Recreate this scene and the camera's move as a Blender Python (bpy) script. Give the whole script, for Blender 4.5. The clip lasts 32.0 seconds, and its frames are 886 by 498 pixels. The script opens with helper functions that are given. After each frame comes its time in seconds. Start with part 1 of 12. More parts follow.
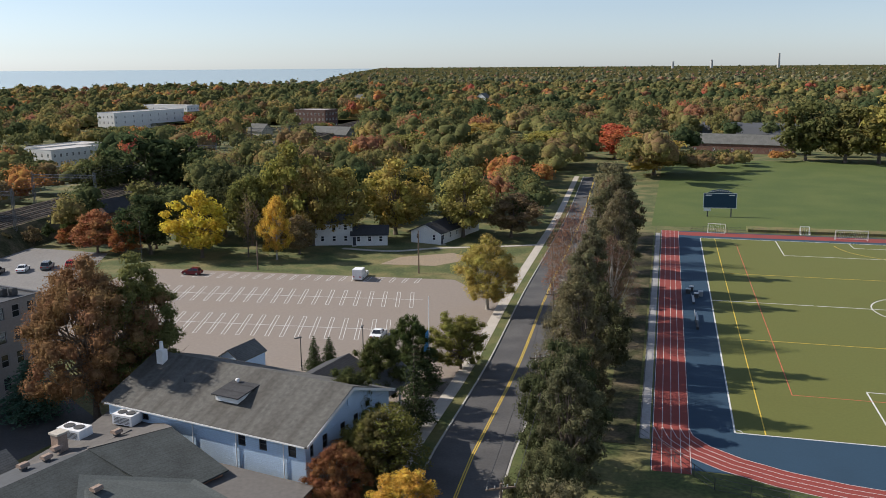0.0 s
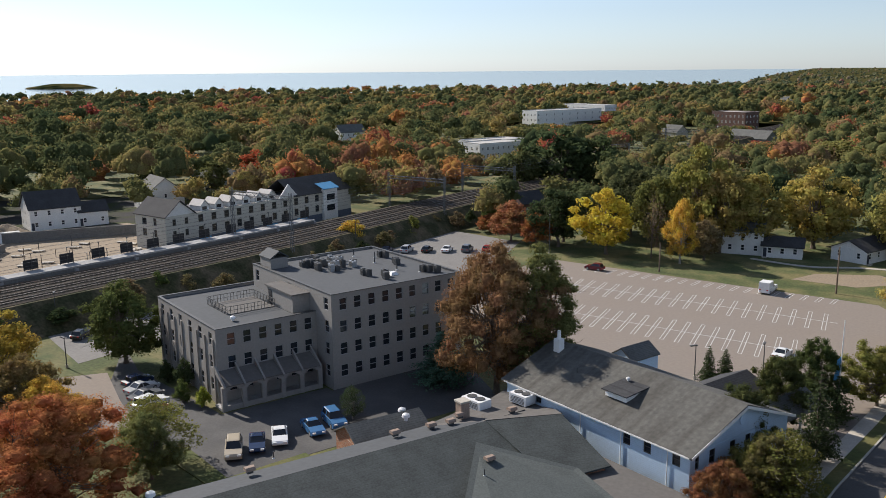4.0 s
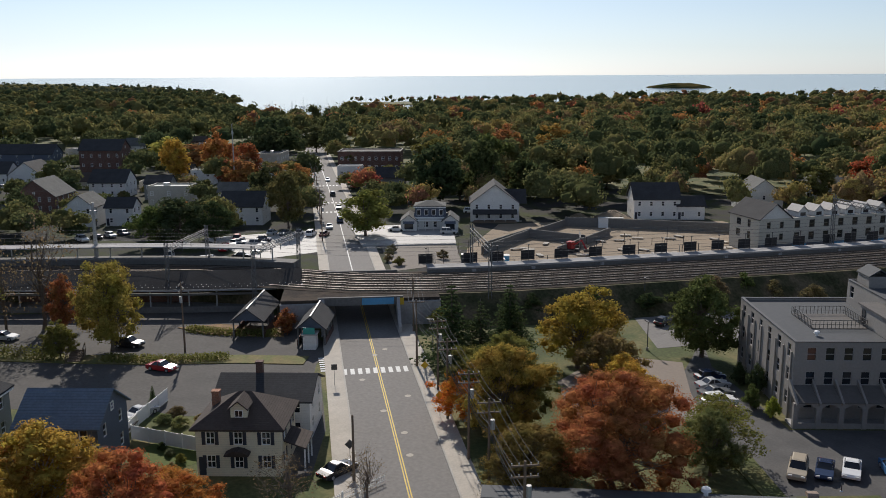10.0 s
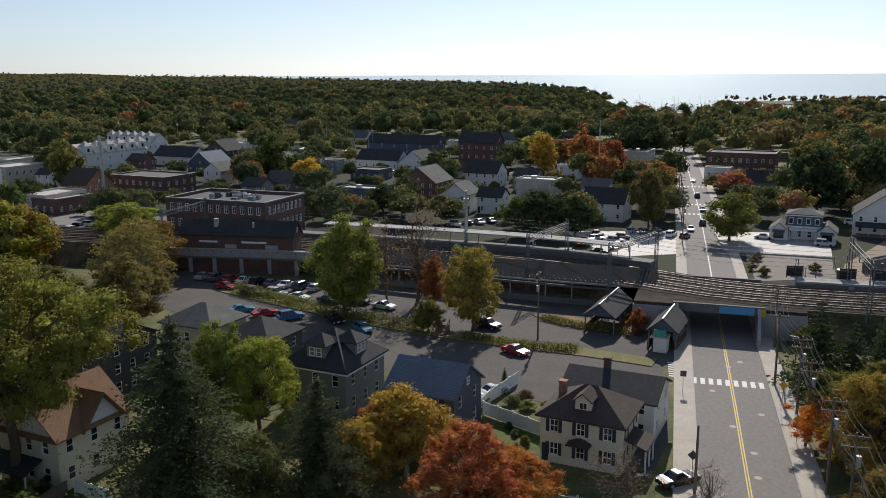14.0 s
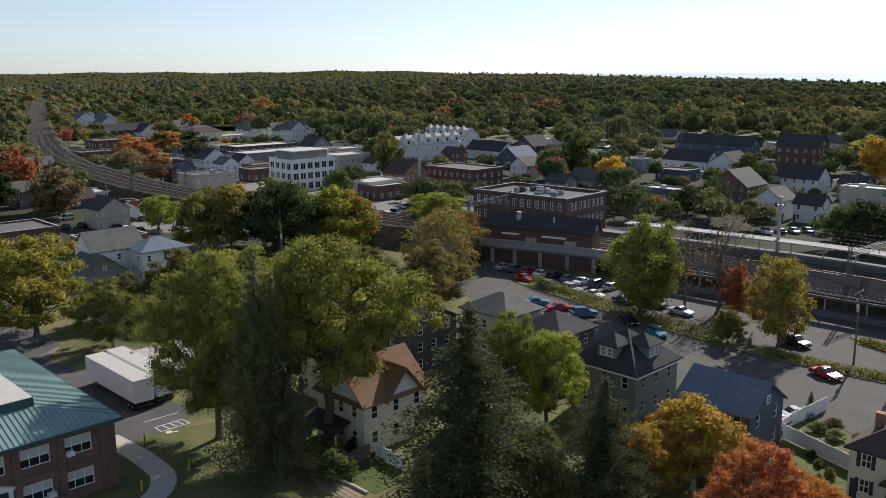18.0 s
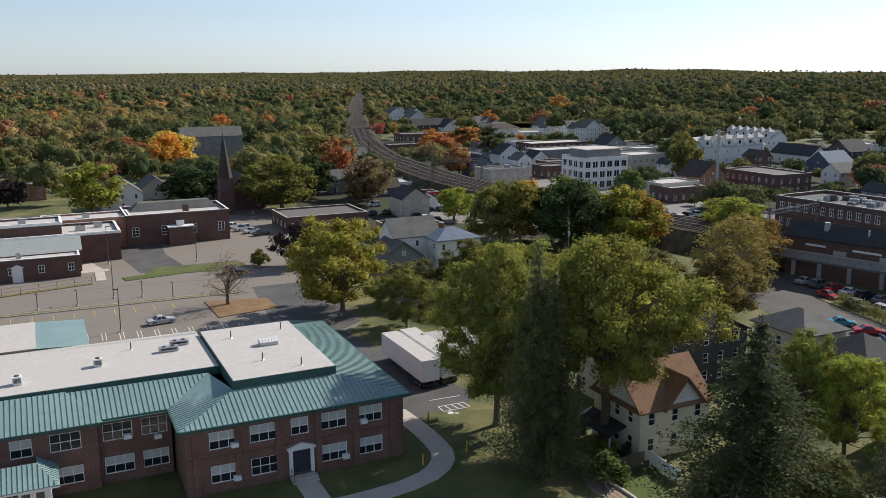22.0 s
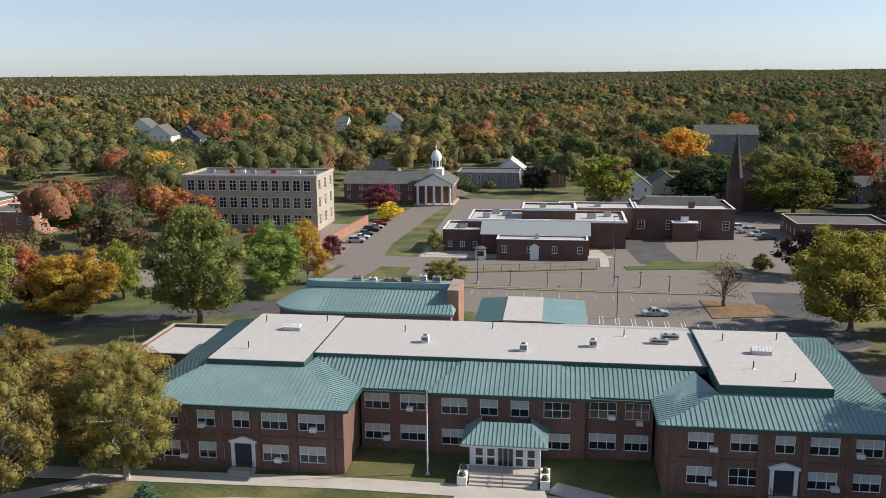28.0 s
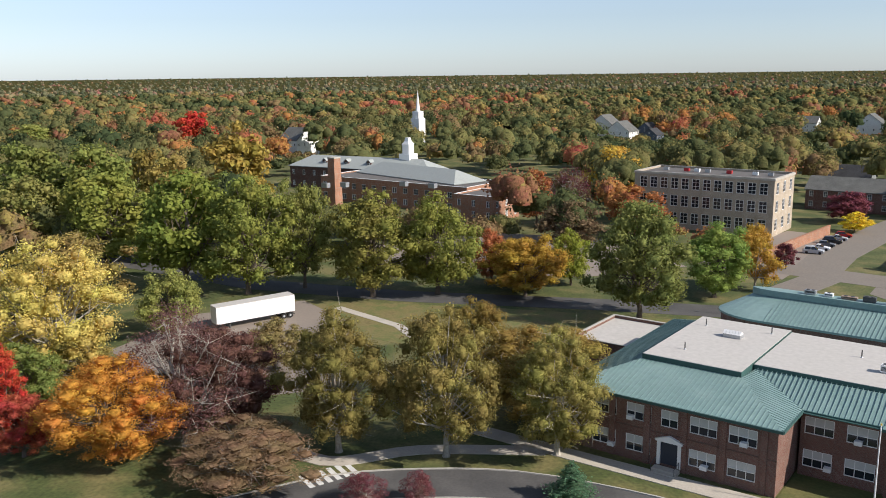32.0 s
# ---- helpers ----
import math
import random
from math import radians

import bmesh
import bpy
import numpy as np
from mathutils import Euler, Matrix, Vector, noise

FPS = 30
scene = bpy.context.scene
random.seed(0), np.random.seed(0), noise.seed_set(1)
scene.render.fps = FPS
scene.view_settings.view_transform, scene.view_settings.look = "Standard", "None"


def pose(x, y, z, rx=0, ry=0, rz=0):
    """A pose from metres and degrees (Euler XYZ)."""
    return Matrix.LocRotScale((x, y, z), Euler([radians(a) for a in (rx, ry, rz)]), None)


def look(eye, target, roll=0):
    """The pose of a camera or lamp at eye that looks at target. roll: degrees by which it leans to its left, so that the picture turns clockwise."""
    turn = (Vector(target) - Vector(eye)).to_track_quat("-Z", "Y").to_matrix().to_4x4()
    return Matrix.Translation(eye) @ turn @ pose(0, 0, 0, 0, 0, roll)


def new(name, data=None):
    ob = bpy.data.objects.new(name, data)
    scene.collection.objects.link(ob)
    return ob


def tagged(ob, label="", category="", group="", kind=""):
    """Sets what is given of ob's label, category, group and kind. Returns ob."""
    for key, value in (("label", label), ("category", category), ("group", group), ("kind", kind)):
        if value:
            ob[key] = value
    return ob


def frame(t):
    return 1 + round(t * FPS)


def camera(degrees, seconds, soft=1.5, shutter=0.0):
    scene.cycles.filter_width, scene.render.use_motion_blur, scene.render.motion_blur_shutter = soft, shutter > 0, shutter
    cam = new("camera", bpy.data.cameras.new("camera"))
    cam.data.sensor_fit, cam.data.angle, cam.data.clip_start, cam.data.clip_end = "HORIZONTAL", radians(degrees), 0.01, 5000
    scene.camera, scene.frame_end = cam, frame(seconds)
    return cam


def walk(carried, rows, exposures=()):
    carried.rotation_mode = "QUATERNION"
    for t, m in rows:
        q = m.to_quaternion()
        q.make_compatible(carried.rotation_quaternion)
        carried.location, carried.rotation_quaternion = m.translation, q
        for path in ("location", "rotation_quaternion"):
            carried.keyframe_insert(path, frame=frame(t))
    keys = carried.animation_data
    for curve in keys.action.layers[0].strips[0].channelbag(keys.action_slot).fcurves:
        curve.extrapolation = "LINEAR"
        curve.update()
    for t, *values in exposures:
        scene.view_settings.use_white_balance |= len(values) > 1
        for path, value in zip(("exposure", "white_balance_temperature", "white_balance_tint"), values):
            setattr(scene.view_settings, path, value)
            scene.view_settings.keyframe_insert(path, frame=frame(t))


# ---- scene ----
# A drone hovers 42 m over the ground and turns to its left.
cam = camera(54.26, 32.0, soft=0.9)
EYE = 42
PATH = [  # seconds, tilt, lean, heading
    (0, 78.056, 0.384, -0.001),
    (0.5, 78.077, 0.429, 2.931),
    (1, 78.101, 0.428, 6.483),
    (1.5, 78.138, 0.472, 10.119),
    (2, 78.168, 0.466, 13.461),
    (2.5, 78.184, 0.464, 16.920),
    (3, 78.219, 0.488, 20.496),
    (3.5, 78.255, 0.469, 23.685),
    (5.5, 78.403, 0.532, 36.137),
    (6, 78.428, 0.505, 39.100),
    (6.5, 78.441, 0.518, 41.424),
    (7, 78.470, 0.469, 44.103),
    (7.5, 78.492, 0.444, 47.092),
    (8, 78.510, 0.402, 50.633),
    (8.5, 78.530, 0.365, 54.489),
    (9, 78.539, 0.355, 58.263),
    (9.5, 78.556, 0.339, 62.078),
    (10, 78.564, 0.313, 65.234),
    (10.5, 78.566, 0.337, 68.757),
    (11, 78.563, 0.325, 72.887),
    (11.5, 78.562, 0.325, 76.842),
    (12, 78.546, 0.252, 79.800),
    (12.5, 78.541, 0.236, 82.376),
    (13, 78.538, 0.210, 84.700),
    (13.5, 78.529, 0.249, 86.896),
    (15.5, 78.477, 0.193, 96.332),
    (16, 78.457, 0.188, 99.194),
    (16.5, 78.439, 0.198, 102.051),
    (17, 78.438, 0.213, 104.646),
    (17.5, 78.446, 0.215, 106.819),
    (18, 78.447, 0.246, 109.055),
    (18.5, 78.454, 0.236, 111.357),
    (19, 78.459, 0.258, 113.758),
    (19.5, 78.440, 0.280, 116.286),
    (20, 78.447, 0.260, 118.664),
    (20.5, 78.442, 0.259, 120.959),
    (21, 78.427, 0.278, 123.445),
    (21.5, 78.430, 0.267, 125.785),
    (22, 78.418, 0.256, 128.260),
    (22.5, 78.406, 0.286, 130.835),
    (23, 78.414, 0.303, 133.476),
    (23.5, 78.414, 0.283, 136.203),
    (24, 78.425, 0.283, 138.897),
    (24.5, 78.435, 0.289, 141.729),
    (25, 78.425, 0.331, 144.485),
    (25.5, 78.412, 0.366, 147.174),
    (27.5, 78.430, 0.420, 158.475),
    (28, 78.446, 0.442, 161.184),
    (28.5, 78.463, 0.469, 164.529),
    (29, 78.458, 0.451, 167.648),
    (29.5, 78.468, 0.479, 171.184),
    (30, 78.473, 0.542, 174.891),
    (30.5, 78.494, 0.545, 178.833),
    (31, 78.511, 0.618, 182.795),
    (31.5, 78.544, 0.653, 186.823),
    (32, 78.574, 0.659, 190.625),
]
EXPOSURE = [(0, 0.0), (4, 0.0), (6, -0.2), (8.5, -0.5), (13, -0.5), (16, -0.2), (19, -0.1), (22, 0.0), (25, 0.0), (32, 0.05)]
walk(cam, [(t, pose(0, 0, EYE, a, b, c)) for t, a, b, c in PATH], [(t, e, 6150, 11) for t, e in EXPOSURE])

# ---- daylight ----
SUN_AZ, SUN_EL = 76.0, 33.5  # degrees to the left of +y, and above the horizon
world = bpy.data.worlds.new("world")
scene.world = world
world.use_nodes = True
sky = world.node_tree.nodes.new("ShaderNodeTexSky")
sky.sky_type, sky.sun_disc = "NISHITA", False
sky.sun_elevation, sky.sun_rotation = radians(SUN_EL), radians(-SUN_AZ)
sky.air_density, sky.dust_density, sky.ozone_density = 1.0, 0.3, 3.0
back = world.node_tree.nodes["Background"]
back.inputs["Strength"].default_value = 0.12
pale = world.node_tree.nodes.new("ShaderNodeHueSaturation")
pale.inputs["Saturation"].default_value = 0.55
cool = world.node_tree.nodes.new("ShaderNodeMix")
cool.data_type, cool.blend_type = "RGBA", "MULTIPLY"
cool.inputs["Factor"].default_value = 1.0
cool.inputs["B"].default_value = (0.92, 0.99, 1.09, 1)
world.node_tree.links.new(sky.outputs["Color"], pale.inputs["Color"])
world.node_tree.links.new(pale.outputs["Color"], cool.inputs["A"])
world.node_tree.links.new(cool.outputs["Result"], back.inputs["Color"])
sun_way = Vector((-math.sin(radians(SUN_AZ)) * math.cos(radians(SUN_EL)), math.cos(radians(SUN_AZ)) * math.cos(radians(SUN_EL)), math.sin(radians(SUN_EL))))
sun = new("sun", bpy.data.lights.new("sun", "SUN"))
sun.data.energy, sun.data.angle, sun.data.color = 6.4, radians(0.6), (1.0, 0.9, 0.77)
sun.matrix_world = look(sun_way * 300, (0, 0, 0))

# ---- materials ----
def mat(name, rgb, rough=0.8, var=0.25, big=4.0, fine=0.25, bump=0.15, metal=0.0, tint=None, tint_amount=0.5, spec=0.4, own=False, island=0.0):
    """A procedural surface: colour that varies at two scales, and fine relief. big and fine are sizes in metres. own: the colour comes from the object."""
    m = bpy.data.materials.new(name)
    m.use_nodes = True
    nt = m.node_tree
    n, l = nt.nodes, nt.links
    bsdf = n["Principled BSDF"]
    tc = n.new("ShaderNodeTexCoord")
    a, b = n.new("ShaderNodeTexNoise"), n.new("ShaderNodeTexNoise")
    a.inputs["Scale"].default_value, a.inputs["Detail"].default_value = 1.0 / big, 5
    b.inputs["Scale"].default_value, b.inputs["Detail"].default_value = 1.0 / fine, 3
    for q in (a, b):
        l.new(tc.outputs["Object"], q.inputs["Vector"])
    base = n.new("ShaderNodeMix")
    base.data_type = "RGBA"
    base.inputs["A"].default_value = (*rgb, 1)
    base.inputs["B"].default_value = (*(tint or rgb), 1)
    ramp = n.new("ShaderNodeMapRange")
    ramp.inputs["From Min"].default_value, ramp.inputs["From Max"].default_value = 0.42, 0.62
    ramp.inputs["To Max"].default_value = tint_amount if tint else 0.0
    l.new(a.outputs["Fac"], ramp.inputs["Value"])
    l.new(ramp.outputs["Result"], base.inputs["Factor"])
    if own:
        info = n.new("ShaderNodeObjectInfo")
        l.new(info.outputs["Color"], base.inputs["A"])
        l.new(info.outputs["Color"], base.inputs["B"])
    add = n.new("ShaderNodeMath")
    l.new(a.outputs["Fac"], add.inputs[0])
    l.new(b.outputs["Fac"], add.inputs[1])
    lum = n.new("ShaderNodeMapRange")
    lum.inputs["From Min"].default_value, lum.inputs["From Max"].default_value = 0.65, 1.35
    lum.inputs["To Min"].default_value, lum.inputs["To Max"].default_value = 1 - var, 1 + var
    l.new(add.outputs["Value"], lum.inputs["Value"])
    mul = n.new("ShaderNodeMix")
    mul.data_type, mul.blend_type = "RGBA", "MULTIPLY"
    mul.inputs["Factor"].default_value = 1
    l.new(base.outputs["Result"], mul.inputs["A"])
    l.new(lum.outputs["Result"], mul.inputs["B"])
    l.new(mul.outputs["Result"], bsdf.inputs["Base Color"])
    bsdf.inputs["Roughness"].default_value, bsdf.inputs["Metallic"].default_value = rough, metal
    bsdf.inputs["Specular IOR Level"].default_value = spec
    if bump:
        bp = n.new("ShaderNodeBump")
        bp.inputs["Strength"].default_value, bp.inputs["Distance"].default_value = bump, 0.05
        l.new(b.outputs["Fac"], bp.inputs["Height"])
        l.new(bp.outputs["Normal"], bsdf.inputs["Normal"])
    return m


def rows_of(m, size, depth, axis="Z", dark=0.7, duty=0.12):
    """Adds courses (clapboards, shingle rows, seams) to a material: a line every size metres along an axis of the object."""
    n, l = m.node_tree.nodes, m.node_tree.links
    bsdf = n["Principled BSDF"]
    tc, sep = n.new("ShaderNodeTexCoord"), n.new("ShaderNodeSeparateXYZ")
    l.new(tc.outputs["Object"], sep.inputs["Vector"])
    div, fr, lt = n.new("ShaderNodeMath"), n.new("ShaderNodeMath"), n.new("ShaderNodeMath")
    div.operation, fr.operation, lt.operation = "DIVIDE", "FRACT", "LESS_THAN"
    div.inputs[1].default_value, lt.inputs[1].default_value = size, duty
    l.new(sep.outputs[axis], div.inputs[0])
    l.new(div.outputs[0], fr.inputs[0])
    l.new(fr.outputs[0], lt.inputs[0])
    old = bsdf.inputs["Base Color"].links[0].from_socket
    mul = n.new("ShaderNodeMix")
    mul.data_type, mul.blend_type = "RGBA", "MULTIPLY"
    mul.inputs["B"].default_value = (dark, dark, dark, 1)
    l.new(lt.outputs[0], mul.inputs["Factor"])
    l.new(old, mul.inputs["A"])
    l.new(mul.outputs["Result"], bsdf.inputs["Base Color"])
    bp = n.new("ShaderNodeBump")
    bp.inputs["Strength"].default_value, bp.inputs["Distance"].default_value = 0.6, depth
    l.new(fr.outputs[0], bp.inputs["Height"])
    l.new(bp.outputs["Normal"], bsdf.inputs["Normal"])
    return m


def brick_mat(name, rgb, rgb2, mortar):
    m = mat(name, rgb, 0.85, 0.3, 2.5, 0.2, 0.2)
    n, l = m.node_tree.nodes, m.node_tree.links
    bsdf = n["Principled BSDF"]
    tc, sep, com, add = n.new("ShaderNodeTexCoord"), n.new("ShaderNodeSeparateXYZ"), n.new("ShaderNodeCombineXYZ"), n.new("ShaderNodeMath")
    l.new(tc.outputs["Object"], sep.inputs["Vector"])
    l.new(sep.outputs["X"], add.inputs[0])
    l.new(sep.outputs["Y"], add.inputs[1])
    l.new(add.outputs[0], com.inputs["X"])
    l.new(sep.outputs["Z"], com.inputs["Y"])
    bt = n.new("ShaderNodeTexBrick")
    bt.inputs["Scale"].default_value = 1.0
    bt.inputs["Brick Width"].default_value, bt.inputs["Row Height"].default_value, bt.inputs["Mortar Size"].default_value = 0.22, 0.075, 0.008
    bt.inputs["Color1"].default_value, bt.inputs["Color2"].default_value, bt.inputs["Mortar"].default_value = (*rgb, 1), (*rgb2, 1), (*mortar, 1)
    l.new(com.outputs["Vector"], bt.inputs["Vector"])
    mul = next(q for q in n if q.bl_idname == "ShaderNodeMix" and q.blend_type == "MULTIPLY")
    l.new(bt.outputs["Color"], mul.inputs["A"])
    return m


def leaf_mat(name, own=True, palette=()):
    """Leaves: a matt upper side that lets some light through. The colour comes from the object, or from a palette by the attribute that each tree carries."""
    m = bpy.data.materials.new(name)
    m.use_nodes = True
    n, l = m.node_tree.nodes, m.node_tree.links
    n.remove(n["Principled BSDF"])
    out = n["Material Output"]
    tc = n.new("ShaderNodeTexCoord")
    if own:
        src = n.new("ShaderNodeObjectInfo").outputs["Color"]
    else:
        ramp = n.new("ShaderNodeValToRGB")
        ramp.color_ramp.interpolation = "CONSTANT"
        while len(ramp.color_ramp.elements) < len(palette):
            ramp.color_ramp.elements.new(0.5)
        for e, (at, col) in zip(ramp.color_ramp.elements, palette):
            e.position, e.color = at, (*col, 1)
        at = n.new("ShaderNodeAttribute")
        at.attribute_name = "sort"
        l.new(at.outputs["Fac"], ramp.inputs["Fac"])
        src = ramp.outputs["Color"]
    big, fine = n.new("ShaderNodeTexNoise"), n.new("ShaderNodeTexNoise")
    big.inputs["Scale"].default_value, fine.inputs["Scale"].default_value = 0.45, 2.6
    for q in (big, fine):
        l.new(tc.outputs["Object"], q.inputs["Vector"])
    hs = n.new("ShaderNodeHueSaturation")
    hue = n.new("ShaderNodeMapRange")
    hue.inputs["From Min"].default_value, hue.inputs["From Max"].default_value = 0.3, 0.7
    hue.inputs["To Min"].default_value, hue.inputs["To Max"].default_value = 0.48, 0.52
    l.new(big.outputs["Fac"], hue.inputs["Value"])
    val = n.new("ShaderNodeMapRange")
    val.inputs["From Min"].default_value, val.inputs["From Max"].default_value = 0.3, 0.7
    val.inputs["To Min"].default_value, val.inputs["To Max"].default_value = 1.3, 2.7
    l.new(fine.outputs["Fac"], val.inputs["Value"])
    l.new(hue.outputs["Result"], hs.inputs["Hue"])
    l.new(val.outputs["Result"], hs.inputs["Value"])
    l.new(src, hs.inputs["Color"])
    d, t, mix = n.new("ShaderNodeBsdfDiffuse"), n.new("ShaderNodeBsdfTranslucent"), n.new("ShaderNodeMixShader")
    mix.inputs["Fac"].default_value = 0.42
    l.new(hs.outputs["Color"], d.inputs["Color"])
    l.new(hs.outputs["Color"], t.inputs["Color"])
    l.new(d.outputs[0], mix.inputs[1])
    l.new(t.outputs[0], mix.inputs[2])
    l.new(mix.outputs[0], out.inputs["Surface"])
    return m


M = {}
M["canopy_shingle"] = mat("canopy_shingle", (0.045, 0.045, 0.046), 1.0, 0.3, 3, 0.3, 0.3, spec=0.05)
M["canopy"] = mat("canopy", (0.045, 0.052, 0.02), 1.0, 0.5, 30, 5, 0.8, tint=(0.1, 0.075, 0.03), tint_amount=0.8, spec=0.0)
M["grass"] = mat("grass", (0.075, 0.095, 0.026), 0.95, 0.45, 7, 0.5, 0.5, tint=(0.15, 0.125, 0.05), tint_amount=0.8)
M["lawn"] = mat("lawn", (0.08, 0.098, 0.026), 0.95, 0.3, 6, 0.35, 0.5, tint=(0.125, 0.112, 0.04), tint_amount=0.8)
M["dry_grass"] = mat("dry_grass", (0.19, 0.155, 0.06), 0.95, 0.3, 3, 0.4, 0.5, tint=(0.09, 0.11, 0.03), tint_amount=0.8)
M["dirt"] = mat("dirt", (0.28, 0.22, 0.15), 0.95, 0.3, 3, 0.4, 0.4, tint=(0.2, 0.15, 0.1))
M["leaf_litter"] = mat("leaf_litter", (0.2, 0.125, 0.06), 0.95, 0.4, 2, 0.25, 0.5)
M["asphalt"] = mat("asphalt", (0.075, 0.073, 0.072), 0.88, 0.2, 5, 0.3, 0.12, tint=(0.105, 0.1, 0.095))
M["old_asphalt"] = mat("old_asphalt", (0.205, 0.193, 0.178), 0.9, 0.2, 5, 0.5, 0.12, tint=(0.15, 0.142, 0.132))
M["grey_asphalt"] = mat("grey_asphalt", (0.1, 0.094, 0.087), 0.9, 0.22, 5, 0.5, 0.12, tint=(0.068, 0.064, 0.06), tint_amount=0.8, spec=0.25)
M["worn_asphalt"] = mat("worn_asphalt", (0.205, 0.178, 0.148), 0.9, 0.18, 7, 0.5, 0.12, tint=(0.15, 0.132, 0.112))
M["lot_asphalt"] = mat("lot_asphalt", (0.24, 0.2, 0.165), 0.9, 0.1, 14, 0.5, 0.1, tint=(0.21, 0.18, 0.155))
M["town_paving"] = mat("town_paving", (0.06, 0.058, 0.055), 0.95, 0.3, 9, 0.5, 0.2, tint=(0.05, 0.06, 0.024), tint_amount=1.0, spec=0.08)
M["concrete"] = mat("concrete", (0.44, 0.4, 0.34), 0.9, 0.14, 2.5, 0.25, 0.12)
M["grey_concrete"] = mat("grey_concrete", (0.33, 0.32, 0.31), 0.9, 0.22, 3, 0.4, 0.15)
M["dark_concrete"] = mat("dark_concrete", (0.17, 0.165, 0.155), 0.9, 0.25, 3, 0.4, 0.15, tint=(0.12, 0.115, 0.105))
M["kerb"] = mat("kerb", (0.4, 0.38, 0.34), 0.9, 0.15, 2, 0.2, 0.1)
M["paint_white"] = mat("paint_white", (0.6, 0.6, 0.58), 0.7, 0.15, 1.5, 0.2, 0.05)
M["paint_yellow"] = mat("paint_yellow", (0.62, 0.43, 0.05), 0.7, 0.15, 1.5, 0.2, 0.05)
M["paint_red"] = mat("paint_red", (0.5, 0.12, 0.06), 0.7, 0.15, 1.5, 0.2, 0.05)
M["track_red"] = mat("track_red", (0.23, 0.045, 0.034), 0.85, 0.1, 5, 0.3, 0.1)
M["track_blue"] = mat("track_blue", (0.02, 0.05, 0.085), 0.85, 0.1, 5, 0.3, 0.1)
M["turf"] = mat("turf", (0.115, 0.122, 0.026), 0.95, 0.1, 9, 0.4, 0.3, tint=(0.1, 0.11, 0.024))
M["meadow"] = mat("meadow", (0.07, 0.1, 0.018), 0.95, 0.2, 16, 0.6, 0.4, tint=(0.09, 0.105, 0.022))
M["ballast"] = mat("ballast", (0.06, 0.052, 0.045), 1.0, 0.35, 3, 0.25, 0.6, tint=(0.085, 0.066, 0.05), spec=0.05)
M["bank"] = mat("bank", (0.06, 0.062, 0.03), 0.95, 0.45, 4, 0.5, 0.6, tint=(0.12, 0.095, 0.06), tint_amount=0.9, spec=0.1)
M["sleeper"] = mat("sleeper", (0.1, 0.084, 0.07), 0.95, 0.25, 1, 0.2, 0.1, spec=0.15)
M["rail"] = mat("rail", (0.17, 0.14, 0.115), 0.5, 0.2, 2, 0.2, 0, metal=0.5)
M["water"] = mat("water", (0.09, 0.12, 0.14), 0.14, 0.1, 60, 6, 0.05, spec=0.5)
M["white_siding"] = rows_of(mat("white_siding", (0.74, 0.73, 0.7), 0.7, 0.07, 2, 0.3, 0), 0.2, 0.03, "Z", 0.8, 0.15)
M["blue_siding"] = rows_of(mat("blue_siding", (0.5, 0.63, 0.77), 0.7, 0.07, 2, 0.3, 0), 0.2, 0.03, "Z", 0.85, 0.15)
M["cream_siding"] = rows_of(mat("cream_siding", (0.72, 0.65, 0.48), 0.7, 0.07, 2, 0.3, 0), 0.2, 0.03, "Z", 0.8, 0.15)
M["slate_siding"] = rows_of(mat("slate_siding", (0.1, 0.12, 0.16), 0.7, 0.1, 2, 0.3, 0), 0.2, 0.03, "Z", 0.75, 0.15)
M["grey_siding"] = rows_of(mat("grey_siding", (0.22, 0.23, 0.225), 0.7, 0.1, 2, 0.3, 0), 0.2, 0.03, "Z", 0.75, 0.15)
M["tan_siding"] = rows_of(mat("tan_siding", (0.5, 0.46, 0.38), 0.7, 0.1, 2, 0.3, 0), 0.2, 0.03, "Z", 0.78, 0.15)
M["dark_siding"] = rows_of(mat("dark_siding", (0.06, 0.06, 0.065), 0.7, 0.1, 2, 0.3, 0), 0.2, 0.03, "Z", 0.75, 0.15)
M["stucco"] = mat("stucco", (0.28, 0.262, 0.24), 0.9, 0.12, 4, 0.3, 0.15, tint=(0.22, 0.206, 0.19))
M["brick"] = brick_mat("brick", (0.175, 0.075, 0.053), (0.125, 0.056, 0.042), (0.22, 0.18, 0.15))
M["brick_dark"] = brick_mat("brick_dark", (0.135, 0.06, 0.045), (0.095, 0.045, 0.035), (0.14, 0.12, 0.1))
M["brick_tan"] = brick_mat("brick_tan", (0.42, 0.34, 0.25), (0.35, 0.28, 0.2), (0.42, 0.38, 0.32))
M["brick_orange"] = brick_mat("brick_orange", (0.36, 0.16, 0.085), (0.28, 0.12, 0.07), (0.32, 0.26, 0.2))
M["shingle_grey"] = rows_of(mat("shingle_grey", (0.125, 0.125, 0.115), 0.92, 0.3, 2.2, 0.3, 0), 0.14, 0.02, "Z", 0.7, 0.2)
M["shingle_old"] = mat("shingle_old", (0.112, 0.108, 0.096), 0.92, 0.35, 3.5, 0.5, 0.2, tint=(0.055, 0.051, 0.044), tint_amount=0.85)
streak_ = M["shingle_old"].node_tree  # rain streaks run down the slope
for q_ in [q for q in streak_.nodes if q.bl_idname == "ShaderNodeTexNoise"][:1]:
    map_ = streak_.nodes.new("ShaderNodeMapping")
    map_.inputs["Scale"].default_value = (2.6, 0.35, 0.35)
    streak_.links.new(q_.inputs["Vector"].links[0].from_socket, map_.inputs["Vector"])
    streak_.links.new(map_.outputs["Vector"], q_.inputs["Vector"])
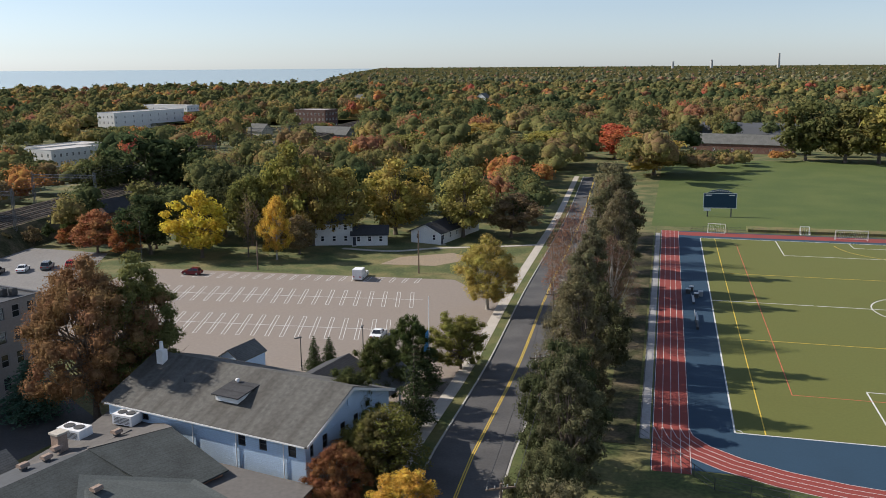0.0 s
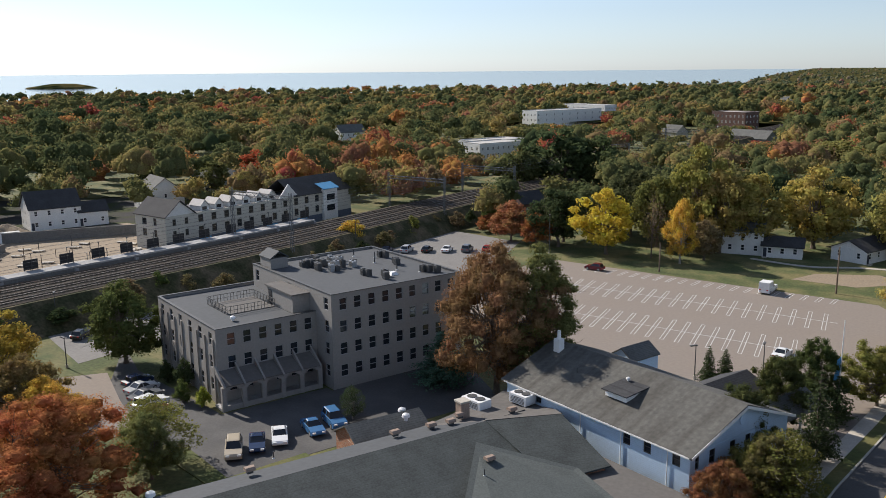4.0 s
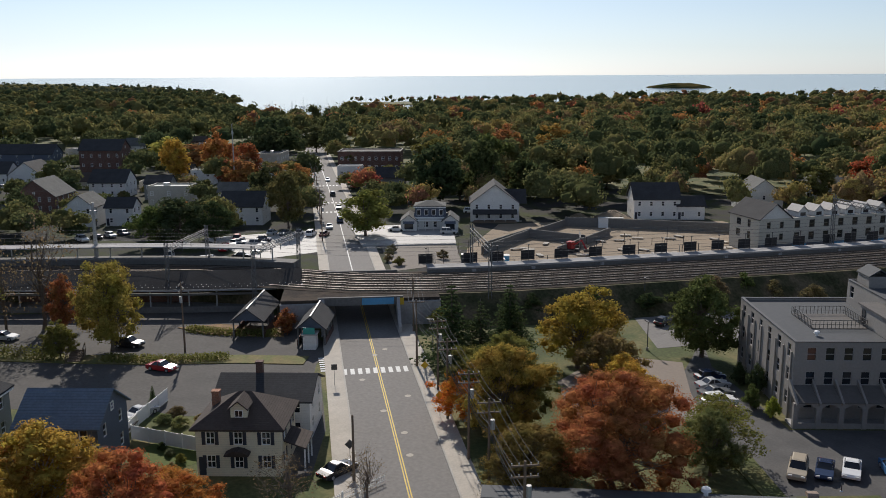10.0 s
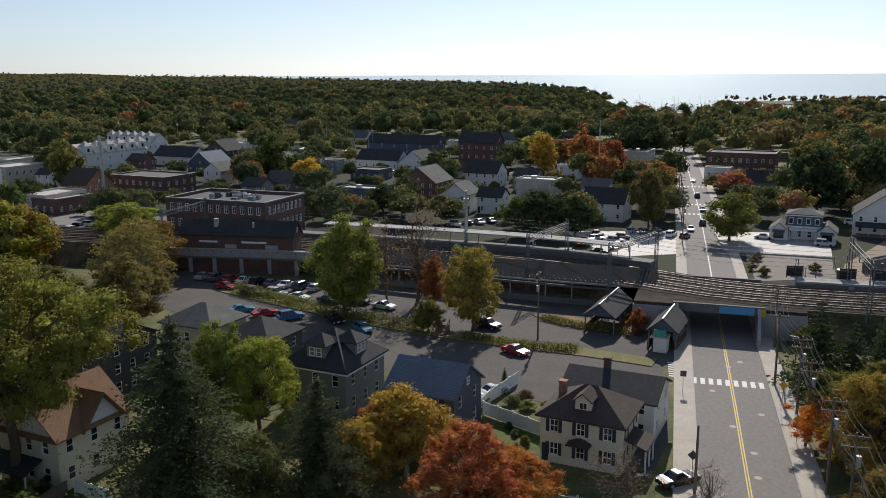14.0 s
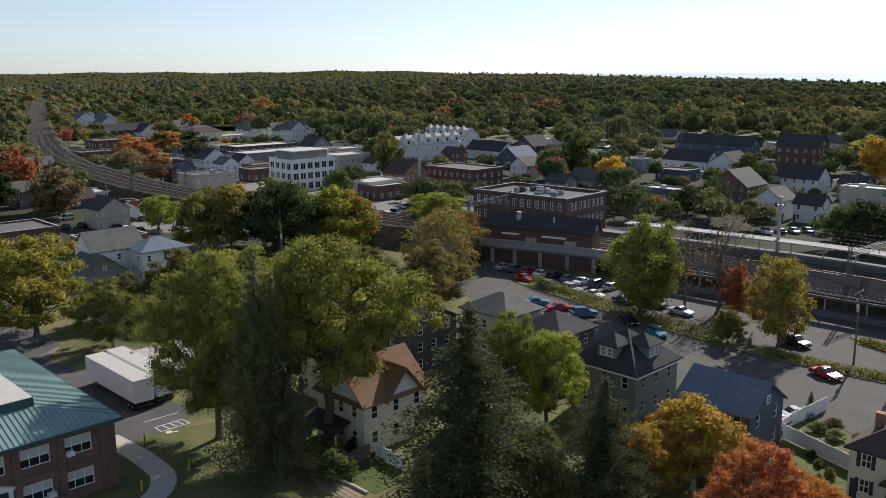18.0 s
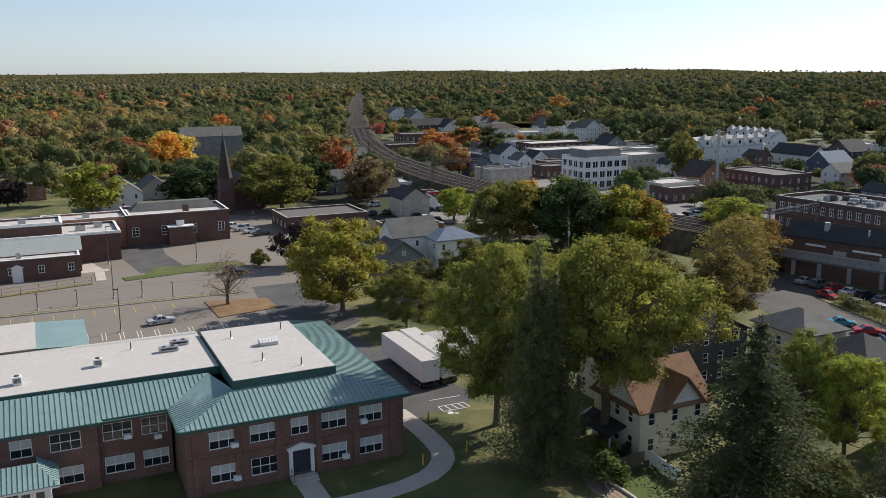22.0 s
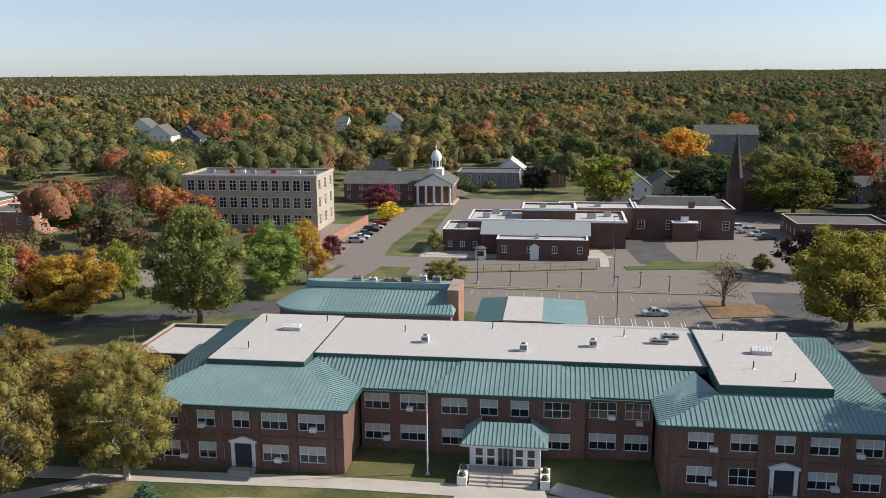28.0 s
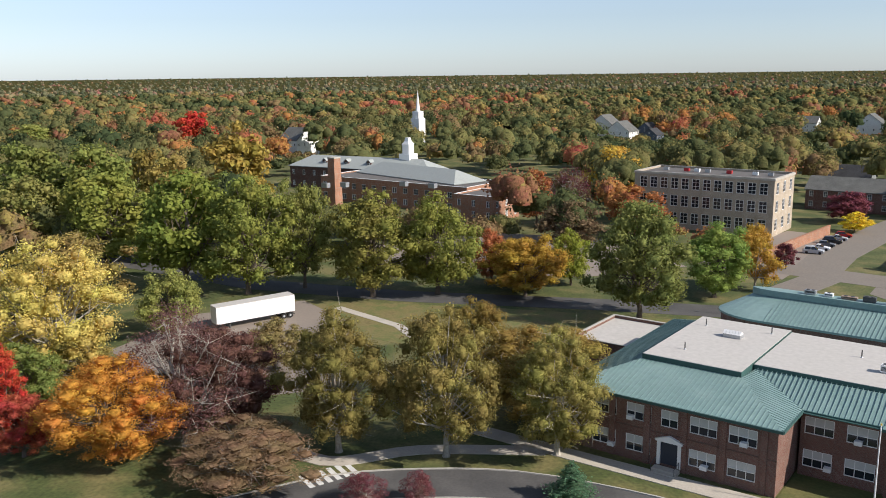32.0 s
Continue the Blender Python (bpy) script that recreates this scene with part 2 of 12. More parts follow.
M["shingle_dark"] = rows_of(mat("shingle_dark", (0.045, 0.045, 0.047), 0.92, 0.3, 2.2, 0.3, 0), 0.14, 0.02, "Z", 0.7, 0.2)
# dark grey-green shingles of the low church wing
M["shingle_greygreen"] = rows_of(mat("shingle_greygreen", (0.048, 0.056, 0.055), 0.9, 0.4, 2.2, 0.2, 0), 0.14, 0.02, "Z", 0.85, 0.2)
M["shingle_slate"] = mat("shingle_slate", (0.085, 0.096, 0.092), 0.92, 0.3, 2.2, 0.2, 0.15, tint=(0.065, 0.073, 0.07))
M["shingle_brown"] = rows_of(mat("shingle_brown", (0.066, 0.05, 0.042), 0.92, 0.25, 2.2, 0.3, 0), 0.14, 0.02, "Z", 0.7, 0.2)
M["shingle_tan"] = rows_of(mat("shingle_tan", (0.26, 0.15, 0.085), 0.92, 0.2, 2.2, 0.3, 0), 0.14, 0.02, "Z", 0.75, 0.2)
M["shingle_blue"] = rows_of(mat("shingle_blue", (0.13, 0.17, 0.22), 0.85, 0.2, 2.2, 0.3, 0), 0.2, 0.03, "Z", 0.65, 0.2)
M["membrane"] = mat("membrane", (0.48, 0.455, 0.42), 0.8, 0.12, 6, 0.6, 0.05, tint=(0.4, 0.38, 0.345))
M["grey_membrane"] = mat("grey_membrane", (0.075, 0.08, 0.086), 0.85, 0.16, 5, 0.5, 0.05, tint=(0.055, 0.059, 0.064))
M["pale_roof"] = mat("pale_roof", (0.33, 0.35, 0.33), 0.7, 0.15, 5, 0.5, 0.05, tint=(0.27, 0.29, 0.275))
M["dark_membrane"] = mat("dark_membrane", (0.13, 0.12, 0.11), 0.9, 0.18, 4, 0.5, 0.05, tint=(0.09, 0.085, 0.08))
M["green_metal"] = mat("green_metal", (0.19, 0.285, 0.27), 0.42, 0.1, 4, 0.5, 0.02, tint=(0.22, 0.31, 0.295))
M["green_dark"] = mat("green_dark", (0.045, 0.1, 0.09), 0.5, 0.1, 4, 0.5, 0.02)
M["trim"] = mat("trim", (0.78, 0.77, 0.74), 0.6, 0.05, 2, 0.3, 0)
M["glass"] = mat("glass", (0.02, 0.024, 0.03), 0.06, 0.2, 3, 1, 0, spec=0.6)
M["blind"] = mat("blind", (0.5, 0.5, 0.47), 0.8, 0.08, 1, 0.1, 0)
M["metal"] = mat("metal", (0.42, 0.43, 0.44), 0.45, 0.15, 1, 0.2, 0.02, metal=0.6)
M["steel_dark"] = mat("steel_dark", (0.09, 0.09, 0.09), 0.6, 0.2, 1, 0.2, 0.02, metal=0.4)
M["steel_pale"] = mat("steel_pale", (0.4, 0.4, 0.38), 0.6, 0.2, 1, 0.2, 0.02, metal=0.3)
M["steel_grey"] = mat("steel_grey", (0.17, 0.17, 0.165), 0.65, 0.2, 1, 0.2, 0.02, metal=0.3)
# lot surface made pale: the sun's glare is put into its colour
M["glare_lot"] = mat("glare_lot", (0.4, 0.39, 0.37), 0.65, 0.12, 4, 0.4, 0.08, tint=(0.3, 0.29, 0.275), spec=0.25)
M["wood_pole"] = mat("wood_pole", (0.17, 0.125, 0.09), 0.9, 0.25, 1, 0.1, 0.2)
M["black"] = mat("black", (0.02, 0.02, 0.022), 0.6, 0.2, 1, 0.2, 0)
M["white_metal"] = mat("white_metal", (0.74, 0.74, 0.73), 0.5, 0.08, 1.5, 0.3, 0.03)
M["copper_vent"] = mat("copper_vent", (0.3, 0.22, 0.17), 0.7, 0.2, 0.4, 0.1, 0.05)
M["blue_panel"] = mat("blue_panel", (0.1, 0.32, 0.55), 0.6, 0.1, 2, 0.3, 0)
M["sheathing"] = mat("sheathing", (0.52, 0.49, 0.42), 0.8, 0.08, 2, 0.3, 0)
M["red_metal"] = mat("red_metal", (0.4, 0.03, 0.03), 0.5, 0.15, 1, 0.2, 0.02)
M["teal"] = mat("teal", (0.05, 0.3, 0.26), 0.5, 0.1, 1, 0.2, 0)
M["sign_yellow"] = mat("sign_yellow", (0.65, 0.42, 0.03), 0.6, 0.1, 1, 0.2, 0)
M["door_dark"] = mat("door_dark", (0.03, 0.035, 0.05), 0.5, 0.1, 1, 0.2, 0)
M["paint"] = mat("car_paint", (0.5, 0.5, 0.5), 0.25, 0.03, 2, 0.5, 0, spec=0.6, own=True)
M["tyre"] = mat("tyre", (0.02, 0.02, 0.02), 0.85, 0.1, 1, 0.1, 0)
M["lamp_white"] = mat("lamp_white", (0.7, 0.7, 0.68), 0.2, 0.05, 1, 0.1, 0)
M["lamp_red"] = mat("lamp_red", (0.4, 0.02, 0.02), 0.25, 0.05, 1, 0.1, 0)
M["bark"] = mat("bark", (0.14, 0.11, 0.085), 0.95, 0.3, 1, 0.12, 0.4)
M["bark_pale"] = mat("bark_pale", (0.36, 0.33, 0.28), 0.95, 0.35, 1, 0.15, 0.3)
M["leaf"] = leaf_mat("leaf")
GREEN, OLIVE, LIME = (0.055, 0.068, 0.022), (0.095, 0.093, 0.026), (0.15, 0.165, 0.03)
YELLOW, GOLD, ORANGE, RUST, RED, PURPLE, BROWN = (0.36, 0.27, 0.03), (0.27, 0.185, 0.035), (0.36, 0.14, 0.025), (0.2, 0.085, 0.035), (0.33, 0.05, 0.03), (0.1, 0.035, 0.04), (0.12, 0.09, 0.05)
DARK = (0.034, 0.045, 0.02)
WOODS = [(0.0, (0.036, 0.048, 0.022)), (0.16, (0.05, 0.058, 0.025)), (0.34, (0.07, 0.073, 0.03)), (0.5, (0.1, 0.094, 0.036)), (0.62, (0.13, 0.11, 0.042)), (0.7, (0.12, 0.085, 0.042)), (0.77, (0.17, 0.13, 0.045)), (0.83, (0.15, 0.075, 0.042)), (0.89, (0.22, 0.11, 0.038)), (0.95, (0.2, 0.08, 0.04)), (0.985, (0.19, 0.055, 0.038))]
M["woods"] = leaf_mat("woods", False, WOODS)
# WOODS greyed, lifted and blued: distance haze put into the leaf colour
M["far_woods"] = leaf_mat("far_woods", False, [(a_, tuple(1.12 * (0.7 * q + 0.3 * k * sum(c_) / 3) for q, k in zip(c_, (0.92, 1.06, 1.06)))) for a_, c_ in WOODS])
GRID = -26.4  # the heading of most buildings


# ---- mesh helpers ----
def mesh_of(name, verts, faces, material):
    me = bpy.data.meshes.new(name)
    me.from_pydata([tuple(v) for v in verts], [], [tuple(f) for f in faces])
    me.materials.append(material)
    return me


def mesh_np(name, verts, faces, material):
    """A mesh from arrays of corners and of faces that all have as many corners."""
    me = bpy.data.meshes.new(name)
    k, nf = faces.shape[1], len(faces)
    me.vertices.add(len(verts))
    me.vertices.foreach_set("co", np.ascontiguousarray(verts, dtype=np.float32).ravel())
    me.loops.add(nf * k)
    me.loops.foreach_set("vertex_index", np.ascontiguousarray(faces, dtype=np.int32).ravel())
    me.polygons.add(nf)
    me.polygons.foreach_set("loop_start", np.arange(0, nf * k, k, dtype=np.int32))
    me.update(calc_edges=True)
    me.materials.append(material)
    return me


class Solid:
    """Collects boxes, prisms, tubes and faces into one mesh."""

    def __init__(self):
        self.v, self.f = [], []

    def face(self, *pts):
        k = len(self.v)
        self.v += [tuple(p) for p in pts]
        self.f.append(tuple(range(k, k + len(pts))))
        return self

    def box(self, x0, x1, y0, y1, z0, z1):
        return self.prism([(x0, y0), (x1, y0), (x1, y1), (x0, y1)], z0, z1)

    def prism(self, poly, z0, z1, top=None):
        k, n = len(self.v), len(poly)
        self.v += [(x, y, z0) for x, y in poly] + [(x, y, z1) for x, y in (top or poly)]
        self.f += [tuple(k + i for i in reversed(range(n))), tuple(k + n + i for i in range(n))]
        self.f += [(k + i, k + (i + 1) % n, k + n + (i + 1) % n, k + n + i) for i in range(n)]
        return self

    def loft(self, rings, caps=True):
        """Joins rings of points that have as many points each."""
        k, n = len(self.v), len(rings[0])
        for r in rings:
            self.v += [tuple(p) for p in r]
        for j in range(len(rings) - 1):
            a = k + j * n
            self.f += [(a + i, a + (i + 1) % n, a + n + (i + 1) % n, a + n + i) for i in range(n)]
        if caps:
            self.f += [tuple(k + i for i in reversed(range(n))), tuple(k + (len(rings) - 1) * n + i for i in range(n))]
        return self

    def tube(self, a, b, r0, r1=None, n=8):
        a, b = Vector(a), Vector(b)
        d = (b - a).normalized()
        s = d.cross(Vector((0, 0, 1)) if abs(d.z) < 0.9 else Vector((1, 0, 0))).normalized()
        t = d.cross(s)
        ring = lambda c, r: [c + (s * math.cos(q) + t * math.sin(q)) * r for q in (2 * math.pi * i / n for i in range(n))]
        return self.loft([ring(a, r0), ring(b, r0 if r1 is None else r1)])

    def cyl(self, x, y, z0, z1, r0, r1=None, n=12):
        return self.tube((x, y, z0), (x, y, z1), r0, r1, n)

    def beam(self, a, b, w, h):
        """A bar of w by h along its middle line from a to b."""
        a, b = Vector(a), Vector(b)
        d = (b - a).normalized()
        s = d.cross(Vector((0, 0, 1)) if abs(d.z) < 0.95 else Vector((0, 1, 0))).normalized() * w / 2
        t = s.cross(d).normalized() * h / 2
        return self.loft([[a - s - t, a + s - t, a + s + t, a - s + t], [b - s - t, b + s - t, b + s + t, b - s + t]])

    def mesh(self, name, material):
        me = mesh_of(name, self.v, self.f, material)
        bm = bmesh.new()
        bm.from_mesh(me)
        bmesh.ops.recalc_face_normals(bm, faces=bm.faces)
        bm.to_mesh(me)
        bm.free()
        return me


def thing(name, x, y, z=0.0, rz=0.0, label="", category="", group="", kind=""):
    ob = new(name)
    ob.empty_display_size = 0.2
    ob.matrix_basis = pose(x, y, z, 0, 0, rz)
    return tagged(ob, label, category, group, kind)


def part(name, solid, material, parent, label="", at=None):
    """One mesh object under a thing or a part. at: its pose under the parent."""
    ob = new(name, solid if isinstance(solid, bpy.types.Mesh) else solid.mesh(name, M[material] if isinstance(material, str) else material))
    ob.parent = parent
    if at is not None:
        ob.matrix_basis = at
    if label:
        ob["label"] = label
    return ob


def sole(name, solid, material, label="", category="", group="", kind="", m=None):
    """A thing that is one mesh."""
    ob = new(name, solid if isinstance(solid, bpy.types.Mesh) else solid.mesh(name, M[material] if isinstance(material, str) else material))
    if m is not None:
        ob.matrix_basis = m
    return tagged(ob, label, category, group, kind)


def strip(line, left, right):
    """The outline of a band along a line of points, from left to right of it."""
    a, b = [], []
    pts = [Vector(p) for p in line]
    for i, p in enumerate(pts):
        d = (pts[min(i + 1, len(pts) - 1)] - pts[max(i - 1, 0)]).normalized()
        s = Vector((-d.y, d.x))
        a.append(p + s * left)
        b.append(p + s * right)
    return [(p.x, p.y) for p in a], [(p.x, p.y) for p in b]


def band(line, left, right, z0, z1, s=None):
    """A slab along a line of points, in one mesh."""
    s = s or Solid()
    a, b = strip(line, left, right)
    return s.loft([[(*p, z0), (*q, z0), (*q, z1), (*p, z1)] for p, q in zip(a, b)])


def smooth_line(pts, step):
    """A line through points, rounded and cut into steps."""
    out = []
    q = [pts[0]] + list(pts) + [pts[-1]]
    for i in range(1, len(q) - 2):
        p0, p1, p2, p3 = (np.array(p, float) for p in q[i - 1 : i + 3])
        n = max(1, int(np.linalg.norm(p2 - p1) / step))
        for k in range(n):
            t = k / n
            out.append(tuple(0.5 * (2 * p1 + (p2 - p0) * t + (2 * p0 - 5 * p1 + 4 * p2 - p3) * t**2 + (3 * p1 - p0 - 3 * p2 + p3) * t**3)))
    return out + [tuple(map(float, pts[-1]))]


# ---- buildings ----
WINDOWS = {}


def grid_frame(w, h, cols, rows, bar, mullion, glazed=False):
    """A window frame in one piece: a front with openings, their reveals and the outer edge; glazed: panes at the back, whose faces are listed."""
    cuts = lambda size, n: [0.0] + [q for i in range(n) for q in (bar if i == 0 else size * i / n + mullion / 2, size - bar if i == n - 1 else size * (i + 1) / n - mullion / 2)] + [size]
    xs, zs = cuts(w, cols), cuts(h, rows)
    s, at, panes = Solid(), {}, []

    def v(i, j, y):
        if (i, j, y) not in at:
            at[i, j, y] = len(s.v)
            s.v.append((xs[i], y, zs[j]))
        return at[i, j, y]

    nx, nz = len(xs) - 1, len(zs) - 1
    for i in range(nx):
        for j in range(nz):
            ring = ((i, j), (i + 1, j), (i + 1, j + 1), (i, j + 1))
            if i % 2 and j % 2:
                for a, b in zip(ring, ring[1:] + ring[:1]):
                    s.f.append((v(*a, -0.05), v(*b, -0.05), v(*b, 0.05), v(*a, 0.05)))
                if glazed:
                    panes.append(len(s.f))
                    s.f.append(tuple(v(*q, 0.05) for q in ring))
            else:
                s.f.append(tuple(v(*q, -0.05) for q in ring))
    for i in range(nx):
        for j in (0, nz):
            s.f.append((v(i, j, -0.05), v(i + 1, j, -0.05), v(i + 1, j, 0.06), v(i, j, 0.06)))
    for j in range(nz):
        for i in (0, nx):
            s.f.append((v(i, j, -0.05), v(i, j + 1, -0.05), v(i, j + 1, 0.06), v(i, j, 0.06)))
    return s, set(panes)


def window_meshes(w, h, cols, rows, glazing="glass", bar=0.07, frame_mat="trim"):
    key = (w, h, cols, rows, glazing, frame_mat)
    if key not in WINDOWS:
        fr, _ = grid_frame(w, h, cols, rows, bar, 0.06)
        pane = Solid().box(bar, w - bar, 0.05, 0.08, bar, h - bar)
        sill = Solid().box(-0.06, w + 0.06, -0.12, 0.02, -0.09, -0.002)
        bl = Solid().box(bar, w - bar, 0.012, 0.03, h * 0.45, h - bar)
        WINDOWS[key] = fr.mesh("window_frame", M[frame_mat]), pane.mesh("pane", M[glazing]), sill.mesh("sill", M[frame_mat]), bl.mesh("blind", M["blind"])
    return WINDOWS[key]


def far_window(w, h, glazing="glass", bar=0.12, frame_mat="trim", cols=1, rows=2):
    """A window of a far building: frame and pane in one mesh."""
    key = (w, h, "far", glazing, frame_mat, cols, rows)
    if key not in WINDOWS:
        s, panes = grid_frame(w, h, cols, rows, bar, 0.08, True)
        me = s.mesh("window", M[frame_mat])
        me.materials.append(M[glazing])
        me.polygons.foreach_set("material_index", [1 if k in panes else 0 for k in range(len(s.f))])
        WINDOWS[key] = me
    return WINDOWS[key]


FOOT = []  # the middles and half widths of the buildings


def wall_mesh(length, height, openings, thick=0.3, material="brick", base=0.0):
    """A wall along +x whose outside faces -y, with openings (x, z, w, h) through it."""
    s = Solid()
    xs = sorted({0.0, length, *(round(o[0], 3) for o in openings), *(round(o[0] + o[2], 3) for o in openings)})
    zs = sorted({base, height, *(round(o[1], 3) for o in openings), *(round(o[1] + o[3], 3) for o in openings)})
    inside = lambda x, z: any(o[0] - 1e-3 < x < o[0] + o[2] + 1e-3 and o[1] - 1e-3 < z < o[1] + o[3] + 1e-3 for o in openings)
    for z0, z1 in zip(zs, zs[1:]):
        run = None
        for x0, x1 in zip(xs, xs[1:]):
            if inside((x0 + x1) / 2, (z0 + z1) / 2):
                if run is not None:
                    s.box(run, x0, 0, thick, z0, z1)
                run = None
            elif run is None:
                run = x0
        if run is not None:
            s.box(run, length, 0, thick, z0, z1)
    return s.mesh("wall", M[material])


def put_wall(parent, x, y, rz, length, height, wins, material, win=(1.0, 1.5, 2, 2), glazing="glass", blind=0.0, frame_mat="trim", z=0.0, rng=None, name="wall", shutters=None):
    """One wall with its windows under a building. wins: (x, z) or (x, z, w, h, cols, rows) of each."""
    wins = [tuple(q) + tuple(win) if len(q) == 2 else tuple(q) for q in wins]
    wall = part(name, wall_mesh(length, height, [q[:4] for q in wins], material=material), None, parent, at=pose(x, y, z, 0, 0, rz))
    for wx, wz, w, h, c, r in wins:
        if parent.location.xy.length > 165:
            part("window", far_window(w, h, glazing, frame_mat=frame_mat, cols=min(c, 2), rows=r), None, wall, at=pose(wx, 0.1, wz))
            continue
        fr, pane, sill, bl = window_meshes(w, h, c, r, glazing, frame_mat=frame_mat)
        o = part("window", fr, None, wall, at=pose(wx, 0.1, wz))
        part_of = part("pane", pane, None, None)
        part_of.parent = o
        if blind and rng and rng.random() < blind:
            b = part("blind", bl, None, None)
            b.parent = o
    if shutters:
        for wx, wz, w, h, c, r in wins:
            for sx in (wx - 0.42, wx + w + 0.04):
                part("shutter", Solid().box(sx, sx + 0.38, -0.05, -0.004, wz, wz + h), shutters, wall)
    return wall


def spread(length, n, w, margin=1.0):
    """Left edges of n windows of width w along a wall."""
    if n == 1:
        return [length / 2 - w / 2]
    return [margin + (length - 2 * margin - w) * i / (n - 1) for i in range(n)]


def grid_wins(length, n, levels, win, margin=1.0):
    return [(x, z) + tuple(win) for z in levels for x in spread(length, n, win[0], margin)]


def gable_roof(w, d, rise, over=0.4, thick=0.18):
    """A pitched roof over w by d with its ridge along x; its eaves are at z 0."""
    s = Solid()
    x0, x1, y1 = -w / 2 - over, w / 2 + over, d / 2 + over
    drop = rise * over / (d / 2)
    for q in (1, -1):
        s.loft([[(x, q * y1, -drop), (x, 0, rise), (x, 0, rise + thick), (x, q * y1, -drop + thick)] for x in (x0, x1)])
    return s


def hip_roof(w, d, rise, over=0.5, thick=0.18, ridge=None):
    r = (max(w - d, 0.0) if ridge is None else ridge) / 2
    a, b = w / 2 + over, d / 2 + over
    s = Solid()
    s.box(-a, a, -b, b, -0.02, thick)
    e = [(-a, -b, thick), (a, -b, thick), (a, b, thick), (-a, b, thick)]
    p, q = (-r, 0, rise + thick), (r, 0, rise + thick)
    s.face(e[0], e[1], q, p).face(e[2], e[3], p, q)
    s.face(e[1], e[2], q).face(e[3], e[0], p)
    return s


def gable_end(d, rise, thick=0.25):
    """The triangle of wall under a gable, across y."""
    s = Solid()
    s.loft([[(x, -d / 2, 0), (x, d / 2, 0), (x, 0, rise)] for x in (-thick / 2, thick / 2)])
    return s


def turned_away(x, y, ang):
    """Whether a wall of a far building faces away from the open side of the town."""
    out = Vector((math.sin(radians(ang)), -math.cos(radians(ang))))
    return math.hypot(x, y) > 150 and out.dot(Vector((x, y)).normalized()) > 0.05


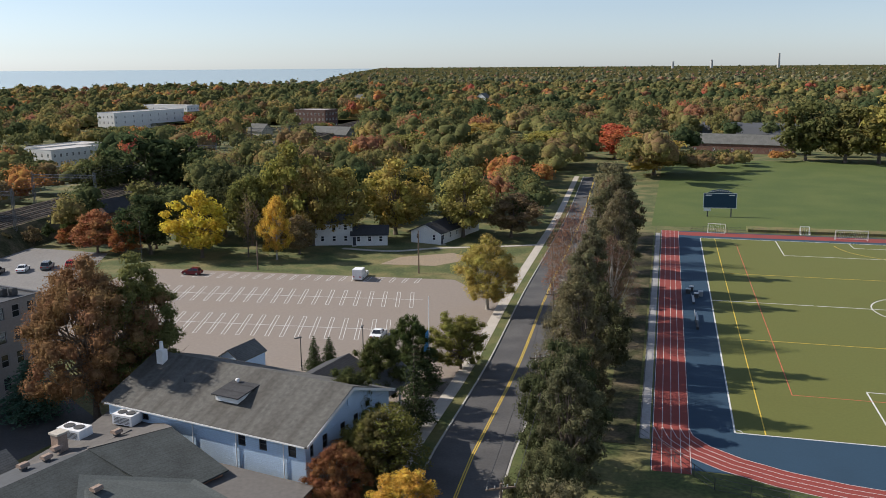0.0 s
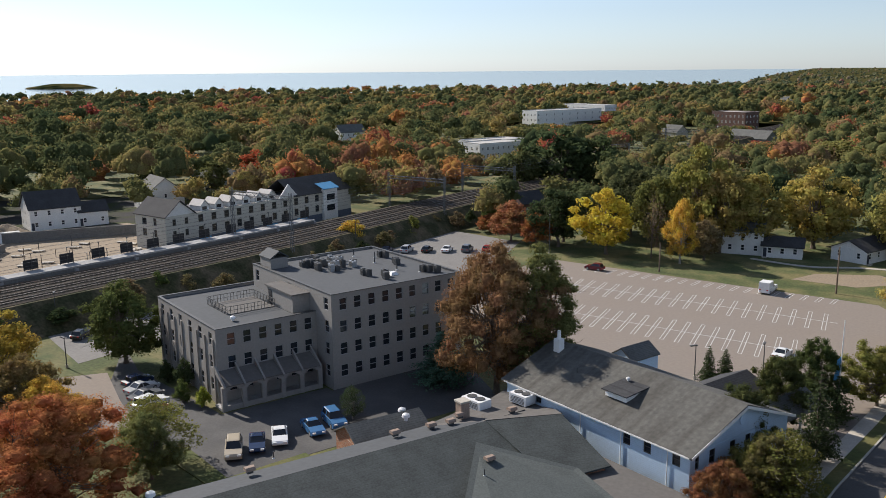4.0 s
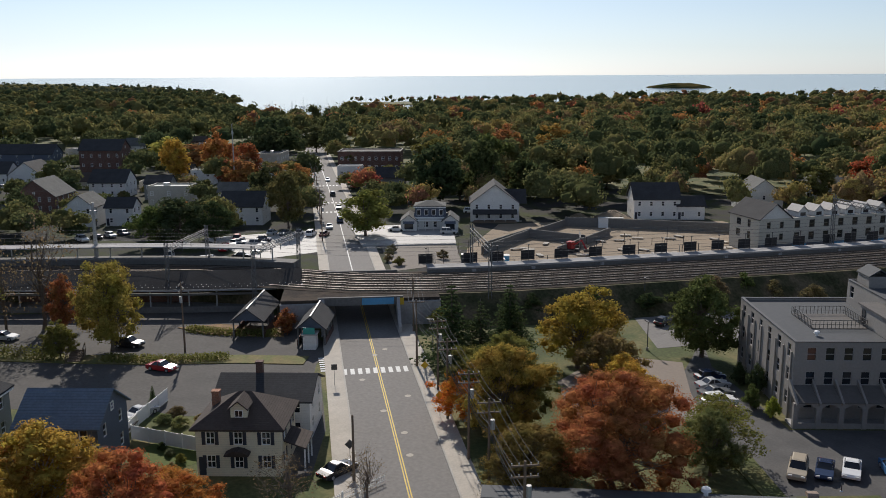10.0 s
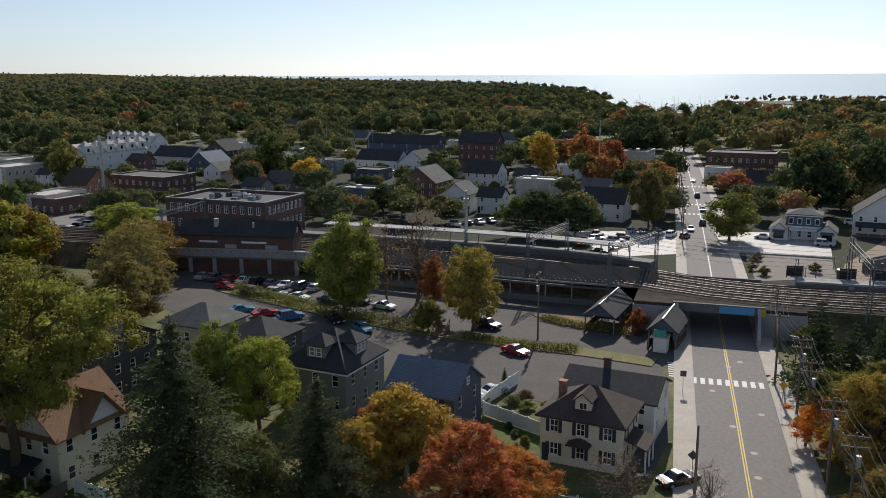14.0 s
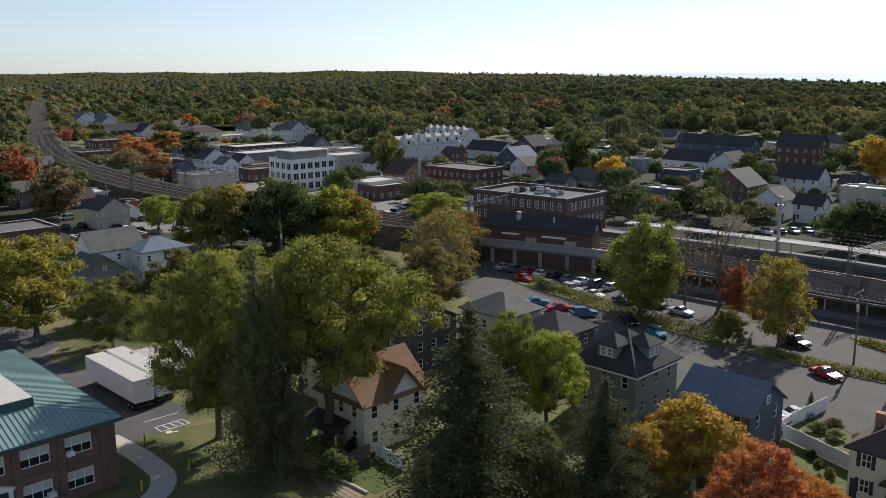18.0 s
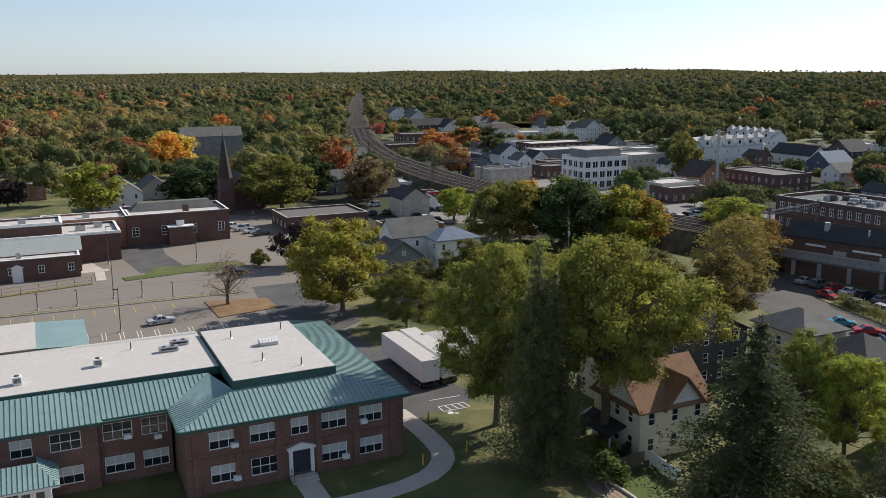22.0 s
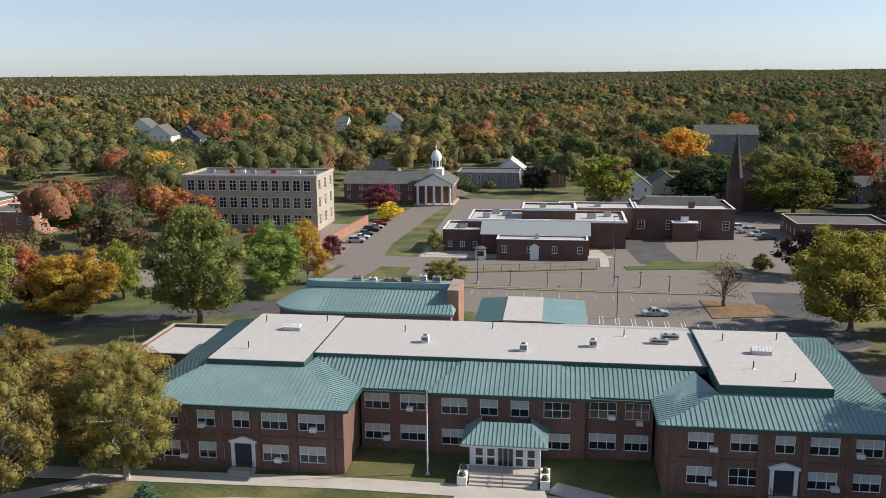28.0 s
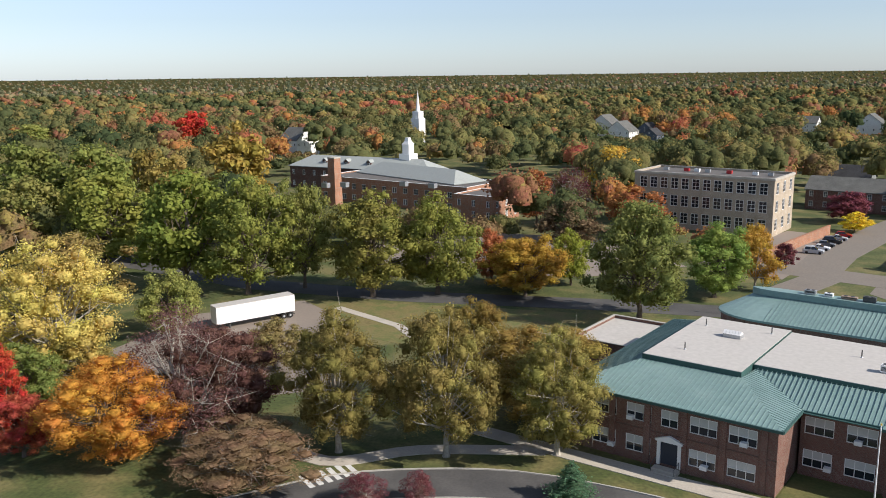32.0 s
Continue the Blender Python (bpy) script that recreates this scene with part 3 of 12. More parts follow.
def house(name, label, x, y, rz, w, d, h, rise, roof="gable", wall="white_siding", shingle="shingle_grey", cols=(3, 2), storeys=2, win=(0.95, 1.4, 1, 2), chimney=None, dormers=(), porch=None, group="", category="house", z=0.0, shutters=None, door=True, chimney_mat="brick_orange", over=0.4, ell=None):
    """A house round (x, y) with its long side along its own x axis. cols: windows a storey on the long and on the short walls."""
    t = thing(name, x, y, z, rz, label, category, group)
    FOOT.append((x, y, max(w, d) / 2))
    lev = [0.95 + (h / storeys) * i for i in range(storeys)]
    th = 0.3
    for k, (px, py, ang, ln, n) in enumerate(((-w / 2, -d / 2, 0, w, cols[0]), (w / 2, -d / 2 + th, 90, d - 2 * th, cols[1]), (w / 2, d / 2, 180, w, cols[0]), (-w / 2, d / 2 - th, 270, d - 2 * th, cols[1]))):
        put_wall(t, px, py, ang, ln, h, grid_wins(ln, n, lev, win, min(1.1, ln * 0.15)) if n and not turned_away(x, y, rz + ang) else [], wall, shutters=shutters)
    if door:
        dr = part("door", Solid().box(-w / 2 + 0.25, -w / 2 + 0.98, -d / 2 - 0.06, -d / 2 - 0.004, 0.15, 2.2), "door_dark", t)
        part("doorstep", Solid().box(-w / 2 + 0.1, -w / 2 + 1.1, -d / 2 - 0.9, -d / 2 - 0.07, 0, 0.15), "concrete", t)
    if roof == "gable":
        part("roof", gable_roof(w, d, rise, over), shingle, t, at=pose(0, 0, h))
        for q in (1, -1):
            if turned_away(x, y, rz + 90 * q):
                continue
            g = part("gable", gable_end(d - 0.02, rise - 0.02), wall, t, at=pose(q * (w / 2 - 0.13), 0, h + 0.002))
            if rise > 1.8:
                part("window", far_window(0.8, 1.0), None, t, at=pose(q * (w / 2 + 0.03), -q * 0.4, h + 0.35, 0, 0, 90 * q))
    elif roof == "hip":
        part("roof", hip_roof(w, d, rise, over + 0.1), shingle, t, at=pose(0, 0, h))
    else:
        part("roof", Solid().box(-w / 2 + th, w / 2 - th, -d / 2 + th, d / 2 - th, h - 0.35, h - 0.15), shingle, t)
    for dx, side in dormers:
        dm = part("dormer", Solid().box(-0.9, 0.9, -0.9, 1.2, 0, 1.2), wall, t, at=pose(dx, side * d * 0.27, h + rise * 0.32, 0, 0, 0 if side < 0 else 180))
        part("dormer_roof", gable_roof(2.7, 1.9, 0.8, 0.15), shingle, dm, at=pose(0, 0.15, 1.2, 0, 0, 90))
        part("dormer_gable", gable_end(1.8, 0.78, 0.1), wall, dm, at=pose(0, -0.86, 1.2, 0, 0, 90))
        fr, pane, sill, bl = window_meshes(0.9, 0.8, 2, 1)
        part("dormer_window", fr, None, dm, at=pose(-0.45, -0.93, 0.2))
        part("dormer_pane", pane, None, dm, at=pose(-0.45, -0.99, 0.2))
    if chimney:
        cx, cy, ch = chimney
        c = part("chimney", Solid().box(cx - 0.4, cx + 0.4, cy - 0.35, cy + 0.35, h, h + ch).box(cx - 0.47, cx + 0.47, cy - 0.42, cy + 0.42, h + ch, h + ch + 0.15), chimney_mat, t)
    if porch:
        py, pw, pd, ph = porch
        part("porch_roof", Solid().loft([[(-pw / 2, py, ph + 0.9), (pw / 2, py, ph + 0.9), (pw / 2, py, ph + 0.75), (-pw / 2, py, ph + 0.75)], [(-pw / 2, py - pd if py < 0 else py + pd, ph + 0.15), (pw / 2, py - pd if py < 0 else py + pd, ph + 0.15), (pw / 2, py - pd if py < 0 else py + pd, ph), (-pw / 2, py - pd if py < 0 else py + pd, ph)]]), shingle, t)
        part("porch_floor", Solid().box(-pw / 2, pw / 2, min(py, py - pd if py < 0 else py + pd), max(py, py - pd if py < 0 else py + pd), 0, 0.4), "concrete", t)
        ye = py - pd + 0.15 if py < 0 else py + pd - 0.15
        for i in range(4):
            part("porch_post", Solid().box(-pw / 2 + 0.1 + (pw - 0.35) * i / 3, -pw / 2 + 0.25 + (pw - 0.35) * i / 3, ye - 0.08, ye + 0.08, 0.4, ph + 0.05), "trim", t)
    return t


def flat_block(name, label, x, y, rz, w, d, h, storeys, cols, wall="brick", roofing="grey_membrane", win=(1.2, 1.6, 2, 2), parapet=0.4, z=0.0, category="building", first=0.9, group="", blind=0.0, seed=3, skip=(), margin=1.2, cornice=None, frame_mat="trim", coping="kerb"):
    """A flat-roofed block whose corner is at (x, y); cols: windows a storey on its front (y=0), right, back and left walls."""
    t = thing(name, x, y, z, rz, label, category, group)
    mid = pose(x, y, z, 0, 0, rz) @ Vector((w / 2, d / 2, 0))
    FOOT.append((mid.x, mid.y, max(w, d) / 2))
    rng = random.Random(seed)
    step = (h - 0.6) / storeys
    lev = [first + step * i for i in range(storeys)]
    th = 0.3
    sides = ((0, 0, 0, w), (w, th, 90, d - 2 * th), (w, d, 180, w), (0, d - th, 270, d - 2 * th))
    for k, (px, py, ang, ln) in enumerate(sides):
        if k in skip:
            continue
        n = 0 if turned_away(mid.x, mid.y, rz + ang) else cols[k]
        put_wall(t, px, py, ang, ln, h + parapet, grid_wins(ln, n, lev, win, margin) if n else [], wall, blind=blind, rng=rng, frame_mat=frame_mat)
    part("roof", Solid().box(th + 0.003, w - th - 0.003, th + 0.003, d - th - 0.003, h - 0.25, h), roofing, t)
    cp = Solid()
    for x0, x1, y0, y1 in ((-0.06, w + 0.06, -0.06, th + 0.06), (-0.06, w + 0.06, d - th - 0.06, d + 0.06), (-0.06, th + 0.06, th + 0.06, d - th - 0.06), (w - th - 0.06, w + 0.06, th + 0.06, d - th - 0.06)):
        cp.box(x0, x1, y0, y1, h + parapet + 0.002, h + parapet + 0.1)
    part("coping", cp, coping, t)
    if cornice:
        cs = Solid()
        for x0, x1, y0, y1 in ((-0.25, w + 0.25, -0.25, -0.004), (-0.25, w + 0.25, d + 0.004, d + 0.25), (-0.25, -0.004, 0, d), (w + 0.004, w + 0.25, 0, d)):
            cs.box(x0, x1, y0, y1, h + parapet - 0.5, h + parapet - 0.05)
        part("cornice", cs, cornice, t)
    return t


AC = {}


def roof_unit(x, y, z, rz=0.0, sx=1.6, sy=1.1, sz=1.0, material="white_metal", label="pale sheet-metal air conditioner standing on the roof"):
    key = (sx, sy, sz, material)
    t = thing("air_conditioner", x, y, z, rz, label, "air conditioner", "rooftop units")
    if key not in AC:
        fan = Solid()
        for q in ((-0.22, 0.22) if sx > 1.3 else (0,)):
            fan.cyl(q * sx, 0, sz - 0.02, sz + 0.08, 0.3 * sy, n=14)
        lou = Solid()
        for i in range(5):
            lou.box(-sx * 0.4, sx * 0.4, -sy / 2 - 0.03, -sy / 2 - 0.003, 0.25 + i * (sz - 0.4) / 5, 0.31 + i * (sz - 0.4) / 5)
        AC[key] = Solid().box(-sx / 2, sx / 2, -sy / 2, sy / 2, 0.1, sz).box(-sx * 0.45, sx * 0.45, -sy * 0.4, sy * 0.4, 0, 0.1).mesh("casing", M[material]), fan.mesh("fan_guard", M["steel_dark"]), lou.mesh("louvre", M["steel_dark"])
    for nm, me in zip(("casing", "fan_guard", "louvre"), AC[key]):
        part(nm, me, None, t)
    return t


VENT = {}


def roof_vent(x, y, z, kind="box", rz=0.0, size=1.0):
    """A vent on a roof: a hooded box, a mushroom, or a thin pipe."""
    label = {"box": "weathered brown hooded vent on the roof", "cap": "white mushroom vent standing on the roof", "pipe": "thin dark vent pipe on the roof"}[kind]
    t = thing("roof_vent", x, y, z, rz, label, "vent", "roof vents")
    if kind not in VENT:
        if kind == "box":
            VENT[kind] = [("base", Solid().box(-0.3, 0.3, -0.25, 0.25, 0, 0.3).mesh("base", M["steel_dark"])), ("hood", Solid().loft([[(x_, -0.42, 0.3), (x_, 0.42, 0.3), (x_, 0.42, 0.52), (x_, 0.25, 0.66), (x_, -0.25, 0.66), (x_, -0.42, 0.52)] for x_ in (-0.5, 0.5)]).mesh("hood", M["copper_vent"]))]
        elif kind == "cap":
            VENT[kind] = [("base", Solid().cyl(0, 0, 0, 0.45, 0.22).mesh("base", M["white_metal"])), ("cap", Solid().cyl(0, 0, 0.45, 0.75, 0.5, 0.42).cyl(0, 0, 0.75, 0.9, 0.42, 0.12).mesh("cap", M["white_metal"]))]
        else:
            VENT[kind] = [("pipe", Solid().cyl(0, 0, 0, 0.75, 0.06).mesh("pipe", M["steel_dark"])), ("collar", Solid().cyl(0, 0, 0, 0.1, 0.16, 0.07).mesh("collar", M["metal"]))]
    for nm, me in VENT[kind]:
        o = part(nm, me, None, t)
    t.scale = (size, size, size)
    return t


# ---- trees ----
def leaf_quads(rng, centres, normals, size, spread_=0.6):
    """Small leaf sprays: bent quads round the points, turned partly at random."""
    n = len(centres)
    d = normals + rng.normal(0, spread_, (n, 3))
    d /= np.linalg.norm(d, axis=1)[:, None] + 1e-9
    r = rng.normal(0, 1, (n, 3))
    s = np.cross(d, r)
    s /= np.linalg.norm(s, axis=1)[:, None] + 1e-9
    t = np.cross(d, s)
    k = (size * rng.uniform(0.55, 1.35, n))[:, None]
    q = rng.uniform(0.5, 0.95, (n, 1))
    v = np.stack([centres - s * k, centres - t * k * q - d * k * 0.2, centres + s * k, centres + t * k * q + d * k * 0.15], 1).reshape(-1, 3)
    return v, np.arange(4 * n).reshape(-1, 4)


def limb(s, a, b, r0, r1, rng, n=6, bends=3):
    a, b = np.array(a, float), np.array(b, float)
    ln = np.linalg.norm(b - a)
    p = a
    for i in range(bends):
        t = (i + 1) / bends
        q = a + (b - a) * t + (rng.normal(0, 0.05 * ln, 3) if i < bends - 1 else 0)
        s.tube(p, q, r0 + (r1 - r0) * i / bends, r0 + (r1 - r0) * t, n)
        p = q


def broadleaf(seed, leaves, size, lobes=12, height=12.0, radius=5.0, bare=0.0, stem=0.1, twigs=0, droop=0.0):
    """Meshes of a trunk with limbs and of a lopsided crown made of leafy boughs, for a tree 12 m high and 10 m wide."""
    rng = np.random.default_rng(seed)
    low = stem * height
    mid = np.array([0, 0, low + (height - low) * 0.47])
    small = (34.0 / max(lobes, 20)) ** 0.36
    ph = rng.uniform(0, 6.283, 4)
    uneven = lambda a, u: 1 + 0.15 * math.sin(a + ph[0]) * (0.4 + u) + 0.11 * math.sin(2 * a + ph[1] + 3 * u) + 0.09 * math.sin(3 * a + ph[2] - 5 * u)
    cs, rs = [], []
    tries = 0
    while len(cs) < lobes and tries < 6000:
        tries += 1
        u = rng.uniform(0, 1) ** 0.9
        a = rng.uniform(0, 6.283)
        wide_ = radius * uneven(a, u) * np.interp(u, [0, 0.12, 0.4, 0.7, 0.9, 1], [0.6, 0.84, 1.0, 0.84, 0.5, 0.15])
        r = rng.uniform(0.19, 0.34) * radius * small
        k = rng.uniform(0.35, 1.0) ** 0.5 if rng.random() < 0.85 else rng.uniform(0, 0.4)
        q = max(wide_ * k - r * 0.8, 0.0) * rng.uniform(0.88, 1.12)
        c = np.array([math.cos(a) * q, math.sin(a) * q, low + r * 0.6 + (height * rng.uniform(0.88, 1.0) - low - r * 1.6) * u])
        if all(np.linalg.norm(c - o) > 0.25 * radius * small for o in cs):
            cs.append(c)
            rs.append(r)
    tr = Solid()
    base = 0.021 * height
    top = mid + np.array([rng.normal(0, 0.3), rng.normal(0, 0.3), (height - low) * 0.2])
    tr.cyl(0, 0, -0.15, 0.35, base * 1.45, base, 8)
    limb(tr, (0, 0, 0.33), (0, 0, low), base, base * 0.8, rng, 8, 2)
    limb(tr, (0, 0, low - 0.1), top, base * 0.8, base * 0.25, rng, 7, 3)
    for c in cs:
        f = rng.uniform(0.0, 0.55)
        limb(tr, np.array([0, 0, low]) * (1 - f) + top * f, c, base * 0.3, base * 0.07, rng, 4, 2)
        for _ in range(1 + twigs // 2):
            limb(tr, c - np.array([0, 0, 0.2]), c + rng.normal(0, 0.42, 3) * rs[0] * 1.6, base * 0.07, base * 0.02, rng, 3, 2)
    w = np.array(rs) ** 2
    own = rng.choice(len(cs), leaves, p=w / w.sum())
    d = rng.normal(0, 1, (leaves, 3))
    d[:, 2] += 0.35
    d /= np.linalg.norm(d, axis=1)[:, None]
    shell = rng.uniform(0.42, 1.15, leaves) ** 0.5
    lump = np.sin(d[:, 0] * 5 + own) * np.sin(d[:, 1] * 5 + own * 2) * np.sin(d[:, 2] * 4 + own * 3)
    flat = np.array([1.0, 1.0, 0.8])
    p = np.array(cs)[own] + d * flat * (np.array(rs)[own] * shell * (1 + 0.28 * lump))[:, None]
    p[:, 2] -= droop * np.linalg.norm(p[:, :2], axis=1)
    keep = (lump > -0.5 + bare) & (p[:, 2] > low * 0.35)
    v, f = leaf_quads(rng, p[keep], d[keep], size, 0.42)
    if bare < 0.04:  # blocks added to stop light, for the dense twigs and leaves inside each bough
        cube = np.array([[x, y, z] for x in (-1, 1) for y in (-1, 1) for z in (-1, 1)]) / 1.732
        side = np.array([[0, 1, 3, 2], [4, 6, 7, 5], [0, 4, 5, 1], [2, 3, 7, 6], [0, 2, 6, 4], [1, 5, 7, 3]])
        inner = np.array(cs)[:, None] + cube[None] * rng.uniform(0.45, 0.75, (len(cs), 8, 1)) * np.array(rs)[:, None, None]
        f = np.concatenate([f, (np.arange(len(cs))[:, None, None] * 8 + side[None]).reshape(-1, 4) + len(v)])
        v = np.concatenate([v, inner.reshape(-1, 3)])
    return tr, v, f


def conifer(seed, tiers=15, height=12.0, radius=3.2, per=9, leaves=70, size=0.16, sparse=0.0, hang=0.0):
    """Meshes of a straight trunk and of drooping boughs of needles."""
    rng = np.random.default_rng(seed)
    tr = Solid().cyl(0, 0, -0.15, height * 0.98, 0.022 * height, 0.02, 8)
    ps, ns, sz = [], [], []
    for i in range(tiers):
        z = height * (0.1 + 0.88 * i / tiers)
        rr = radius * (1 - (i / tiers) ** 1.15) * rng.uniform(0.85, 1.1) + 0.15
        m = max(4, int(per * (1 - 0.45 * i / tiers)))
        a0 = rng.uniform(0, 6.28)
        for j in range(m):
            if rng.random() < sparse:
                continue
            a = a0 + 6.283 * j / m + rng.normal(0, 0.15)
            ln = rr * rng.uniform(0.7, 1.12)
            tip = np.array([math.cos(a) * ln, math.sin(a) * ln, z - ln * 0.22])
            tr.tube((0, 0, z), tuple(tip), 0.045, 0.012, 3)
            k = max(6, int(leaves * ln / radius))
            t = rng.uniform(0.12, 1.05, k)
            w = rng.normal(0, 1, (k, 3)) * ((0.11 if not hang else 0.075) * ln + 0.05)
            q = np.array([0, 0, z]) + (tip - np.array([0, 0, z])) * t[:, None] + w * np.array([1, 1, 0.4])
            q[:, 2] += 0.12 * ln * t * (1 - t) * 2 - hang * rng.exponential(1.0, k) * (0.3 + 0.7 * t)
            if hang:
                q[:, 2] += 0.22 * ln * t ** 3
            ps.append(q)
            ns.append(np.tile([0, 0, 1.0], (k, 1)))
            sz.append(np.full(k, size))
        if hang:
            k = int(26 * rr)
            a, e = rng.uniform(0, 6.28, k), rr * 0.42 * np.sqrt(rng.random(k))
            ps.append(np.stack([np.cos(a) * e, np.sin(a) * e, z + rng.normal(0, 0.2, k)], 1))
            ns.append(np.stack([np.cos(a), np.sin(a), np.full(k, 0.3)], 1))
            sz.append(np.full(k, size * 2.2))
    v, f = leaf_quads(rng, np.concatenate(ps), np.concatenate(ns), np.concatenate(sz), 0.8)
    return tr, v, f


TREES = {}


def tree_kind(kind, made, bark="bark"):
    tr, v, f = made
    TREES[kind] = tr.mesh("trunk", M[bark]), mesh_np("crown", v, f, M["leaf"])


for k_ in range(3):
    tree_kind(f"full{k_}", broadleaf(10 + k_, 15000, 0.115, 64 + k_ * 8))
    tree_kind(f"mid{k_}", broadleaf(20 + k_, 5200, 0.2, 40 + k_ * 4))
    tree_kind(f"far{k_}", broadleaf(30 + k_, 2400, 0.32, 30))
for k_ in range(3):
    tree_kind(f"near{k_}", broadleaf(90 + k_, 32000, 0.076, 90 + k_ * 12, stem=0.1))
for k_ in range(2):
    tree_kind(f"grand{k_}", broadleaf(95 + k_, 52000, 0.058, 130, stem=0.16 - 0.05 * k_))
for k_ in range(2):
    tree_kind(f"slim{k_}", broadleaf(101 + k_, 26000, 0.07, 95, radius=3.0, stem=0.08))
tree_kind("open0", broadleaf(41, 9000, 0.13, 60, bare=0.05, twigs=4), "bark_pale")
tree_kind("open1", broadleaf(42, 12500, 0.125, 66, bare=0.0, twigs=3), "bark_pale")
tree_kind("bare0", broadleaf(51, 900, 0.13, 26, bare=0.3, stem=0.14, twigs=14))
tree_kind("twiggy", broadleaf(52, 22000, 0.055, 60, bare=0.1, stem=0.12, twigs=9), "bark_pale")
for k_ in range(2):
    tree_kind(f"plane{k_}", broadleaf(44 + k_, 34000, 0.066, 88, bare=0.0, stem=0.13, twigs=2), "bark_pale")
tree_kind("tall0", broadleaf(61, 26000, 0.095, 90, stem=0.04))
tree_kind("high0", broadleaf(64, 46000, 0.06, 110, stem=0.34))
tree_kind("pine0", conifer(71, 17, per=10, leaves=95, size=0.15))
tree_kind("pine1", conifer(72, 15, per=9, leaves=80, size=0.17, sparse=0.15))
tree_kind("spruce0", conifer(73, 22, radius=3.4, per=10, leaves=430, size=0.062, sparse=0.2, hang=0.16))
tree_kind("shrub0", broadleaf(81, 2800, 0.28, 24, stem=0.03, radius=5.5))
tree_kind("hemlock0", conifer(74, 24, radius=3.2, per=10, leaves=330, size=0.07, sparse=0.12, hang=0.12))
SIZE = {"hemlock": (12, 3.2), "slim": (11.6, 2.85), "full": (11.6, 4.7), "mid": (11.6, 4.7), "far": (11.6, 4.7), "open": (11.6, 4.6), "bare": (11.6, 4.8), "twiggy": (11.6, 4.8), "tall": (11.6, 4.7), "high": (11.6, 4.7), "pine": (12, 3.2), "spruce": (12, 3.4), "shrub": (12, 5.8)}
HUE = {GREEN: "green", OLIVE: "olive-green", LIME: "bright green", YELLOW: "yellow", GOLD: "golden", ORANGE: "orange", RUST: "rusty brown", RED: "red", PURPLE: "dark purple", BROWN: "brownish", DARK: "dark green"}
tree_rng = random.Random(5)


def tree(kind, x, y, height, radius, hue, z=0.0, group="", label=""):
    sort = kind.rstrip("0123456789")
    if sort in ("full", "tall") and height / radius > 3.3 and math.hypot(x, y) < 215:
        sort, kind = "slim", f"slim{int(abs(x * 7)) % 2}"
    h0, r0 = SIZE[sort]
    word = HUE.get(hue, "green")
    if sort in ("pine", "spruce", "hemlock"):
        text, name = f"{word} conifer with drooping boughs beside the {group or 'buildings'}", "conifer"
    elif sort == "shrub":
        text, name = f"{word} rounded shrub by the {group or 'building'}", "shrub"
    elif sort in ("bare", "twiggy"):
        text, name = f"half-bare tree with {word} leaves beside the {group or 'buildings'}", "tree"
    else:
        text, name = f"broad tree with {word} autumn leaves beside the {group or 'buildings'}", "tree"
    t = thing(name, x, y, z, tree_rng.uniform(0, 360), label or text, name, group and f"trees by the {group}")
    t.scale = (radius / r0, radius / r0, height / h0)
    if sort in ("full", "tall") and math.hypot(x, y) < 112:
        kind = f"grand{int(abs(x * 7)) % 2}" if radius > 6.2 else f"near{int(abs(x * 7)) % 3}"
    elif sort == "open" and radius > 5.5 and math.hypot(x, y) < 150:
        kind = "plane" + kind[-1]
    elif sort == "full" and math.hypot(x, y) > 175:
        kind = "mid" + kind[-1]
    elif sort == "mid" and math.hypot(x, y) < 175:
        kind = "full" + kind[-1]
    elif sort == "mid" and math.hypot(x, y) > 270:
        kind = "far" + kind[-1]
    tk, cr = TREES[kind]
    part("trunk", tk, None, t)
    c = part("crown", cr, None, t)
    j = [tree_rng.uniform(0.85, 1.18) for _ in range(3)]
    c.color = (hue[0] * j[0], hue[1] * j[0] * (0.94 + 0.12 * tree_rng.random()), hue[2] * j[0], 1)
    return t


# ---- ground, water, roads ----
def far_z(r):
    """The land and the water rise very little far out, as the horizon asks."""
    return 31.0 * np.clip((r - 1400.0) / 3580.0, 0, 1) ** 1.25


COAST = [(4, 4800), (8, 2100), (14, 1750), (30, 1600), (45, 1480), (58, 1250), (66, 1020), (71, 900), (75, 880), (78, 1150), (80, 1900), (84, 2600), (92, 3300), (100, 3900), (108, 4700), (112, 9000)]


def hill_z(r, az):
    """Low wooded rises, by distance and bearing."""
    shore = np.interp(az, [c[0] for c in COAST], [c[1] for c in COAST], left=9000, right=9000)
    rise = (14 + 4 * np.sin(az * 0.45) + 3 * np.sin(az * 1.3 + 1)) * np.exp(-(((az - 116) / 30) ** 2)) * np.clip((r - 1500) / 2500, 0, 1) + 7 * np.clip((r - 600) / 400, 0, 1) * np.exp(-(((az - 103) / 16) ** 2)) * np.clip((2600 - r) / 800, 0, 1)
    return rise * np.clip((shore - r) / 300, 0, 1)


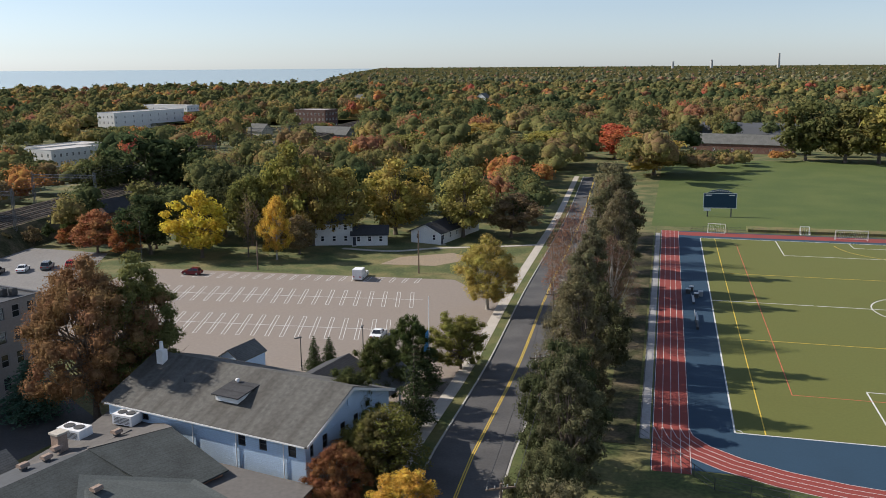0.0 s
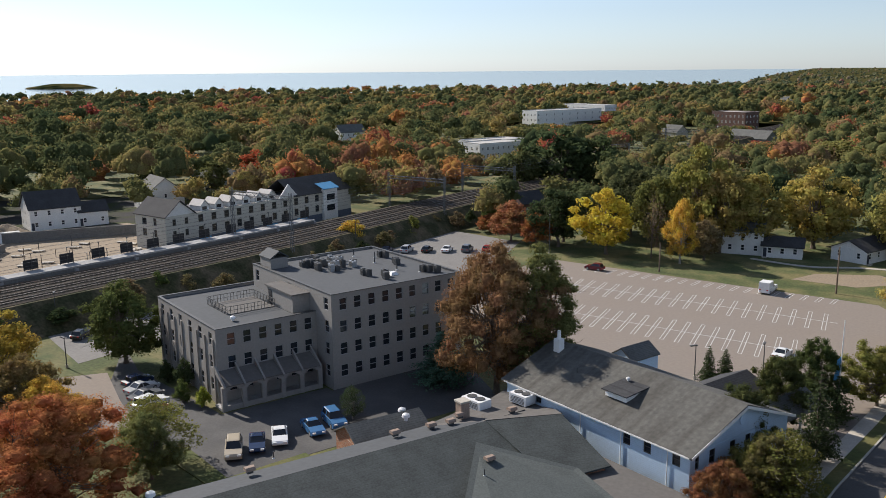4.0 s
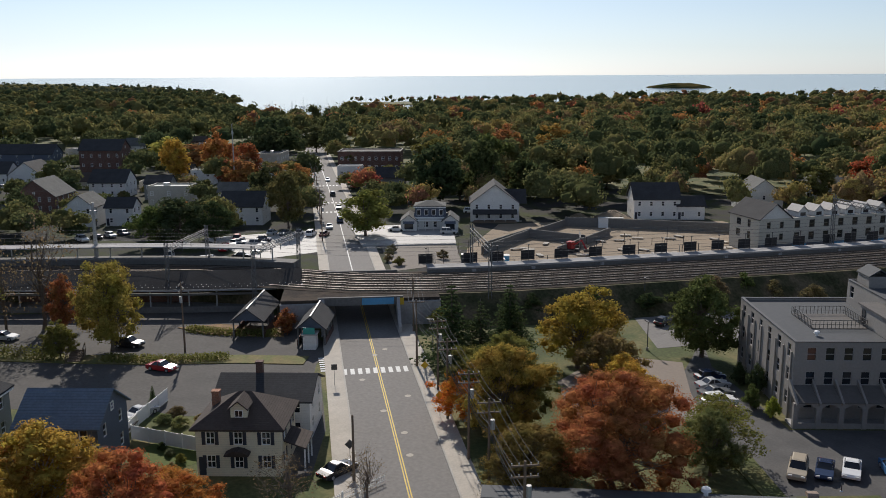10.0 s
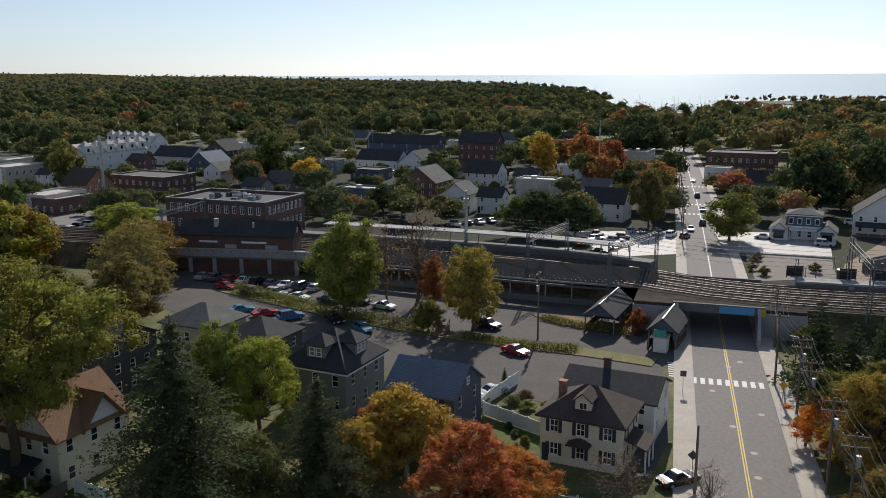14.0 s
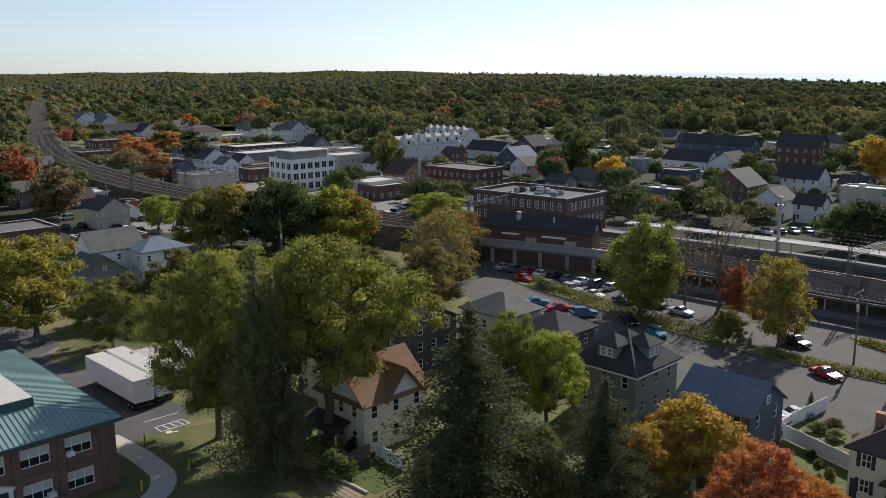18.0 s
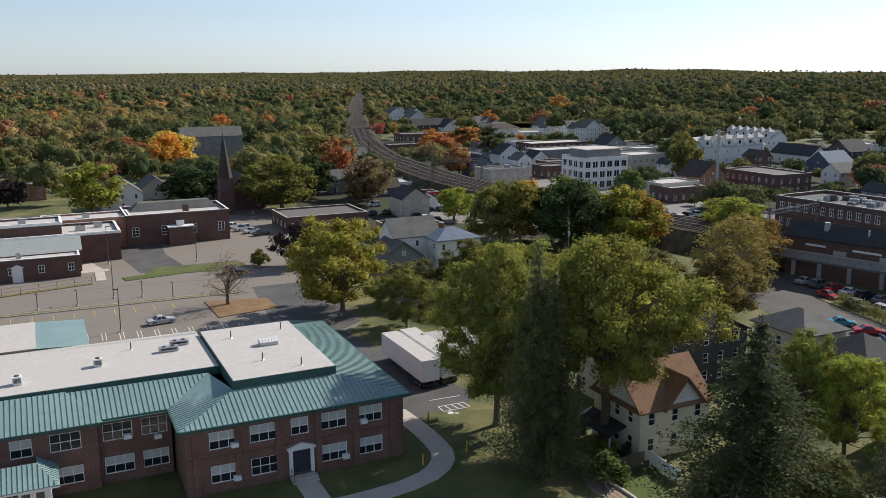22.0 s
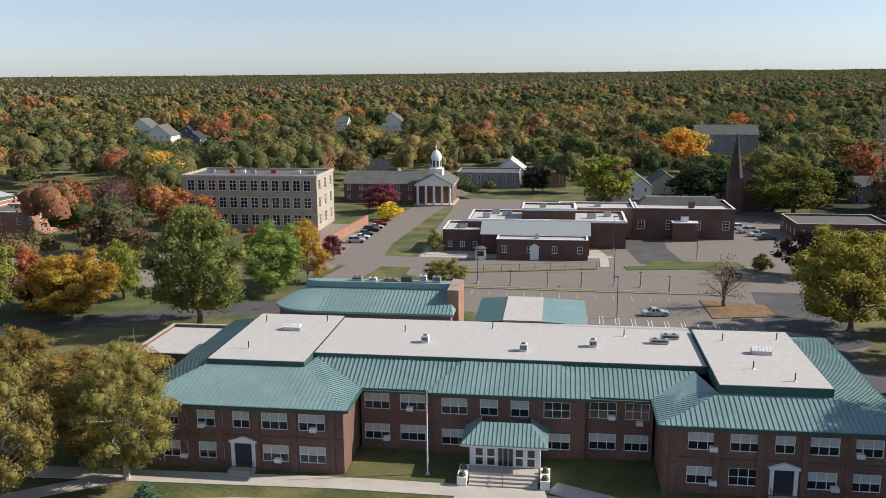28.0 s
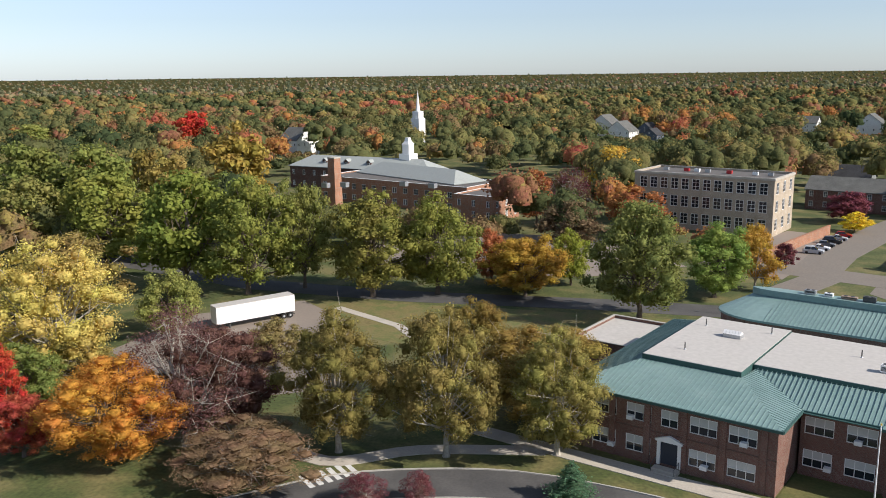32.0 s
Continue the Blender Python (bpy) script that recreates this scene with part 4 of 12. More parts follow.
def polar_sheet(name, az, radii, lift, material, label, category):
    """A sheet between two distances for each bearing (degrees to the left of +y)."""
    verts = []
    for a, rr in zip(az, radii):
        r = np.array(rr)
        verts.append(np.stack([-np.sin(radians(a)) * r, np.cos(radians(a)) * r, far_z(r) + (hill_z(r, a) if lift == 0.0 or name == "woodland" else 0) + lift], 1))
    m, n = len(az), len(radii[0])
    i, j = np.meshgrid(np.arange(m - 1), np.arange(n - 1), indexing="ij")
    q = (i * n + j).ravel()
    faces = np.stack([q, q + 1, q + n + 1, q + n], 1)[:, ::-1]
    return sole(name, mesh_np(name, np.concatenate(verts), faces, M[material]), None, label, category, kind="structure")


polar_sheet("ground", np.linspace(0, 360, 145), [[0.0, 30, 60, 100, 160, 240, 360, 540, 800, 1100, 1400, 1700, 2000, 2400, 2900, 3500, 4200, 4985]] * 145, 0.0, "grass", "open ground of grass and bare soil under the town", "ground")
polar_sheet("town_pavement", np.linspace(38, 138, 60), [[a, a + 40, a + 90, a + 150, b] for a, b in zip(np.interp(np.linspace(38, 138, 60), [38, 64, 80, 100, 138], [165, 170, 185, 195, 235]), np.interp(np.linspace(38, 138, 60), [38, 64, 80, 112, 124, 138], [300, 340, 560, 560, 480, 330]))], 0.006, "town_paving", "grey streets, yards and lots of the town with some grass", "pavement")
wood_az = np.linspace(-44, 226, 271)
wood_r = np.where((wood_az > 4) & (wood_az < 112), np.interp(wood_az, [c[0] for c in COAST], [c[1] for c in COAST]) - 30, 4984).clip(690, 4984)
polar_sheet("woodland", wood_az, [list(660 + (c - 660) * np.linspace(0, 1, 14) ** 1.6) for c in wood_r], 3.0, "canopy", "closed canopy of the far autumn woods", "woods")
sea_az = np.linspace(4, 108, 105)
coast_r = np.interp(sea_az, [c[0] for c in COAST], [c[1] for c in COAST])
polar_sheet("sea", sea_az, [list(np.linspace(c, 4984, 14)) for c in coast_r], 0.5, "water", "calm pale sea that glitters under the sun", "water")


def slab(name, poly, z0, z1, material, label, category, kind="structure"):
    return sole(name, Solid().prism(poly, z0, z1), material, label, category, kind=kind)


def along(name, line, left, right, z0, z1, material, label, category, kind="structure"):
    return sole(name, band(line, left, right, z0, z1), material, label, category, kind=kind)


# the street beside the sports field
STREET = smooth_line([(-16, -8), (-11, 20), (-4, 55), (3, 88.7), (6.5, 102), (10.9, 119.4), (19.3, 157.4), (29, 198), (40, 245), (58, 330)], 8)
along("road", STREET, 4.3, -4.3, -0.1, 0.02, "asphalt", "worn grey asphalt street with tar seams", "road")
along("road_line", STREET, 0.18, 0.06, 0.02, 0.028, "paint_yellow", "double yellow centre line of the street", "road marking")
along("road_line", STREET, -0.06, -0.18, 0.02, 0.028, "paint_yellow", "double yellow centre line of the street", "road marking")
along("kerb", STREET, 4.5, 4.3, -0.1, 0.15, "kerb", "pale concrete kerb along the street", "kerb")
along("kerb", STREET, -4.3, -4.5, -0.1, 0.15, "kerb", "pale concrete kerb along the street", "kerb")
along("verge", STREET, 6.0, 4.5, -0.1, 0.13, "lawn", "narrow strip of grass beside the pavement", "verge")
along("pavement", STREET, 7.8, 6.0, -0.1, 0.16, "concrete", "pale concrete pavement along the street", "pavement")
along("verge", STREET, -4.5, -9.0, -0.1, 0.12, "lawn", "strip of grass and fallen leaves under the street trees", "verge")

# the street that dips under the railway
CROSS = [(16, 5.4), (-40, 21.0), (-76, 31.0), (-100, 37.8), (-130, 46.2), (-165, 56.0), (-206, 67.5), (-260, 82.5), (-417, 124.0), (-620, 178.0)]
along("road", CROSS, 4.9, -4.9, -0.1, 0.03, "old_asphalt", "sunlit grey asphalt street leading under the railway", "road")
along("road_line", CROSS[1:6], 0.2, 0.07, 0.03, 0.04, "paint_yellow", "double yellow centre line of the street", "road marking")
along("road_line", CROSS[1:6], -0.07, -0.2, 0.03, 0.04, "paint_yellow", "double yellow centre line of the street", "road marking")
for q in (1, -1):
    along("kerb", CROSS[1:6], max(4.9 * q, 5.1 * q), min(4.9 * q, 5.1 * q), -0.1, 0.16, "kerb", "pale concrete kerb along the street", "kerb")
    along("pavement", CROSS[1:6], max(5.1 * q, 7.6 * q), min(5.1 * q, 7.6 * q), -0.1, 0.17, "concrete", "pale concrete pavement along the street", "pavement")

BEYOND = CROSS[5:]
for q in (1, -1):
    along("kerb", BEYOND, max(4.9 * q, 5.1 * q), min(4.9 * q, 5.1 * q), -0.1, 0.16, "kerb", "pale kerb of the street beyond the railway", "kerb")
    along("pavement", BEYOND, max(5.1 * q, 7.2 * q), min(5.1 * q, 7.2 * q), -0.1, 0.17, "concrete", "pale concrete pavement of the street beyond the railway", "pavement")
along("road_line", BEYOND, 0.12, -0.12, 0.03, 0.04, "paint_white", "worn white centre line of the street", "road marking")
cross_way = (Vector(CROSS[8]) - Vector(CROSS[6])).normalized()
for d0 in (52.0, 72.0, 118.0):
    for k in range(7):
        c_ = Vector(CROSS[6]) + cross_way * d0 + Vector((-cross_way.y, cross_way.x)) * (k - 3) * 1.3
        along("crossing_bar", [tuple(c_ - cross_way * 1.2), tuple(c_ + cross_way * 1.2)], 0.3, -0.3, 0.03, 0.042, "paint_white", "white bar of a street crossing", "road marking")

# parking lot
slab("parking_lot", [(-66, 181), (2, 168.6), (12.5, 146), (-1, 96), (-12, 103), (-46, 121), (-72, 134)], -0.1, 0.015, "lot_asphalt", "wide empty parking lot of warm grey asphalt", "parking lot")
# sports ground
FB = Vector((33.7, 94.0))
FX, FY = Vector((0.969, -0.248)), Vector((0.248, 0.969))
fpt = lambda a, b: tuple(FB + FX * a + FY * b)
slab("sports_surround", [fpt(-9.4, -11), fpt(120, -11), fpt(120, 128), fpt(-9.4, 128)], -0.1, 0.012, "track_blue", "dark blue rubber surround of the sports field", "sports surface")
slab("turf_field", [fpt(0, 0), fpt(95, 0), fpt(95, 119.5), fpt(0, 119.5)], -0.1, 0.022, "turf", "yellow-green artificial turf field with painted lines", "sports field")
slab("meadow", [fpt(-12, 134), fpt(190, 134), fpt(190, 330), fpt(-10, 300)], -0.1, 0.012, "meadow", "bright green mown playing field crossed by tree shadows", "lawn")


# ---- woods ----
CLEAR = []  # outlines kept free of woods


def inside(x, y, poly):
    """Which of the points lie in an outline."""
    hit = np.zeros(len(x), bool)
    for (x0, y0), (x1, y1) in zip(poly, poly[1:] + poly[:1]):
        cross = (y0 > y) != (y1 > y)
        hit ^= cross & (x < (x1 - x0) * (y - y0) / (y1 - y0 + 1e-9) + x0)
    return hit


def wide(line, half):
    a, b = strip(line, half, -half)
    return a + b[::-1]


RAIL = smooth_line([(-1430, -1370), (-1175, -1125), (-659, -636), (-396, -380), (-305, -281), (-266, -226), (-234, -171), (-211, -103), (-195, -46), (-185, -17), (-171, 17), (-157, 38), (-146.5, 50.5), (-138, 71), (-129, 111), (-121, 150), (-113, 207), (-104, 266), (-90, 370), (-58, 590), (0, 890)], 6)
CLEAR += [[(-228, 12), (-184, 12), (-178, 48), (-224, 58)], [(-225, -105), (-262, -112), (-285, -165), (-240, -185), (-205, -150)]]
CLEAR += [[(-math.sin(radians(a)) * r, math.cos(radians(a)) * r) for a, r in ((72, 760), (71, 1100), (79, 1100), (78, 760))]]
CLEAR += [wide(RAIL, 12), wide(STREET, 11), wide(CROSS[:6], 13), wide(CROSS[5:], 7)]
CLEAR += [[(-75, 205), (-75, 120), (30, 120), (15, 205)], [fpt(-14, -30), fpt(140, -30), fpt(140, 128), fpt(190, 128), fpt(190, 318), fpt(35, 300), fpt(30, 134), fpt(-14, 134)]]
CLEAR += [[(-236, 60), (-130, 30), (-120, 205), (-160, 205), (-198, 172)]]
CLEAR += [[(-20, -270), (-150, -270), (-260, -160), (-240, -60), (-60, -100), (20, -130), (60, -130), (60, -165), (-30, -165)], [(10, -250), (130, -240), (150, -340), (20, -345)]]
BEGIN = [(-60, 330), (-34, 330), (-25, 440), (-14, 300), (-9, 215), (20, 212), (30, 225), (45, 235), (60, 235), (70, 240), (84, 230), (100, 228), (125, 228), (134, 235), (140, 235), (155, 255), (172, 195), (185, 205), (200, 200), (230, 200), (300, 330)]
TOWN = [(60, 300), (70, 430), (80, 560), (112, 540), (124, 470), (134, 420), (140, 240), (150, 0)]  # how far the town reaches, by bearing


# ---- the school ----
def seam_lines(poly, step, first=0.0, w=0.05, h=0.07):
    """Standing seams on a flat roof plane, square to its first edge."""
    p = [Vector(q) for q in poly]
    a = (p[1] - p[0]).normalized()
    n = a.cross(p[2] - p[0]).normalized()
    if n.z < 0:
        n = -n
    b = n.cross(a)
    uv = [((q - p[0]).dot(a), (q - p[0]).dot(b)) for q in p]
    lo, hi = min(q[0] for q in uv), max(q[0] for q in uv)
    s, k = Solid(), lo + step * 0.5
    while k < hi:
        cut = []
        for (u0, v0), (u1, v1) in zip(uv, uv[1:] + uv[:1]):
            if (u0 - k) * (u1 - k) < 0:
                cut.append(v0 + (v1 - v0) * (k - u0) / (u1 - u0))
        if len(cut) >= 2 and max(cut) - min(cut) > 0.2:
            s.beam(p[0] + a * k + b * min(cut) + n * h * 0.5, p[0] + a * k + b * max(cut) + n * h * 0.5, w, h)
        k += step
    return s


def metal_plane(parent, poly, step=0.52, thick=0.12):
    s = Solid()
    s.loft([[(x, y, z - thick) for x, y, z in poly], poly])
    o = part("roof_panel", s, "green_metal", parent)
    tagged(part("seams", seam_lines(poly, step), "green_metal", o), kind="stuff")
    return o


SO = (-17.4, -84.6)
school = thing("school", SO[0], SO[1], 0, GRID + 180, "two-storey red-brown brick school with a green metal roof", "school")
sr = random.Random(12)
W3, W2 = (2.9, 1.9, 3, 2), (2.0, 1.9, 2, 2)
UP, LO = 4.7, 1.05


def school_front(x0, x1, y, wins):
    put_wall(school, x0, y, 0, x1 - x0, 7.3, [(a - x0, z, *w) for a, z, w in wins], "brick", blind=0.85, rng=sr)


front_l = [(-20.3, UP, W3), (-16.2, UP, W3), (-12.2, UP, (1.9, 1.9, 2, 2)), (-9.0, UP, W3), (-4.9, UP, W3), (-20.3, LO, W3), (-16.2, LO, W3), (-9.0, LO, W3), (-4.9, LO, W3)]
school_front(-23, 0, 0, front_l)
front_r = [(35.4, UP, W3), (39.5, UP, W3), (43.8, UP, (1.9, 1.9, 2, 2)), (47.0, UP, W3), (51.1, UP, W3), (35.4, LO, W3), (39.5, LO, W3), (47.0, LO, W3), (51.1, LO, W3)]
school_front(33, 56.5, 0, front_r)
school_front(0.3, 8.6, 7, [(0.7, UP, W3), (4.8, UP, W3), (0.7, LO, W3), (4.8, LO, W3)])
school_front(8.6, 25.4, 6.4, [(9.6, UP, W3), (13.9, UP, W2), (17.3, UP, W2), (20.9, UP, W3), (9.6, LO, W3), (20.9, LO, W3)])
school_front(25.4, 32.7, 7, [(25.9, UP, W3), (29.7, UP, (2.6, 1.9, 3, 2)), (25.9, LO, W3), (29.7, LO, (2.6, 1.9, 3, 2))])
for x, y0, y1, ang in ((0, 0.3, 30.2, 90), (56.5, 0.3, 30.2, 90)):
    put_wall(school, x, y0, ang, y1 - y0, 7.3, [] if x == 0 else grid_wins(y1 - y0, 4, (LO, UP), W3, 3), "brick", blind=0.6, rng=sr)
for x, y0, y1, ang in ((33, 30.2, 0.3, 270), (-23, 30.2, 0.3, 270)):
    put_wall(school, x, y0, ang, y0 - y1, 7.3, [] if x == 33 else grid_wins(y0 - y1, 4, (LO, UP), W3, 3), "brick", blind=0.6, rng=sr)
put_wall(school, 56.5, 30.5, 180, 79.5, 7.3, grid_wins(79.5, 14, (LO, UP), W3, 2), "brick")
for x0, x1, y in ((-23, 0, 0), (33, 56.5, 0)):
    part("string_course", Solid().box(x0 - 0.02, x1 + 0.02, y - 0.05, y - 0.003, 3.85, 3.98), "brick_dark", school)
    for q in range(6):
        xx = x0 + 1.0 + (x1 - x0 - 2.3) * q / 5
        part("pier", Solid().box(xx - 0.35, xx + 0.35, y - 0.14, y - 0.004, 0, 7.2), "brick", school)
e_, f_ = 7.4, 9.05
planes = [
    [(-23.6, -0.6, e_), (0.6, -0.6, e_), (-6.4, 7.8, f_), (-18, 7.8, f_)],
    [(-23.6, 31, e_), (-23.6, -0.6, e_), (-18, 7.8, f_), (-18, 27, f_)],
    [(0.6, -0.6, e_), (0.6, 6.3, e_), (-6.0, 11.6, f_), (-6.4, 7.8, f_)],
    [(0.6, 6.3, e_), (32.4, 6.3, e_), (37.5, 11.2, f_), (-6.0, 11.6, f_)],
    [(32.4, -0.6, e_), (57.1, -0.6, e_), (50.4, 4.6, f_), (39, 4.6, f_)],
    [(32.4, 6.3, e_), (32.4, -0.6, e_), (39, 4.6, f_), (37.5, 11.2, f_)],
    [(57.1, -0.6, e_), (57.1, 31, e_), (50.4, 24.4, f_), (50.4, 4.6, f_)],
    [(57.1, 31, e_), (-23.6, 31, e_), (-18, 27, f_), (50.4, 24.4, f_)],
]
for q in planes:
    metal_plane(school, q)
metal_plane(school, [(8.0, 5.65, e_ + 0.03), (26.0, 5.65, e_ + 0.03), (22.8, 11.3, f_ + 0.16), (11.4, 11.4, f_ + 0.16)])
gut = Solid()
for a, b in (((-23.6, -0.6), (0.6, -0.6)), ((0.6, -0.6), (0.6, 6.3)), ((0.6, 6.3), (8.0, 6.3)), ((8.0, 5.65), (26.0, 5.65)), ((26.0, 6.3), (32.4, 6.3)), ((32.4, 6.3), (32.4, -0.6)), ((32.4, -0.6), (57.1, -0.6)), ((57.1, -0.6), (57.1, 31)), ((-23.6, 31), (-23.6, -0.6))):
    gut.beam((*a, e_ - 0.12), (*b, e_ - 0.12), 0.2, 0.3)
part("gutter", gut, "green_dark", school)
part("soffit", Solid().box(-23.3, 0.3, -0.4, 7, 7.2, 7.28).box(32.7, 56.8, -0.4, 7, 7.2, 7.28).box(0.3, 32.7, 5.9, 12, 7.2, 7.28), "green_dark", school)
for nm, x0, x1, y0, y1, top in (("left", -18, -6.4, 7.8, 27, 9.62), ("middle", -6.3, 38.9, 11.6, 26.6, 9.5), ("right", 39, 50.4, 4.6, 24.4, 9.95)):
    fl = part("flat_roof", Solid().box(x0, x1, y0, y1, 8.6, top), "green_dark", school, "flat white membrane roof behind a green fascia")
    part("membrane", Solid().box(x0 + 0.05, x1 - 0.05, y0 + 0.05, y1 - 0.05, top + 0.003, top + 0.06), "membrane", fl)
# doors with pediments
for dx in (-11.1, 44.8):
    part("door", Solid().box(dx - 0.95, dx + 0.95, -0.08, -0.005, 0.55, 2.95), "door_dark", school)
    part("door_surround", Solid().box(dx - 1.35, dx - 0.97, -0.25, -0.004, 0.4, 3.1).box(dx + 0.97, dx + 1.35, -0.25, -0.004, 0.4, 3.1).box(dx - 1.5, dx + 1.5, -0.35, -0.004, 3.1, 3.3).loft([[(dx - 1.6, y, 3.3), (dx + 1.6, y, 3.3), (dx, y, 3.85)] for y in (-0.38, -0.004)]), "trim", school)
    part("doorstep", Solid().box(dx - 1.4, dx + 1.4, -1.4, -0.4, 0, 0.4).box(dx - 1.4, dx + 1.4, -1.9, -1.405, 0, 0.2), "concrete", school)
    for q in (-1.3, 1.3):
        part("handrail", Solid().beam((dx + q, -0.5, 1.3), (dx + q, -1.9, 0.95), 0.05, 0.05).beam((dx + q, -0.6, 0.4), (dx + q, -0.6, 1.3), 0.05, 0.05).beam((dx + q, -1.8, 0), (dx + q, -1.8, 0.98), 0.05, 0.05), "steel_dark", school)
# window air conditioners
for ax, az_, ay in ((-16.0, UP, 0), (-3.6, UP, 0), (2.9, LO, 7), (5.6, UP, 7), (37.5, UP, 0), (37.6, LO, 0), (51.4, UP, 0), (49.3, LO, 0), (27.9, UP, 7), (30.9, 4.15, 7), (-18.2, LO, 0), (-7.6, LO, 0)):
    part("window_unit", Solid().box(ax, ax + 0.75, ay - 0.5, ay + 0.1, az_ + 0.05, az_ + 0.5), "white_metal", school, "white window air conditioner")
# entrance hall
part("entrance_wall", Solid().box(13.2, 20.7, 2.0, 6.35, 0.0, 3.3), "white_siding", school, "white entrance porch")
for i in range(4):
    xx = 13.7 + (0, 1.25, 4.25, 5.5)[i]
    part("entrance_door", Solid().box(xx, xx + 1.05, 1.93, 1.996, 0.9, 3.0), "trim", school)
    for j in range(2):
        part("door_pane", Solid().box(xx + 0.15, xx + 0.9, 1.9, 1.928, 1.05 + j, 1.85 + j), "glass", school)
for i in range(3):
    part("entrance_pane", Solid().box(16.25 + i * 0.55, 16.7 + i * 0.55, 1.94, 1.996, 0.95, 3.1), "glass", school)
can = [(12.3, 1.2, 3.55), (21.5, 1.2, 3.55), (19.6, 4.6, 4.75), (14.2, 4.6, 4.75)]
metal_plane(school, can, 0.45)
metal_plane(school, [(12.3, 6.3, 3.55), (12.3, 1.2, 3.55), (14.2, 4.6, 4.75), (14.2, 6.3, 4.75)], 0.45)
metal_plane(school, [(21.5, 1.2, 3.55), (21.5, 6.3, 3.55), (19.6, 6.3, 4.75), (19.6, 4.6, 4.75)], 0.45)
part("canopy_fascia", Solid().box(12.3, 21.5, 1.2, 6.3, 3.3, 3.5), "trim", school)
st = part("steps", Solid().box(13.2, 20.7, 0.3, 1.9, 0, 0.85).box(13.4, 20.5, -0.2, 0.295, 0, 0.65).box(13.4, 20.5, -0.7, -0.205, 0, 0.45).box(13.4, 20.5, -1.2, -0.705, 0, 0.22), "concrete", school)
for x0 in (12.2, 20.75):
    pl = part("planter", Solid().box(x0, x0 + 1.0, -1.3, 1.9, 0, 1.0), "trim", school)
    part("flowers", Solid().cyl(x0 + 0.5, -0.8, 1.0, 1.45, 0.4, 0.25, 9).cyl(x0 + 0.5, 0.9, 1.0, 1.5, 0.4, 0.2, 9), "lawn", pl)
part("step_rail", Solid().beam((16.9, 0.5, 1.7), (16.9, -1.2, 1.05), 0.05, 0.05).beam((16.9, 0.4, 0.8), (16.9, 0.4, 1.7), 0.05, 0.05).beam((16.9, -1.1, 0.1), (16.9, -1.1, 1.05), 0.05, 0.05), "steel_dark", school)


def on_school(x, y):
    a = radians(GRID + 180)
    return SO[0] + x * math.cos(a) - y * math.sin(a), SO[1] + x * math.sin(a) + y * math.cos(a)


for x, y, z in ((-11.5, 20.0, 9.68), (45.5, 15.5, 10.01)):
    t = thing("smoke_vent", *on_school(x, y), z, GRID + 180, "ribbed pale blue skylight vent on the white roof", "roof vent", "school roof vents")
    part("kerb_frame", Solid().box(-1.1, 1.1, -0.6, 0.6, 0, 0.45), "metal", t)
    for i in range(6):
        part("rib", Solid().loft([[(-1.1 + i * 0.37, -0.6, 0.45), (-1.1 + i * 0.37, 0, 0.85), (-1.1 + i * 0.37, 0.6, 0.45)], [(-0.78 + i * 0.37, -0.6, 0.45), (-0.78 + i * 0.37, 0, 0.85), (-0.78 + i * 0.37, 0.6, 0.45)]]), "white_metal", t)
for x, y in ((6.2, 17), (18.3, 15), (26.5, 17.5)):
    roof_unit(*on_school(x, y), 9.56, GRID + 180, 0.9, 0.9, 0.9, "white_metal", "small square exhaust fan on the white school roof")
for x, y, z in ((-14.5, 12, 9.68), (-8, 24, 9.68), (3, 21, 9.56), (14, 23.5, 9.56), (30.5, 22, 9.56), (42, 20, 10.01), (43.5, 10, 10.01), (47, 6.5, 10.01), (48.5, 21, 10.01), (-16, 23, 9.68)):
    roof_vent(*on_school(x, y), z, "pipe", 0, 1.2)
for x, y in ((34.5, 19.5), (36, 21.5)):
    roof_unit(*on_school(x, y), 9.56, GRID + 180, 2.2, 0.8, 0.6, "metal", "low sheet-metal duct box on the white school roof")
fp = thing("flagpole", *on_school(8.8, 1.0), 0, 0, "tall white flagpole on the school lawn", "flagpole")
part("pole", Solid().cyl(0, 0, 0, 9.6, 0.09, 0.05, 10), "white_metal", fp)
part("finial", Solid().cyl(0, 0, 9.6, 9.75, 0.1, 0.06, 8), "sign_yellow", fp)
part("base", Solid().cyl(0, 0, 0, 0.2, 0.3, 0.2, 10), "concrete", fp)
# auditorium with a rounded end
aud = thing("auditorium", *on_school(-5.5, 36), 0, GRID + 180, "brick auditorium with a rounded green metal roof", "school building")
rim = [(13, -4.5), (13, 5)] + [(-6 + 0 * q, 5) for q in (0,)] + [(-6 - 7 * math.sin(radians(a)), 0.25 + 4.75 * math.cos(radians(a))) for a in range(15, 180, 15)] + [(-6, -4.5)]
rim_in = [(12, 2.6), (12, 4.4), (-5.5, 4.4)] + [(-5.5 - 4.2 * math.sin(radians(a)), 3.5 + 0.9 * math.cos(radians(a))) for a in range(15, 180, 15)] + [(-5.5, 2.6)]
part("wall", Solid().prism(rim, 0, 8.7), "brick", aud)
part("roof", Solid().loft([[(x * 1.03, y * 1.03, 8.71) for x, y in rim], [(x * 1.03, y * 1.03, 9.0) for x, y in rim], [(x, y, 10.7) for x, y in rim_in]]), "green_metal", aud, "curved green metal roof")
part("seams", seam_lines([(-6, -4.66, 9.02), (13.3, -4.66, 9.02), (12, 2.6, 10.72), (-5.5, 2.6, 10.72)], 0.55), "green_metal", aud)
part("parapet", Solid().prism([(x * 1.02, y + (0.1 if y > 3 else -0.1)) for x, y in rim_in], 10.72, 11.6), "green_metal", aud)
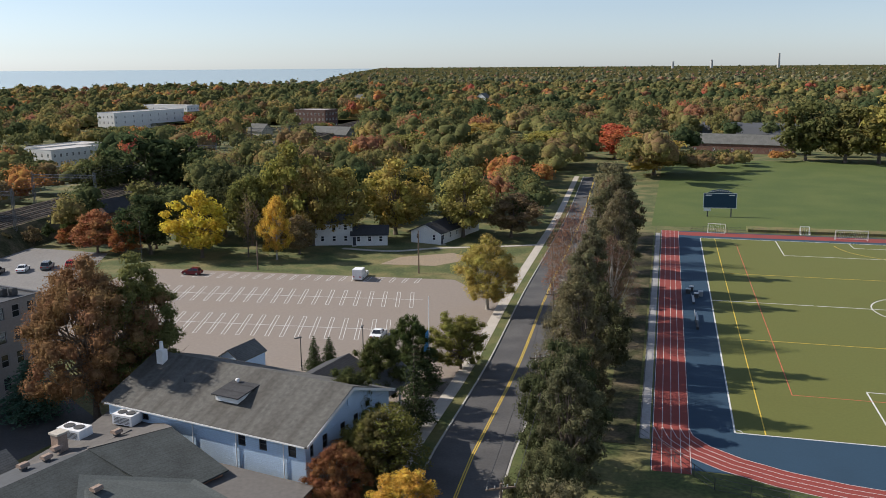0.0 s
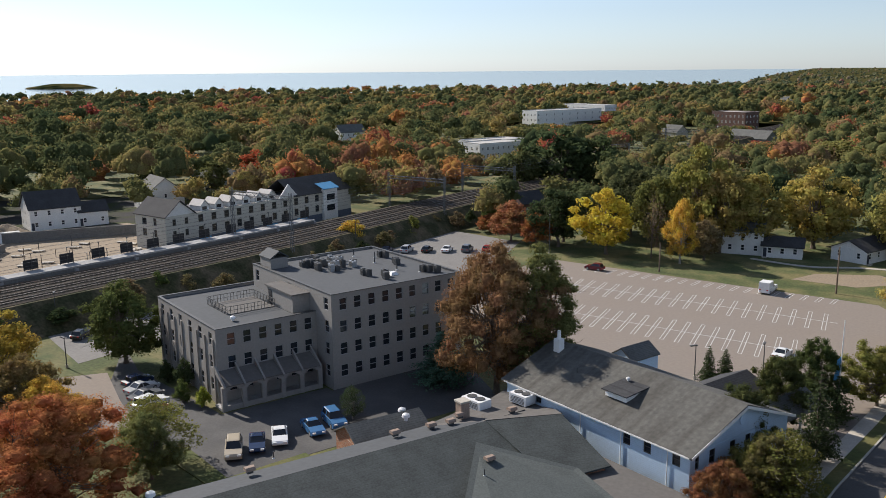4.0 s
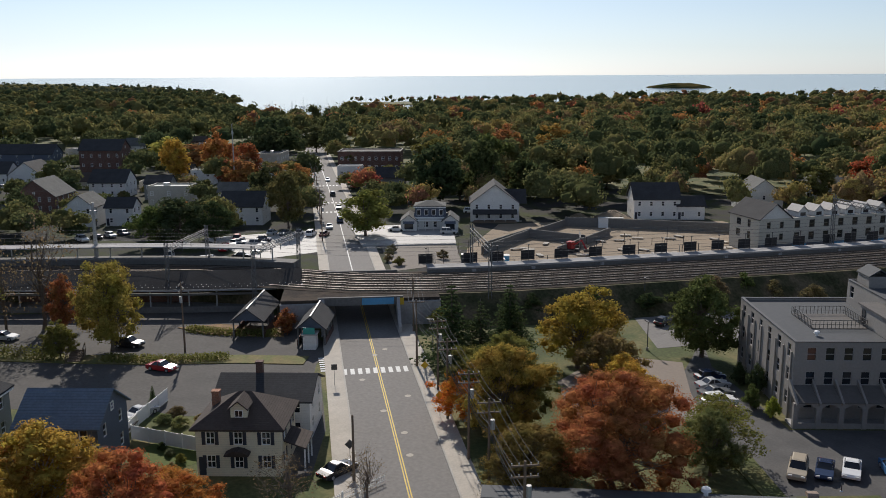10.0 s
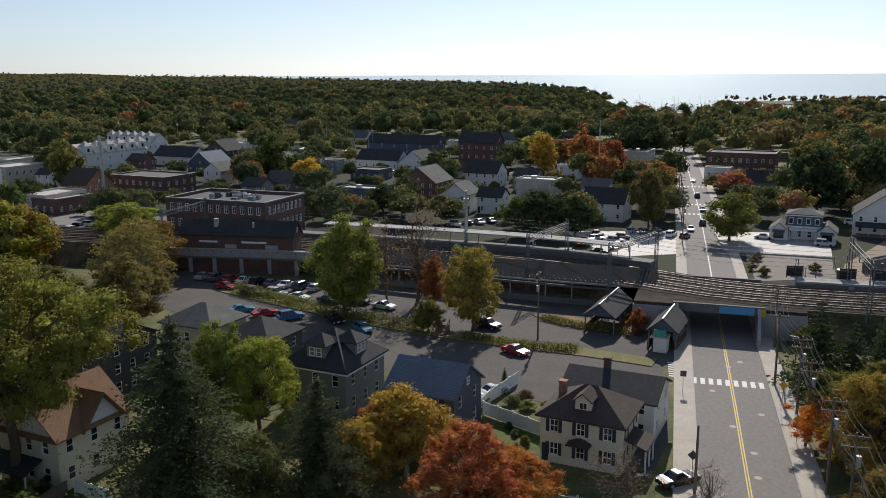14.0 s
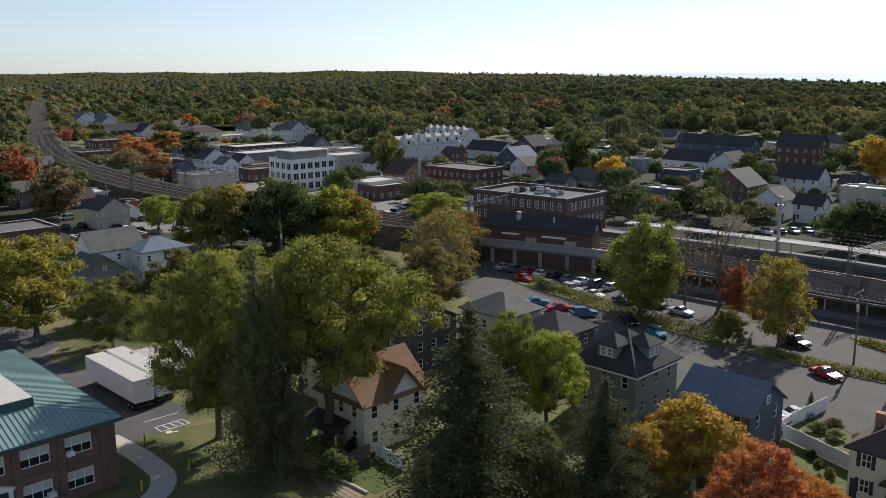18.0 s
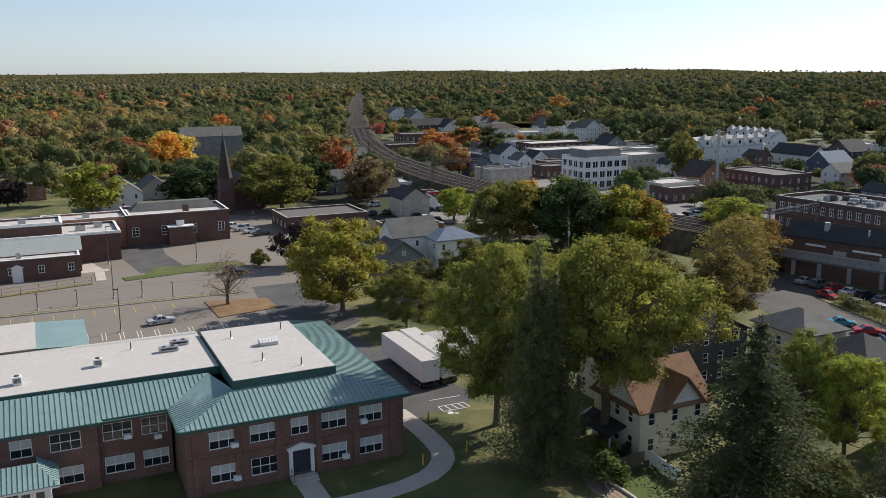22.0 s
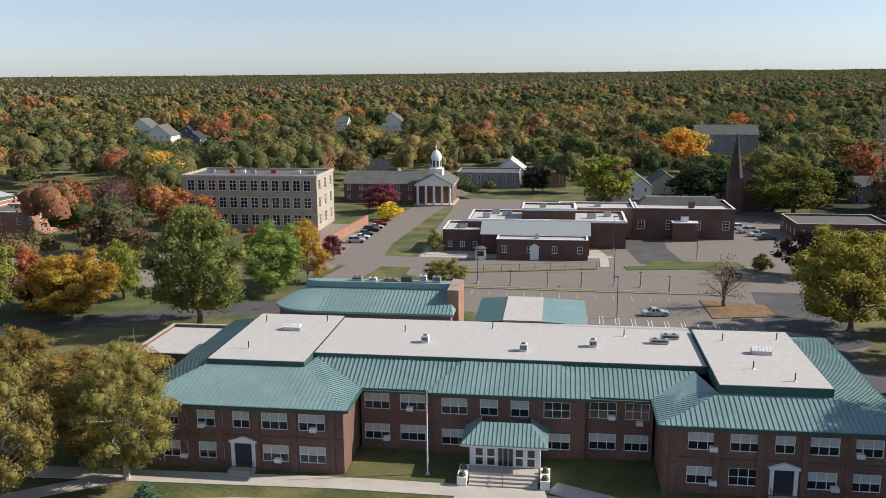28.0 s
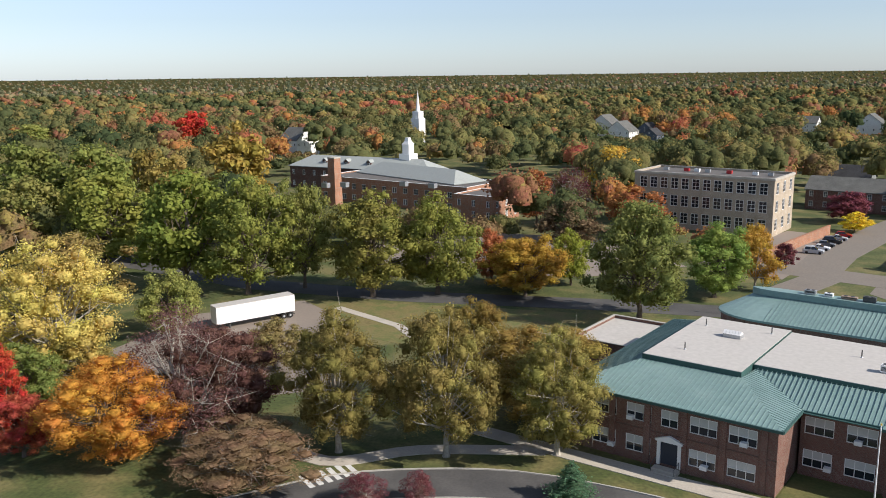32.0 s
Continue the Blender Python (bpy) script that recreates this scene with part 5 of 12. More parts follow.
part("tower_wall", Solid().box(12.2, 13.8, -1.5, 5.2, 0, 11.7), "brick_orange", aud)
for i, x in enumerate((-2.0, 0.4, 3.0, 5.5, 8.0, 10.0)):
    roof_unit(*on_school(-5.5 + x, 36 + 3.5), 11.61, GRID + 180, (1.5, 1.1, 2.0, 1.6, 1.0, 1.2)[i], 0.8, (0.6, 0.5, 0.4, 0.7, 1.0, 0.9)[i], ("metal", "white_metal", "copper_vent", "steel_dark", "white_metal", "metal")[i], "small air handler on the auditorium roof")
# low annex behind
ann = flat_block("school_annex", "low brick annex with pale and green flat roofs behind the school", *on_school(26.5, 57.5), GRID, 16.5, 14, 4.3, 1, (3, 0, 4, 0), "brick", "membrane", parapet=0.02, first=1.2, coping="membrane")
part("middle_roof", Solid().box(6.52, 12.48, -0.2, 14.2, 4.72, 4.98), "membrane", ann)
part("metal_roof", Solid().loft([[(-0.3, -0.2, 4.44), (6.5, -0.2, 4.75), (6.5, 14.2, 4.75), (-0.3, 14.2, 4.44)], [(-0.3, -0.2, 4.55), (6.5, -0.2, 4.9), (6.5, 14.2, 4.9), (-0.3, 14.2, 4.55)]]), "green_metal", ann)
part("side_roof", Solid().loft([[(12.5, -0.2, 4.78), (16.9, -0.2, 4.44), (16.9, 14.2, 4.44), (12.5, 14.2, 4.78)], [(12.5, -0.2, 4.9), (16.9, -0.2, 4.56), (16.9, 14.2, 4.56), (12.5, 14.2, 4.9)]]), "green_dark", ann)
wing = flat_block("school_wing", "low brick wing with a white flat roof beside the lawn", *on_school(-23.2, 38), GRID, 13, 14, 4.0, 1, (3, 0, 3, 3), "brick", "membrane", first=1.2)
# paths and lawn round the school
slab("lawn", [on_school(0.2, 6.8), on_school(32.8, 6.8), on_school(32.8, -2.2), on_school(0.2, -2.2)], -0.1, 0.05, "lawn", "mown lawn in the court of the school", "lawn")
slab("lawn", [on_school(57, 4), on_school(33.5, -0.3), on_school(33, -12), on_school(56, -16), on_school(74, -10), on_school(76, 6), on_school(64, 10)], -0.1, 0.03, "lawn", "shaded school lawn with patches of sun", "lawn")
along("path", [on_school(-34, -3.4), on_school(-20, -3.0), on_school(0, -2.2), on_school(14, -2.4), on_school(26, -4.6), on_school(34, -7.5)], 1.4, -1.2, -0.1, 0.08, "concrete", "pale concrete path along the school front", "path")
along("path", smooth_line([on_school(22, -0.6), on_school(30, -4.0), on_school(40, -7.5), on_school(54, -7.0), on_school(60, -3.0), on_school(61, 4), on_school(60.5, 12)], 2), 1.3, -1.3, -0.1, 0.09, "concrete", "curved concrete path beside the school", "path")
along("path", [on_school(44.8, -1.9), on_school(44.8, -7.5)], 1.2, -1.2, -0.1, 0.085, "concrete", "concrete path to the school side door", "path")
slab("forecourt", [on_school(12.8, -1.3), on_school(21.2, -1.3), on_school(21.8, -4.6), on_school(12, -4.6)], -0.1, 0.095, "concrete", "paved forecourt at the school entrance", "path")
DRIVE = smooth_line([(62, -62), (40, -70), (27, -79), (18, -82), (9, -83), (1, -81.5), (-8, -78.5), (-22, -72), (-40, -60), (-60, -44)], 3)
along("road", DRIVE, 3.2, -3.2, -0.1, 0.03, "asphalt", "curved asphalt drive in front of the school", "road")
for q in (1, -1):
    along("kerb", DRIVE, max(3.2 * q, 3.4 * q), min(3.2 * q, 3.4 * q), -0.1, 0.15, "kerb", "pale kerb of the school drive", "kerb")


# ---- grey office building ----
def at_local(ox, oy, deg, x, y):
    a = radians(deg)
    return ox + x * math.cos(a) - y * math.sin(a), oy + x * math.sin(a) + y * math.cos(a)


OW = at_local(-73.1, 80.4, GRID, -21.2, 0)
office_low = flat_block("office_wing", "three-storey grey-beige stucco office wing with a flat roof", *OW, GRID, 21.2, 15.2, 9.7, 3, (6, 6, 0, 0), "stucco", "grey_membrane", (1.15, 1.7, 1, 2), 0.35, first=1.6, margin=1.2, category="office building", frame_mat="grey_concrete", coping="steel_dark")
OM = at_local(-62.8, 91.3, GRID, -24, 0)
office_high = flat_block("office_block", "four-storey grey-beige stucco office building with a flat roof", *OM, GRID, 24, 21.5, 12.9, 4, (3, 9, 6, 3), "stucco", "grey_membrane", (1.15, 1.7, 1, 2), 0.25, first=1.6, margin=0.9, category="office building", frame_mat="grey_concrete", coping="steel_dark")
# sloping rib walls and arches of the porch
porch = thing("arcade", *at_local(-73.1, 80.4, GRID, 0.02, -0.6), 0, GRID + 90, "grey stucco arcade of five arches with a sloping roof", "arcade")
for i in range(6):
    x0 = 0.3 + i * 2.72
    part("pier", Solid().box(x0 - 0.3, x0 + 0.3, -2.6, -2.1, 0, 3.2), "stucco", porch)
    part("fin", Solid().loft([[(x, -2.9, 3.35), (x, -0.05, 5.4), (x, -0.05, 4.4), (x, -2.9, 3.0)] for x in (x0 - 0.12, x0 + 0.12)]), "stucco", porch)
for i in range(5):
    x0, x1 = 0.6 + i * 2.72, 0.3 + (i + 1) * 2.72 - 0.3
    pts = [(x0 + (x1 - x0) * k / 8, 2.55 + 0.55 * math.sin(math.pi * k / 8)) for k in range(9)]
    s = Solid()
    for (xa, za), (xb, zb) in zip(pts, pts[1:]):
        s.loft([[(xa, y, za), (xb, y, zb), (xb, y, 3.2), (xa, y, 3.2)] for y in (-2.6, -2.1)])
    part("arch", s, "stucco", porch)
    part("roof_panel", Solid().loft([[(x0 - 0.18, -2.75, 3.25), (x1 + 0.18, -2.75, 3.25), (x1 + 0.18, -0.05, 4.5), (x0 - 0.18, -0.05, 4.5)], [(x0 - 0.18, -2.75, 3.37), (x1 + 0.18, -2.75, 3.37), (x1 + 0.18, -0.05, 4.62), (x0 - 0.18, -0.05, 4.62)]]), "dark_membrane", porch)
    part("low_wall", Solid().box(x0, x1, -2.5, -2.3, 0, 0.7), "stucco", porch)
part("floor", Solid().box(0, 14.2, -2.1, -0.01, 0, 0.3), "grey_concrete", porch)
# pilasters on the long side
for i in range(8):
    part("pilaster", Solid().box(0.9 + i * 2.75, 1.25 + i * 2.75, -0.16, -0.004, 0, 8.6), "stucco", office_low)
# roof terrace, stair head, plant
part("terrace", Solid().box(7.5, 14.5, 4.5, 11.5, 9.72, 9.8), "dark_membrane", office_low)
for (a, b) in (((7.5, 4.5), (14.5, 4.5)), ((14.5, 4.5), (14.5, 11.5)), ((14.5, 11.5), (7.5, 11.5)), ((7.5, 11.5), (7.5, 4.5))):
    rl = Solid().beam((*a, 10.85), (*b, 10.85), 0.07, 0.07).beam((*a, 10.3), (*b, 10.3), 0.05, 0.05)
    for k in range(15):
        p = [a[j] + (b[j] - a[j]) * k / 14 for j in (0, 1)]
        rl.beam((*p, 9.8), (*p, 10.85), 0.05, 0.05)
    part("railing", rl, "steel_dark", office_low)
sh = part("stair_head", Solid().box(11.5, 19.5, 11.8, 15.1, 9.75, 12.2), "stucco", office_low)
part("stair_roof", Solid().box(11.3, 19.7, 11.6, 15.15, 12.2, 12.4), "dark_membrane", sh)
part("stair_door", Solid().box(12.2, 13.2, 11.74, 11.795, 9.8, 11.8), "glass", sh)
ph_ = part("penthouse", Solid().box(0.6, 4.2, 1.0, 3.8, 12.9, 14.5), "stucco", office_high)
part("penthouse_roof", gable_roof(3.6, 2.8, 0.9, 0.15), "grey_membrane", ph_, at=pose(2.4, 2.4, 14.5))
office_r = random.Random(8)
for i in range(22):
    x, y = office_r.uniform(3.5, 12), office_r.uniform(5.5, 12.5)
    w = office_r.choice((0.7, 0.9, 1.2))
    roof_unit(*at_local(*OM, GRID, x, y), 12.91, GRID, w, 0.7, office_r.uniform(0.7, 1.2), office_r.choice(("steel_dark", "metal", "steel_dark")), "dark condenser on the office roof")
for x, y in ((16, 10), (16.9, 10.2), (18.5, 12), (20, 11.2), (19.5, 18.2), (20.3, 18.6), (21.2, 19.4), (13.4, 17.5), (12.4, 17.9), (8, 19), (7, 18.6)):
    roof_unit(*at_local(*OM, GRID, x, y), 12.91, GRID, 0.8, 0.8, 1.0, "steel_dark", "dark condenser on the office roof")
part("skylight", Solid().loft([[(17.6, 12.8, 12.92), (19, 12.8, 12.92), (19, 14.2, 12.92), (17.6, 14.2, 12.92)], [(17.9, 13.1, 13.3), (18.7, 13.1, 13.3), (18.7, 13.9, 13.3), (17.9, 13.9, 13.3)]]), "white_metal", office_high)
for k in range(6):
    roof_vent(*at_local(*OM, GRID, 4 + 3.1 * k, 15.5 + (k % 2) * 2), 12.91, "pipe", 0, 1.4)
roof_vent(*at_local(*OW, GRID, 17.5, 4.0), 9.71, "cap", 0, 0.8)
# parking round the office
slab("parking_lot", [at_local(-73.1, 80.4, GRID, -33, -2), at_local(-73.1, 80.4, GRID, -12, -11), at_local(-73.1, 80.4, GRID, 4, -10), at_local(-73.1, 80.4, GRID, 20, -9), at_local(-73.1, 80.4, GRID, 20, 30), at_local(-73.1, 80.4, GRID, 4.6, 36), at_local(-73.1, 80.4, GRID, 4.4, 14), at_local(-73.1, 80.4, GRID, 3, 14), at_local(-73.1, 80.4, GRID, 3, -1), at_local(-73.1, 80.4, GRID, -20, -4)], -0.1, 0.03, "asphalt", "shaded asphalt parking lot beside the office", "parking lot")
slab("parking_lot", [(-86, 76), (-76, 70), (-84, 56), (-97, 62), (-104, 75), (-96, 83)], -0.1, 0.035, "lot_asphalt", "sunlit parking lot of pale asphalt", "parking lot")
slab("parking_lot", [(-103, 84), (-120, 92), (-128, 112), (-112, 125), (-98, 108)], -0.1, 0.03, "old_asphalt", "grey parking lot between office and railway", "parking lot")
slab("parking_lot", [(-110, 150), (-105, 205), (-78, 196), (-72, 160), (-86, 128), (-100, 126)], -0.1, 0.03, "old_asphalt", "grey parking lot along the railway", "parking lot")
along("lawn_strip", [at_local(-73.1, 80.4, GRID, 10, -9.5), at_local(-73.1, 80.4, GRID, 21, -8.5), at_local(-73.1, 80.4, GRID, 21, 2)], 1.5, -1.5, -0.1, 0.12, "lawn", "narrow strip of grass at the edge of the lot", "lawn")

# ---- church hall and its low wings ----
CH = at_local(-13.8, 79.2, GRID, -26.6, 0)
hall = thing("church_hall", *CH, 0, GRID, "long pale blue clapboard hall with a weathered grey roof", "church hall")
put_wall(hall, 0, 0, 0, 26.6, 5.7, [(5.0, 4.4, 0.9, 0.7, 1, 1), (18.2, 4.0, 0.95, 1.35, 1, 2), (20.9, 4.0, 0.95, 1.35, 1, 2), (24.5, 4.0, 0.95, 1.35, 1, 2)], "blue_siding", frame_mat="steel_dark")
put_wall(hall, 26.6, 0.3, 90, 15.8, 5.7, [(0.5, 3.9, 0.6, 1.5, 1, 2), (2.7, 3.9, 0.9, 1.5, 1, 2), (6.0, 3.9, 0.9, 1.5, 1, 2), (8.6, 3.9, 0.9, 1.5, 1, 2), (2.7, 0.9, 0.9, 1.5, 1, 2), (6.0, 0.9, 0.9, 1.5, 1, 2)], "blue_siding", frame_mat="steel_dark")
put_wall(hall, 26.6, 16.4, 180, 26.6, 5.7, grid_wins(26.6, 6, (1.0, 3.9), (0.95, 1.4, 1, 2), 2), "blue_siding")
put_wall(hall, 0, 16.1, 270, 15.8, 5.7, grid_wins(15.8, 3, (1.0, 3.9), (0.95, 1.4, 1, 2), 2), "blue_siding")
part("roof", gable_roof(26.6, 16.4, 3.1, 0.55, 0.2), "shingle_old", hall, at=pose(13.3, 8.2, 5.72))
for x in (0.15, 26.45):
    part("gable", gable_end(16.3, 3.05), "blue_siding", hall, at=pose(x, 8.2, 5.72))
part("rake_trim", Solid().beam((27.2, -0.5, 5.6), (27.2, 8.2, 8.72), 0.06, 0.3).beam((27.2, 16.9, 5.6), (27.2, 8.2, 8.72), 0.06, 0.3).beam((26.9, -0.55, 5.6), (0, -0.55, 5.6), 0.1, 0.16), "trim", hall)
ch = part("chimney", Solid().box(1.4, 2.3, 6.2, 7.1, 7.6, 9.9).cyl(1.85, 6.65, 9.9, 10.9, 0.25, 0.2, 10), "trim", hall, "white chimney with a metal cowl")
dm = part("dormer", Solid().loft([[(13.2, 2.6, 7.1), (16.2, 2.6, 7.1), (16.2, 5.6, 7.7), (13.2, 5.6, 7.7)], [(13.2, 2.6, 7.75), (16.2, 2.6, 7.75), (16.2, 5.6, 8.05), (13.2, 5.6, 8.05)]]), "trim", hall)
part("dormer_roof", Solid().loft([[(12.9, 2.3, 7.76), (16.5, 2.3, 7.76), (16.5, 6.2, 8.1), (12.9, 6.2, 8.1)], [(12.9, 2.3, 7.88), (16.5, 2.3, 7.88), (16.5, 6.2, 8.22), (12.9, 6.2, 8.22)]]), "shingle_dark", dm)
for x in (12.2, 24.0, 18.0):
    part("downpipe", Solid().cyl(x, -0.12, 0, 5.5, 0.06, n=6), "trim", hall)
part("louvre", Solid().cyl(0, 0, 0, 0.06, 0.55, n=16), "blue_siding", hall, at=pose(26.63, 8.2, 7.3, 0, 90, 0))
roof_vent(*at_local(*CH, GRID, 7.2, 4.4), 7.35, "pipe", 0, 1.0)
roof_vent(*at_local(*CH, GRID, 13.8, 5.6), 8.2, "cap", 0, 0.5)
lantern = house("entrance_gable", "small blue gabled porch block behind the hall", *at_local(*CH, GRID, 2.8, 19.5), GRID + 90, 5, 3.6, 5.5, 1.2, "gable", "blue_siding", "shingle_grey", (2, 2), 1, (1.0, 1.0, 3, 1), category="porch", door=False, over=0.2)
back_wing = house("hall_back_wing", "dark-roofed rear wing of the church hall", *at_local(*CH, GRID, 16.5, 19.5), GRID + 90, 8.0, 6.5, 4.6, 1.5, "gable", "blue_siding", "shingle_dark", (2, 2), 1, category="church hall", door=False)
portico = thing("portico", *at_local(*CH, GRID, 21.8, 16.5), 0, GRID + 90, "open porch with a dark shingle roof on white columns", "porch")
part("roof", gable_roof(11.0, 4.6, 1.5, 0.3), "shingle_grey", portico, at=pose(5.5, 0, 3.2))
part("gable", gable_end(4.6, 1.45, 0.12), "trim", portico, at=pose(10.9, 0, 3.2))
part("beam", Solid().box(0, 11, -2.3, -2.05, 2.9, 3.2).box(0, 11, 2.05, 2.3, 2.9, 3.2).box(10.8, 11.05, -2.0, 2.0, 2.9, 3.2), "trim", portico)
for x in (3.5, 7.2, 10.7):
    for y in (-2.15, 2.15):
        part("column", Solid().cyl(x, y, 0, 2.9, 0.17, 0.14, 12).box(x - 0.22, x + 0.22, y - 0.22, y + 0.22, 0, 0.15), "trim", portico)


def roof_sheet(parent, name, pts, material, thick=0.15):
    return part(name, Solid().loft([[(x, y, z - thick) for x, y, z in pts], pts]), material, parent)


low = thing("low_church_wing", -34.0, 60.0, 0, 0, "low rambling church wing with dark shingle and pale felt roofs", "church wing")
lp = lambda *pts: [(x + 34.0, y - 60.0, z) for x, y, z in pts]
# long pitched roof: ridge along its pale felt strip
roof_sheet(low, "roof_slope", lp((-63.0, 32.5, 5.2), (-35.2, 79.5, 5.2), (-27.0, 74.5, 2.9), (-54.5, 27.5, 2.9)), "shingle_greygreen")
roof_sheet(low, "felt_strip", lp((-66.3, 34.4, 4.5), (-41.5, 76.5, 4.5), (-35.2, 79.5, 5.21), (-63.0, 32.5, 5.21)), "grey_membrane")
part("wall", Solid().prism([(x + 34, y - 60) for x, y in ((-65.8, 34.8), (-41.2, 76.2), (-36, 79), (-27.5, 74.2), (-55, 28.5))], 0, 2.9), "brick_orange", low)
roof_sheet(low, "felt_roof", lp((-41.5, 76.5, 4.5), (-38.9, 86.0, 4.3), (-33.2, 85.6, 4.6), (-35.2, 79.5, 5.2)), "dark_membrane")
# dark cross roof up to the hall
roof_sheet(low, "cross_roof", lp((-35.2, 79.3, 5.25), (-28.6, 84.6, 5.25), (-21.4, 78.9, 3.2), (-25.6, 73.6, 3.0)), "shingle_greygreen")
roof_sheet(low, "back_roof", lp((-35.4, 79.5, 5.24), (-28.6, 84.8, 5.24), (-31.2, 88.6, 4.2), (-38.0, 84.6, 4.2)), "dark_membrane")
part("cross_wall", Solid().prism([(x + 34, y - 60) for x, y in ((-35.4, 79.0), (-29, 84.5), (-22, 78.8), (-26, 74.2))], 0, 3.0), "brick_orange", low)
# nearest hipped roof, lighter grey
roof_sheet(low, "hip_slope", lp((-33.9, 73.9, 5.3), (-24.1, 76.6, 3.4), (-17.9, 71.7, 2.9), (-24.0, 59.0, 2.3), (-29.8, 61.2, 2.7)), "shingle_slate")
part("hip_wall", Solid().prism([(x + 34, y - 60) for x, y in ((-31.5, 72.5), (-29.6, 62.0), (-24.6, 60.2), (-19.5, 71.2))], 0, 2.2), "brick_orange", low)
# brown flat roof before the hall
roof_sheet(low, "flat_roof", lp((-24.4, 82.4, 2.6), (-12.6, 76.6, 2.6), (-14.6, 70.5, 2.55), (-21.6, 71.0, 2.55), (-24.2, 74.6, 2.55)), "dark_membrane")
part("flat_wall", Solid().prism([(x + 34, y - 60) for x, y in ((-24.2, 82.2), (-12.9, 76.6), (-14.9, 70.8), (-22, 71.3))], 0, 2.45), "brick_orange", low)
# detached gable next to the lot
shed = thing("gabled_annex", -46.6, 76.4, 0, 59, "low annex with a grey shingle roof and brick end wall", "annex")
part("wall", Solid().box(-4.0, 4.6, -3.0, 3.0, 0, 3.0), "brick_orange", shed)
part("roof", gable_roof(8.6, 6.0, 1.6, 0.35), "shingle_grey", shed, at=pose(0.3, 0, 3.0))
part("gable", gable_end(5.9, 1.55), "brick_orange", shed, at=pose(-3.85, 0, 3.0))
for x, y, z, k in ((-50.5, 59.0, 5.0, "box"), (-42.5, 72.5, 4.9, "box"), (-40.0, 75.8, 4.9, "box"), (-38.6, 77.6, 4.9, "box"), (-38.5, 79.6, 4.9, "box"), (-34.0, 83.6, 4.85, "box"), (-31.5, 71.8, 4.55, "box"), (-55.0, 51.0, 5.0, "cap"), (-44.0, 77.5, 4.4, "cap"), (-45.8, 79.8, 3.9, "cap"), (-31.0, 69.5, 4.2, "pipe"), (-50.8, 63.0, 4.7, "pipe")):
    roof_vent(x, y, z, k, 60, 0.95)
bc = thing("roof_chimney", -38.6, 80.6, 4.5, 60, "square brown brick chimney on the low roof", "chimney")
part("stack", Solid().box(-0.55, 0.55, -0.55, 0.55, 0, 1.9), "copper_vent", bc)
part("cap", Solid().box(-0.68, 0.68, -0.68, 0.68, 1.9, 2.1), "concrete", bc)
roof_unit(-38.8, 84.6, 4.3, GRID + 5, 3.0, 1.9, 1.1)
roof_unit(-34.6, 88.2, 4.2, GRID + 5, 2.6, 1.7, 1.2)
part("felt_extension", Solid().prism([(x + 34, y - 60) for x, y in ((-38.9, 86.0), (-38.0, 92.5), (-31.5, 89.5), (-33.2, 85.6))], 0, 4.1), "dark_membrane", low)


# ---- railway ----
RZ = 4.6  # top of the embankment
rl_i = [i for i, p in enumerate(RAIL) if p[1] > -1300 and p[1] < 620]
LINE = [RAIL[i] for i in rl_i]
bridge_at = lambda p: -157 < p[0] < -138 and 42.5 < p[1] < 58.5


def embankment():
    s = Solid()
    a0, b0 = strip(LINE, 14.0, -14.5)
    steep = strip(LINE, 14.0, -7.0)[1]
    b0 = [q if -66 < p[1] < 42 else o for p, o, q in zip(LINE, b0, steep)]
    a1, b1 = strip(LINE, 8.6, -8.6)
    upper = strip(LINE, 8.6, -6.9)[1]
    b1 = [q if -66 < p[1] < 42 else o for p, o, q in zip(LINE, b1, upper)]
    ring = lambda i: [(*a0[i], 0), (*b0[i], 0), (*b1[i], RZ), (*a1[i], RZ)]
    at = [i for i in range(len(LINE)) if bridge_at(LINE[i])]
    s.loft([ring(i) for i in range(at[0])]).loft([ring(i) for i in range(at[-1] + 1, len(LINE))])
    return s


sole("ballast_bed", band(LINE, 7.9, -7.9, RZ + 0.004, RZ + 0.08), "ballast", "dark stone ballast under the tracks", "railway", kind="structure")
sole("embankment", embankment(), "bank", "long railway embankment of scrub and bare brown soil", "railway", kind="structure")
gaps_ = [i for i in range(len(LINE)) if bridge_at(LINE[i])]
dense = smooth_line([p for p in LINE if p[1] > -420 and p[1] < 520], 0.75)
for off in (-5.6, -1.9, 1.9, 5.6):
    for q in (0.75, -0.75):
        s = band(LINE, off + q + 0.06, off + q - 0.06, RZ + 0.1, RZ + 0.3)
        sole("rail", s, "rail", "worn steel rail on the embankment", "rail", "rails", kind="structure")
    s = Solid()
    a, b = strip(dense, off + 1.3, off - 1.3)
    for i in range(0, len(dense) - 1):
        pa, pb = Vector(a[i]), Vector(b[i])
        d = (Vector(dense[i + 1]) - Vector(dense[i])).normalized() * 0.13
        s.prism([tuple(pa - d), tuple(pb - d), tuple(pb + d), tuple(pa + d)], RZ - 0.02, RZ + 0.12)
    sole("sleepers", mesh_of("sleepers", s.v, s.f, M["sleeper"]), None, "rows of weathered sleepers in the ballast", "sleepers", kind="stuff")

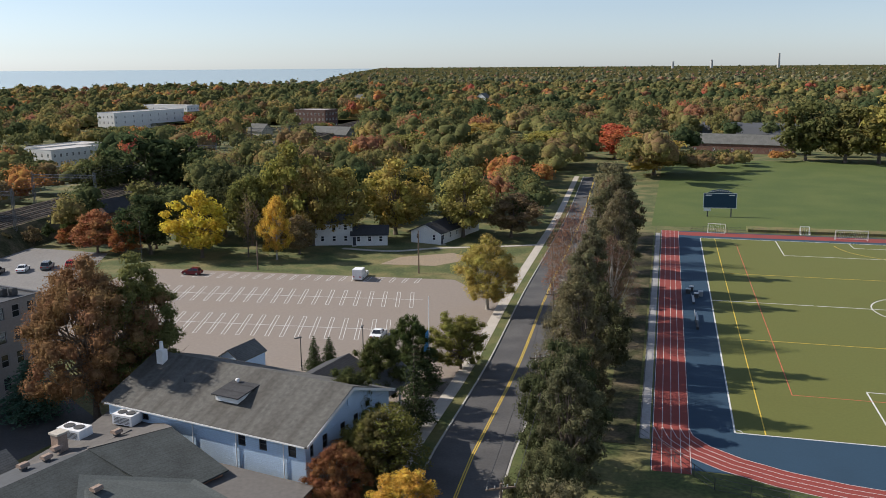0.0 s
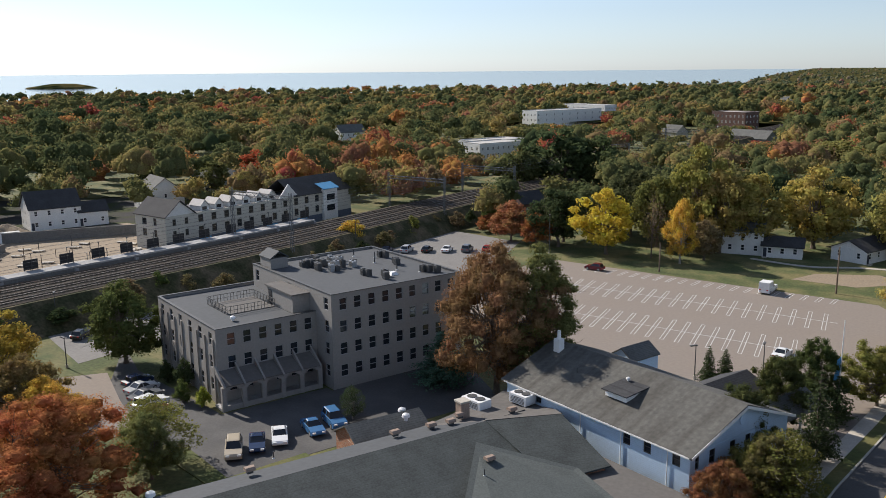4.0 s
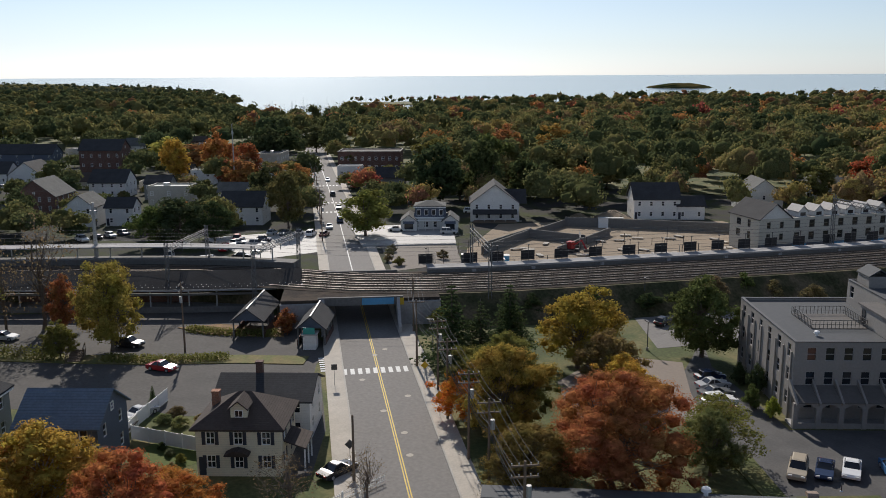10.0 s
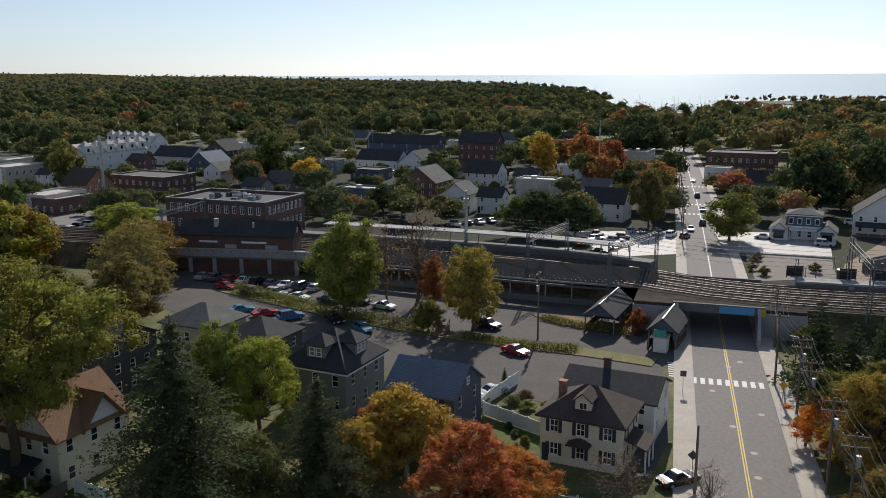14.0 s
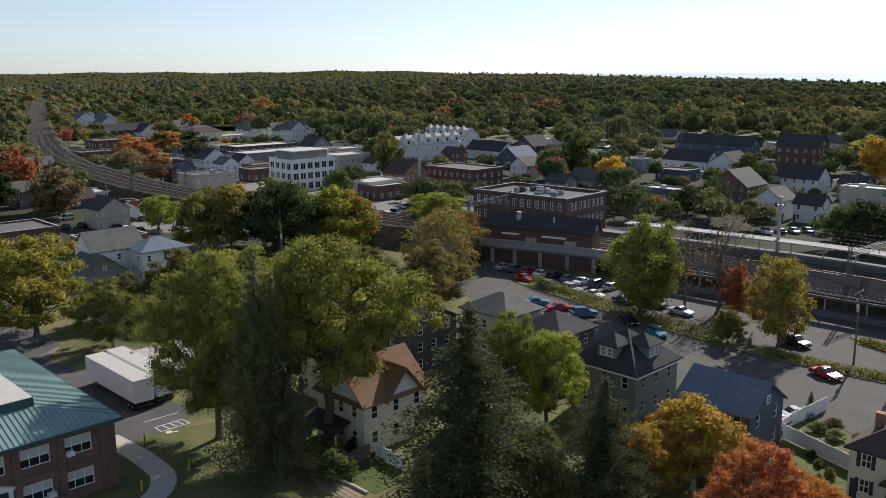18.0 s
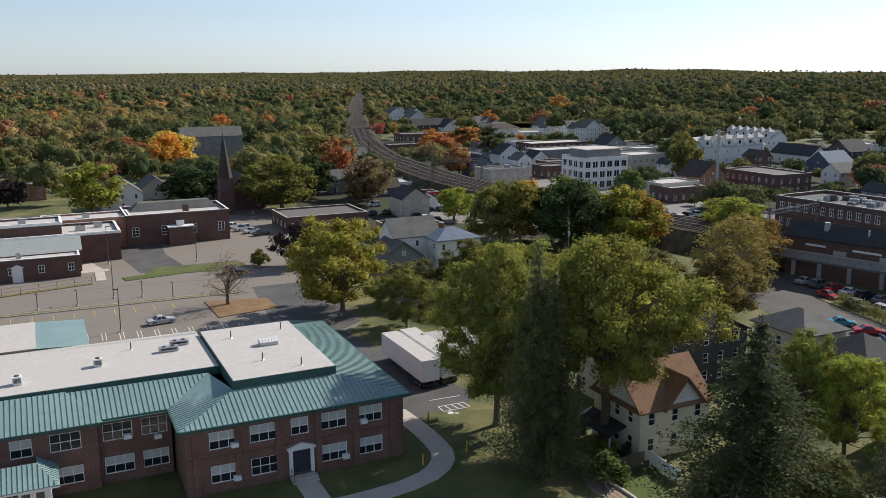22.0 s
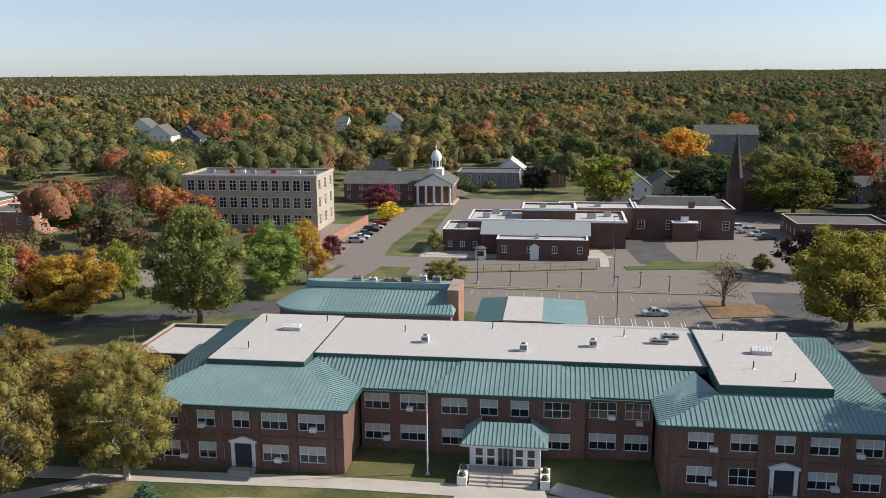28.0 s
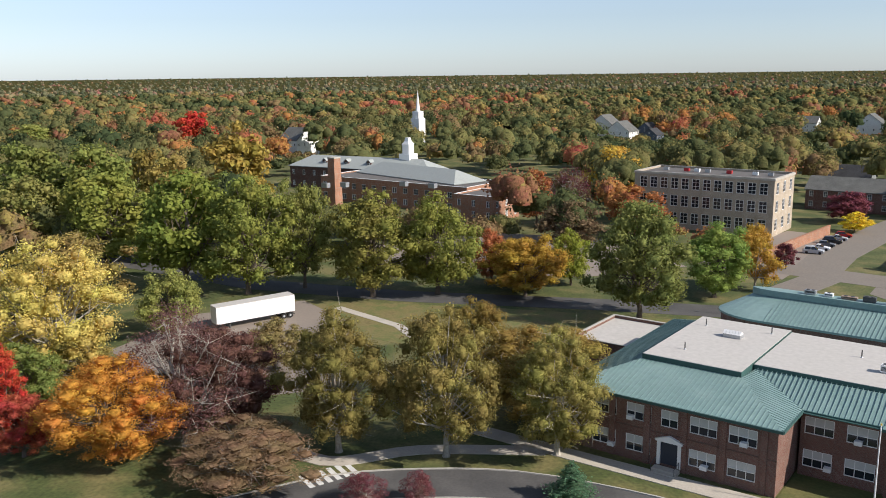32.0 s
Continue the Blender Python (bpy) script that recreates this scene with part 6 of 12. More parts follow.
# bridge over the street
BRIDGE = 71.0
mid_b = (-145.2, 50.2)
br = thing("railway_bridge", *mid_b, 0, BRIDGE, "steel railway bridge with pale blue girders over the street", "bridge")
part("deck", Solid().box(-13.5, 13.5, -10.6, 9.0, RZ - 0.5, RZ + 0.02), "ballast", br)
for y in (-10.95, 9.05):
    part("girder", Solid().box(-7.2, 7.2, y, y + 0.3, RZ - 1.0, RZ + 0.35).box(-7.2, 7.2, y - 0.12, y + 0.42, RZ + 0.35, RZ + 0.45), "dark_concrete", br)
part("girder_panel", Solid().box(0.2, 5.6, -11.1, -10.96, RZ - 0.9, RZ + 0.25), "blue_panel", br)
for x0, x1 in ((-13.6, -6.1), (6.1, 13.6)):
    part("abutment", Solid().box(x0, x1, -11.2, 9.4, 0, RZ - 0.52), "grey_concrete", br)
    wx = x1 - 0.5 if x0 < 0 else x0
    part("wing_wall", Solid().loft([[(wx, -11.2, 0), (wx + 0.5, -11.2, 0), (wx + 0.5, -11.2, RZ + 0.3), (wx, -11.2, RZ + 0.3)], [(wx, -16.5, 0), (wx + 0.5, -16.5, 0), (wx + 0.5, -16.5, 1.2), (wx, -16.5, 1.2)]]), "grey_concrete", br)
sg = part("clearance_sign", Solid().box(6.2, 7.3, -11.3, -11.21, RZ - 1.0, RZ + 0.2), "sign_yellow", br)

# platforms along both sides
far = [p for p in LINE if p[1] > 62 and p[1] < 176]
wester = [p for p in LINE if p[1] > -60 and p[1] < 41]


def platform(line, l0, r0, wall, label):
    t = thing("platform", 0, 0, 0, 0, label, "platform")
    # station slab and platform faces take darker concrete: shade put into their colour
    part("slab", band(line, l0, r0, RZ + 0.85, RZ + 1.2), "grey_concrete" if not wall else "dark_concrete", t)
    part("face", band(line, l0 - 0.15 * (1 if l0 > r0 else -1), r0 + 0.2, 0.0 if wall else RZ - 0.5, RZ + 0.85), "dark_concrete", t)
    return t


pf = platform(far, 10.2, 6.9, False, "raised concrete railway platform with a railing")
a, b = strip(far, 10.0, 7.2)
rail_s = Solid()
for i in range(len(far) - 1):
    rail_s.beam((*a[i], RZ + 2.1), (*a[i + 1], RZ + 2.1), 0.06, 0.06).beam((*a[i], RZ + 1.6), (*a[i + 1], RZ + 1.6), 0.05, 0.05)
    rail_s.beam((*a[i], RZ + 1.05), (*a[i], RZ + 2.1), 0.06, 0.06)
part("railing", rail_s, "steel_dark", pf)
for k in range(1, len(far), 2):
    part("post", Solid().box(b[k][0] - 0.4, b[k][0] + 0.4, b[k][1] - 0.4, b[k][1] + 0.4, 0, RZ + 0.7), "grey_concrete", pf)
edge_l = smooth_line([Vector(p) for p in far], 9)
for k, p in enumerate(smooth_line(a, 9.0)):
    bl = thing("platform_lamp", p[0], p[1], RZ + 1.05, 0, "slim dark lamp post on the railway platform", "lamp post", "platform lamps")
    part("post", Solid().cyl(0, 0, 0, 3.2, 0.06, n=6), "steel_dark", bl)
    part("head", Solid().cyl(0, 0, 3.2, 3.45, 0.1, 0.22, 8), "steel_dark", bl)
for k, p in enumerate(smooth_line(a, 16.0)):
    sb = thing("platform_windbreak", p[0] - 0.3, p[1], RZ + 1.05, BRIDGE + 8, "black windscreen panel on the railway platform", "windbreak", "platform windbreaks")
    part("screen", Solid().box(-1.4, 1.4, -0.05, 0.05, 0.3, 2.2), "black", sb)
    for x in (-1.3, 1.3):
        part("leg", Solid().box(x - 0.05, x + 0.05, -0.05, 0.05, 0, 0.3), "steel_dark", sb)

# near platform by the station: a canopy on piers over a dark undercroft
FRONT = smooth_line([(-187.5, -68), (-184, -52), (-179.5, -28.5), (-169.5, -6.5), (-159, 15), (-154.5, 26), (-151.5, 34)], 5)
vw = thing("platform", 0, 0, 0, 0, "raised station platform on concrete piers over a dark undercroft", "platform")
DEPOT = [p for p in FRONT if p[1] < -20]
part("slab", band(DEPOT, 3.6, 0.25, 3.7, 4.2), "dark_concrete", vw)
# dark sheet added behind the piers; its colour gives the void's shade
part("void_backing", band(FRONT, 3.9, 3.6, 0, 4.2), "brick_dark", vw)
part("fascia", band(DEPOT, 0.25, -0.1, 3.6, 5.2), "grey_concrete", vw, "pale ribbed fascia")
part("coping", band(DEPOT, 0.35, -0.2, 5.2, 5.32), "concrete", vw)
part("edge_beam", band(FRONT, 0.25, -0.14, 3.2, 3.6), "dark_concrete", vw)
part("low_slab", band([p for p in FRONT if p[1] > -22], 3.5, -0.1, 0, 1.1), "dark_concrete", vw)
# the shingled canopy that leans over the near platform, with a row of pale snow guards
NEARROOF = [p for p in FRONT if p[1] > -20] + [(-149.6, 40.5)]
lo_, hi_ = strip(NEARROOF, -0.9, 4.4)
nc = thing("platform_canopy", 0, 0, 0, 0, "long dark shingled canopy over the near station platform", "canopy", "platform canopies")
part("roof", Solid().loft([[(*p, 4.3), (*q, 6.6), (*q, 6.8), (*p, 4.5)] for p, q in zip(lo_, hi_)]), "canopy_shingle", nc)
part("fascia_board", band(NEARROOF, -0.86, -0.98, 4.18, 4.5), "grey_concrete", nc)
guards = Solid()
for p, q in zip(smooth_line(lo_, 0.9), smooth_line(hi_, 0.9)):
    for f_, g_ in ((0.12, 0.0), (0.22, 0.5)):
        x_, y_ = p[0] + (q[0] - p[0]) * f_, p[1] + (q[1] - p[1]) * f_ + g_
        guards.box(x_ - 0.05, x_ + 0.05, y_ - 0.05, y_ + 0.05, 4.48 + 2.3 * f_, 4.58 + 2.3 * f_)
tagged(part("snow_guards", guards, "trim", nc), kind="stuff")
for p in smooth_line(strip(NEARROOF, 0.4, 0.3)[0], 7.0):
    part("post", Solid().box(p[0] - 0.12, p[0] + 0.12, p[1] - 0.12, p[1] + 0.12, 1.1, 4.8), "steel_pale", nc)
studs = Solid()
for p in smooth_line(strip(DEPOT, -0.12, -0.14)[0], 1.6):
    studs.box(p[0] - 0.14, p[0] + 0.14, p[1] - 0.14, p[1] + 0.14, 4.6, 4.85)
part("stud_row", studs, "dark_concrete", vw)
for p in smooth_line(strip(DEPOT, 0.3, 0.2)[0], 6.5):
    part("pier", Solid().box(p[0] - 0.4, p[0] + 0.4, p[1] - 0.4, p[1] + 0.4, 0, 3.2), "grey_concrete", vw)
wp = platform(wester, 11.2, 7.9, True, "far station platform of concrete")
cn = thing("platform_canopy", 0, 0, 0, 0, "long pale canopy over the station platform", "canopy")
canline = [p for p in LINE if -30 < p[1] < 36]
part("roof", band(canline, 12.6, 8.6, RZ + 3.3, RZ + 3.55), "grey_concrete", cn)
for p in smooth_line(strip(canline, 10.6, 10.5)[0], 6.0):
    part("post", Solid().box(p[0] - 0.12, p[0] + 0.12, p[1] - 0.12, p[1] + 0.12, RZ + 1.05, RZ + 3.3), "steel_pale", cn)


# catenary gantries
def gantry(x, y, rz, span, height, z=RZ, label="tall lattice steel gantry carrying the railway wires"):
    t = thing("catenary_gantry", x, y, 0, rz, label, "gantry", "railway gantries")
    for q in (-span / 2, span / 2):
        s = Solid()
        for dx in (-0.3, 0.3):
            for dy in (-0.3, 0.3):
                s.beam((q + dx, dy, 0), (q + dx * 0.7, dy * 0.7, height), 0.1, 0.1)
        n = int(height / 1.1)
        for i in range(n):
            z0, z1 = height * i / n, height * (i + 1) / n
            for dy in (-0.3, 0.3):
                s.beam((q - 0.3, dy, z0), (q + 0.3, dy, z1), 0.05, 0.05)
        part("mast", s, "steel_grey", t)
    s = Solid()
    zt = height - 1.6
    for dy in (-0.35, 0.35):
        for dz in (0, 0.8):
            s.beam((-span / 2, dy, zt + dz), (span / 2, dy, zt + dz), 0.1, 0.1)
    n = int(span / 1.2)
    for i in range(n):
        x0, x1 = -span / 2 + span * i / n, -span / 2 + span * (i + 1) / n
        s.beam((x0, -0.35, zt), (x1, -0.35, zt + 0.8), 0.05, 0.05).beam((x0, 0.35, zt + 0.8), (x1, 0.35, zt), 0.05, 0.05)
    part("truss", s, "steel_grey", t)
    for i in range(4):
        xx = -span / 2 + span * (i + 0.7) / 4.6
        part("insulator", Solid().cyl(xx, 0, zt - 1.2, zt, 0.07, n=6), "steel_dark", t)
    return t


for x, y, h in ((-140, 71, 13.6), (-113, 207, 14), (-108, 240, 13.5), (-123, 148, 16.5), (-160, 16, 12.5), (-152, 36, 12.5), (-96, 330, 14), (-82, 420, 14), (-240, -180, 13), (-285, -250, 13), (-350, -330, 13), (-187, -60, 13)):
    k = min(range(1, len(LINE) - 1), key=lambda i: (LINE[i][0] - x) ** 2 + (LINE[i][1] - y) ** 2)
    d = Vector(LINE[k + 1]) - Vector(LINE[k - 1])
    gantry(*LINE[k], math.degrees(math.atan2(d.y, d.x)) + 90, 19, h)
wires = Solid()
for off in (-5.6, -1.9, 1.9, 5.6):
    a, _ = strip(LINE, off, off)
    for i in range(len(a) - 1):
        if -300 < LINE[i][1] < 480:
            wires.beam((*a[i], RZ + 6.2), (*a[i + 1], RZ + 6.2), 0.035, 0.035)
            wires.beam((*a[i], RZ + 7.6), (*a[i + 1], RZ + 7.6), 0.035, 0.035)
sole("catenary_wires", wires, "steel_dark", "thin dark wires above the railway tracks", "wires", kind="stuff")


# ---- houses below the camera ----
VFACE = GRID + 90  # front towards the drone, long side along the cross street's grid
hip_house = house("house", "cream clapboard house with a brown hipped roof and dark shutters", -90.4, 17.7, VFACE, 9.1, 7.6, 5.3, 2.7, "hip", "cream_siding", "shingle_brown", (3, 2), 2, (0.95, 1.45, 2, 2), chimney=(-3.4, 0.6, 2.6), dormers=((0, -1),), shutters="door_dark", group="houses by the street")
part("porch_hood", Solid().loft([[(x, y, 2.9 + 0.5 * math.cos((x) * 1.2)) for x in (-1.3, -0.6, 0, 0.6, 1.3)] + [(x, y, 2.75) for x in (1.3, -1.3)] for y in (-5.0, -3.82)]), "shingle_brown", hip_house)
part("side_porch_roof", Solid().loft([[(4.6, -2.6, 3.6), (4.6, 1.5, 3.6), (4.6, 1.5, 3.45), (4.6, -2.6, 3.45)], [(7.0, -2.8, 2.8), (7.0, 1.7, 2.8), (7.0, 1.7, 2.65), (7.0, -2.8, 2.65)]]), "shingle_brown", hip_house)
for y in (-2.5, -0.5, 1.4):
    part("porch_post", Solid().box(6.7, 6.85, y, y + 0.15, 0, 2.7), "trim", hip_house)
house("house_wing", "white clapboard rear wing with a dark shingle roof", -98.6, 22.3, VFACE, 11.0, 8.2, 5.0, 1.8, "gable", "white_siding", "shingle_dark", (3, 2), 2, chimney=(-1.2, 0.3, 3.2), chimney_mat="brick_dark", group="houses by the street")
house("house", "dark blue clapboard house with a blue-grey roof and white trim", -98.9, 0.4, VFACE, 8.8, 8.0, 5.6, 2.7, "gable", "slate_siding", "shingle_blue", (3, 2), 2, (0.95, 1.5, 1, 2), group="houses by the street")
gh = house("house", "grey clapboard house with a dark hipped roof and dormers", -107.4, -12.4, VFACE, 9.0, 9.6, 6.0, 3.9, "hip", "grey_siding", "shingle_dark", (3, 3), 2, (0.95, 1.5, 1, 2), group="houses by the street")
for dx, dy, da in ((-0.3, -2.9, 0), (2.7, 0.2, 90)):
    dm = part("dormer", Solid().box(-1.35, 1.35, -1.1, 1.8, 0, 1.75), "grey_siding", gh, at=pose(dx, dy, 6.95, 0, 0, da))
    part("dormer_roof", hip_roof(3.0, 3.3, 1.2, 0.3, 0.1), "shingle_dark", dm, at=pose(0, 0.4, 1.75))
    for x in (-0.95, 0.05):
        part("dormer_window", far_window(0.85, 1.2), None, dm, at=pose(x, -1.14, 0.3))
for q, w_ in ((0, 10.4), (90, 9.8)):
    part("gutter", Solid().box(-w_ / 2, w_ / 2, -0.06, 0.06, 5.78, 5.94), "trim", gh, at=pose(*((0, -5.32) if q == 0 else (5.02, 0)), 0, 0, 0, q))
part("ridge_cap", Solid().beam((4.95, -5.25, 6.12), (0.4, -0.4, 10.02), 0.22, 0.1), "steel_dark", gh)
th = house("house", "pale clapboard house with steep tan shingle gables", -88.6, -39.6, GRID, 9.6, 8.6, 5.9, 3.9, "gable", "cream_siding", "shingle_tan", (3, 3), 2, (0.95, 1.5, 1, 2), chimney=(2.2, 0.3, 5.2), chimney_mat="brick_dark", group="houses by the street")
part("cross_roof", gable_roof(5.2, 5.2, 3.0, 0.4), "shingle_tan", th, at=pose(-1.0, 2.1, 5.9, 0, 0, 90))
part("cross_gable", gable_end(5.0, 2.85, 0.2), "white_siding", th, at=pose(-1.0, 4.28, 5.9, 0, 0, 90))
for x in (-1.95, -0.95):
    part("attic_window", far_window(0.85, 1.2), None, th, at=pose(x + 0.9, 4.4, 6.3, 0, 0, 180))
part("attic_window", far_window(0.85, 1.2), None, th, at=pose(4.84, 0.5, 6.25, 0, 0, 90))
part("pent_roof", Solid().loft([[(4.82, -4.6, 6.0), (4.82, 4.6, 6.0), (4.82, 4.6, 5.85), (4.82, -4.6, 5.85)], [(5.35, -4.7, 5.7), (5.35, 4.7, 5.7), (5.35, 4.7, 5.6), (5.35, -4.7, 5.6)]]), "shingle_tan", th)
part("porch_roof", Solid().loft([[(4.9, -4.5, 3.4), (4.9, 2, 3.4), (4.9, 2, 3.2), (4.9, -4.5, 3.2)], [(7.4, -4.7, 2.6), (7.4, 2.2, 2.6), (7.4, 2.2, 2.4), (7.4, -4.7, 2.4)]]), "shingle_dark", th)
for y in (-4.5, -1.2, 2.0):
    part("porch_post", Solid().box(7.1, 7.25, y, y + 0.15, 0, 2.5), "trim", th)
house("house", "grey house with a brown roof behind the tan one", -99.5, -48.5, VFACE, 9, 8.5, 6.0, 3.0, "gable", "tan_siding", "shingle_brown", (3, 2), 2, chimney=(1.5, -0.8, 4.2), group="houses by the street")
house("house", "black clapboard house with three storeys and white windows", -113.0, -43.5, VFACE, 8.0, 9, 7.4, 2.2, "gable", "dark_siding", "shingle_dark", (3, 3), 3, group="houses by the street")
house("house", "grey house with a pale hipped roof by the parking lot", -124.0, -33.5, VFACE, 9, 8, 6.5, 2.4, "hip", "tan_siding", "shingle_grey", (3, 2), 2, group="houses by the street")
house("house", "grey house with a dark hipped roof", -118.5, -24.0, VFACE, 8, 8, 6.0, 2.4, "hip", "dark_siding", "shingle_dark", (2, 2), 2, group="houses by the street")
house("garage", "small shed with a pale gabled roof beside the trailers", -97.5, -76.5, GRID, 7, 5.5, 2.6, 1.6, "gable", "white_siding", "membrane", (1, 1), 1, category="garage")
# houses beyond the parking lot
h1 = house("house", "white two-storey clapboard house with a grey roof", -28.0, 207.5, 3, 11.5, 8.0, 5.4, 2.0, "gable", "white_siding", "shingle_grey", (4, 2), 2, group="houses by the lot")
house("house_wing", "white one-storey wing with a dark roof", -18.0, 206.2, 3, 8.5, 6.5, 2.7, 1.6, "gable", "white_siding", "shingle_dark", (3, 1), 1, group="houses by the lot")
house("house", "long white bungalow with a dark gabled roof", 0.5, 214.5, 62, 21, 8.2, 2.8, 1.9, "gable", "white_siding", "shingle_dark", (6, 2), 1, group="houses by the lot")
along("path", smooth_line([(-24, 200), (-12, 196.5), (-2, 199.5), (10, 200.5), (25, 203)], 2), 0.7, -0.7, -0.1, 0.05, "concrete", "winding concrete path across the lawn", "path")
slab("dirt_patch", [(-14, 183), (-2, 181), (7, 188), (2, 194), (-10, 190)], -0.1, 0.02, "dirt", "bare brown soil in the worn lawn", "ground")

# new row of houses, half finished, beyond the railway
RW = (-149.5, 150.0)
RA = 80.0
row = thing("new_row", RW[0], RW[1], 0, RA, "unfinished row of pale terraced houses beside the railway", "terraced houses")
ws = []
for i in range(12):
    for z in (3.0, 5.9):
        ws.append((9.5 + i * 4.0, z, 1.5, 1.9, 1, 2))
put_wall(row, 0, 0, 0, 64, 8.4, ws + [(2.0, 3.2, 1.0, 1.6, 1, 2), (5.5, 3.2, 1.0, 1.6, 1, 2), (2.0, 6.0, 1.0, 1.6, 1, 2), (5.5, 6.0, 1.0, 1.6, 1, 2)], "sheathing", frame_mat="steel_dark")
put_wall(row, 0, 11.7, 270, 11.4, 8.4, [(2.5, 3.2, 1.6, 1.8, 1, 2), (7.0, 3.2, 1.2, 1.8, 1, 2), (2.5, 6.0, 1.8, 1.6, 1, 2), (7.0, 6.0, 1.2, 1.8, 1, 2)], "sheathing", frame_mat="steel_dark")
put_wall(row, 64, 0.3, 90, 11.4, 8.4, [(3, 5.9, 1.4, 1.6, 1, 2)], "white_siding")
put_wall(row, 64, 12, 180, 64, 8.4, [], "sheathing")
part("base_course", Solid().box(-0.1, 64.1, -0.12, -0.004, 0, 2.3), "slate_siding", row, "dark base storey")
part("flat_roof", Solid().box(0.3, 63.7, 0.3, 11.7, 8.1, 8.35), "grey_membrane", row)
for x0, wd in ((0, 8.5),):
    part("end_roof", gable_roof(12.4, wd, 3.4, 0.3), "shingle_dark", row, at=pose(x0 + wd / 2, 6, 8.42, 0, 0, 90))
    part("end_gable", gable_end(wd, 3.3, 0.2), "white_siding", row, at=pose(x0 + wd / 2, 0.12, 8.42, 0, 0, 90))
for i in range(6):
    d = part("dormer", Solid().box(0, 2.6, 1.0, 5.0, 8.36, 9.6), "white_siding", row, at=pose(11 + i * 4.4, 0, 0))
    part("dormer_roof", gable_roof(4.4, 2.6, 1.3, 0.15), "membrane", d, at=pose(1.3, 3.0, 9.6, 0, 0, 90))
    part("dormer_gable", gable_end(2.6, 1.25, 0.1), "white_siding", d, at=pose(1.3, 0.95, 9.6, 0, 0, 90))
    part("dormer_pane", Solid().box(0.6, 2.0, 0.93, 0.99, 8.6, 9.4), "glass", d)
part("far_roof", gable_roof(22, 12.4, 4.0, 0.3), "shingle_dark", row, at=pose(52.5, 6, 8.42))
part("cross_gable", gable_end(7, 3.6, 0.3), "white_siding", row, at=pose(39.5, 0.1, 8.42, 0, 0, 90))
part("blue_bay", Solid().box(52, 57.5, -1.0, -0.13, 0.5, 9.2), "white_siding", row)
part("blue_bay_roof", Solid().loft([[(51.6, -1.4, 9.2), (57.9, -1.4, 9.2), (57.9, 2.0, 10.6), (51.6, 2.0, 10.6)], [(51.6, -1.4, 9.35), (57.9, -1.4, 9.35), (57.9, 2.0, 10.75), (51.6, 2.0, 10.75)]]), "blue_panel", row, "bright blue roof wrap")
for z in (3.0, 6.0):
    part("bay_pane", Solid().box(53.2, 56.3, -1.08, -1.005, z, z + 1.7), "glass", row)
for k in range(5):
    part("blue_sheet", Solid().box(9.2 + k * 11, 13 + k * 11, -0.16, -0.125, 0.4, 2.2), "blue_panel", row)

# building site: foundation walls and debris
slab("building_site", [(-162, 80), (-186, 92), (-214, 116), (-205, 148), (-190, 176), (-160, 172), (-150, 148), (-150, 110)], -0.1, 0.02, "dirt", "sunlit bare soil of the building site", "ground")


def site_wall(a, b, h, label="raw grey concrete foundation wall on the building site"):
    sole("foundation_wall", Solid().beam((*a, h / 2), (*b, h / 2), 0.35, h), "dark_concrete", label, "wall", "foundation walls")


for a, b, h in (((-178, 92), (-192, 113), 2.2), ((-192, 113), (-178, 121), 2.4), ((-178, 121), (-170, 108), 2.0), ((-203, 131), (-183, 155), 2.6), ((-183, 155), (-169, 171), 2.6), ((-192, 113.4), (-203, 131), 1.9), ((-178, 121.4), (-186, 134), 2.0), ((-184, 96), (-196, 116), 1.8), ((-174, 117), (-182, 122), 2.6)):
    site_wall(a, b, h)
site_r = random.Random(4)
for i in range(26):
    x, y = site_r.uniform(-184, -156), site_r.uniform(98, 160)
    t = thing("formwork_panel", x, y, 0.02, site_r.uniform(0, 180), "stack of pale formwork boards lying on the soil", "formwork", "site materials")
    part("board", Solid().box(-1.4, 1.4, -0.6, 0.6, 0.25, 0.4), "concrete", t)
    part("bearer", Solid().box(-1.1, -0.9, -0.6, 0.6, 0, 0.25).box(0.9, 1.1, -0.6, 0.6, 0, 0.25), "wood_pole", t)
for x, y, r, h in ((-207, 150, 6, 2.6), (-211, 141, 4, 1.8)):
    s = Solid()
    rings = []
    for k in range(5):
        rr = r * (1 - k / 4.6)
        rings.append([(rr * math.cos(q) * site_r.uniform(0.85, 1.15), rr * math.sin(q) * site_r.uniform(0.85, 1.15), h * k / 4 + site_r.uniform(-0.1, 0.1) * (k > 0)) for q in (2 * math.pi * j / 14 for j in range(14))])
    sole("soil_heap", s.loft(rings), "dirt", "heap of brown soil on the building site", "soil heap", m=pose(x, y, 0))
for i in range(34):
    x, y = site_r.uniform(-182, -154), site_r.uniform(76, 150)
    sole("site_post", Solid().beam((0, 0, 0), (0, 0, site_r.uniform(1.6, 3.4)), 0.12, 0.12), site_r.choice(("wood_pole", "steel_pale", "steel_dark")), "thin upright post on the building site", "post", "site posts", m=pose(x, y, 0.02))
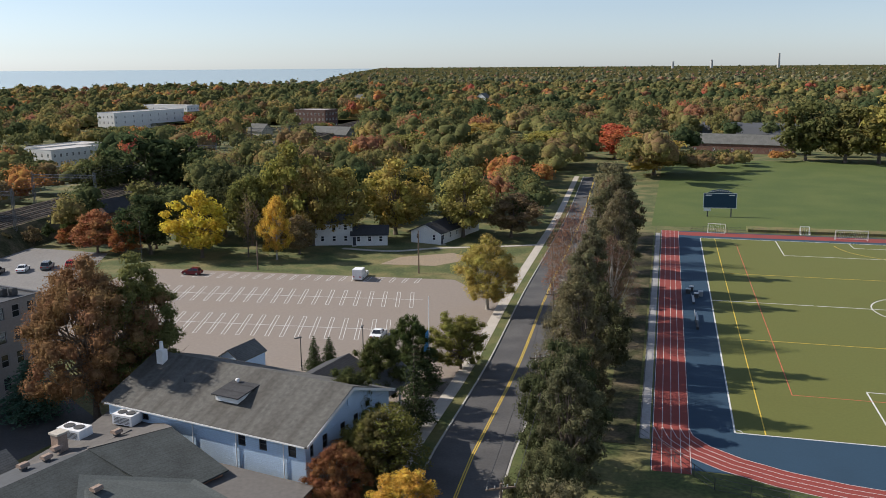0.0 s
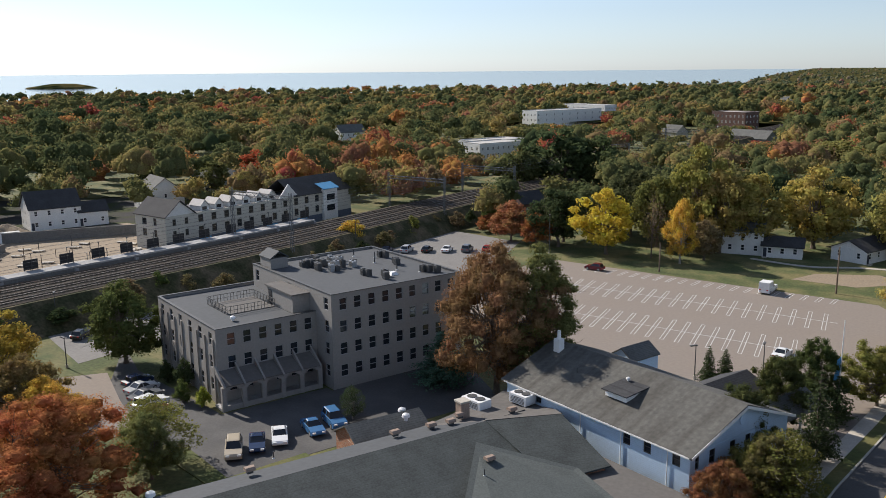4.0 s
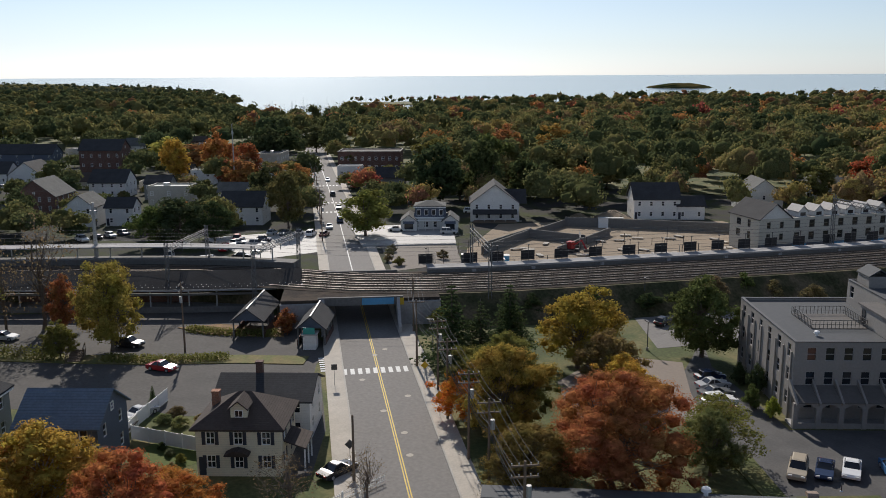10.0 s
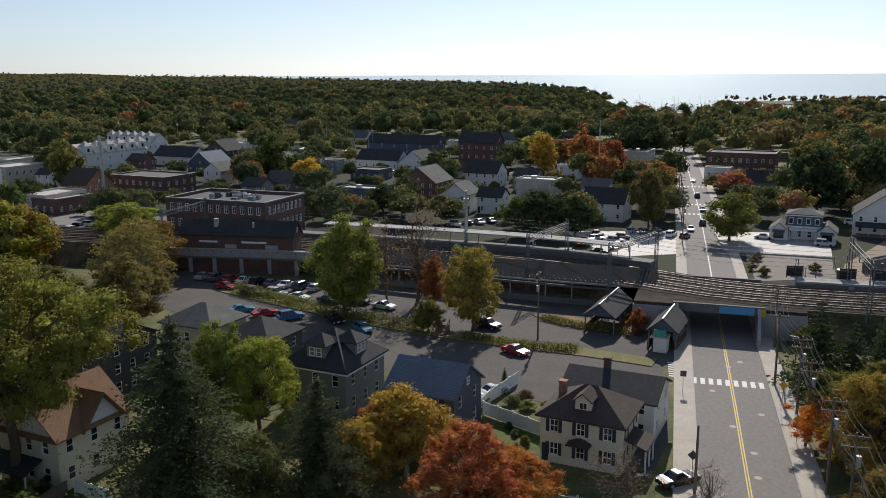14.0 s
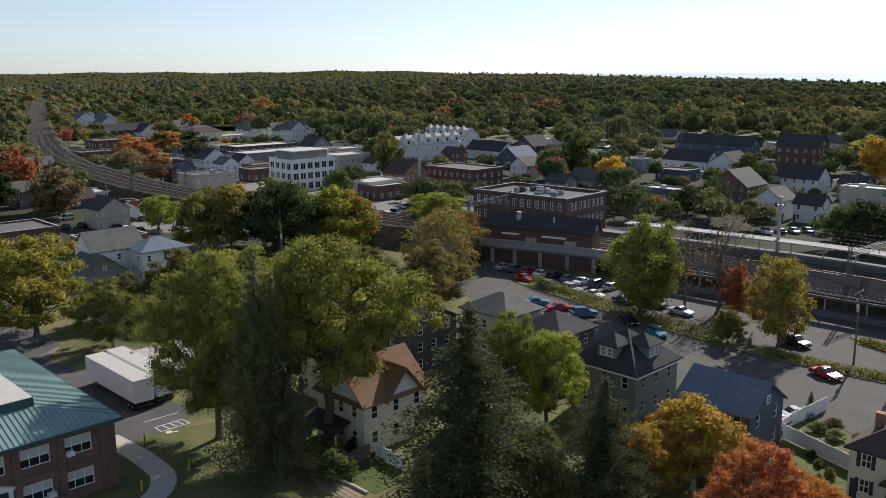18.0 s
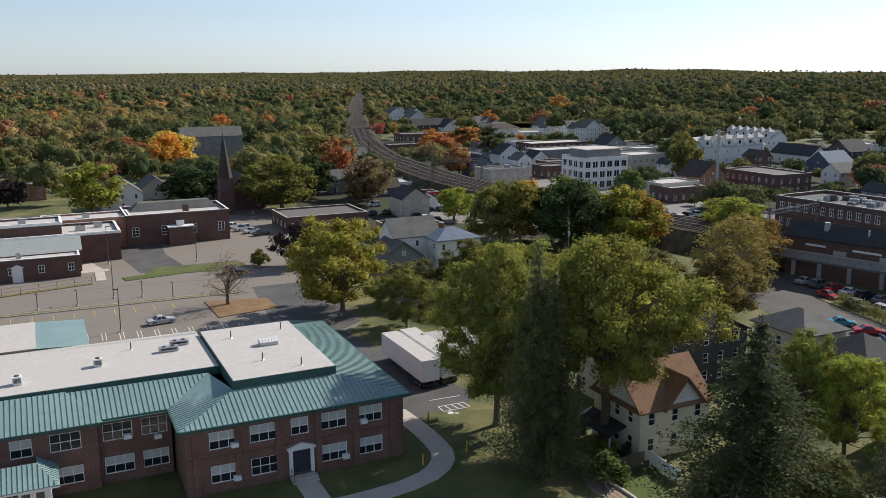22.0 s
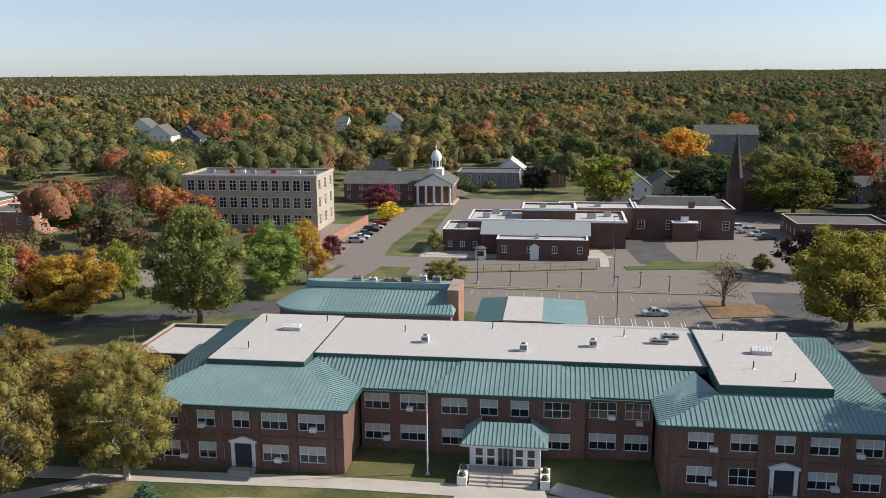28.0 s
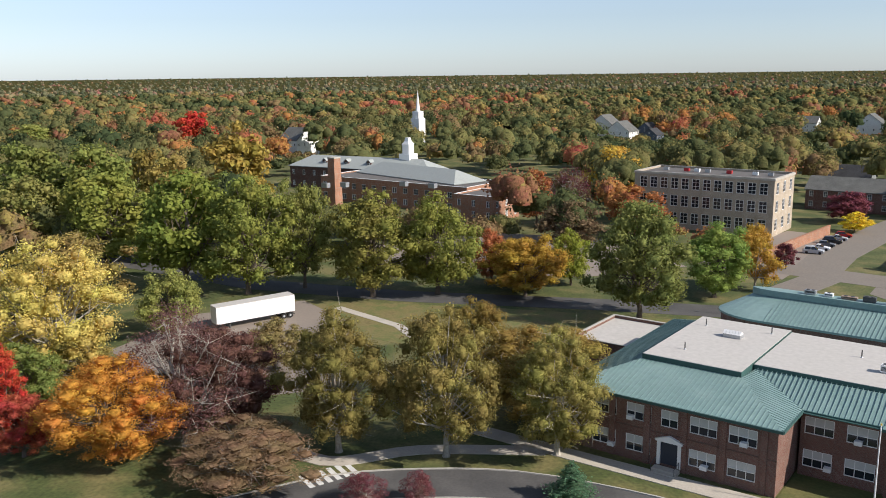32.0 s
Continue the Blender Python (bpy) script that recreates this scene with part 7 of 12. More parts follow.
for x, y, w_, h_, m_ in ((-170, 84, 2.4, 2.4, "steel_dark"), (-166, 92, 1.2, 2.2, "blue_panel"), (-163, 88, 3.2, 2.3, "white_metal"), (-196, 139, 2.6, 2.8, "white_metal"), (-200, 146, 4.5, 1.6, "steel_pale")):
    bx_ = thing("site_container", x, y, 0.02, 64, "small metal container on the building site", "container", "site containers")
    part("shell", Solid().box(-w_ / 2, w_ / 2, -0.9, 0.9, 0.1, h_), m_, bx_)
    part("lid", Solid().box(-w_ / 2 - 0.06, w_ / 2 + 0.06, -0.96, 0.96, h_, h_ + 0.1), "steel_pale", bx_)
t = thing("digger", -172, 113, 0.02, 20, "small red excavator parked on the building site", "excavator")
part("cab", Solid().box(-1.0, 0.6, -0.8, 0.8, 0.8, 2.5), "red_metal", t)
part("track", Solid().box(-1.6, 1.6, -1.3, -0.8, 0, 0.75), "steel_dark", t)
part("track", Solid().box(-1.6, 1.6, 0.8, 1.3, 0, 0.75), "steel_dark", t)
part("boom", Solid().beam((0.6, 0, 1.6), (3.0, 0, 3.2), 0.3, 0.35).beam((3.0, 0, 3.2), (4.4, 0, 1.2), 0.25, 0.3), "red_metal", t)
part("bucket", Solid().box(4.0, 4.8, -0.45, 0.45, 0.5, 1.2), "steel_dark", t)
slab("pale_lot", [(-227, 76), (-220, 104), (-192, 92), (-200, 70)], -0.1, 0.35, "glare_lot", "concrete parking deck coloured pale for the sun's glare", "parking lot")

# station road: lots, shelters, hedges
slab("parking_lot", [(-186, -58), (-174, -24), (-163, 10), (-153, 34), (-124, 39), (-119, 34), (-101, 27), (-108, 10), (-121, -10), (-146, -40), (-166, -62)], -0.1, 0.02, "grey_asphalt", "grey asphalt station parking lot", "parking lot")


def hedge(line, w, h, label):
    rng = np.random.default_rng(int(abs(line[0][0]) * 10))
    pts = smooth_line(line, 0.35)
    c = np.repeat(np.array([(x, y, 0.0) for x, y in pts]), 60, axis=0)
    n = len(c)
    d = rng.normal(0, 1, (n, 3))
    d[:, 2] = np.abs(d[:, 2])
    d /= np.linalg.norm(d, axis=1)[:, None]
    p = c + d * np.array([w / 2, w / 2, h]) * rng.uniform(0.7, 1.1, (n, 1))
    v, f = leaf_quads(rng, p, d, 0.14)
    o = sole("hedge", mesh_np("hedge", v, f, M["leaf"]), None, label, "hedge")
    o.color = (0.1, 0.1, 0.03, 1)
    return o


hedge([(-166, -38), (-157, -28), (-143, -9), (-138, -1)], 3.2, 2.2, "overgrown green hedge between the parking lots")
hedge([(-134, 6), (-130, 13), (-127, 22)], 2.6, 1.2, "low green hedge along the station road")
along("verge", [(-168, -41), (-158, -29), (-143, -9), (-137, 1), (-131, 12), (-126, 24), (-121, 33)], 1.9, -1.9, -0.1, 0.14, "dry_grass", "kerbed strip of dry grass between the parking lots", "verge")
slab("traffic_island", [(-147, 18), (-141, 22), (-134, 33), (-139, 34), (-146, 25)], -0.1, 0.16, "leaf_litter", "kerbed island with shrubs on the station road", "verge")
hedge([(-144.5, 20), (-140, 25), (-136, 32)], 3.0, 1.0, "dark clipped shrubs on the island")
for x, y, ln, wd in ((-141.2, 30.2, 12, 5.0), (-131.2, 37.6, 9, 4.4)):
    t = thing("waiting_shelter", x, y, 0, GRID + 0, "open station shelter with a dark gabled roof and white frame", "shelter", "station shelters")
    part("roof", gable_roof(ln, wd, 1.9, 0.3), "shingle_dark", t, at=pose(0, 0, 3.0))
    part("ridge_cap", Solid().box(-ln / 2 - 0.3, ln / 2 + 0.3, -0.12, 0.12, 5.02, 5.14), "steel_pale", t)
    for q in (-1, 1):
        part("gable", gable_end(wd, 1.85, 0.12), "slate_siding", t, at=pose(q * (ln / 2 - 0.2), 0, 3.0))
        part("wall", Solid().box(-ln / 2 + 0.4, ln / 2 - 0.4, q * wd / 2 - 0.15, q * wd / 2, 0, 1.1), "brick_dark", t)
    for i in range(4):
        for q in (-1, 1):
            part("post", Solid().box(-ln / 2 + 0.3 + i * (ln - 0.8) / 3, -ln / 2 + 0.5 + i * (ln - 0.8) / 3, q * (wd / 2 - 0.1) - 0.1, q * (wd / 2 - 0.1) + 0.1, 0, 3.0), "steel_grey", t)
kiosk = thing("kiosk", -126.8, 35.4, 0, GRID, "small white kiosk with a teal notice board", "kiosk")
part("wall", Solid().box(-1.1, 1.1, -1.0, 1.0, 0, 2.3), "white_siding", kiosk)
part("roof", Solid().box(-1.3, 1.3, -1.2, 1.2, 2.3, 2.5), "membrane", kiosk)
part("notice_board", Solid().box(1.11, 1.2, -0.9, 0.9, 2.55, 3.6), "teal", kiosk)
stairs = thing("stairs", -134.9, 1.2, 0, GRID + 100, "short flight of brown timber steps with handrails", "stairs")
for i in range(9):
    part("step", Solid().box(-0.95, 0.95, i * 0.36, (i + 1) * 0.36, 0, 0.13 * (i + 1)), "wood_pole", stairs)
for x in (-1.05, 1.05):
    part("handrail", Solid().beam((x, 0, 1.0), (x, 3.3, 2.15), 0.09, 0.09), "wood_pole", stairs)
    for k in range(4):
        part("post", Solid().box(x - 0.05, x + 0.05, k * 1.08, k * 1.08 + 0.1, 0, 1.0 + k * 0.375), "wood_pole", stairs)
# brick office and station hall beyond the tracks
OFF = (-212.0, -65.0, 67.5)
flat_block("brick_office", "three-storey dark red brick office with white windows", *OFF, 28.5, 18, 11.8, 3, (12, 8, 0, 0), "brick_dark", "grey_membrane", (1.25, 1.9, 2, 2), 0.7, z=0, category="office building", first=1.9, cornice="steel_dark")
st = house("station_hall", "brown brick station hall with a dark pitched roof above the platform", -184.9, -41.0, 79, 25.5, 5.0, 8.5, 2.6, "gable", "brick_dark", "shingle_dark", (0, 1), 1, category="station", door=False)
for x, w in ((-8.5, 4.2), (-2.6, 2.6), (1.2, 5.6), (6.5, 2.8)):
    part("sign_board", Solid().box(x, x + w, -2.64, -2.505, 6.6 if w > 3 else 5.4, 7.0 if w > 3 else 6.3), "trim" if w > 3 else "steel_pale", st)
part("roof_vent", Solid().cyl(-5.0, -1.0, 9.8, 11.6, 0.55, n=10), "steel_pale", st)
part("roof_vent", Solid().cyl(3.5, -1.2, 9.6, 11.0, 0.25, n=8), "steel_pale", st)
for i in range(16):
    roof_unit(*at_local(*OFF[:2], OFF[2], site_r.uniform(9, 21), site_r.uniform(5, 13)), 11.81, OFF[2], site_r.uniform(0.9, 2.2), 1.0, site_r.uniform(0.6, 1.4), site_r.choice(("metal", "steel_dark", "white_metal")), "grey rooftop unit on the brick office")

# fences and garden of the cream house
def fence(pts, h, material, label, board=0.16, gap=0.02, picket=False):
    t = thing("fence", 0, 0, 0, 0, label, "fence", "garden fences")
    for (x0, y0), (x1, y1) in zip(pts, pts[1:]):
        ln = math.hypot(x1 - x0, y1 - y0)
        n = max(1, int(ln / 2.4))
        for i in range(n):
            a = (x0 + (x1 - x0) * i / n, y0 + (y1 - y0) * i / n)
            b = (x0 + (x1 - x0) * (i + 1) / n, y0 + (y1 - y0) * (i + 1) / n)
            part("post", Solid().box(a[0] - 0.07, a[0] + 0.07, a[1] - 0.07, a[1] + 0.07, 0, h + 0.12), material, t)
            if picket:
                s = Solid().beam((*a, h * 0.3), (*b, h * 0.3), 0.05, 0.08).beam((*a, h * 0.8), (*b, h * 0.8), 0.05, 0.08)
                for k in range(12):
                    p = [a[j] + (b[j] - a[j]) * (k + 0.5) / 12 for j in (0, 1)]
                    s.beam((*p, 0.1), (*p, h), 0.08, 0.03)
                tagged(part("picket_row", s, material, t), kind="stuff")
            else:
                part("panel", Solid().beam((*a, h / 2 + 0.05), (*b, h / 2 + 0.05), 0.05, h - 0.1), material, t)
    return t


fence([(-103.5, 6.0), (-113.0, 12.0)], 1.8, "trim", "white board fence along the garden")
fence([(-102.0, 6.5), (-95.0, 13.2)], 1.8, "trim", "white board fence behind the lawn")
fence([(-79.5, 12.0), (-76.0, 21.5), (-79.0, 29.5)], 1.0, "trim", "white picket fence before the cream house", picket=True)
slab("lawn", [(-98, 4), (-94.5, 12.8), (-90.5, 12), (-91, 5)], -0.1, 0.03, "lawn", "bright green garden lawn behind the fence", "lawn")
slab("lawn", [(-110, 10), (-102.5, 15), (-98.5, 12), (-101, 8)], -0.1, 0.03, "lawn", "green garden behind the house", "lawn")
slab("driveway", [(-84, 23), (-95, 28), (-108, 31.5), (-106, 27), (-84, 20)], -0.1, 0.02, "grey_asphalt", "grey asphalt driveway beside the cream house", "driveway")


# ---- vehicles ----
CARS = {}


def car_meshes(kind):
    if kind in CARS:
        return CARS[kind]
    ln, wd, ht, belt, nose, hood, rear, tail = {"sedan": (4.7, 1.8, 1.45, 0.92, 0.65, 1.35, 0.95, 0.4), "suv": (4.7, 1.9, 1.75, 1.05, 0.8, 1.25, 0.25, 0.12), "hatch": (4.2, 1.75, 1.5, 0.95, 0.7, 1.15, 0.35, 0.15), "pickup": (5.6, 2.0, 1.85, 1.1, 0.95, 1.5, 2.2, 0.1)}[kind]
    h, w = ln / 2, wd / 2
    prof = [(-h, 0.35), (-h + 0.05, belt - 0.12), (-h + tail + 0.25, belt), (h - hood, belt), (h - 0.25, nose + 0.1), (h, nose - 0.1), (h - 0.03, 0.35), (h - 0.3, 0.22), (-h + 0.3, 0.22)]
    body = Solid()
    body.loft([[(x * q, y, z) for x, z in prof] for y, q in ((-w, 0.965), (-w + 0.12, 1.0), (w - 0.12, 1.0), (w, 0.965))])
    x0, x1 = -h + rear + 0.1, h - hood - 0.1
    top0, top1 = (x0 + (0.65 if kind == "sedan" else 0.25), x1 - 0.75)
    glass = Solid().loft([[(x0, -w + 0.1, belt - 0.02), (x1, -w + 0.1, belt - 0.02), (x1, w - 0.1, belt - 0.02), (x0, w - 0.1, belt - 0.02)], [(top0, -w + 0.28, ht - 0.06), (top1, -w + 0.28, ht - 0.06), (top1, w - 0.28, ht - 0.06), (top0, w - 0.28, ht - 0.06)]])
    roof = Solid().loft([[(top0 - 0.08, -w + 0.24, ht - 0.06), (top1 + 0.1, -w + 0.24, ht - 0.06), (top1 + 0.1, w - 0.24, ht - 0.06), (top0 - 0.08, w - 0.24, ht - 0.06)], [(top0 + 0.1, -w + 0.36, ht), (top1 - 0.1, -w + 0.36, ht), (top1 - 0.1, w - 0.36, ht), (top0 + 0.1, w - 0.36, ht)]])
    for sx in (x0 + 0.02, (x0 + x1) / 2):
        for q in (-1, 1):
            roof.beam((sx, q * (w - 0.1), belt - 0.02), (sx + (top0 - x0) * (1 if sx < x0 + 0.1 else 0), q * (w - 0.27), ht - 0.05), 0.09, 0.09)
    tyre = Solid().tube((0, -0.11, 0), (0, 0.11, 0), 0.33, n=14)
    rim = Solid().tube((0, -0.125, 0), (0, 0.125, 0), 0.2, n=10)
    lamp = Solid().box(h - 0.16, h + 0.015, -0.2, 0.2, nose - 0.12, nose + 0.04)
    tl = Solid().box(-h - 0.015, -h + 0.12, -0.17, 0.17, belt - 0.32, belt - 0.14)
    CARS[kind] = dict(body=body.mesh("body", M["paint"]), glass=glass.mesh("cabin_glass", M["glass"]), roof=roof.mesh("roof", M["paint"]), tyre=tyre.mesh("tyre", M["tyre"]), rim=rim.mesh("rim", M["metal"]), lamp=lamp.mesh("headlight", M["lamp_white"]), tail=tl.mesh("tail_light", M["lamp_red"]), h=h, w=w)
    return CARS[kind]


SHADE = {"white": (0.75, 0.75, 0.74), "black": (0.02, 0.02, 0.022), "silver": (0.42, 0.43, 0.44), "grey": (0.13, 0.135, 0.14), "red": (0.35, 0.02, 0.025), "blue": (0.06, 0.16, 0.32), "dark blue": (0.02, 0.035, 0.08), "maroon": (0.12, 0.01, 0.02), "beige": (0.42, 0.36, 0.27), "teal": (0.05, 0.24, 0.34)}


def car(kind, colour, x, y, rz, where, z=0.03):
    q = car_meshes(kind)
    word = {"sedan": "saloon car", "suv": "sport utility vehicle", "hatch": "hatchback", "pickup": "pickup truck"}[kind]
    t = thing("car", x, y, z, rz, f"{colour} {word} parked {where}", "car", f"cars {where}")
    for nm in ("body", "roof", "glass"):
        o = part({"glass": "cabin_glass"}.get(nm, nm), q[nm], None, t)
        o.color = (*SHADE[colour], 1)
    for sx in (-q["h"] * 0.6, q["h"] * 0.62):
        for sy in (-q["w"] + 0.1, q["w"] - 0.1):
            wh = part("tyre", q["tyre"], None, t, at=pose(sx, sy, 0.33))
            if math.hypot(x, y) < 190:
                part("rim", q["rim"], None, wh)
    for sy in (-q["w"] + 0.32, q["w"] - 0.32) if math.hypot(x, y) < 230 else ():
        part("headlight", q["lamp"], None, t, at=pose(0, sy, 0))
        part("tail_light", q["tail"], None, t, at=pose(0, sy, 0))
    return t


U, V = GRID, GRID + 90
car("sedan", "white", -10.5, 131.3, 78, "on the parking lot")
car("hatch", "maroon", -52.3, 174.6, 170, "on the parking lot")
van = car("pickup", "white", -17.0, 170.6, 80, "on the parking lot")
o_ = part("box_body", Solid().box(-2.75, -0.2, -0.98, 0.98, 0.95, 2.3), "white_metal", van, "white box body")
for k, (kd, cl) in enumerate((("suv", "beige"), ("sedan", "dark blue"), ("sedan", "white"))):
    car(kd, cl, -61.9 + k * 1.15, 69.9 + k * 2.65, U - 25, "by the office")
for k, (kd, cl) in enumerate((("sedan", "blue"), ("suv", "blue"))):
    car(kd, cl, -57.6 + k * 1.1, 79.0 + k * 2.9, U - 10, "by the office")
for k, (kd, cl) in enumerate((("hatch", "dark blue"), ("sedan", "silver"), ("sedan", "grey"), ("suv", "white"), ("sedan", "maroon"))):
    car(kd, cl, -88.5 + k * 2.6, 81.5 - k * 1.8, V + 15, "along the office wall")
car("suv", "silver", -124.0, 98.5, 110, "near the railway")
car("hatch", "black", -113.0, 93.3, 110, "near the railway")
car("sedan", "black", -103.0, 76.0, 150, "near the office")
for k, cl in enumerate(("dark blue", "silver", "black", "white", "grey", "red")):
    car(("sedan", "suv", "hatch")[k % 3], cl, -102 + k * 4.2, 172 + k * 2.2, 100, "along the railway")
for k, (cl, kd) in enumerate((("teal", "sedan"), ("red", "sedan"), ("blue", "suv"))):
    car(kd, cl, -150.9 + k * 2.4, -34.2 + k * 4.85, V + 55, "on the lower station lot")
car("hatch", "teal", -138.4, -11.3, U + 60, "on the lower station lot")
car("sedan", "black", -144.0, -16.5, U + 60, "on the lower station lot")
for (x, y), kd, cl in zip(((-168.7, -40.9), (-163.6, -34.5), (-162.3, -29.8), (-159.6, -25.1), (-157.3, -19.1), (-156.6, -13.4), (-152.6, -8.5)), ("sedan", "suv", "suv", "sedan", "sedan", "suv", "sedan"), ("red", "grey", "silver", "white", "dark blue", "black", "white")):
    car(kd, cl, x, y, V - 5, "on the station lot")
for k in range(9):
    car(("sedan", "suv", "hatch")[k % 3], ("silver", "grey", "red", "white", "black", "grey", "white", "dark blue", "silver")[k], -177.5 + k * 1.35, -47.5 + k * 3.1, U + 180, "at the station wall")
car("suv", "black", -139.8, 9.6, V - 12, "on the station road")
car("sedan", "red", -126.0, 12.9, V - 20, "on the station road")
car("sedan", "black", -83.0, 25.6, V + 50, "beside the cream house")
for k, cl in enumerate(("white", "silver")):
    car("sedan", cl, -107.0 - k * 2.0, 5.2 + k * 3, V + 60, "behind the white fence")
car("sedan", "silver", -81.9, -126.2, U + 190, "on the school lot")
car("suv", "black", -113.5, -146.5, U + 150, "beside the school street")
for k, cl in enumerate(("silver", "white", "grey", "black", "silver", "red")):
    car(("suv", "sedan", "hatch")[k % 3], cl, -48.0 - k * 2.4, -210.0 - k * 4.4, U + 190, "behind the brick wall")
car("sedan", "silver", 33.5, -176.5, 20, "on the far lot")
for k, (x, y, cl) in enumerate(((-215, 85, "white"), (-238, 76.5, "dark blue"), (-262, 84, "grey"), (-292, 91.5, "black"), (-335, 103, "white"), (-205, 96, "silver"), (-229, 70.5, "white"), (-236, 118, "white"), (-228, 122, "grey"), (-232, 128, "black"))):
    car(("sedan", "suv")[k % 2], cl, x, y, GRID + 190 if k in (1, 2, 3, 4, 6) else 63, "in the town", 0.36 if k in (0, 5) else 0.04)
town_r = random.Random(21)
for k in range(34):
    x, y = town_r.uniform(-222, -190), town_r.uniform(18, 52)
    if k > 15:
        a, r = radians(town_r.uniform(108, 134)), town_r.uniform(235, 330)
        x, y = -math.sin(a) * r, math.cos(a) * r
    car(("sedan", "suv", "hatch")[k % 3], ("white", "silver", "grey", "black", "red", "dark blue")[k % 6], x, y, town_r.choice((U, V, U + 180)) + 5, "on the town lots", 0.05)
slab("parking_lot", [(-230, 36), (-196, 42), (-199, 60), (-228, 66)], -0.1, 0.02, "glare_lot", "town parking lot coloured pale for the sun's glare", "parking lot")
slab("parking_lot", [(-215, -95), (-300, -110), (-330, -180), (-250, -230), (-190, -150)], -0.1, 0.015, "old_asphalt", "grey paved lots and yards of the town", "parking lot")


# cars far off in the town, each one small mesh
FAR_CAR = {}


def far_car(kind, colour, x, y, rz):
    if (kind, colour) not in FAR_CAR:
        q = car_meshes(kind)
        bm = bmesh.new()
        for nm, slot in (("body", 0), ("roof", 0), ("glass", 1), ("tyre", 2), ("tyre", 2), ("tyre", 2), ("tyre", 2)):
            n0, v0 = len(bm.faces), len(bm.verts)
            bm.from_mesh(q[nm])
            bm.faces.ensure_lookup_table()
            bm.verts.ensure_lookup_table()
            for f in bm.faces[n0:]:
                f.material_index = slot
            if slot == 2:
                k = sum(1 for z in bm.faces[:n0] if z.material_index == 2) // max(1, len(bm.faces) - n0)
                for v in bm.verts[v0:]:
                    v.co += Vector(((-0.6 if k % 2 else 0.62) * q["h"], (q["w"] - 0.1) * (1 if k < 2 else -1), 0.33))
        me = bpy.data.meshes.new("car")
        bm.to_mesh(me)
        bm.free()
        for m in ("paint", "glass", "tyre"):
            me.materials.append(M[m])
        FAR_CAR[kind, colour] = me
    o = sole("car", FAR_CAR[kind, colour], None, f"{colour} car parked on a town lot", "car", "cars of the town", m=pose(x, y, 0.05, 0, 0, rz))
    o.color = (*SHADE[colour], 1)


far_r = random.Random(31)
for (ax, ay), (bx, by), cn_ in [
    ((-195.4, -169.6), (-189.7, -152.9), 5), ((-215.2, -179.8), (-204.0, -167.5), 3), ((-238.9, -104.7), (-230.3, -90.9), 5), ((-229.7, -104.6), (-221.7, -90.0), 5),
    ((-286.3, -31.6), (-276.4, -22.2), 4), ((-226.7, 53.8), (-218.5, 65.8), 5), ((-435.4, -130.5), (-501.1, -101.8), 14), ((-395.2, -117.7), (-419.0, -101.6), 8),
    ((-148.3, -190.8), (-146.0, -176.4), 4), ((-188.2, -175.4), (-206.4, -164.3), 6), ((-218.6, -103.7), (-242.7, -96.3), 7), ((-290.0, -247.8), (-279.2, -223.4), 5),
    ((-377.4, -29.9), (-366.9, -15.6), 5), ((-396.3, -88.0), (-423.6, -71.5), 8), ((-239.0, 7.1), (-243.4, 17.6), 4)]:
    turn = math.degrees(math.atan2(by - ay, bx - ax)) + 90
    for i in range(cn_):
        f_ = i / (cn_ - 1)
        far_car(far_r.choice(("sedan", "suv", "hatch")), far_r.choice(("white", "silver", "grey", "black", "silver", "dark blue", "white", "maroon")), ax + (bx - ax) * f_, ay + (by - ay) * f_, turn + far_r.choice((0, 180)) + far_r.uniform(-3, 3))


def trailer(x, y, rz, ln, label):
    t = thing("trailer", x, y, 0, rz, label, "trailer", "trailers")
    part("box", Solid().box(0, ln, -1.3, 1.3, 1.15, 4.05), "white_metal", t)
    part("roof", Solid().box(-0.02, ln + 0.02, -1.32, 1.32, 4.055, 4.13), "membrane", t)
    part("door", Solid().box(-0.06, -0.004, -1.2, -0.02, 1.25, 3.95), "white_metal", t)
    part("door", Solid().box(-0.06, -0.004, 0.02, 1.2, 1.25, 3.95), "white_metal", t)
    for q in (0.9, 2.1):
        for sy in (-1.05, 1.05):
            wh = part("wheel", Solid().tube((q, sy - 0.2, 0.5), (q, sy + 0.2, 0.5), 0.5, n=14), "tyre", t)
            part("hub", Solid().tube((q, sy - 0.21, 0.5), (q, sy + 0.21, 0.5), 0.2, n=8), "metal", wh)
    part("landing_leg", Solid().box(ln - 2.6, ln - 2.4, -0.8, -0.6, 0, 1.15).box(ln - 2.6, ln - 2.4, 0.6, 0.8, 0, 1.15), "steel_dark", t)
    part("bumper", Solid().box(0.02, 0.14, -1.2, 1.2, 0.5, 0.65).box(0.05, 0.12, -0.6, -0.5, 0.65, 1.15).box(0.05, 0.12, 0.5, 0.6, 0.65, 1.15), "steel_dark", t)


trailer(-85.7, -69.9, 244, 14.5, "long white box trailer parked beside the school")
trailer(-88.7, -68.9, 244, 14.5, "long white box trailer parked beside the school")
trailer(54.6, -141.8, 47, 14.5, "long white box trailer parked on the school lot")


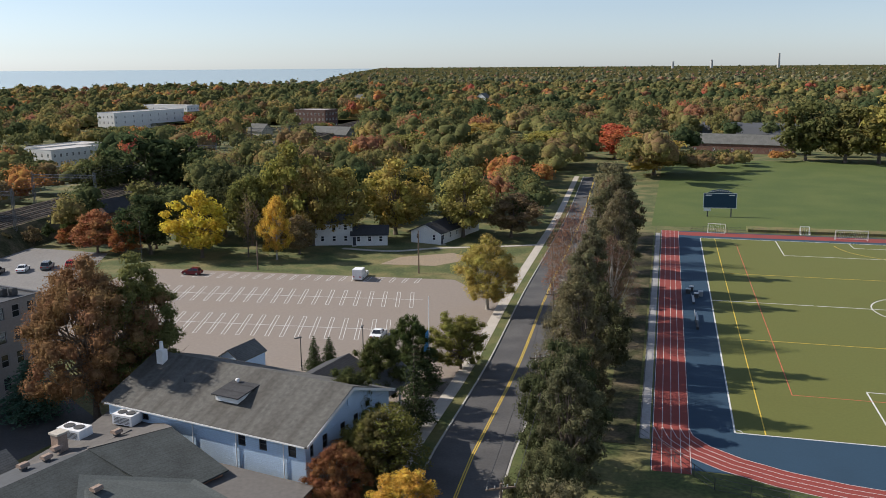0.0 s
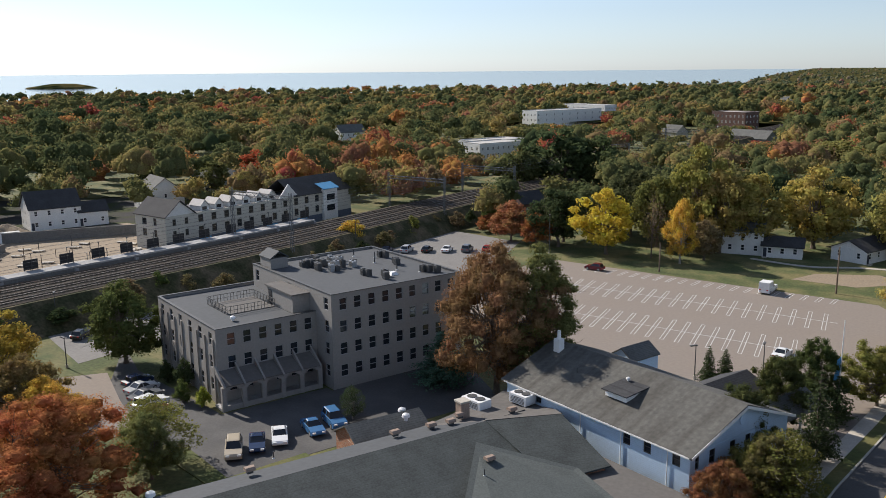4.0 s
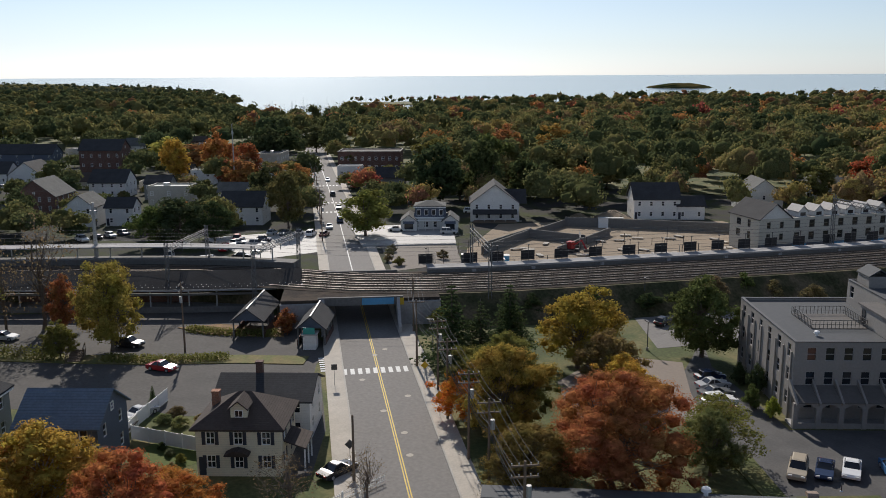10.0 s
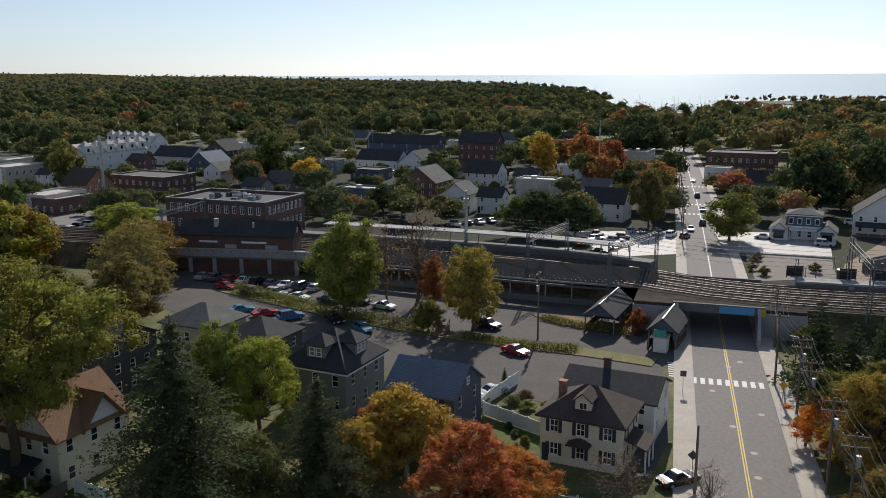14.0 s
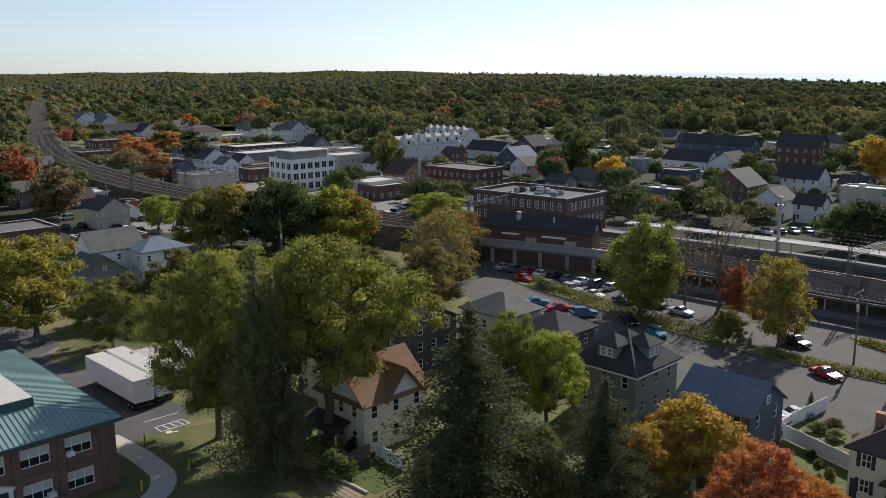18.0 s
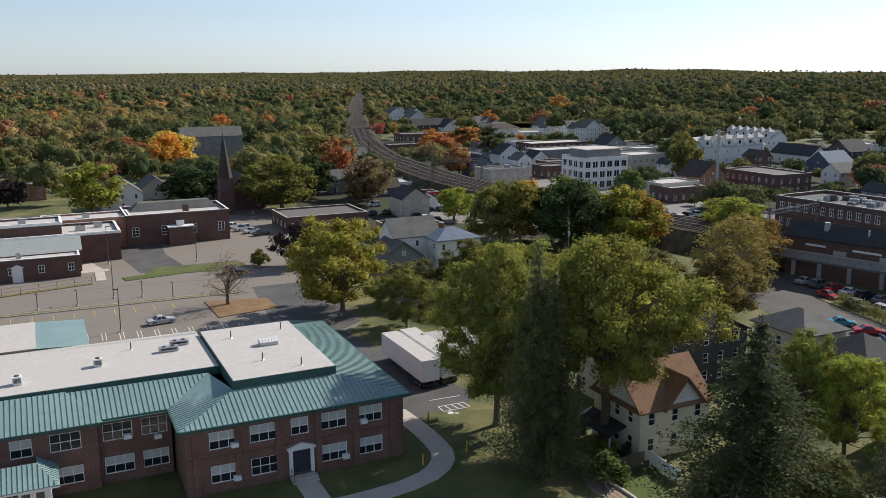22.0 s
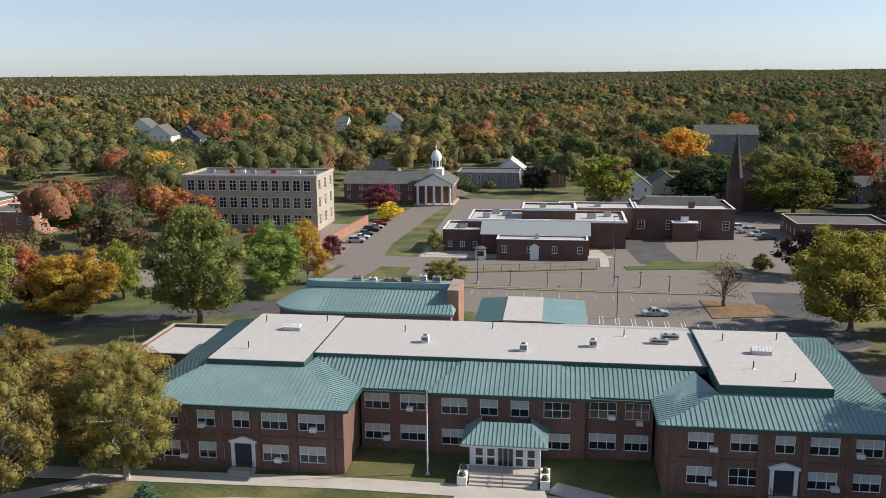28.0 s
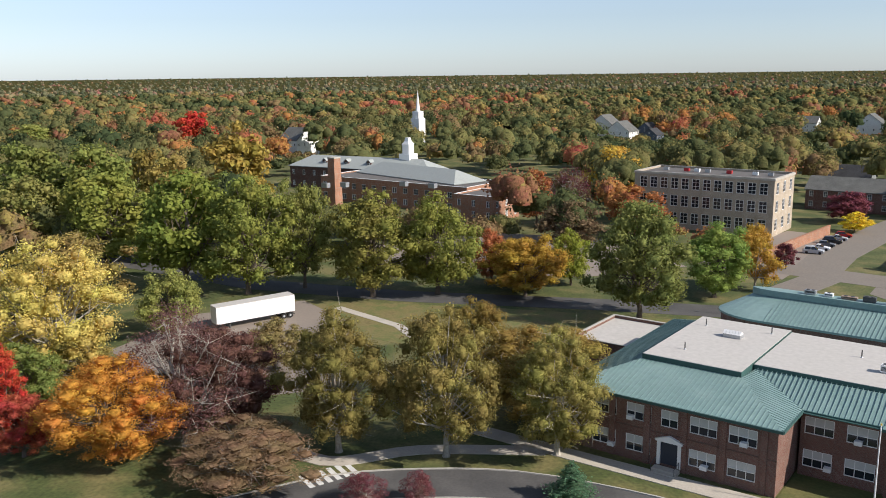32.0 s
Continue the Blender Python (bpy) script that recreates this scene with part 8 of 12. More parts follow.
# ---- parking lot lines ----
def stall_row(ox, oy, n, step, line, label):
    """A row of slanted stalls: narrow white loops from their near ends, along a step and a line."""
    t = thing("stall_lines", ox, oy, 0.0, 0, label, "parking lines", "parking lines", "structure")
    u, v = Vector(step), Vector(line)
    w = u.normalized() * 0.3
    for i in range(n):
        a = u * i
        b = a + v
        s = Solid()
        for p, q in ((a - w, b - w), (a + w, b + w), (a - w, a + w), (b - w, b + w)):
            s.beam((*p, 0.021), (*q, 0.021), 0.085, 0.012)
        part("stall_line", s, "paint_white", t)
    return t


stall_row(-50.3, 135.8, 18, (2.423, -0.392), (-0.3, 11.6), "white lines of slanted parking bays")
stall_row(-57.0, 155.85, 21, (2.553, -0.373), (-0.1, 10.3), "white lines of slanted parking bays")
stall_row(-54.0, 172.9, 20, (2.543, -0.357), (0.8, 3.7), "short white lines of parking bays at the edge")
along("stall_line", [(-51.5, 141.9), (-9.5, 135.1)], 0.06, -0.06, 0.015, 0.026, "paint_white", "thin white line through the parking bays", "road marking")
along("stall_line", [(-58, 161.2), (-4, 153.4)], 0.06, -0.06, 0.015, 0.026, "paint_white", "thin white line through the parking bays", "road marking")
slab("school_yard", [(-60, -150), (-50, -172), (-70, -215), (-100, -275), (-180, -212), (-128, -128), (-112, -120)], -0.1, 0.012, "worn_asphalt", "grey asphalt yards and lanes among the public buildings", "pavement")
school_lot = slab("parking_lot", [(-47, -146), (-59, -160), (-88, -145), (-119, -128), (-104, -100), (-88, -92), (-72, -93), (-72, -116)], -0.1, 0.02, "worn_asphalt", "school parking lot of warm grey asphalt", "parking lot")
slab("driveway", [(-70, -95), (-98, -99), (-88, -64), (-75, -60), (-68, -72)][::-1], -0.1, 0.025, "asphalt", "asphalt school driveway", "driveway")
slab("driveway", [(-70, -95), (-98, -99), (-104, -100), (-120, -128), (-108, -134), (-94, -112), (-72, -106)], -0.1, 0.025, "asphalt", "asphalt school driveway behind the trailers", "driveway")
for k in range(11):
    p = Vector((-70.5, -130.4)) + Vector((-0.8, 0.6)) * (k * 2.75)
    sole("stall_line", Solid().beam((p.x - 0.25, p.y, 0.03), (p.x + 1.9, p.y + 4.1, 0.03), 0.12, 0.012).beam((p.x + 0.3, p.y - 0.25, 0.03), (p.x + 2.4, p.y + 3.8, 0.03), 0.12, 0.012), "paint_white", "white painted lines of a school parking bay", "parking lines", "school bay lines", "structure")
for k in range(13):
    p = Vector((-54, -153)) + Vector((-0.86, 0.5)) * (k * 3.4)
    sole("stall_line", Solid().beam((p.x, p.y, 0.03), (p.x - 1.6, p.y - 3.2, 0.03), 0.12, 0.012), "sign_yellow", "yellow painted line of a school parking bay", "parking lines", "school bay lines", "structure")
along("road", [(-20, -205), (-46, -188), (-78, -170), (-104, -155), (-124, -140), (-150, -118)], 5.5, -5.5, -0.1, 0.03, "worn_asphalt", "pale grey street behind the school", "road")
along("road", [(-47, -188), (-30, -165), (-22, -152)], 4, -4, -0.1, 0.028, "worn_asphalt", "short street beside the lawn", "road")
along("road", [(-44, -190), (-52, -208), (-74, -245), (-110, -300)], 5, -5, -0.1, 0.029, "worn_asphalt", "street running past the brick wall", "road")
along("road", [(-104, -155), (-112, -178), (-150, -245), (-175, -290)], 5, -5, -0.1, 0.027, "asphalt", "street beside the brick building", "road")
slab("forecourt", [(-100, -172), (-118, -163), (-143, -168), (-146, -182), (-118, -196), (-103, -196)], -0.1, 0.02, "worn_asphalt", "paved yard of warm grey asphalt", "parking lot")
slab("forecourt", [(-58, -188), (-72, -181), (-98, -170), (-101, -182), (-66, -204)], -0.1, 0.018, "concrete", "pale pavement before the town hall", "pavement")
slab("leaf_island", [(-90, -121), (-101, -118), (-104, -125), (-95, -132)], -0.1, 0.15, "leaf_litter", "kerbed island covered in orange leaves", "verge")
slab("lawn", [(-100, -160), (-112, -152), (-120, -150), (-122, -156), (-106, -165)], -0.1, 0.1, "lawn", "small lawn beside the yard", "lawn")
along("road", [(135, -188), (100, -176), (70, -163), (38, -158), (0, -157), (-24, -155)], 4, -4, -0.1, 0.03, "asphalt", "shaded street behind the school lawn", "road")
slab("lawn", [(66, -152), (20, -152), (-22, -148), (-12, -122), (12, -118), (45, -135)], -0.1, 0.02, "dry_grass", "sunlit dry lawn behind the school", "lawn")
slab("parking_lot", [(72, -140), (56, -152), (44, -140), (34, -108), (52, -100), (76, -118)], -0.1, 0.025, "lot_asphalt", "school side lot of warm asphalt", "parking lot")
slab("parking_lot", [(60, -185), (5, -178), (-18, -192), (0, -222), (30, -228), (58, -205)], -0.1, 0.02, "lot_asphalt", "sunlit far parking lot behind the trees", "parking lot")
slab("parking_lot", [(-36, -182), (-62, -232), (-48, -240), (-20, -196)], -0.1, 0.022, "lot_asphalt", "parking lot behind the brick wall", "parking lot")
along("path", smooth_line([(40, -92), (30, -85.5), (20, -90), (6, -92)], 2), 1.2, -1.2, -0.1, 0.07, "concrete", "pale concrete path under the plane trees", "path")
along("path", [(48, -148), (34, -138), (22, -120)], 0.9, -0.9, -0.1, 0.06, "concrete", "pale path across the lawn", "path")
for k in range(6):
    sole("crossing_bar", Solid().box(-0.3, 0.3, -1.6, 1.6, 0.03, 0.042), "paint_white", "white bar of the crossing on the school drive", "road marking", "crossing bars", "structure", pose(30.2 - k * 0.75, -80.4 - k * 0.75, 0, 0, 0, 42))
sole("brick_wall", Solid().beam((-27, -186, 1.2), (-57.5, -236, 1.2), 0.4, 2.4).beam((-27, -186, 2.45), (-57.5, -236, 2.45), 0.6, 0.12), "brick_orange", "long orange brick wall beside the street", "wall")
# zebra bars on the cross street
for k in range(9):
    sole("crossing_bar", Solid().box(-1.2, 1.2, -0.3, 0.3, 0.03, 0.044), "paint_white", "white bar of the street crossing", "road marking", "crossing bars", "structure", pose(-113.6 + k * 0.3, 36.6 + k * 1.06, 0, 0, 0, -16))
for k in range(7):
    sole("crossing_bar", Solid().box(-1.5, 1.5, -0.25, 0.25, 0.03, 0.044), "paint_white", "white bar of the side crossing", "road marking", "crossing bars", "structure", pose(-115.0 - k * 0.95, 35.0 + k * 0.22, 0.02, 0, 0, 73))

# ---- sports ground ----
tr_line = [fpt(-7.2, 128)] + [fpt(-7.2, y) for y in range(120, -1, -20)] + [tuple(Vector(fpt(-7.2, 0)) + FX * (30 - 30 * math.cos(radians(a))) - FY * (14 * math.sin(radians(a)))) for a in range(12, 91, 13)] + [fpt(60, -14.2), fpt(110, -14.2)]
along("running_track", tr_line, 2.1, -2.1, -0.1, 0.02, "track_red", "red rubber running track with white lane lines", "running track")
along("running_track", [fpt(-7.2, 0), fpt(-7.2, -12)], 2.1, -2.1, -0.1, 0.018, "track_red", "red rubber start lanes of the running track", "running track")
along("running_track", [fpt(-7.5, 124.5), fpt(100, 124.5)], 2.4, -2.4, -0.1, 0.021, "track_red", "red rubber running track beyond the field", "running track")
for k in range(5):
    along("lane_line", tr_line, -2.05 + k * 1.02 + 0.03, -2.05 + k * 1.02 - 0.03, 0.02, 0.03, "paint_white", "thin white lane line of the running track", "lane line")
    along("lane_line", [fpt(-9.25 + k * 1.02, 0), fpt(-9.25 + k * 1.02, -12)], 0.03, -0.03, 0.018, 0.03, "paint_white", "thin white lane line of the running track", "lane line")
def line_on_field(pts, w, m, label):
    return along("field_line", [fpt(*p) for p in pts], w / 2, -w / 2, 0.02, 0.032, m, label, "field line")


W_, Y_, R_ = "white painted line on the turf field", "yellow painted line on the turf field", "faded red painted line on the turf field"
for pts in ([(0, 0), (95, 0)], [(0, 0), (0, 119.5)], [(0, 119.5), (95, 119.5)], [(17.5, 119.5), (17.5, 102.5)], [(17.5, 102.5), (75, 102.5)], [(34, 119.5), (34, 114)], [(34, 114), (60, 114)], [(17.5, 0), (17.5, 17.2)], [(17.5, 17.2), (75, 17.2)], [(0, 59.8), (95, 59.8)]):
    line_on_field(pts, 0.2, "paint_white", W_)
for pts in ([(3.4, 0), (3.4, 119.5)], [(3.4, 82), (95, 82)], [(3.4, 37), (95, 37)]):
    line_on_field(pts, 0.14, "paint_yellow", Y_)
for pts in ([(8.0, 14), (8.0, 112)], [(8, 14), (60, 14)], [(26, 6), (26, 22)]):
    line_on_field(pts, 0.12, "paint_red", R_)
line_on_field([(36 + 9.15 * math.cos(radians(a)), 59.8 + 9.15 * math.sin(radians(a))) for a in range(0, 361, 12)], 0.2, "paint_white", W_)
line_on_field([(46 + 16 * math.cos(radians(a)), 117 + 16 * math.sin(radians(a))) for a in range(185, 356, 10)], 0.14, "paint_yellow", Y_)
line_on_field([(0.9 * math.cos(radians(a)), 0.9 * math.sin(radians(a))) for a in range(0, 91, 15)], 0.12, "paint_white", W_)


def goal(x, y, rz, w, h, label):
    t = thing("goal", x, y, 0.03, rz, label, "goal", "field goals")
    for q in (-w / 2, w / 2):
        part("post", Solid().beam((q, 0, 0), (q, 0, h), 0.12, 0.12), "trim", t)
        part("stay", Solid().beam((q, 0, h), (q, 1.4, 0.05), 0.07, 0.07).beam((q, 0, 0.05), (q, 1.4, 0.05), 0.07, 0.07), "trim", t)
    part("crossbar", Solid().beam((-w / 2, 0, h), (w / 2, 0, h), 0.12, 0.12), "trim", t)
    part("back_bar", Solid().beam((-w / 2, 1.4, 0.05), (w / 2, 1.4, 0.05), 0.07, 0.07), "trim", t)
    net = Solid()
    for i in range(int(w / 0.4)):
        xx = -w / 2 + 0.4 * i
        net.beam((xx, 0, h), (xx, 1.4, 0.05), 0.02, 0.02)
    part("net", net, "trim", t)


goal(98.6, 205.2, -14, 7.3, 2.4, "large white football goal with a net")
goal(69.5, 216.8, 160, 4.2, 2.2, "small white goal frame at the edge of the field")
goal(90.6, 213.5, 170, 2.2, 1.9, "small white training goal beside the track")
sb = thing("scoreboard", 77.4, 240, 0, -8, "dark blue scoreboard on posts at the meadow's edge", "scoreboard")
part("board", Solid().box(-4.4, 4.4, -0.25, 0.25, 2.6, 6.6), "track_blue", sb)
part("frame", Solid().box(-4.5, 4.5, -0.3, -0.255, 6.6, 6.75).box(-4.5, 4.5, -0.3, -0.255, 2.45, 2.6).box(-4.55, -4.4, -0.3, -0.255, 2.45, 6.75).box(4.4, 4.55, -0.3, -0.255, 2.45, 6.75), "trim", sb)
part("top_panel", Solid().loft([[(-3.4, y, 6.76), (3.4, y, 6.76), (2.2, y, 7.5), (0, y, 7.8), (-2.2, y, 7.5)] for y in (-0.2, 0.2)]), "track_blue", sb)
for k in range(9):
    part("lettering_bar", Solid().box(-2.7 + k * 0.62, -2.3 + k * 0.62, -0.26, -0.215, 6.95 + 0.3 * math.sin(math.pi * (k + 0.5) / 9), 7.2 + 0.3 * math.sin(math.pi * (k + 0.5) / 9)), "trim", sb)
for x in (-4.0, 2.4):
    part("lettering_bar", Solid().box(x, x + 1.6, -0.3, -0.255, 6.0, 6.25), "trim", sb)
part("lettering_bar", Solid().box(-4.3, -2.4, -0.34, -0.3, 1.6, 2.4), "trim", sb)
for x in (-3.2, 3.2):
    part("post", Solid().box(x - 0.15, x + 0.15, -0.15, 0.15, 0, 2.6), "steel_dark", sb)


def chain_fence(pts, h, label, step=3.0):
    t = thing("chain_fence", 0, 0, 0, 0, label, "fence", "chain-link fences")
    ps = []
    for (x0, y0), (x1, y1) in zip(pts, pts[1:]):
        n = max(1, int(math.hypot(x1 - x0, y1 - y0) / step))
        ps += [(x0 + (x1 - x0) * i / n, y0 + (y1 - y0) * i / n) for i in range(n)]
    ps.append(pts[-1])
    post = Solid().cyl(0, 0, 0, h, 0.045, n=6).mesh("post", M["steel_dark"])
    for p in ps:
        part("post", post, None, t, at=pose(*p, 0))
    s = Solid()
    for a, b in zip(ps, ps[1:]):
        for z in (0.1, h * 0.5, h):
            s.beam((*a, z), (*b, z), 0.035, 0.035)
    part("rail", s, "steel_dark", t)


chain_fence([fpt(-10.7, 124), fpt(-10.7, -4), fpt(-3, -15), fpt(14, -19), fpt(40, -20)], 1.3, "dark chain-link fence beside the running track")
chain_fence([fpt(-2, 128.5), fpt(100, 128.5)], 1.3, "dark chain-link fence behind the field")
along("gravel_strip", [fpt(-10.2, 124), fpt(-10.2, -4)], 0.6, -0.6, -0.1, 0.03, "grey_concrete", "pale gravel strip beside the track fence", "path")
# dark scrub colour here also carries the shade of the tree row
along("dry_bank", [fpt(-13.2, 124), fpt(-13.2, -6)], 2.0, -1.7, -0.1, 0.05, "bank", "bank of scrub and dry leaves, coloured dark for the trees' shade", "verge")
along("tall_grass", [fpt(12, 132.5), fpt(110, 132.5)], 2.4, -2.4, -0.1, 0.7, "dry_grass", "strip of tall dry grass behind the field", "grass", "stuff")
for x, y, l, h, m in ((-3.2, 58.5, 4.5, 0.5, "metal"), (-3.0, 47, 5.0, 0.9, "metal"), (-3.0, 42.5, 4.0, 1.6, "steel_dark")):
    t = thing("bench", *fpt(x, y), 0.02, 76, "low metal bench beside the blue surround", "bench", "field benches")
    part("seat", Solid().box(-l / 2, l / 2, -0.2, 0.2, 0.42, 0.47), m, t)
    part("backrest", Solid().box(-l / 2, l / 2, 0.2, 0.25, 0.47, 0.47 + h * 0.5), m, t)
    for q in (-l / 2 + 0.2, l / 2 - 0.2):
        part("leg", Solid().box(q - 0.04, q + 0.04, -0.2, 0.2, 0, 0.42), "steel_dark", t)
for x, y in ((-3.4, 66), (-4.0, 64), (-1.8, 62.5), (-2.6, 61)):
    t = thing("equipment_box", *fpt(x, y), 0.02, 70, "small equipment box beside the track", "box", "field boxes")
    part("case", Solid().box(-0.5, 0.5, -0.4, 0.4, 0, 0.8), "steel_dark" if x < -2 else "metal", t)
    part("lid", Solid().box(-0.54, 0.54, -0.44, 0.44, 0.8, 0.9), "metal", t)
# gymnasium beyond the meadow
gym = thing("gymnasium", 138, 470, 0, -28, "long brick gymnasium with a grey curved roof", "gymnasium")
put_wall(gym, 0, 0, 0, 52, 6.0, [(7 + i * 13, 2.0, 2.0, 2.4, 2, 2) for i in range(4)], "brick_orange")
part("roof", Solid().loft([[(x, -0.8, 6.0), (x, 5.5, 9.6), (x, 13, 11.2), (x, 22, 9.0), (x, 22, 8.6), (x, -0.8, 5.7)] for x in (-1, 53)]), "grey_membrane", gym)
put_wall(gym, 52, 0.3, 90, 21, 6.0, [], "brick_orange")
put_wall(gym, 52, 21.6, 180, 52, 6.0, [], "brick_orange")
put_wall(gym, 0, 21.3, 270, 21, 6.0, [], "brick_orange")


# ---- houses and blocks of the town ----
house("house", "white two-storey house with dark gables by the building site", -205.3, 163.4, 63.6, 13.3, 10.9, 6.0, 4.1, "gable", "white_siding", "shingle_dark", (4, 3), 2, group="town houses", door=True)
house("house", "white house wing with a dark roof", -198.6, 171.0, 63.6, 7.9, 6.4, 4.1, 2.4, "gable", "white_siding", "shingle_dark", (2, 2), 1, group="town houses", door=True)
gab_ = house("house", "white house with steep dark gables and a dark porch", -224.6, 120.1, 153.6, 14.0, 14.1, 5.4, 5.3, "gable", "white_siding", "shingle_dark", (4, 4), 2, group="town houses", door=True)
part("porch_roof", Solid().loft([[(-7.05, y, 3.6), (-7.05, y, 3.4), (-9.8, y, 2.5), (-9.8, y, 2.7)] for y in (-6.4, 6.4)]), "shingle_dark", gab_)
part("porch_deck", Solid().box(-9.7, -7.02, -6.2, 6.2, 0, 0.5), "wood_pole", gab_)
for y in (-6.1, -3, 0, 3, 6.0):
    part("porch_post", Solid().box(-9.6, -9.45, y, y + 0.15, 0.5, 2.62), "trim", gab_)
part("cross_roof", gable_roof(9.5, 6.0, 3.4, 0.3), "shingle_dark", gab_, at=pose(-2.4, -4.2, 5.4, 0, 0, 90))
part("cross_gable", gable_end(5.8, 3.2, 0.2), "white_siding", gab_, at=pose(-2.4, -8.85, 5.4, 0, 0, 90))
house("house", "white gabled house behind the new row", -203.0, 201.8, 153.6, 13.0, 11.7, 5.4, 4.4, "gable", "white_siding", "shingle_grey", (4, 3), 2, group="town houses", door=True)
house("house", "white house with a low grey hipped roof", -211.9, 240.4, 63.6, 15.3, 11.0, 5.4, 2.8, "hip", "white_siding", "shingle_grey", (4, 3), 2, group="town houses", door=True)
house("house", "white house among the trees", -282.7, 435.7, 63.6, 17.1, 11.0, 6.6, 4.1, "gable", "white_siding", "shingle_grey", (5, 3), 2, group="town houses", door=False)
flat_block("building", "long pale building with a mansard top", -183.9, 402.4, 63.6, 32.7, 16.0, 5.7, 2, (9, 4, 0, 4), "white_siding", "membrane", group="town buildings")
house("house", "low grey shed beside the railway", -97.1, 312.4, -26.4, 13.7, 11.0, 2.7, 4.1, "gable", "grey_siding", "membrane", (4, 3), 1, group="town houses", door=True)
house("house", "dark brick shed at the edge of the lot", -92.1, 236.0, 63.6, 9.1, 7.5, 4.0, 2.8, "gable", "brick_dark", "shingle_dark", (2, 2), 1, group="town houses", door=True)
house("house", "long low brown building with a grey roof beyond the field", 145.3, 420.1, -26.4, 46.5, 11.0, 4.6, 4.1, "gable", "brick", "shingle_grey", (6, 3), 1, group="town houses", door=False)
flat_block("building", "long white institutional block among the trees", -225.0, 596.7, 63.6, 67.5, 16.0, 11.8, 3, (9, 4, 0, 4), "white_siding", "membrane", group="town buildings")
flat_block("building", "long white upper block among the trees", -282.1, 817.4, -26.4, 55.8, 16.0, 8.2, 2, (9, 4, 0, 4), "white_siding", "membrane", group="town buildings")
flat_block("building", "white mansard-roofed building among the trees", -169.8, 374.6, 63.6, 26.5, 16.0, 7.1, 2, (8, 4, 0, 4), "white_siding", "membrane", group="town buildings")
flat_block("building", "dark brick block far off among the trees", -107.5, 630.2, -26.4, 26.6, 16.0, 11.8, 3, (8, 4, 0, 4), "brick_dark", "membrane", group="town buildings")
house("house", "long low house with a grey roof", -64.3, 507.1, -26.4, 24.4, 11.0, 3.9, 4.1, "gable", "grey_siding", "shingle_grey", (6, 3), 1, group="town houses", door=False)
house("house", "low house with a grey roof", -115.7, 539.7, -26.4, 16.5, 11.0, 3.8, 4.1, "gable", "tan_siding", "shingle_grey", (5, 3), 1, group="town houses", door=False)
house("house", "white gabled house among the trees", 44.7, 982.5, 63.6, 14.0, 20.1, 4.6, 7.6, "gable", "white_siding", "shingle_grey", (4, 4), 1, group="town houses", door=False)
house("house", "low house among the trees", -101.0, 1084.2, -26.4, 19.6, 11.0, 4.6, 4.1, "gable", "grey_siding", "shingle_grey", (6, 3), 1, group="town houses", door=False)
rest = thing("restaurant", -217.0, 96.0, 0, 64, "white restaurant with a dark mansard storey and two gabled wings", "restaurant")
FOOT.append((-217.0, 96.0, 8.0))
put_wall(rest, -5, -4, 0, 10, 3.4, [(1.0 + i * 2.4, 0.9, 1.2, 1.7, 1, 2) for i in range(4)], "white_siding")
put_wall(rest, 5, -3.7, 90, 7.4, 3.4, [], "white_siding")
put_wall(rest, 5, 4, 180, 10, 3.4, [], "white_siding")
put_wall(rest, -5, 3.7, 270, 7.4, 3.4, [(2.8, 0.9, 1.2, 1.7, 1, 2)], "white_siding")
part("eave_board", Solid().box(-5.5, 5.5, -4.5, 4.5, 3.402, 3.7), "trim", rest)
part("mansard", Solid().loft([[(q * a, q * b * 0.8, z) for a, b in ((-1, -1), (1, -1), (1, 1), (-1, 1))] for q, z in ((4.4, 3.702), (4.0, 6.2))]), "slate_siding", rest, "dark mansard storey")
for i in range(4):
    part("mansard_window", Solid().box(-3.6 + i * 2.05, -2.5 + i * 2.05, -3.62, -3.2, 4.15, 5.75), "trim", rest)
    part("mansard_pane", Solid().box(-3.48 + i * 2.05, -2.62 + i * 2.05, -3.65, -3.625, 4.3, 5.6), "glass", rest)
part("cornice", Solid().box(-4.4, 4.4, -3.6, 3.6, 6.202, 6.45), "trim", rest)
part("roof", hip_roof(8.4, 6.8, 1.2, 0.2), "shingle_grey", rest, at=pose(0, 0, 6.47))
for x in (-5.6, 5.6):
    wg = part("wing", Solid().box(x - 2.2, x + 2.2, -6.6, 1.0, 0, 3.0), "white_siding", rest)
    part("wing_roof", gable_roof(8.0, 4.4, 1.7, 0.3), "shingle_grey", wg, at=pose(x, -2.8, 3.0, 0, 0, 90))
    part("wing_gable", gable_end(4.4, 1.65, 0.2), "white_siding", wg, at=pose(x, -6.52, 3.0, 0, 0, 90))
    part("wing_window", Solid().box(x - 1.2, x + 1.2, -6.66, -6.605, 0.8, 2.5), "glass", wg)
    part("awning", Solid().loft([[(x - 1.5, -6.62, 3.0), (x + 1.5, -6.62, 3.0), (x + 1.5, -6.62, 2.9), (x - 1.5, -6.62, 2.9)], [(x - 1.5, -7.5, 2.5), (x + 1.5, -7.5, 2.5), (x + 1.5, -7.5, 2.4), (x - 1.5, -7.5, 2.4)]]), "slate_siding", wg)
part("porch_roof", Solid().box(-3.3, 3.3, -6.0, -4.52, 2.9, 3.1), "trim", rest)
for x in (-3.1, -1.1, 1.0, 3.0):
    part("porch_post", Solid().box(x - 0.1, x + 0.1, -5.9, -5.7, 0, 2.9), "trim", rest)
house("house", "white two-storey house behind the station", -249.7, 51.8, 63.6, 12.2, 10.0, 5.4, 3.7, "gable", "white_siding", "shingle_dark", (3, 3), 2, group="town houses", door=True)
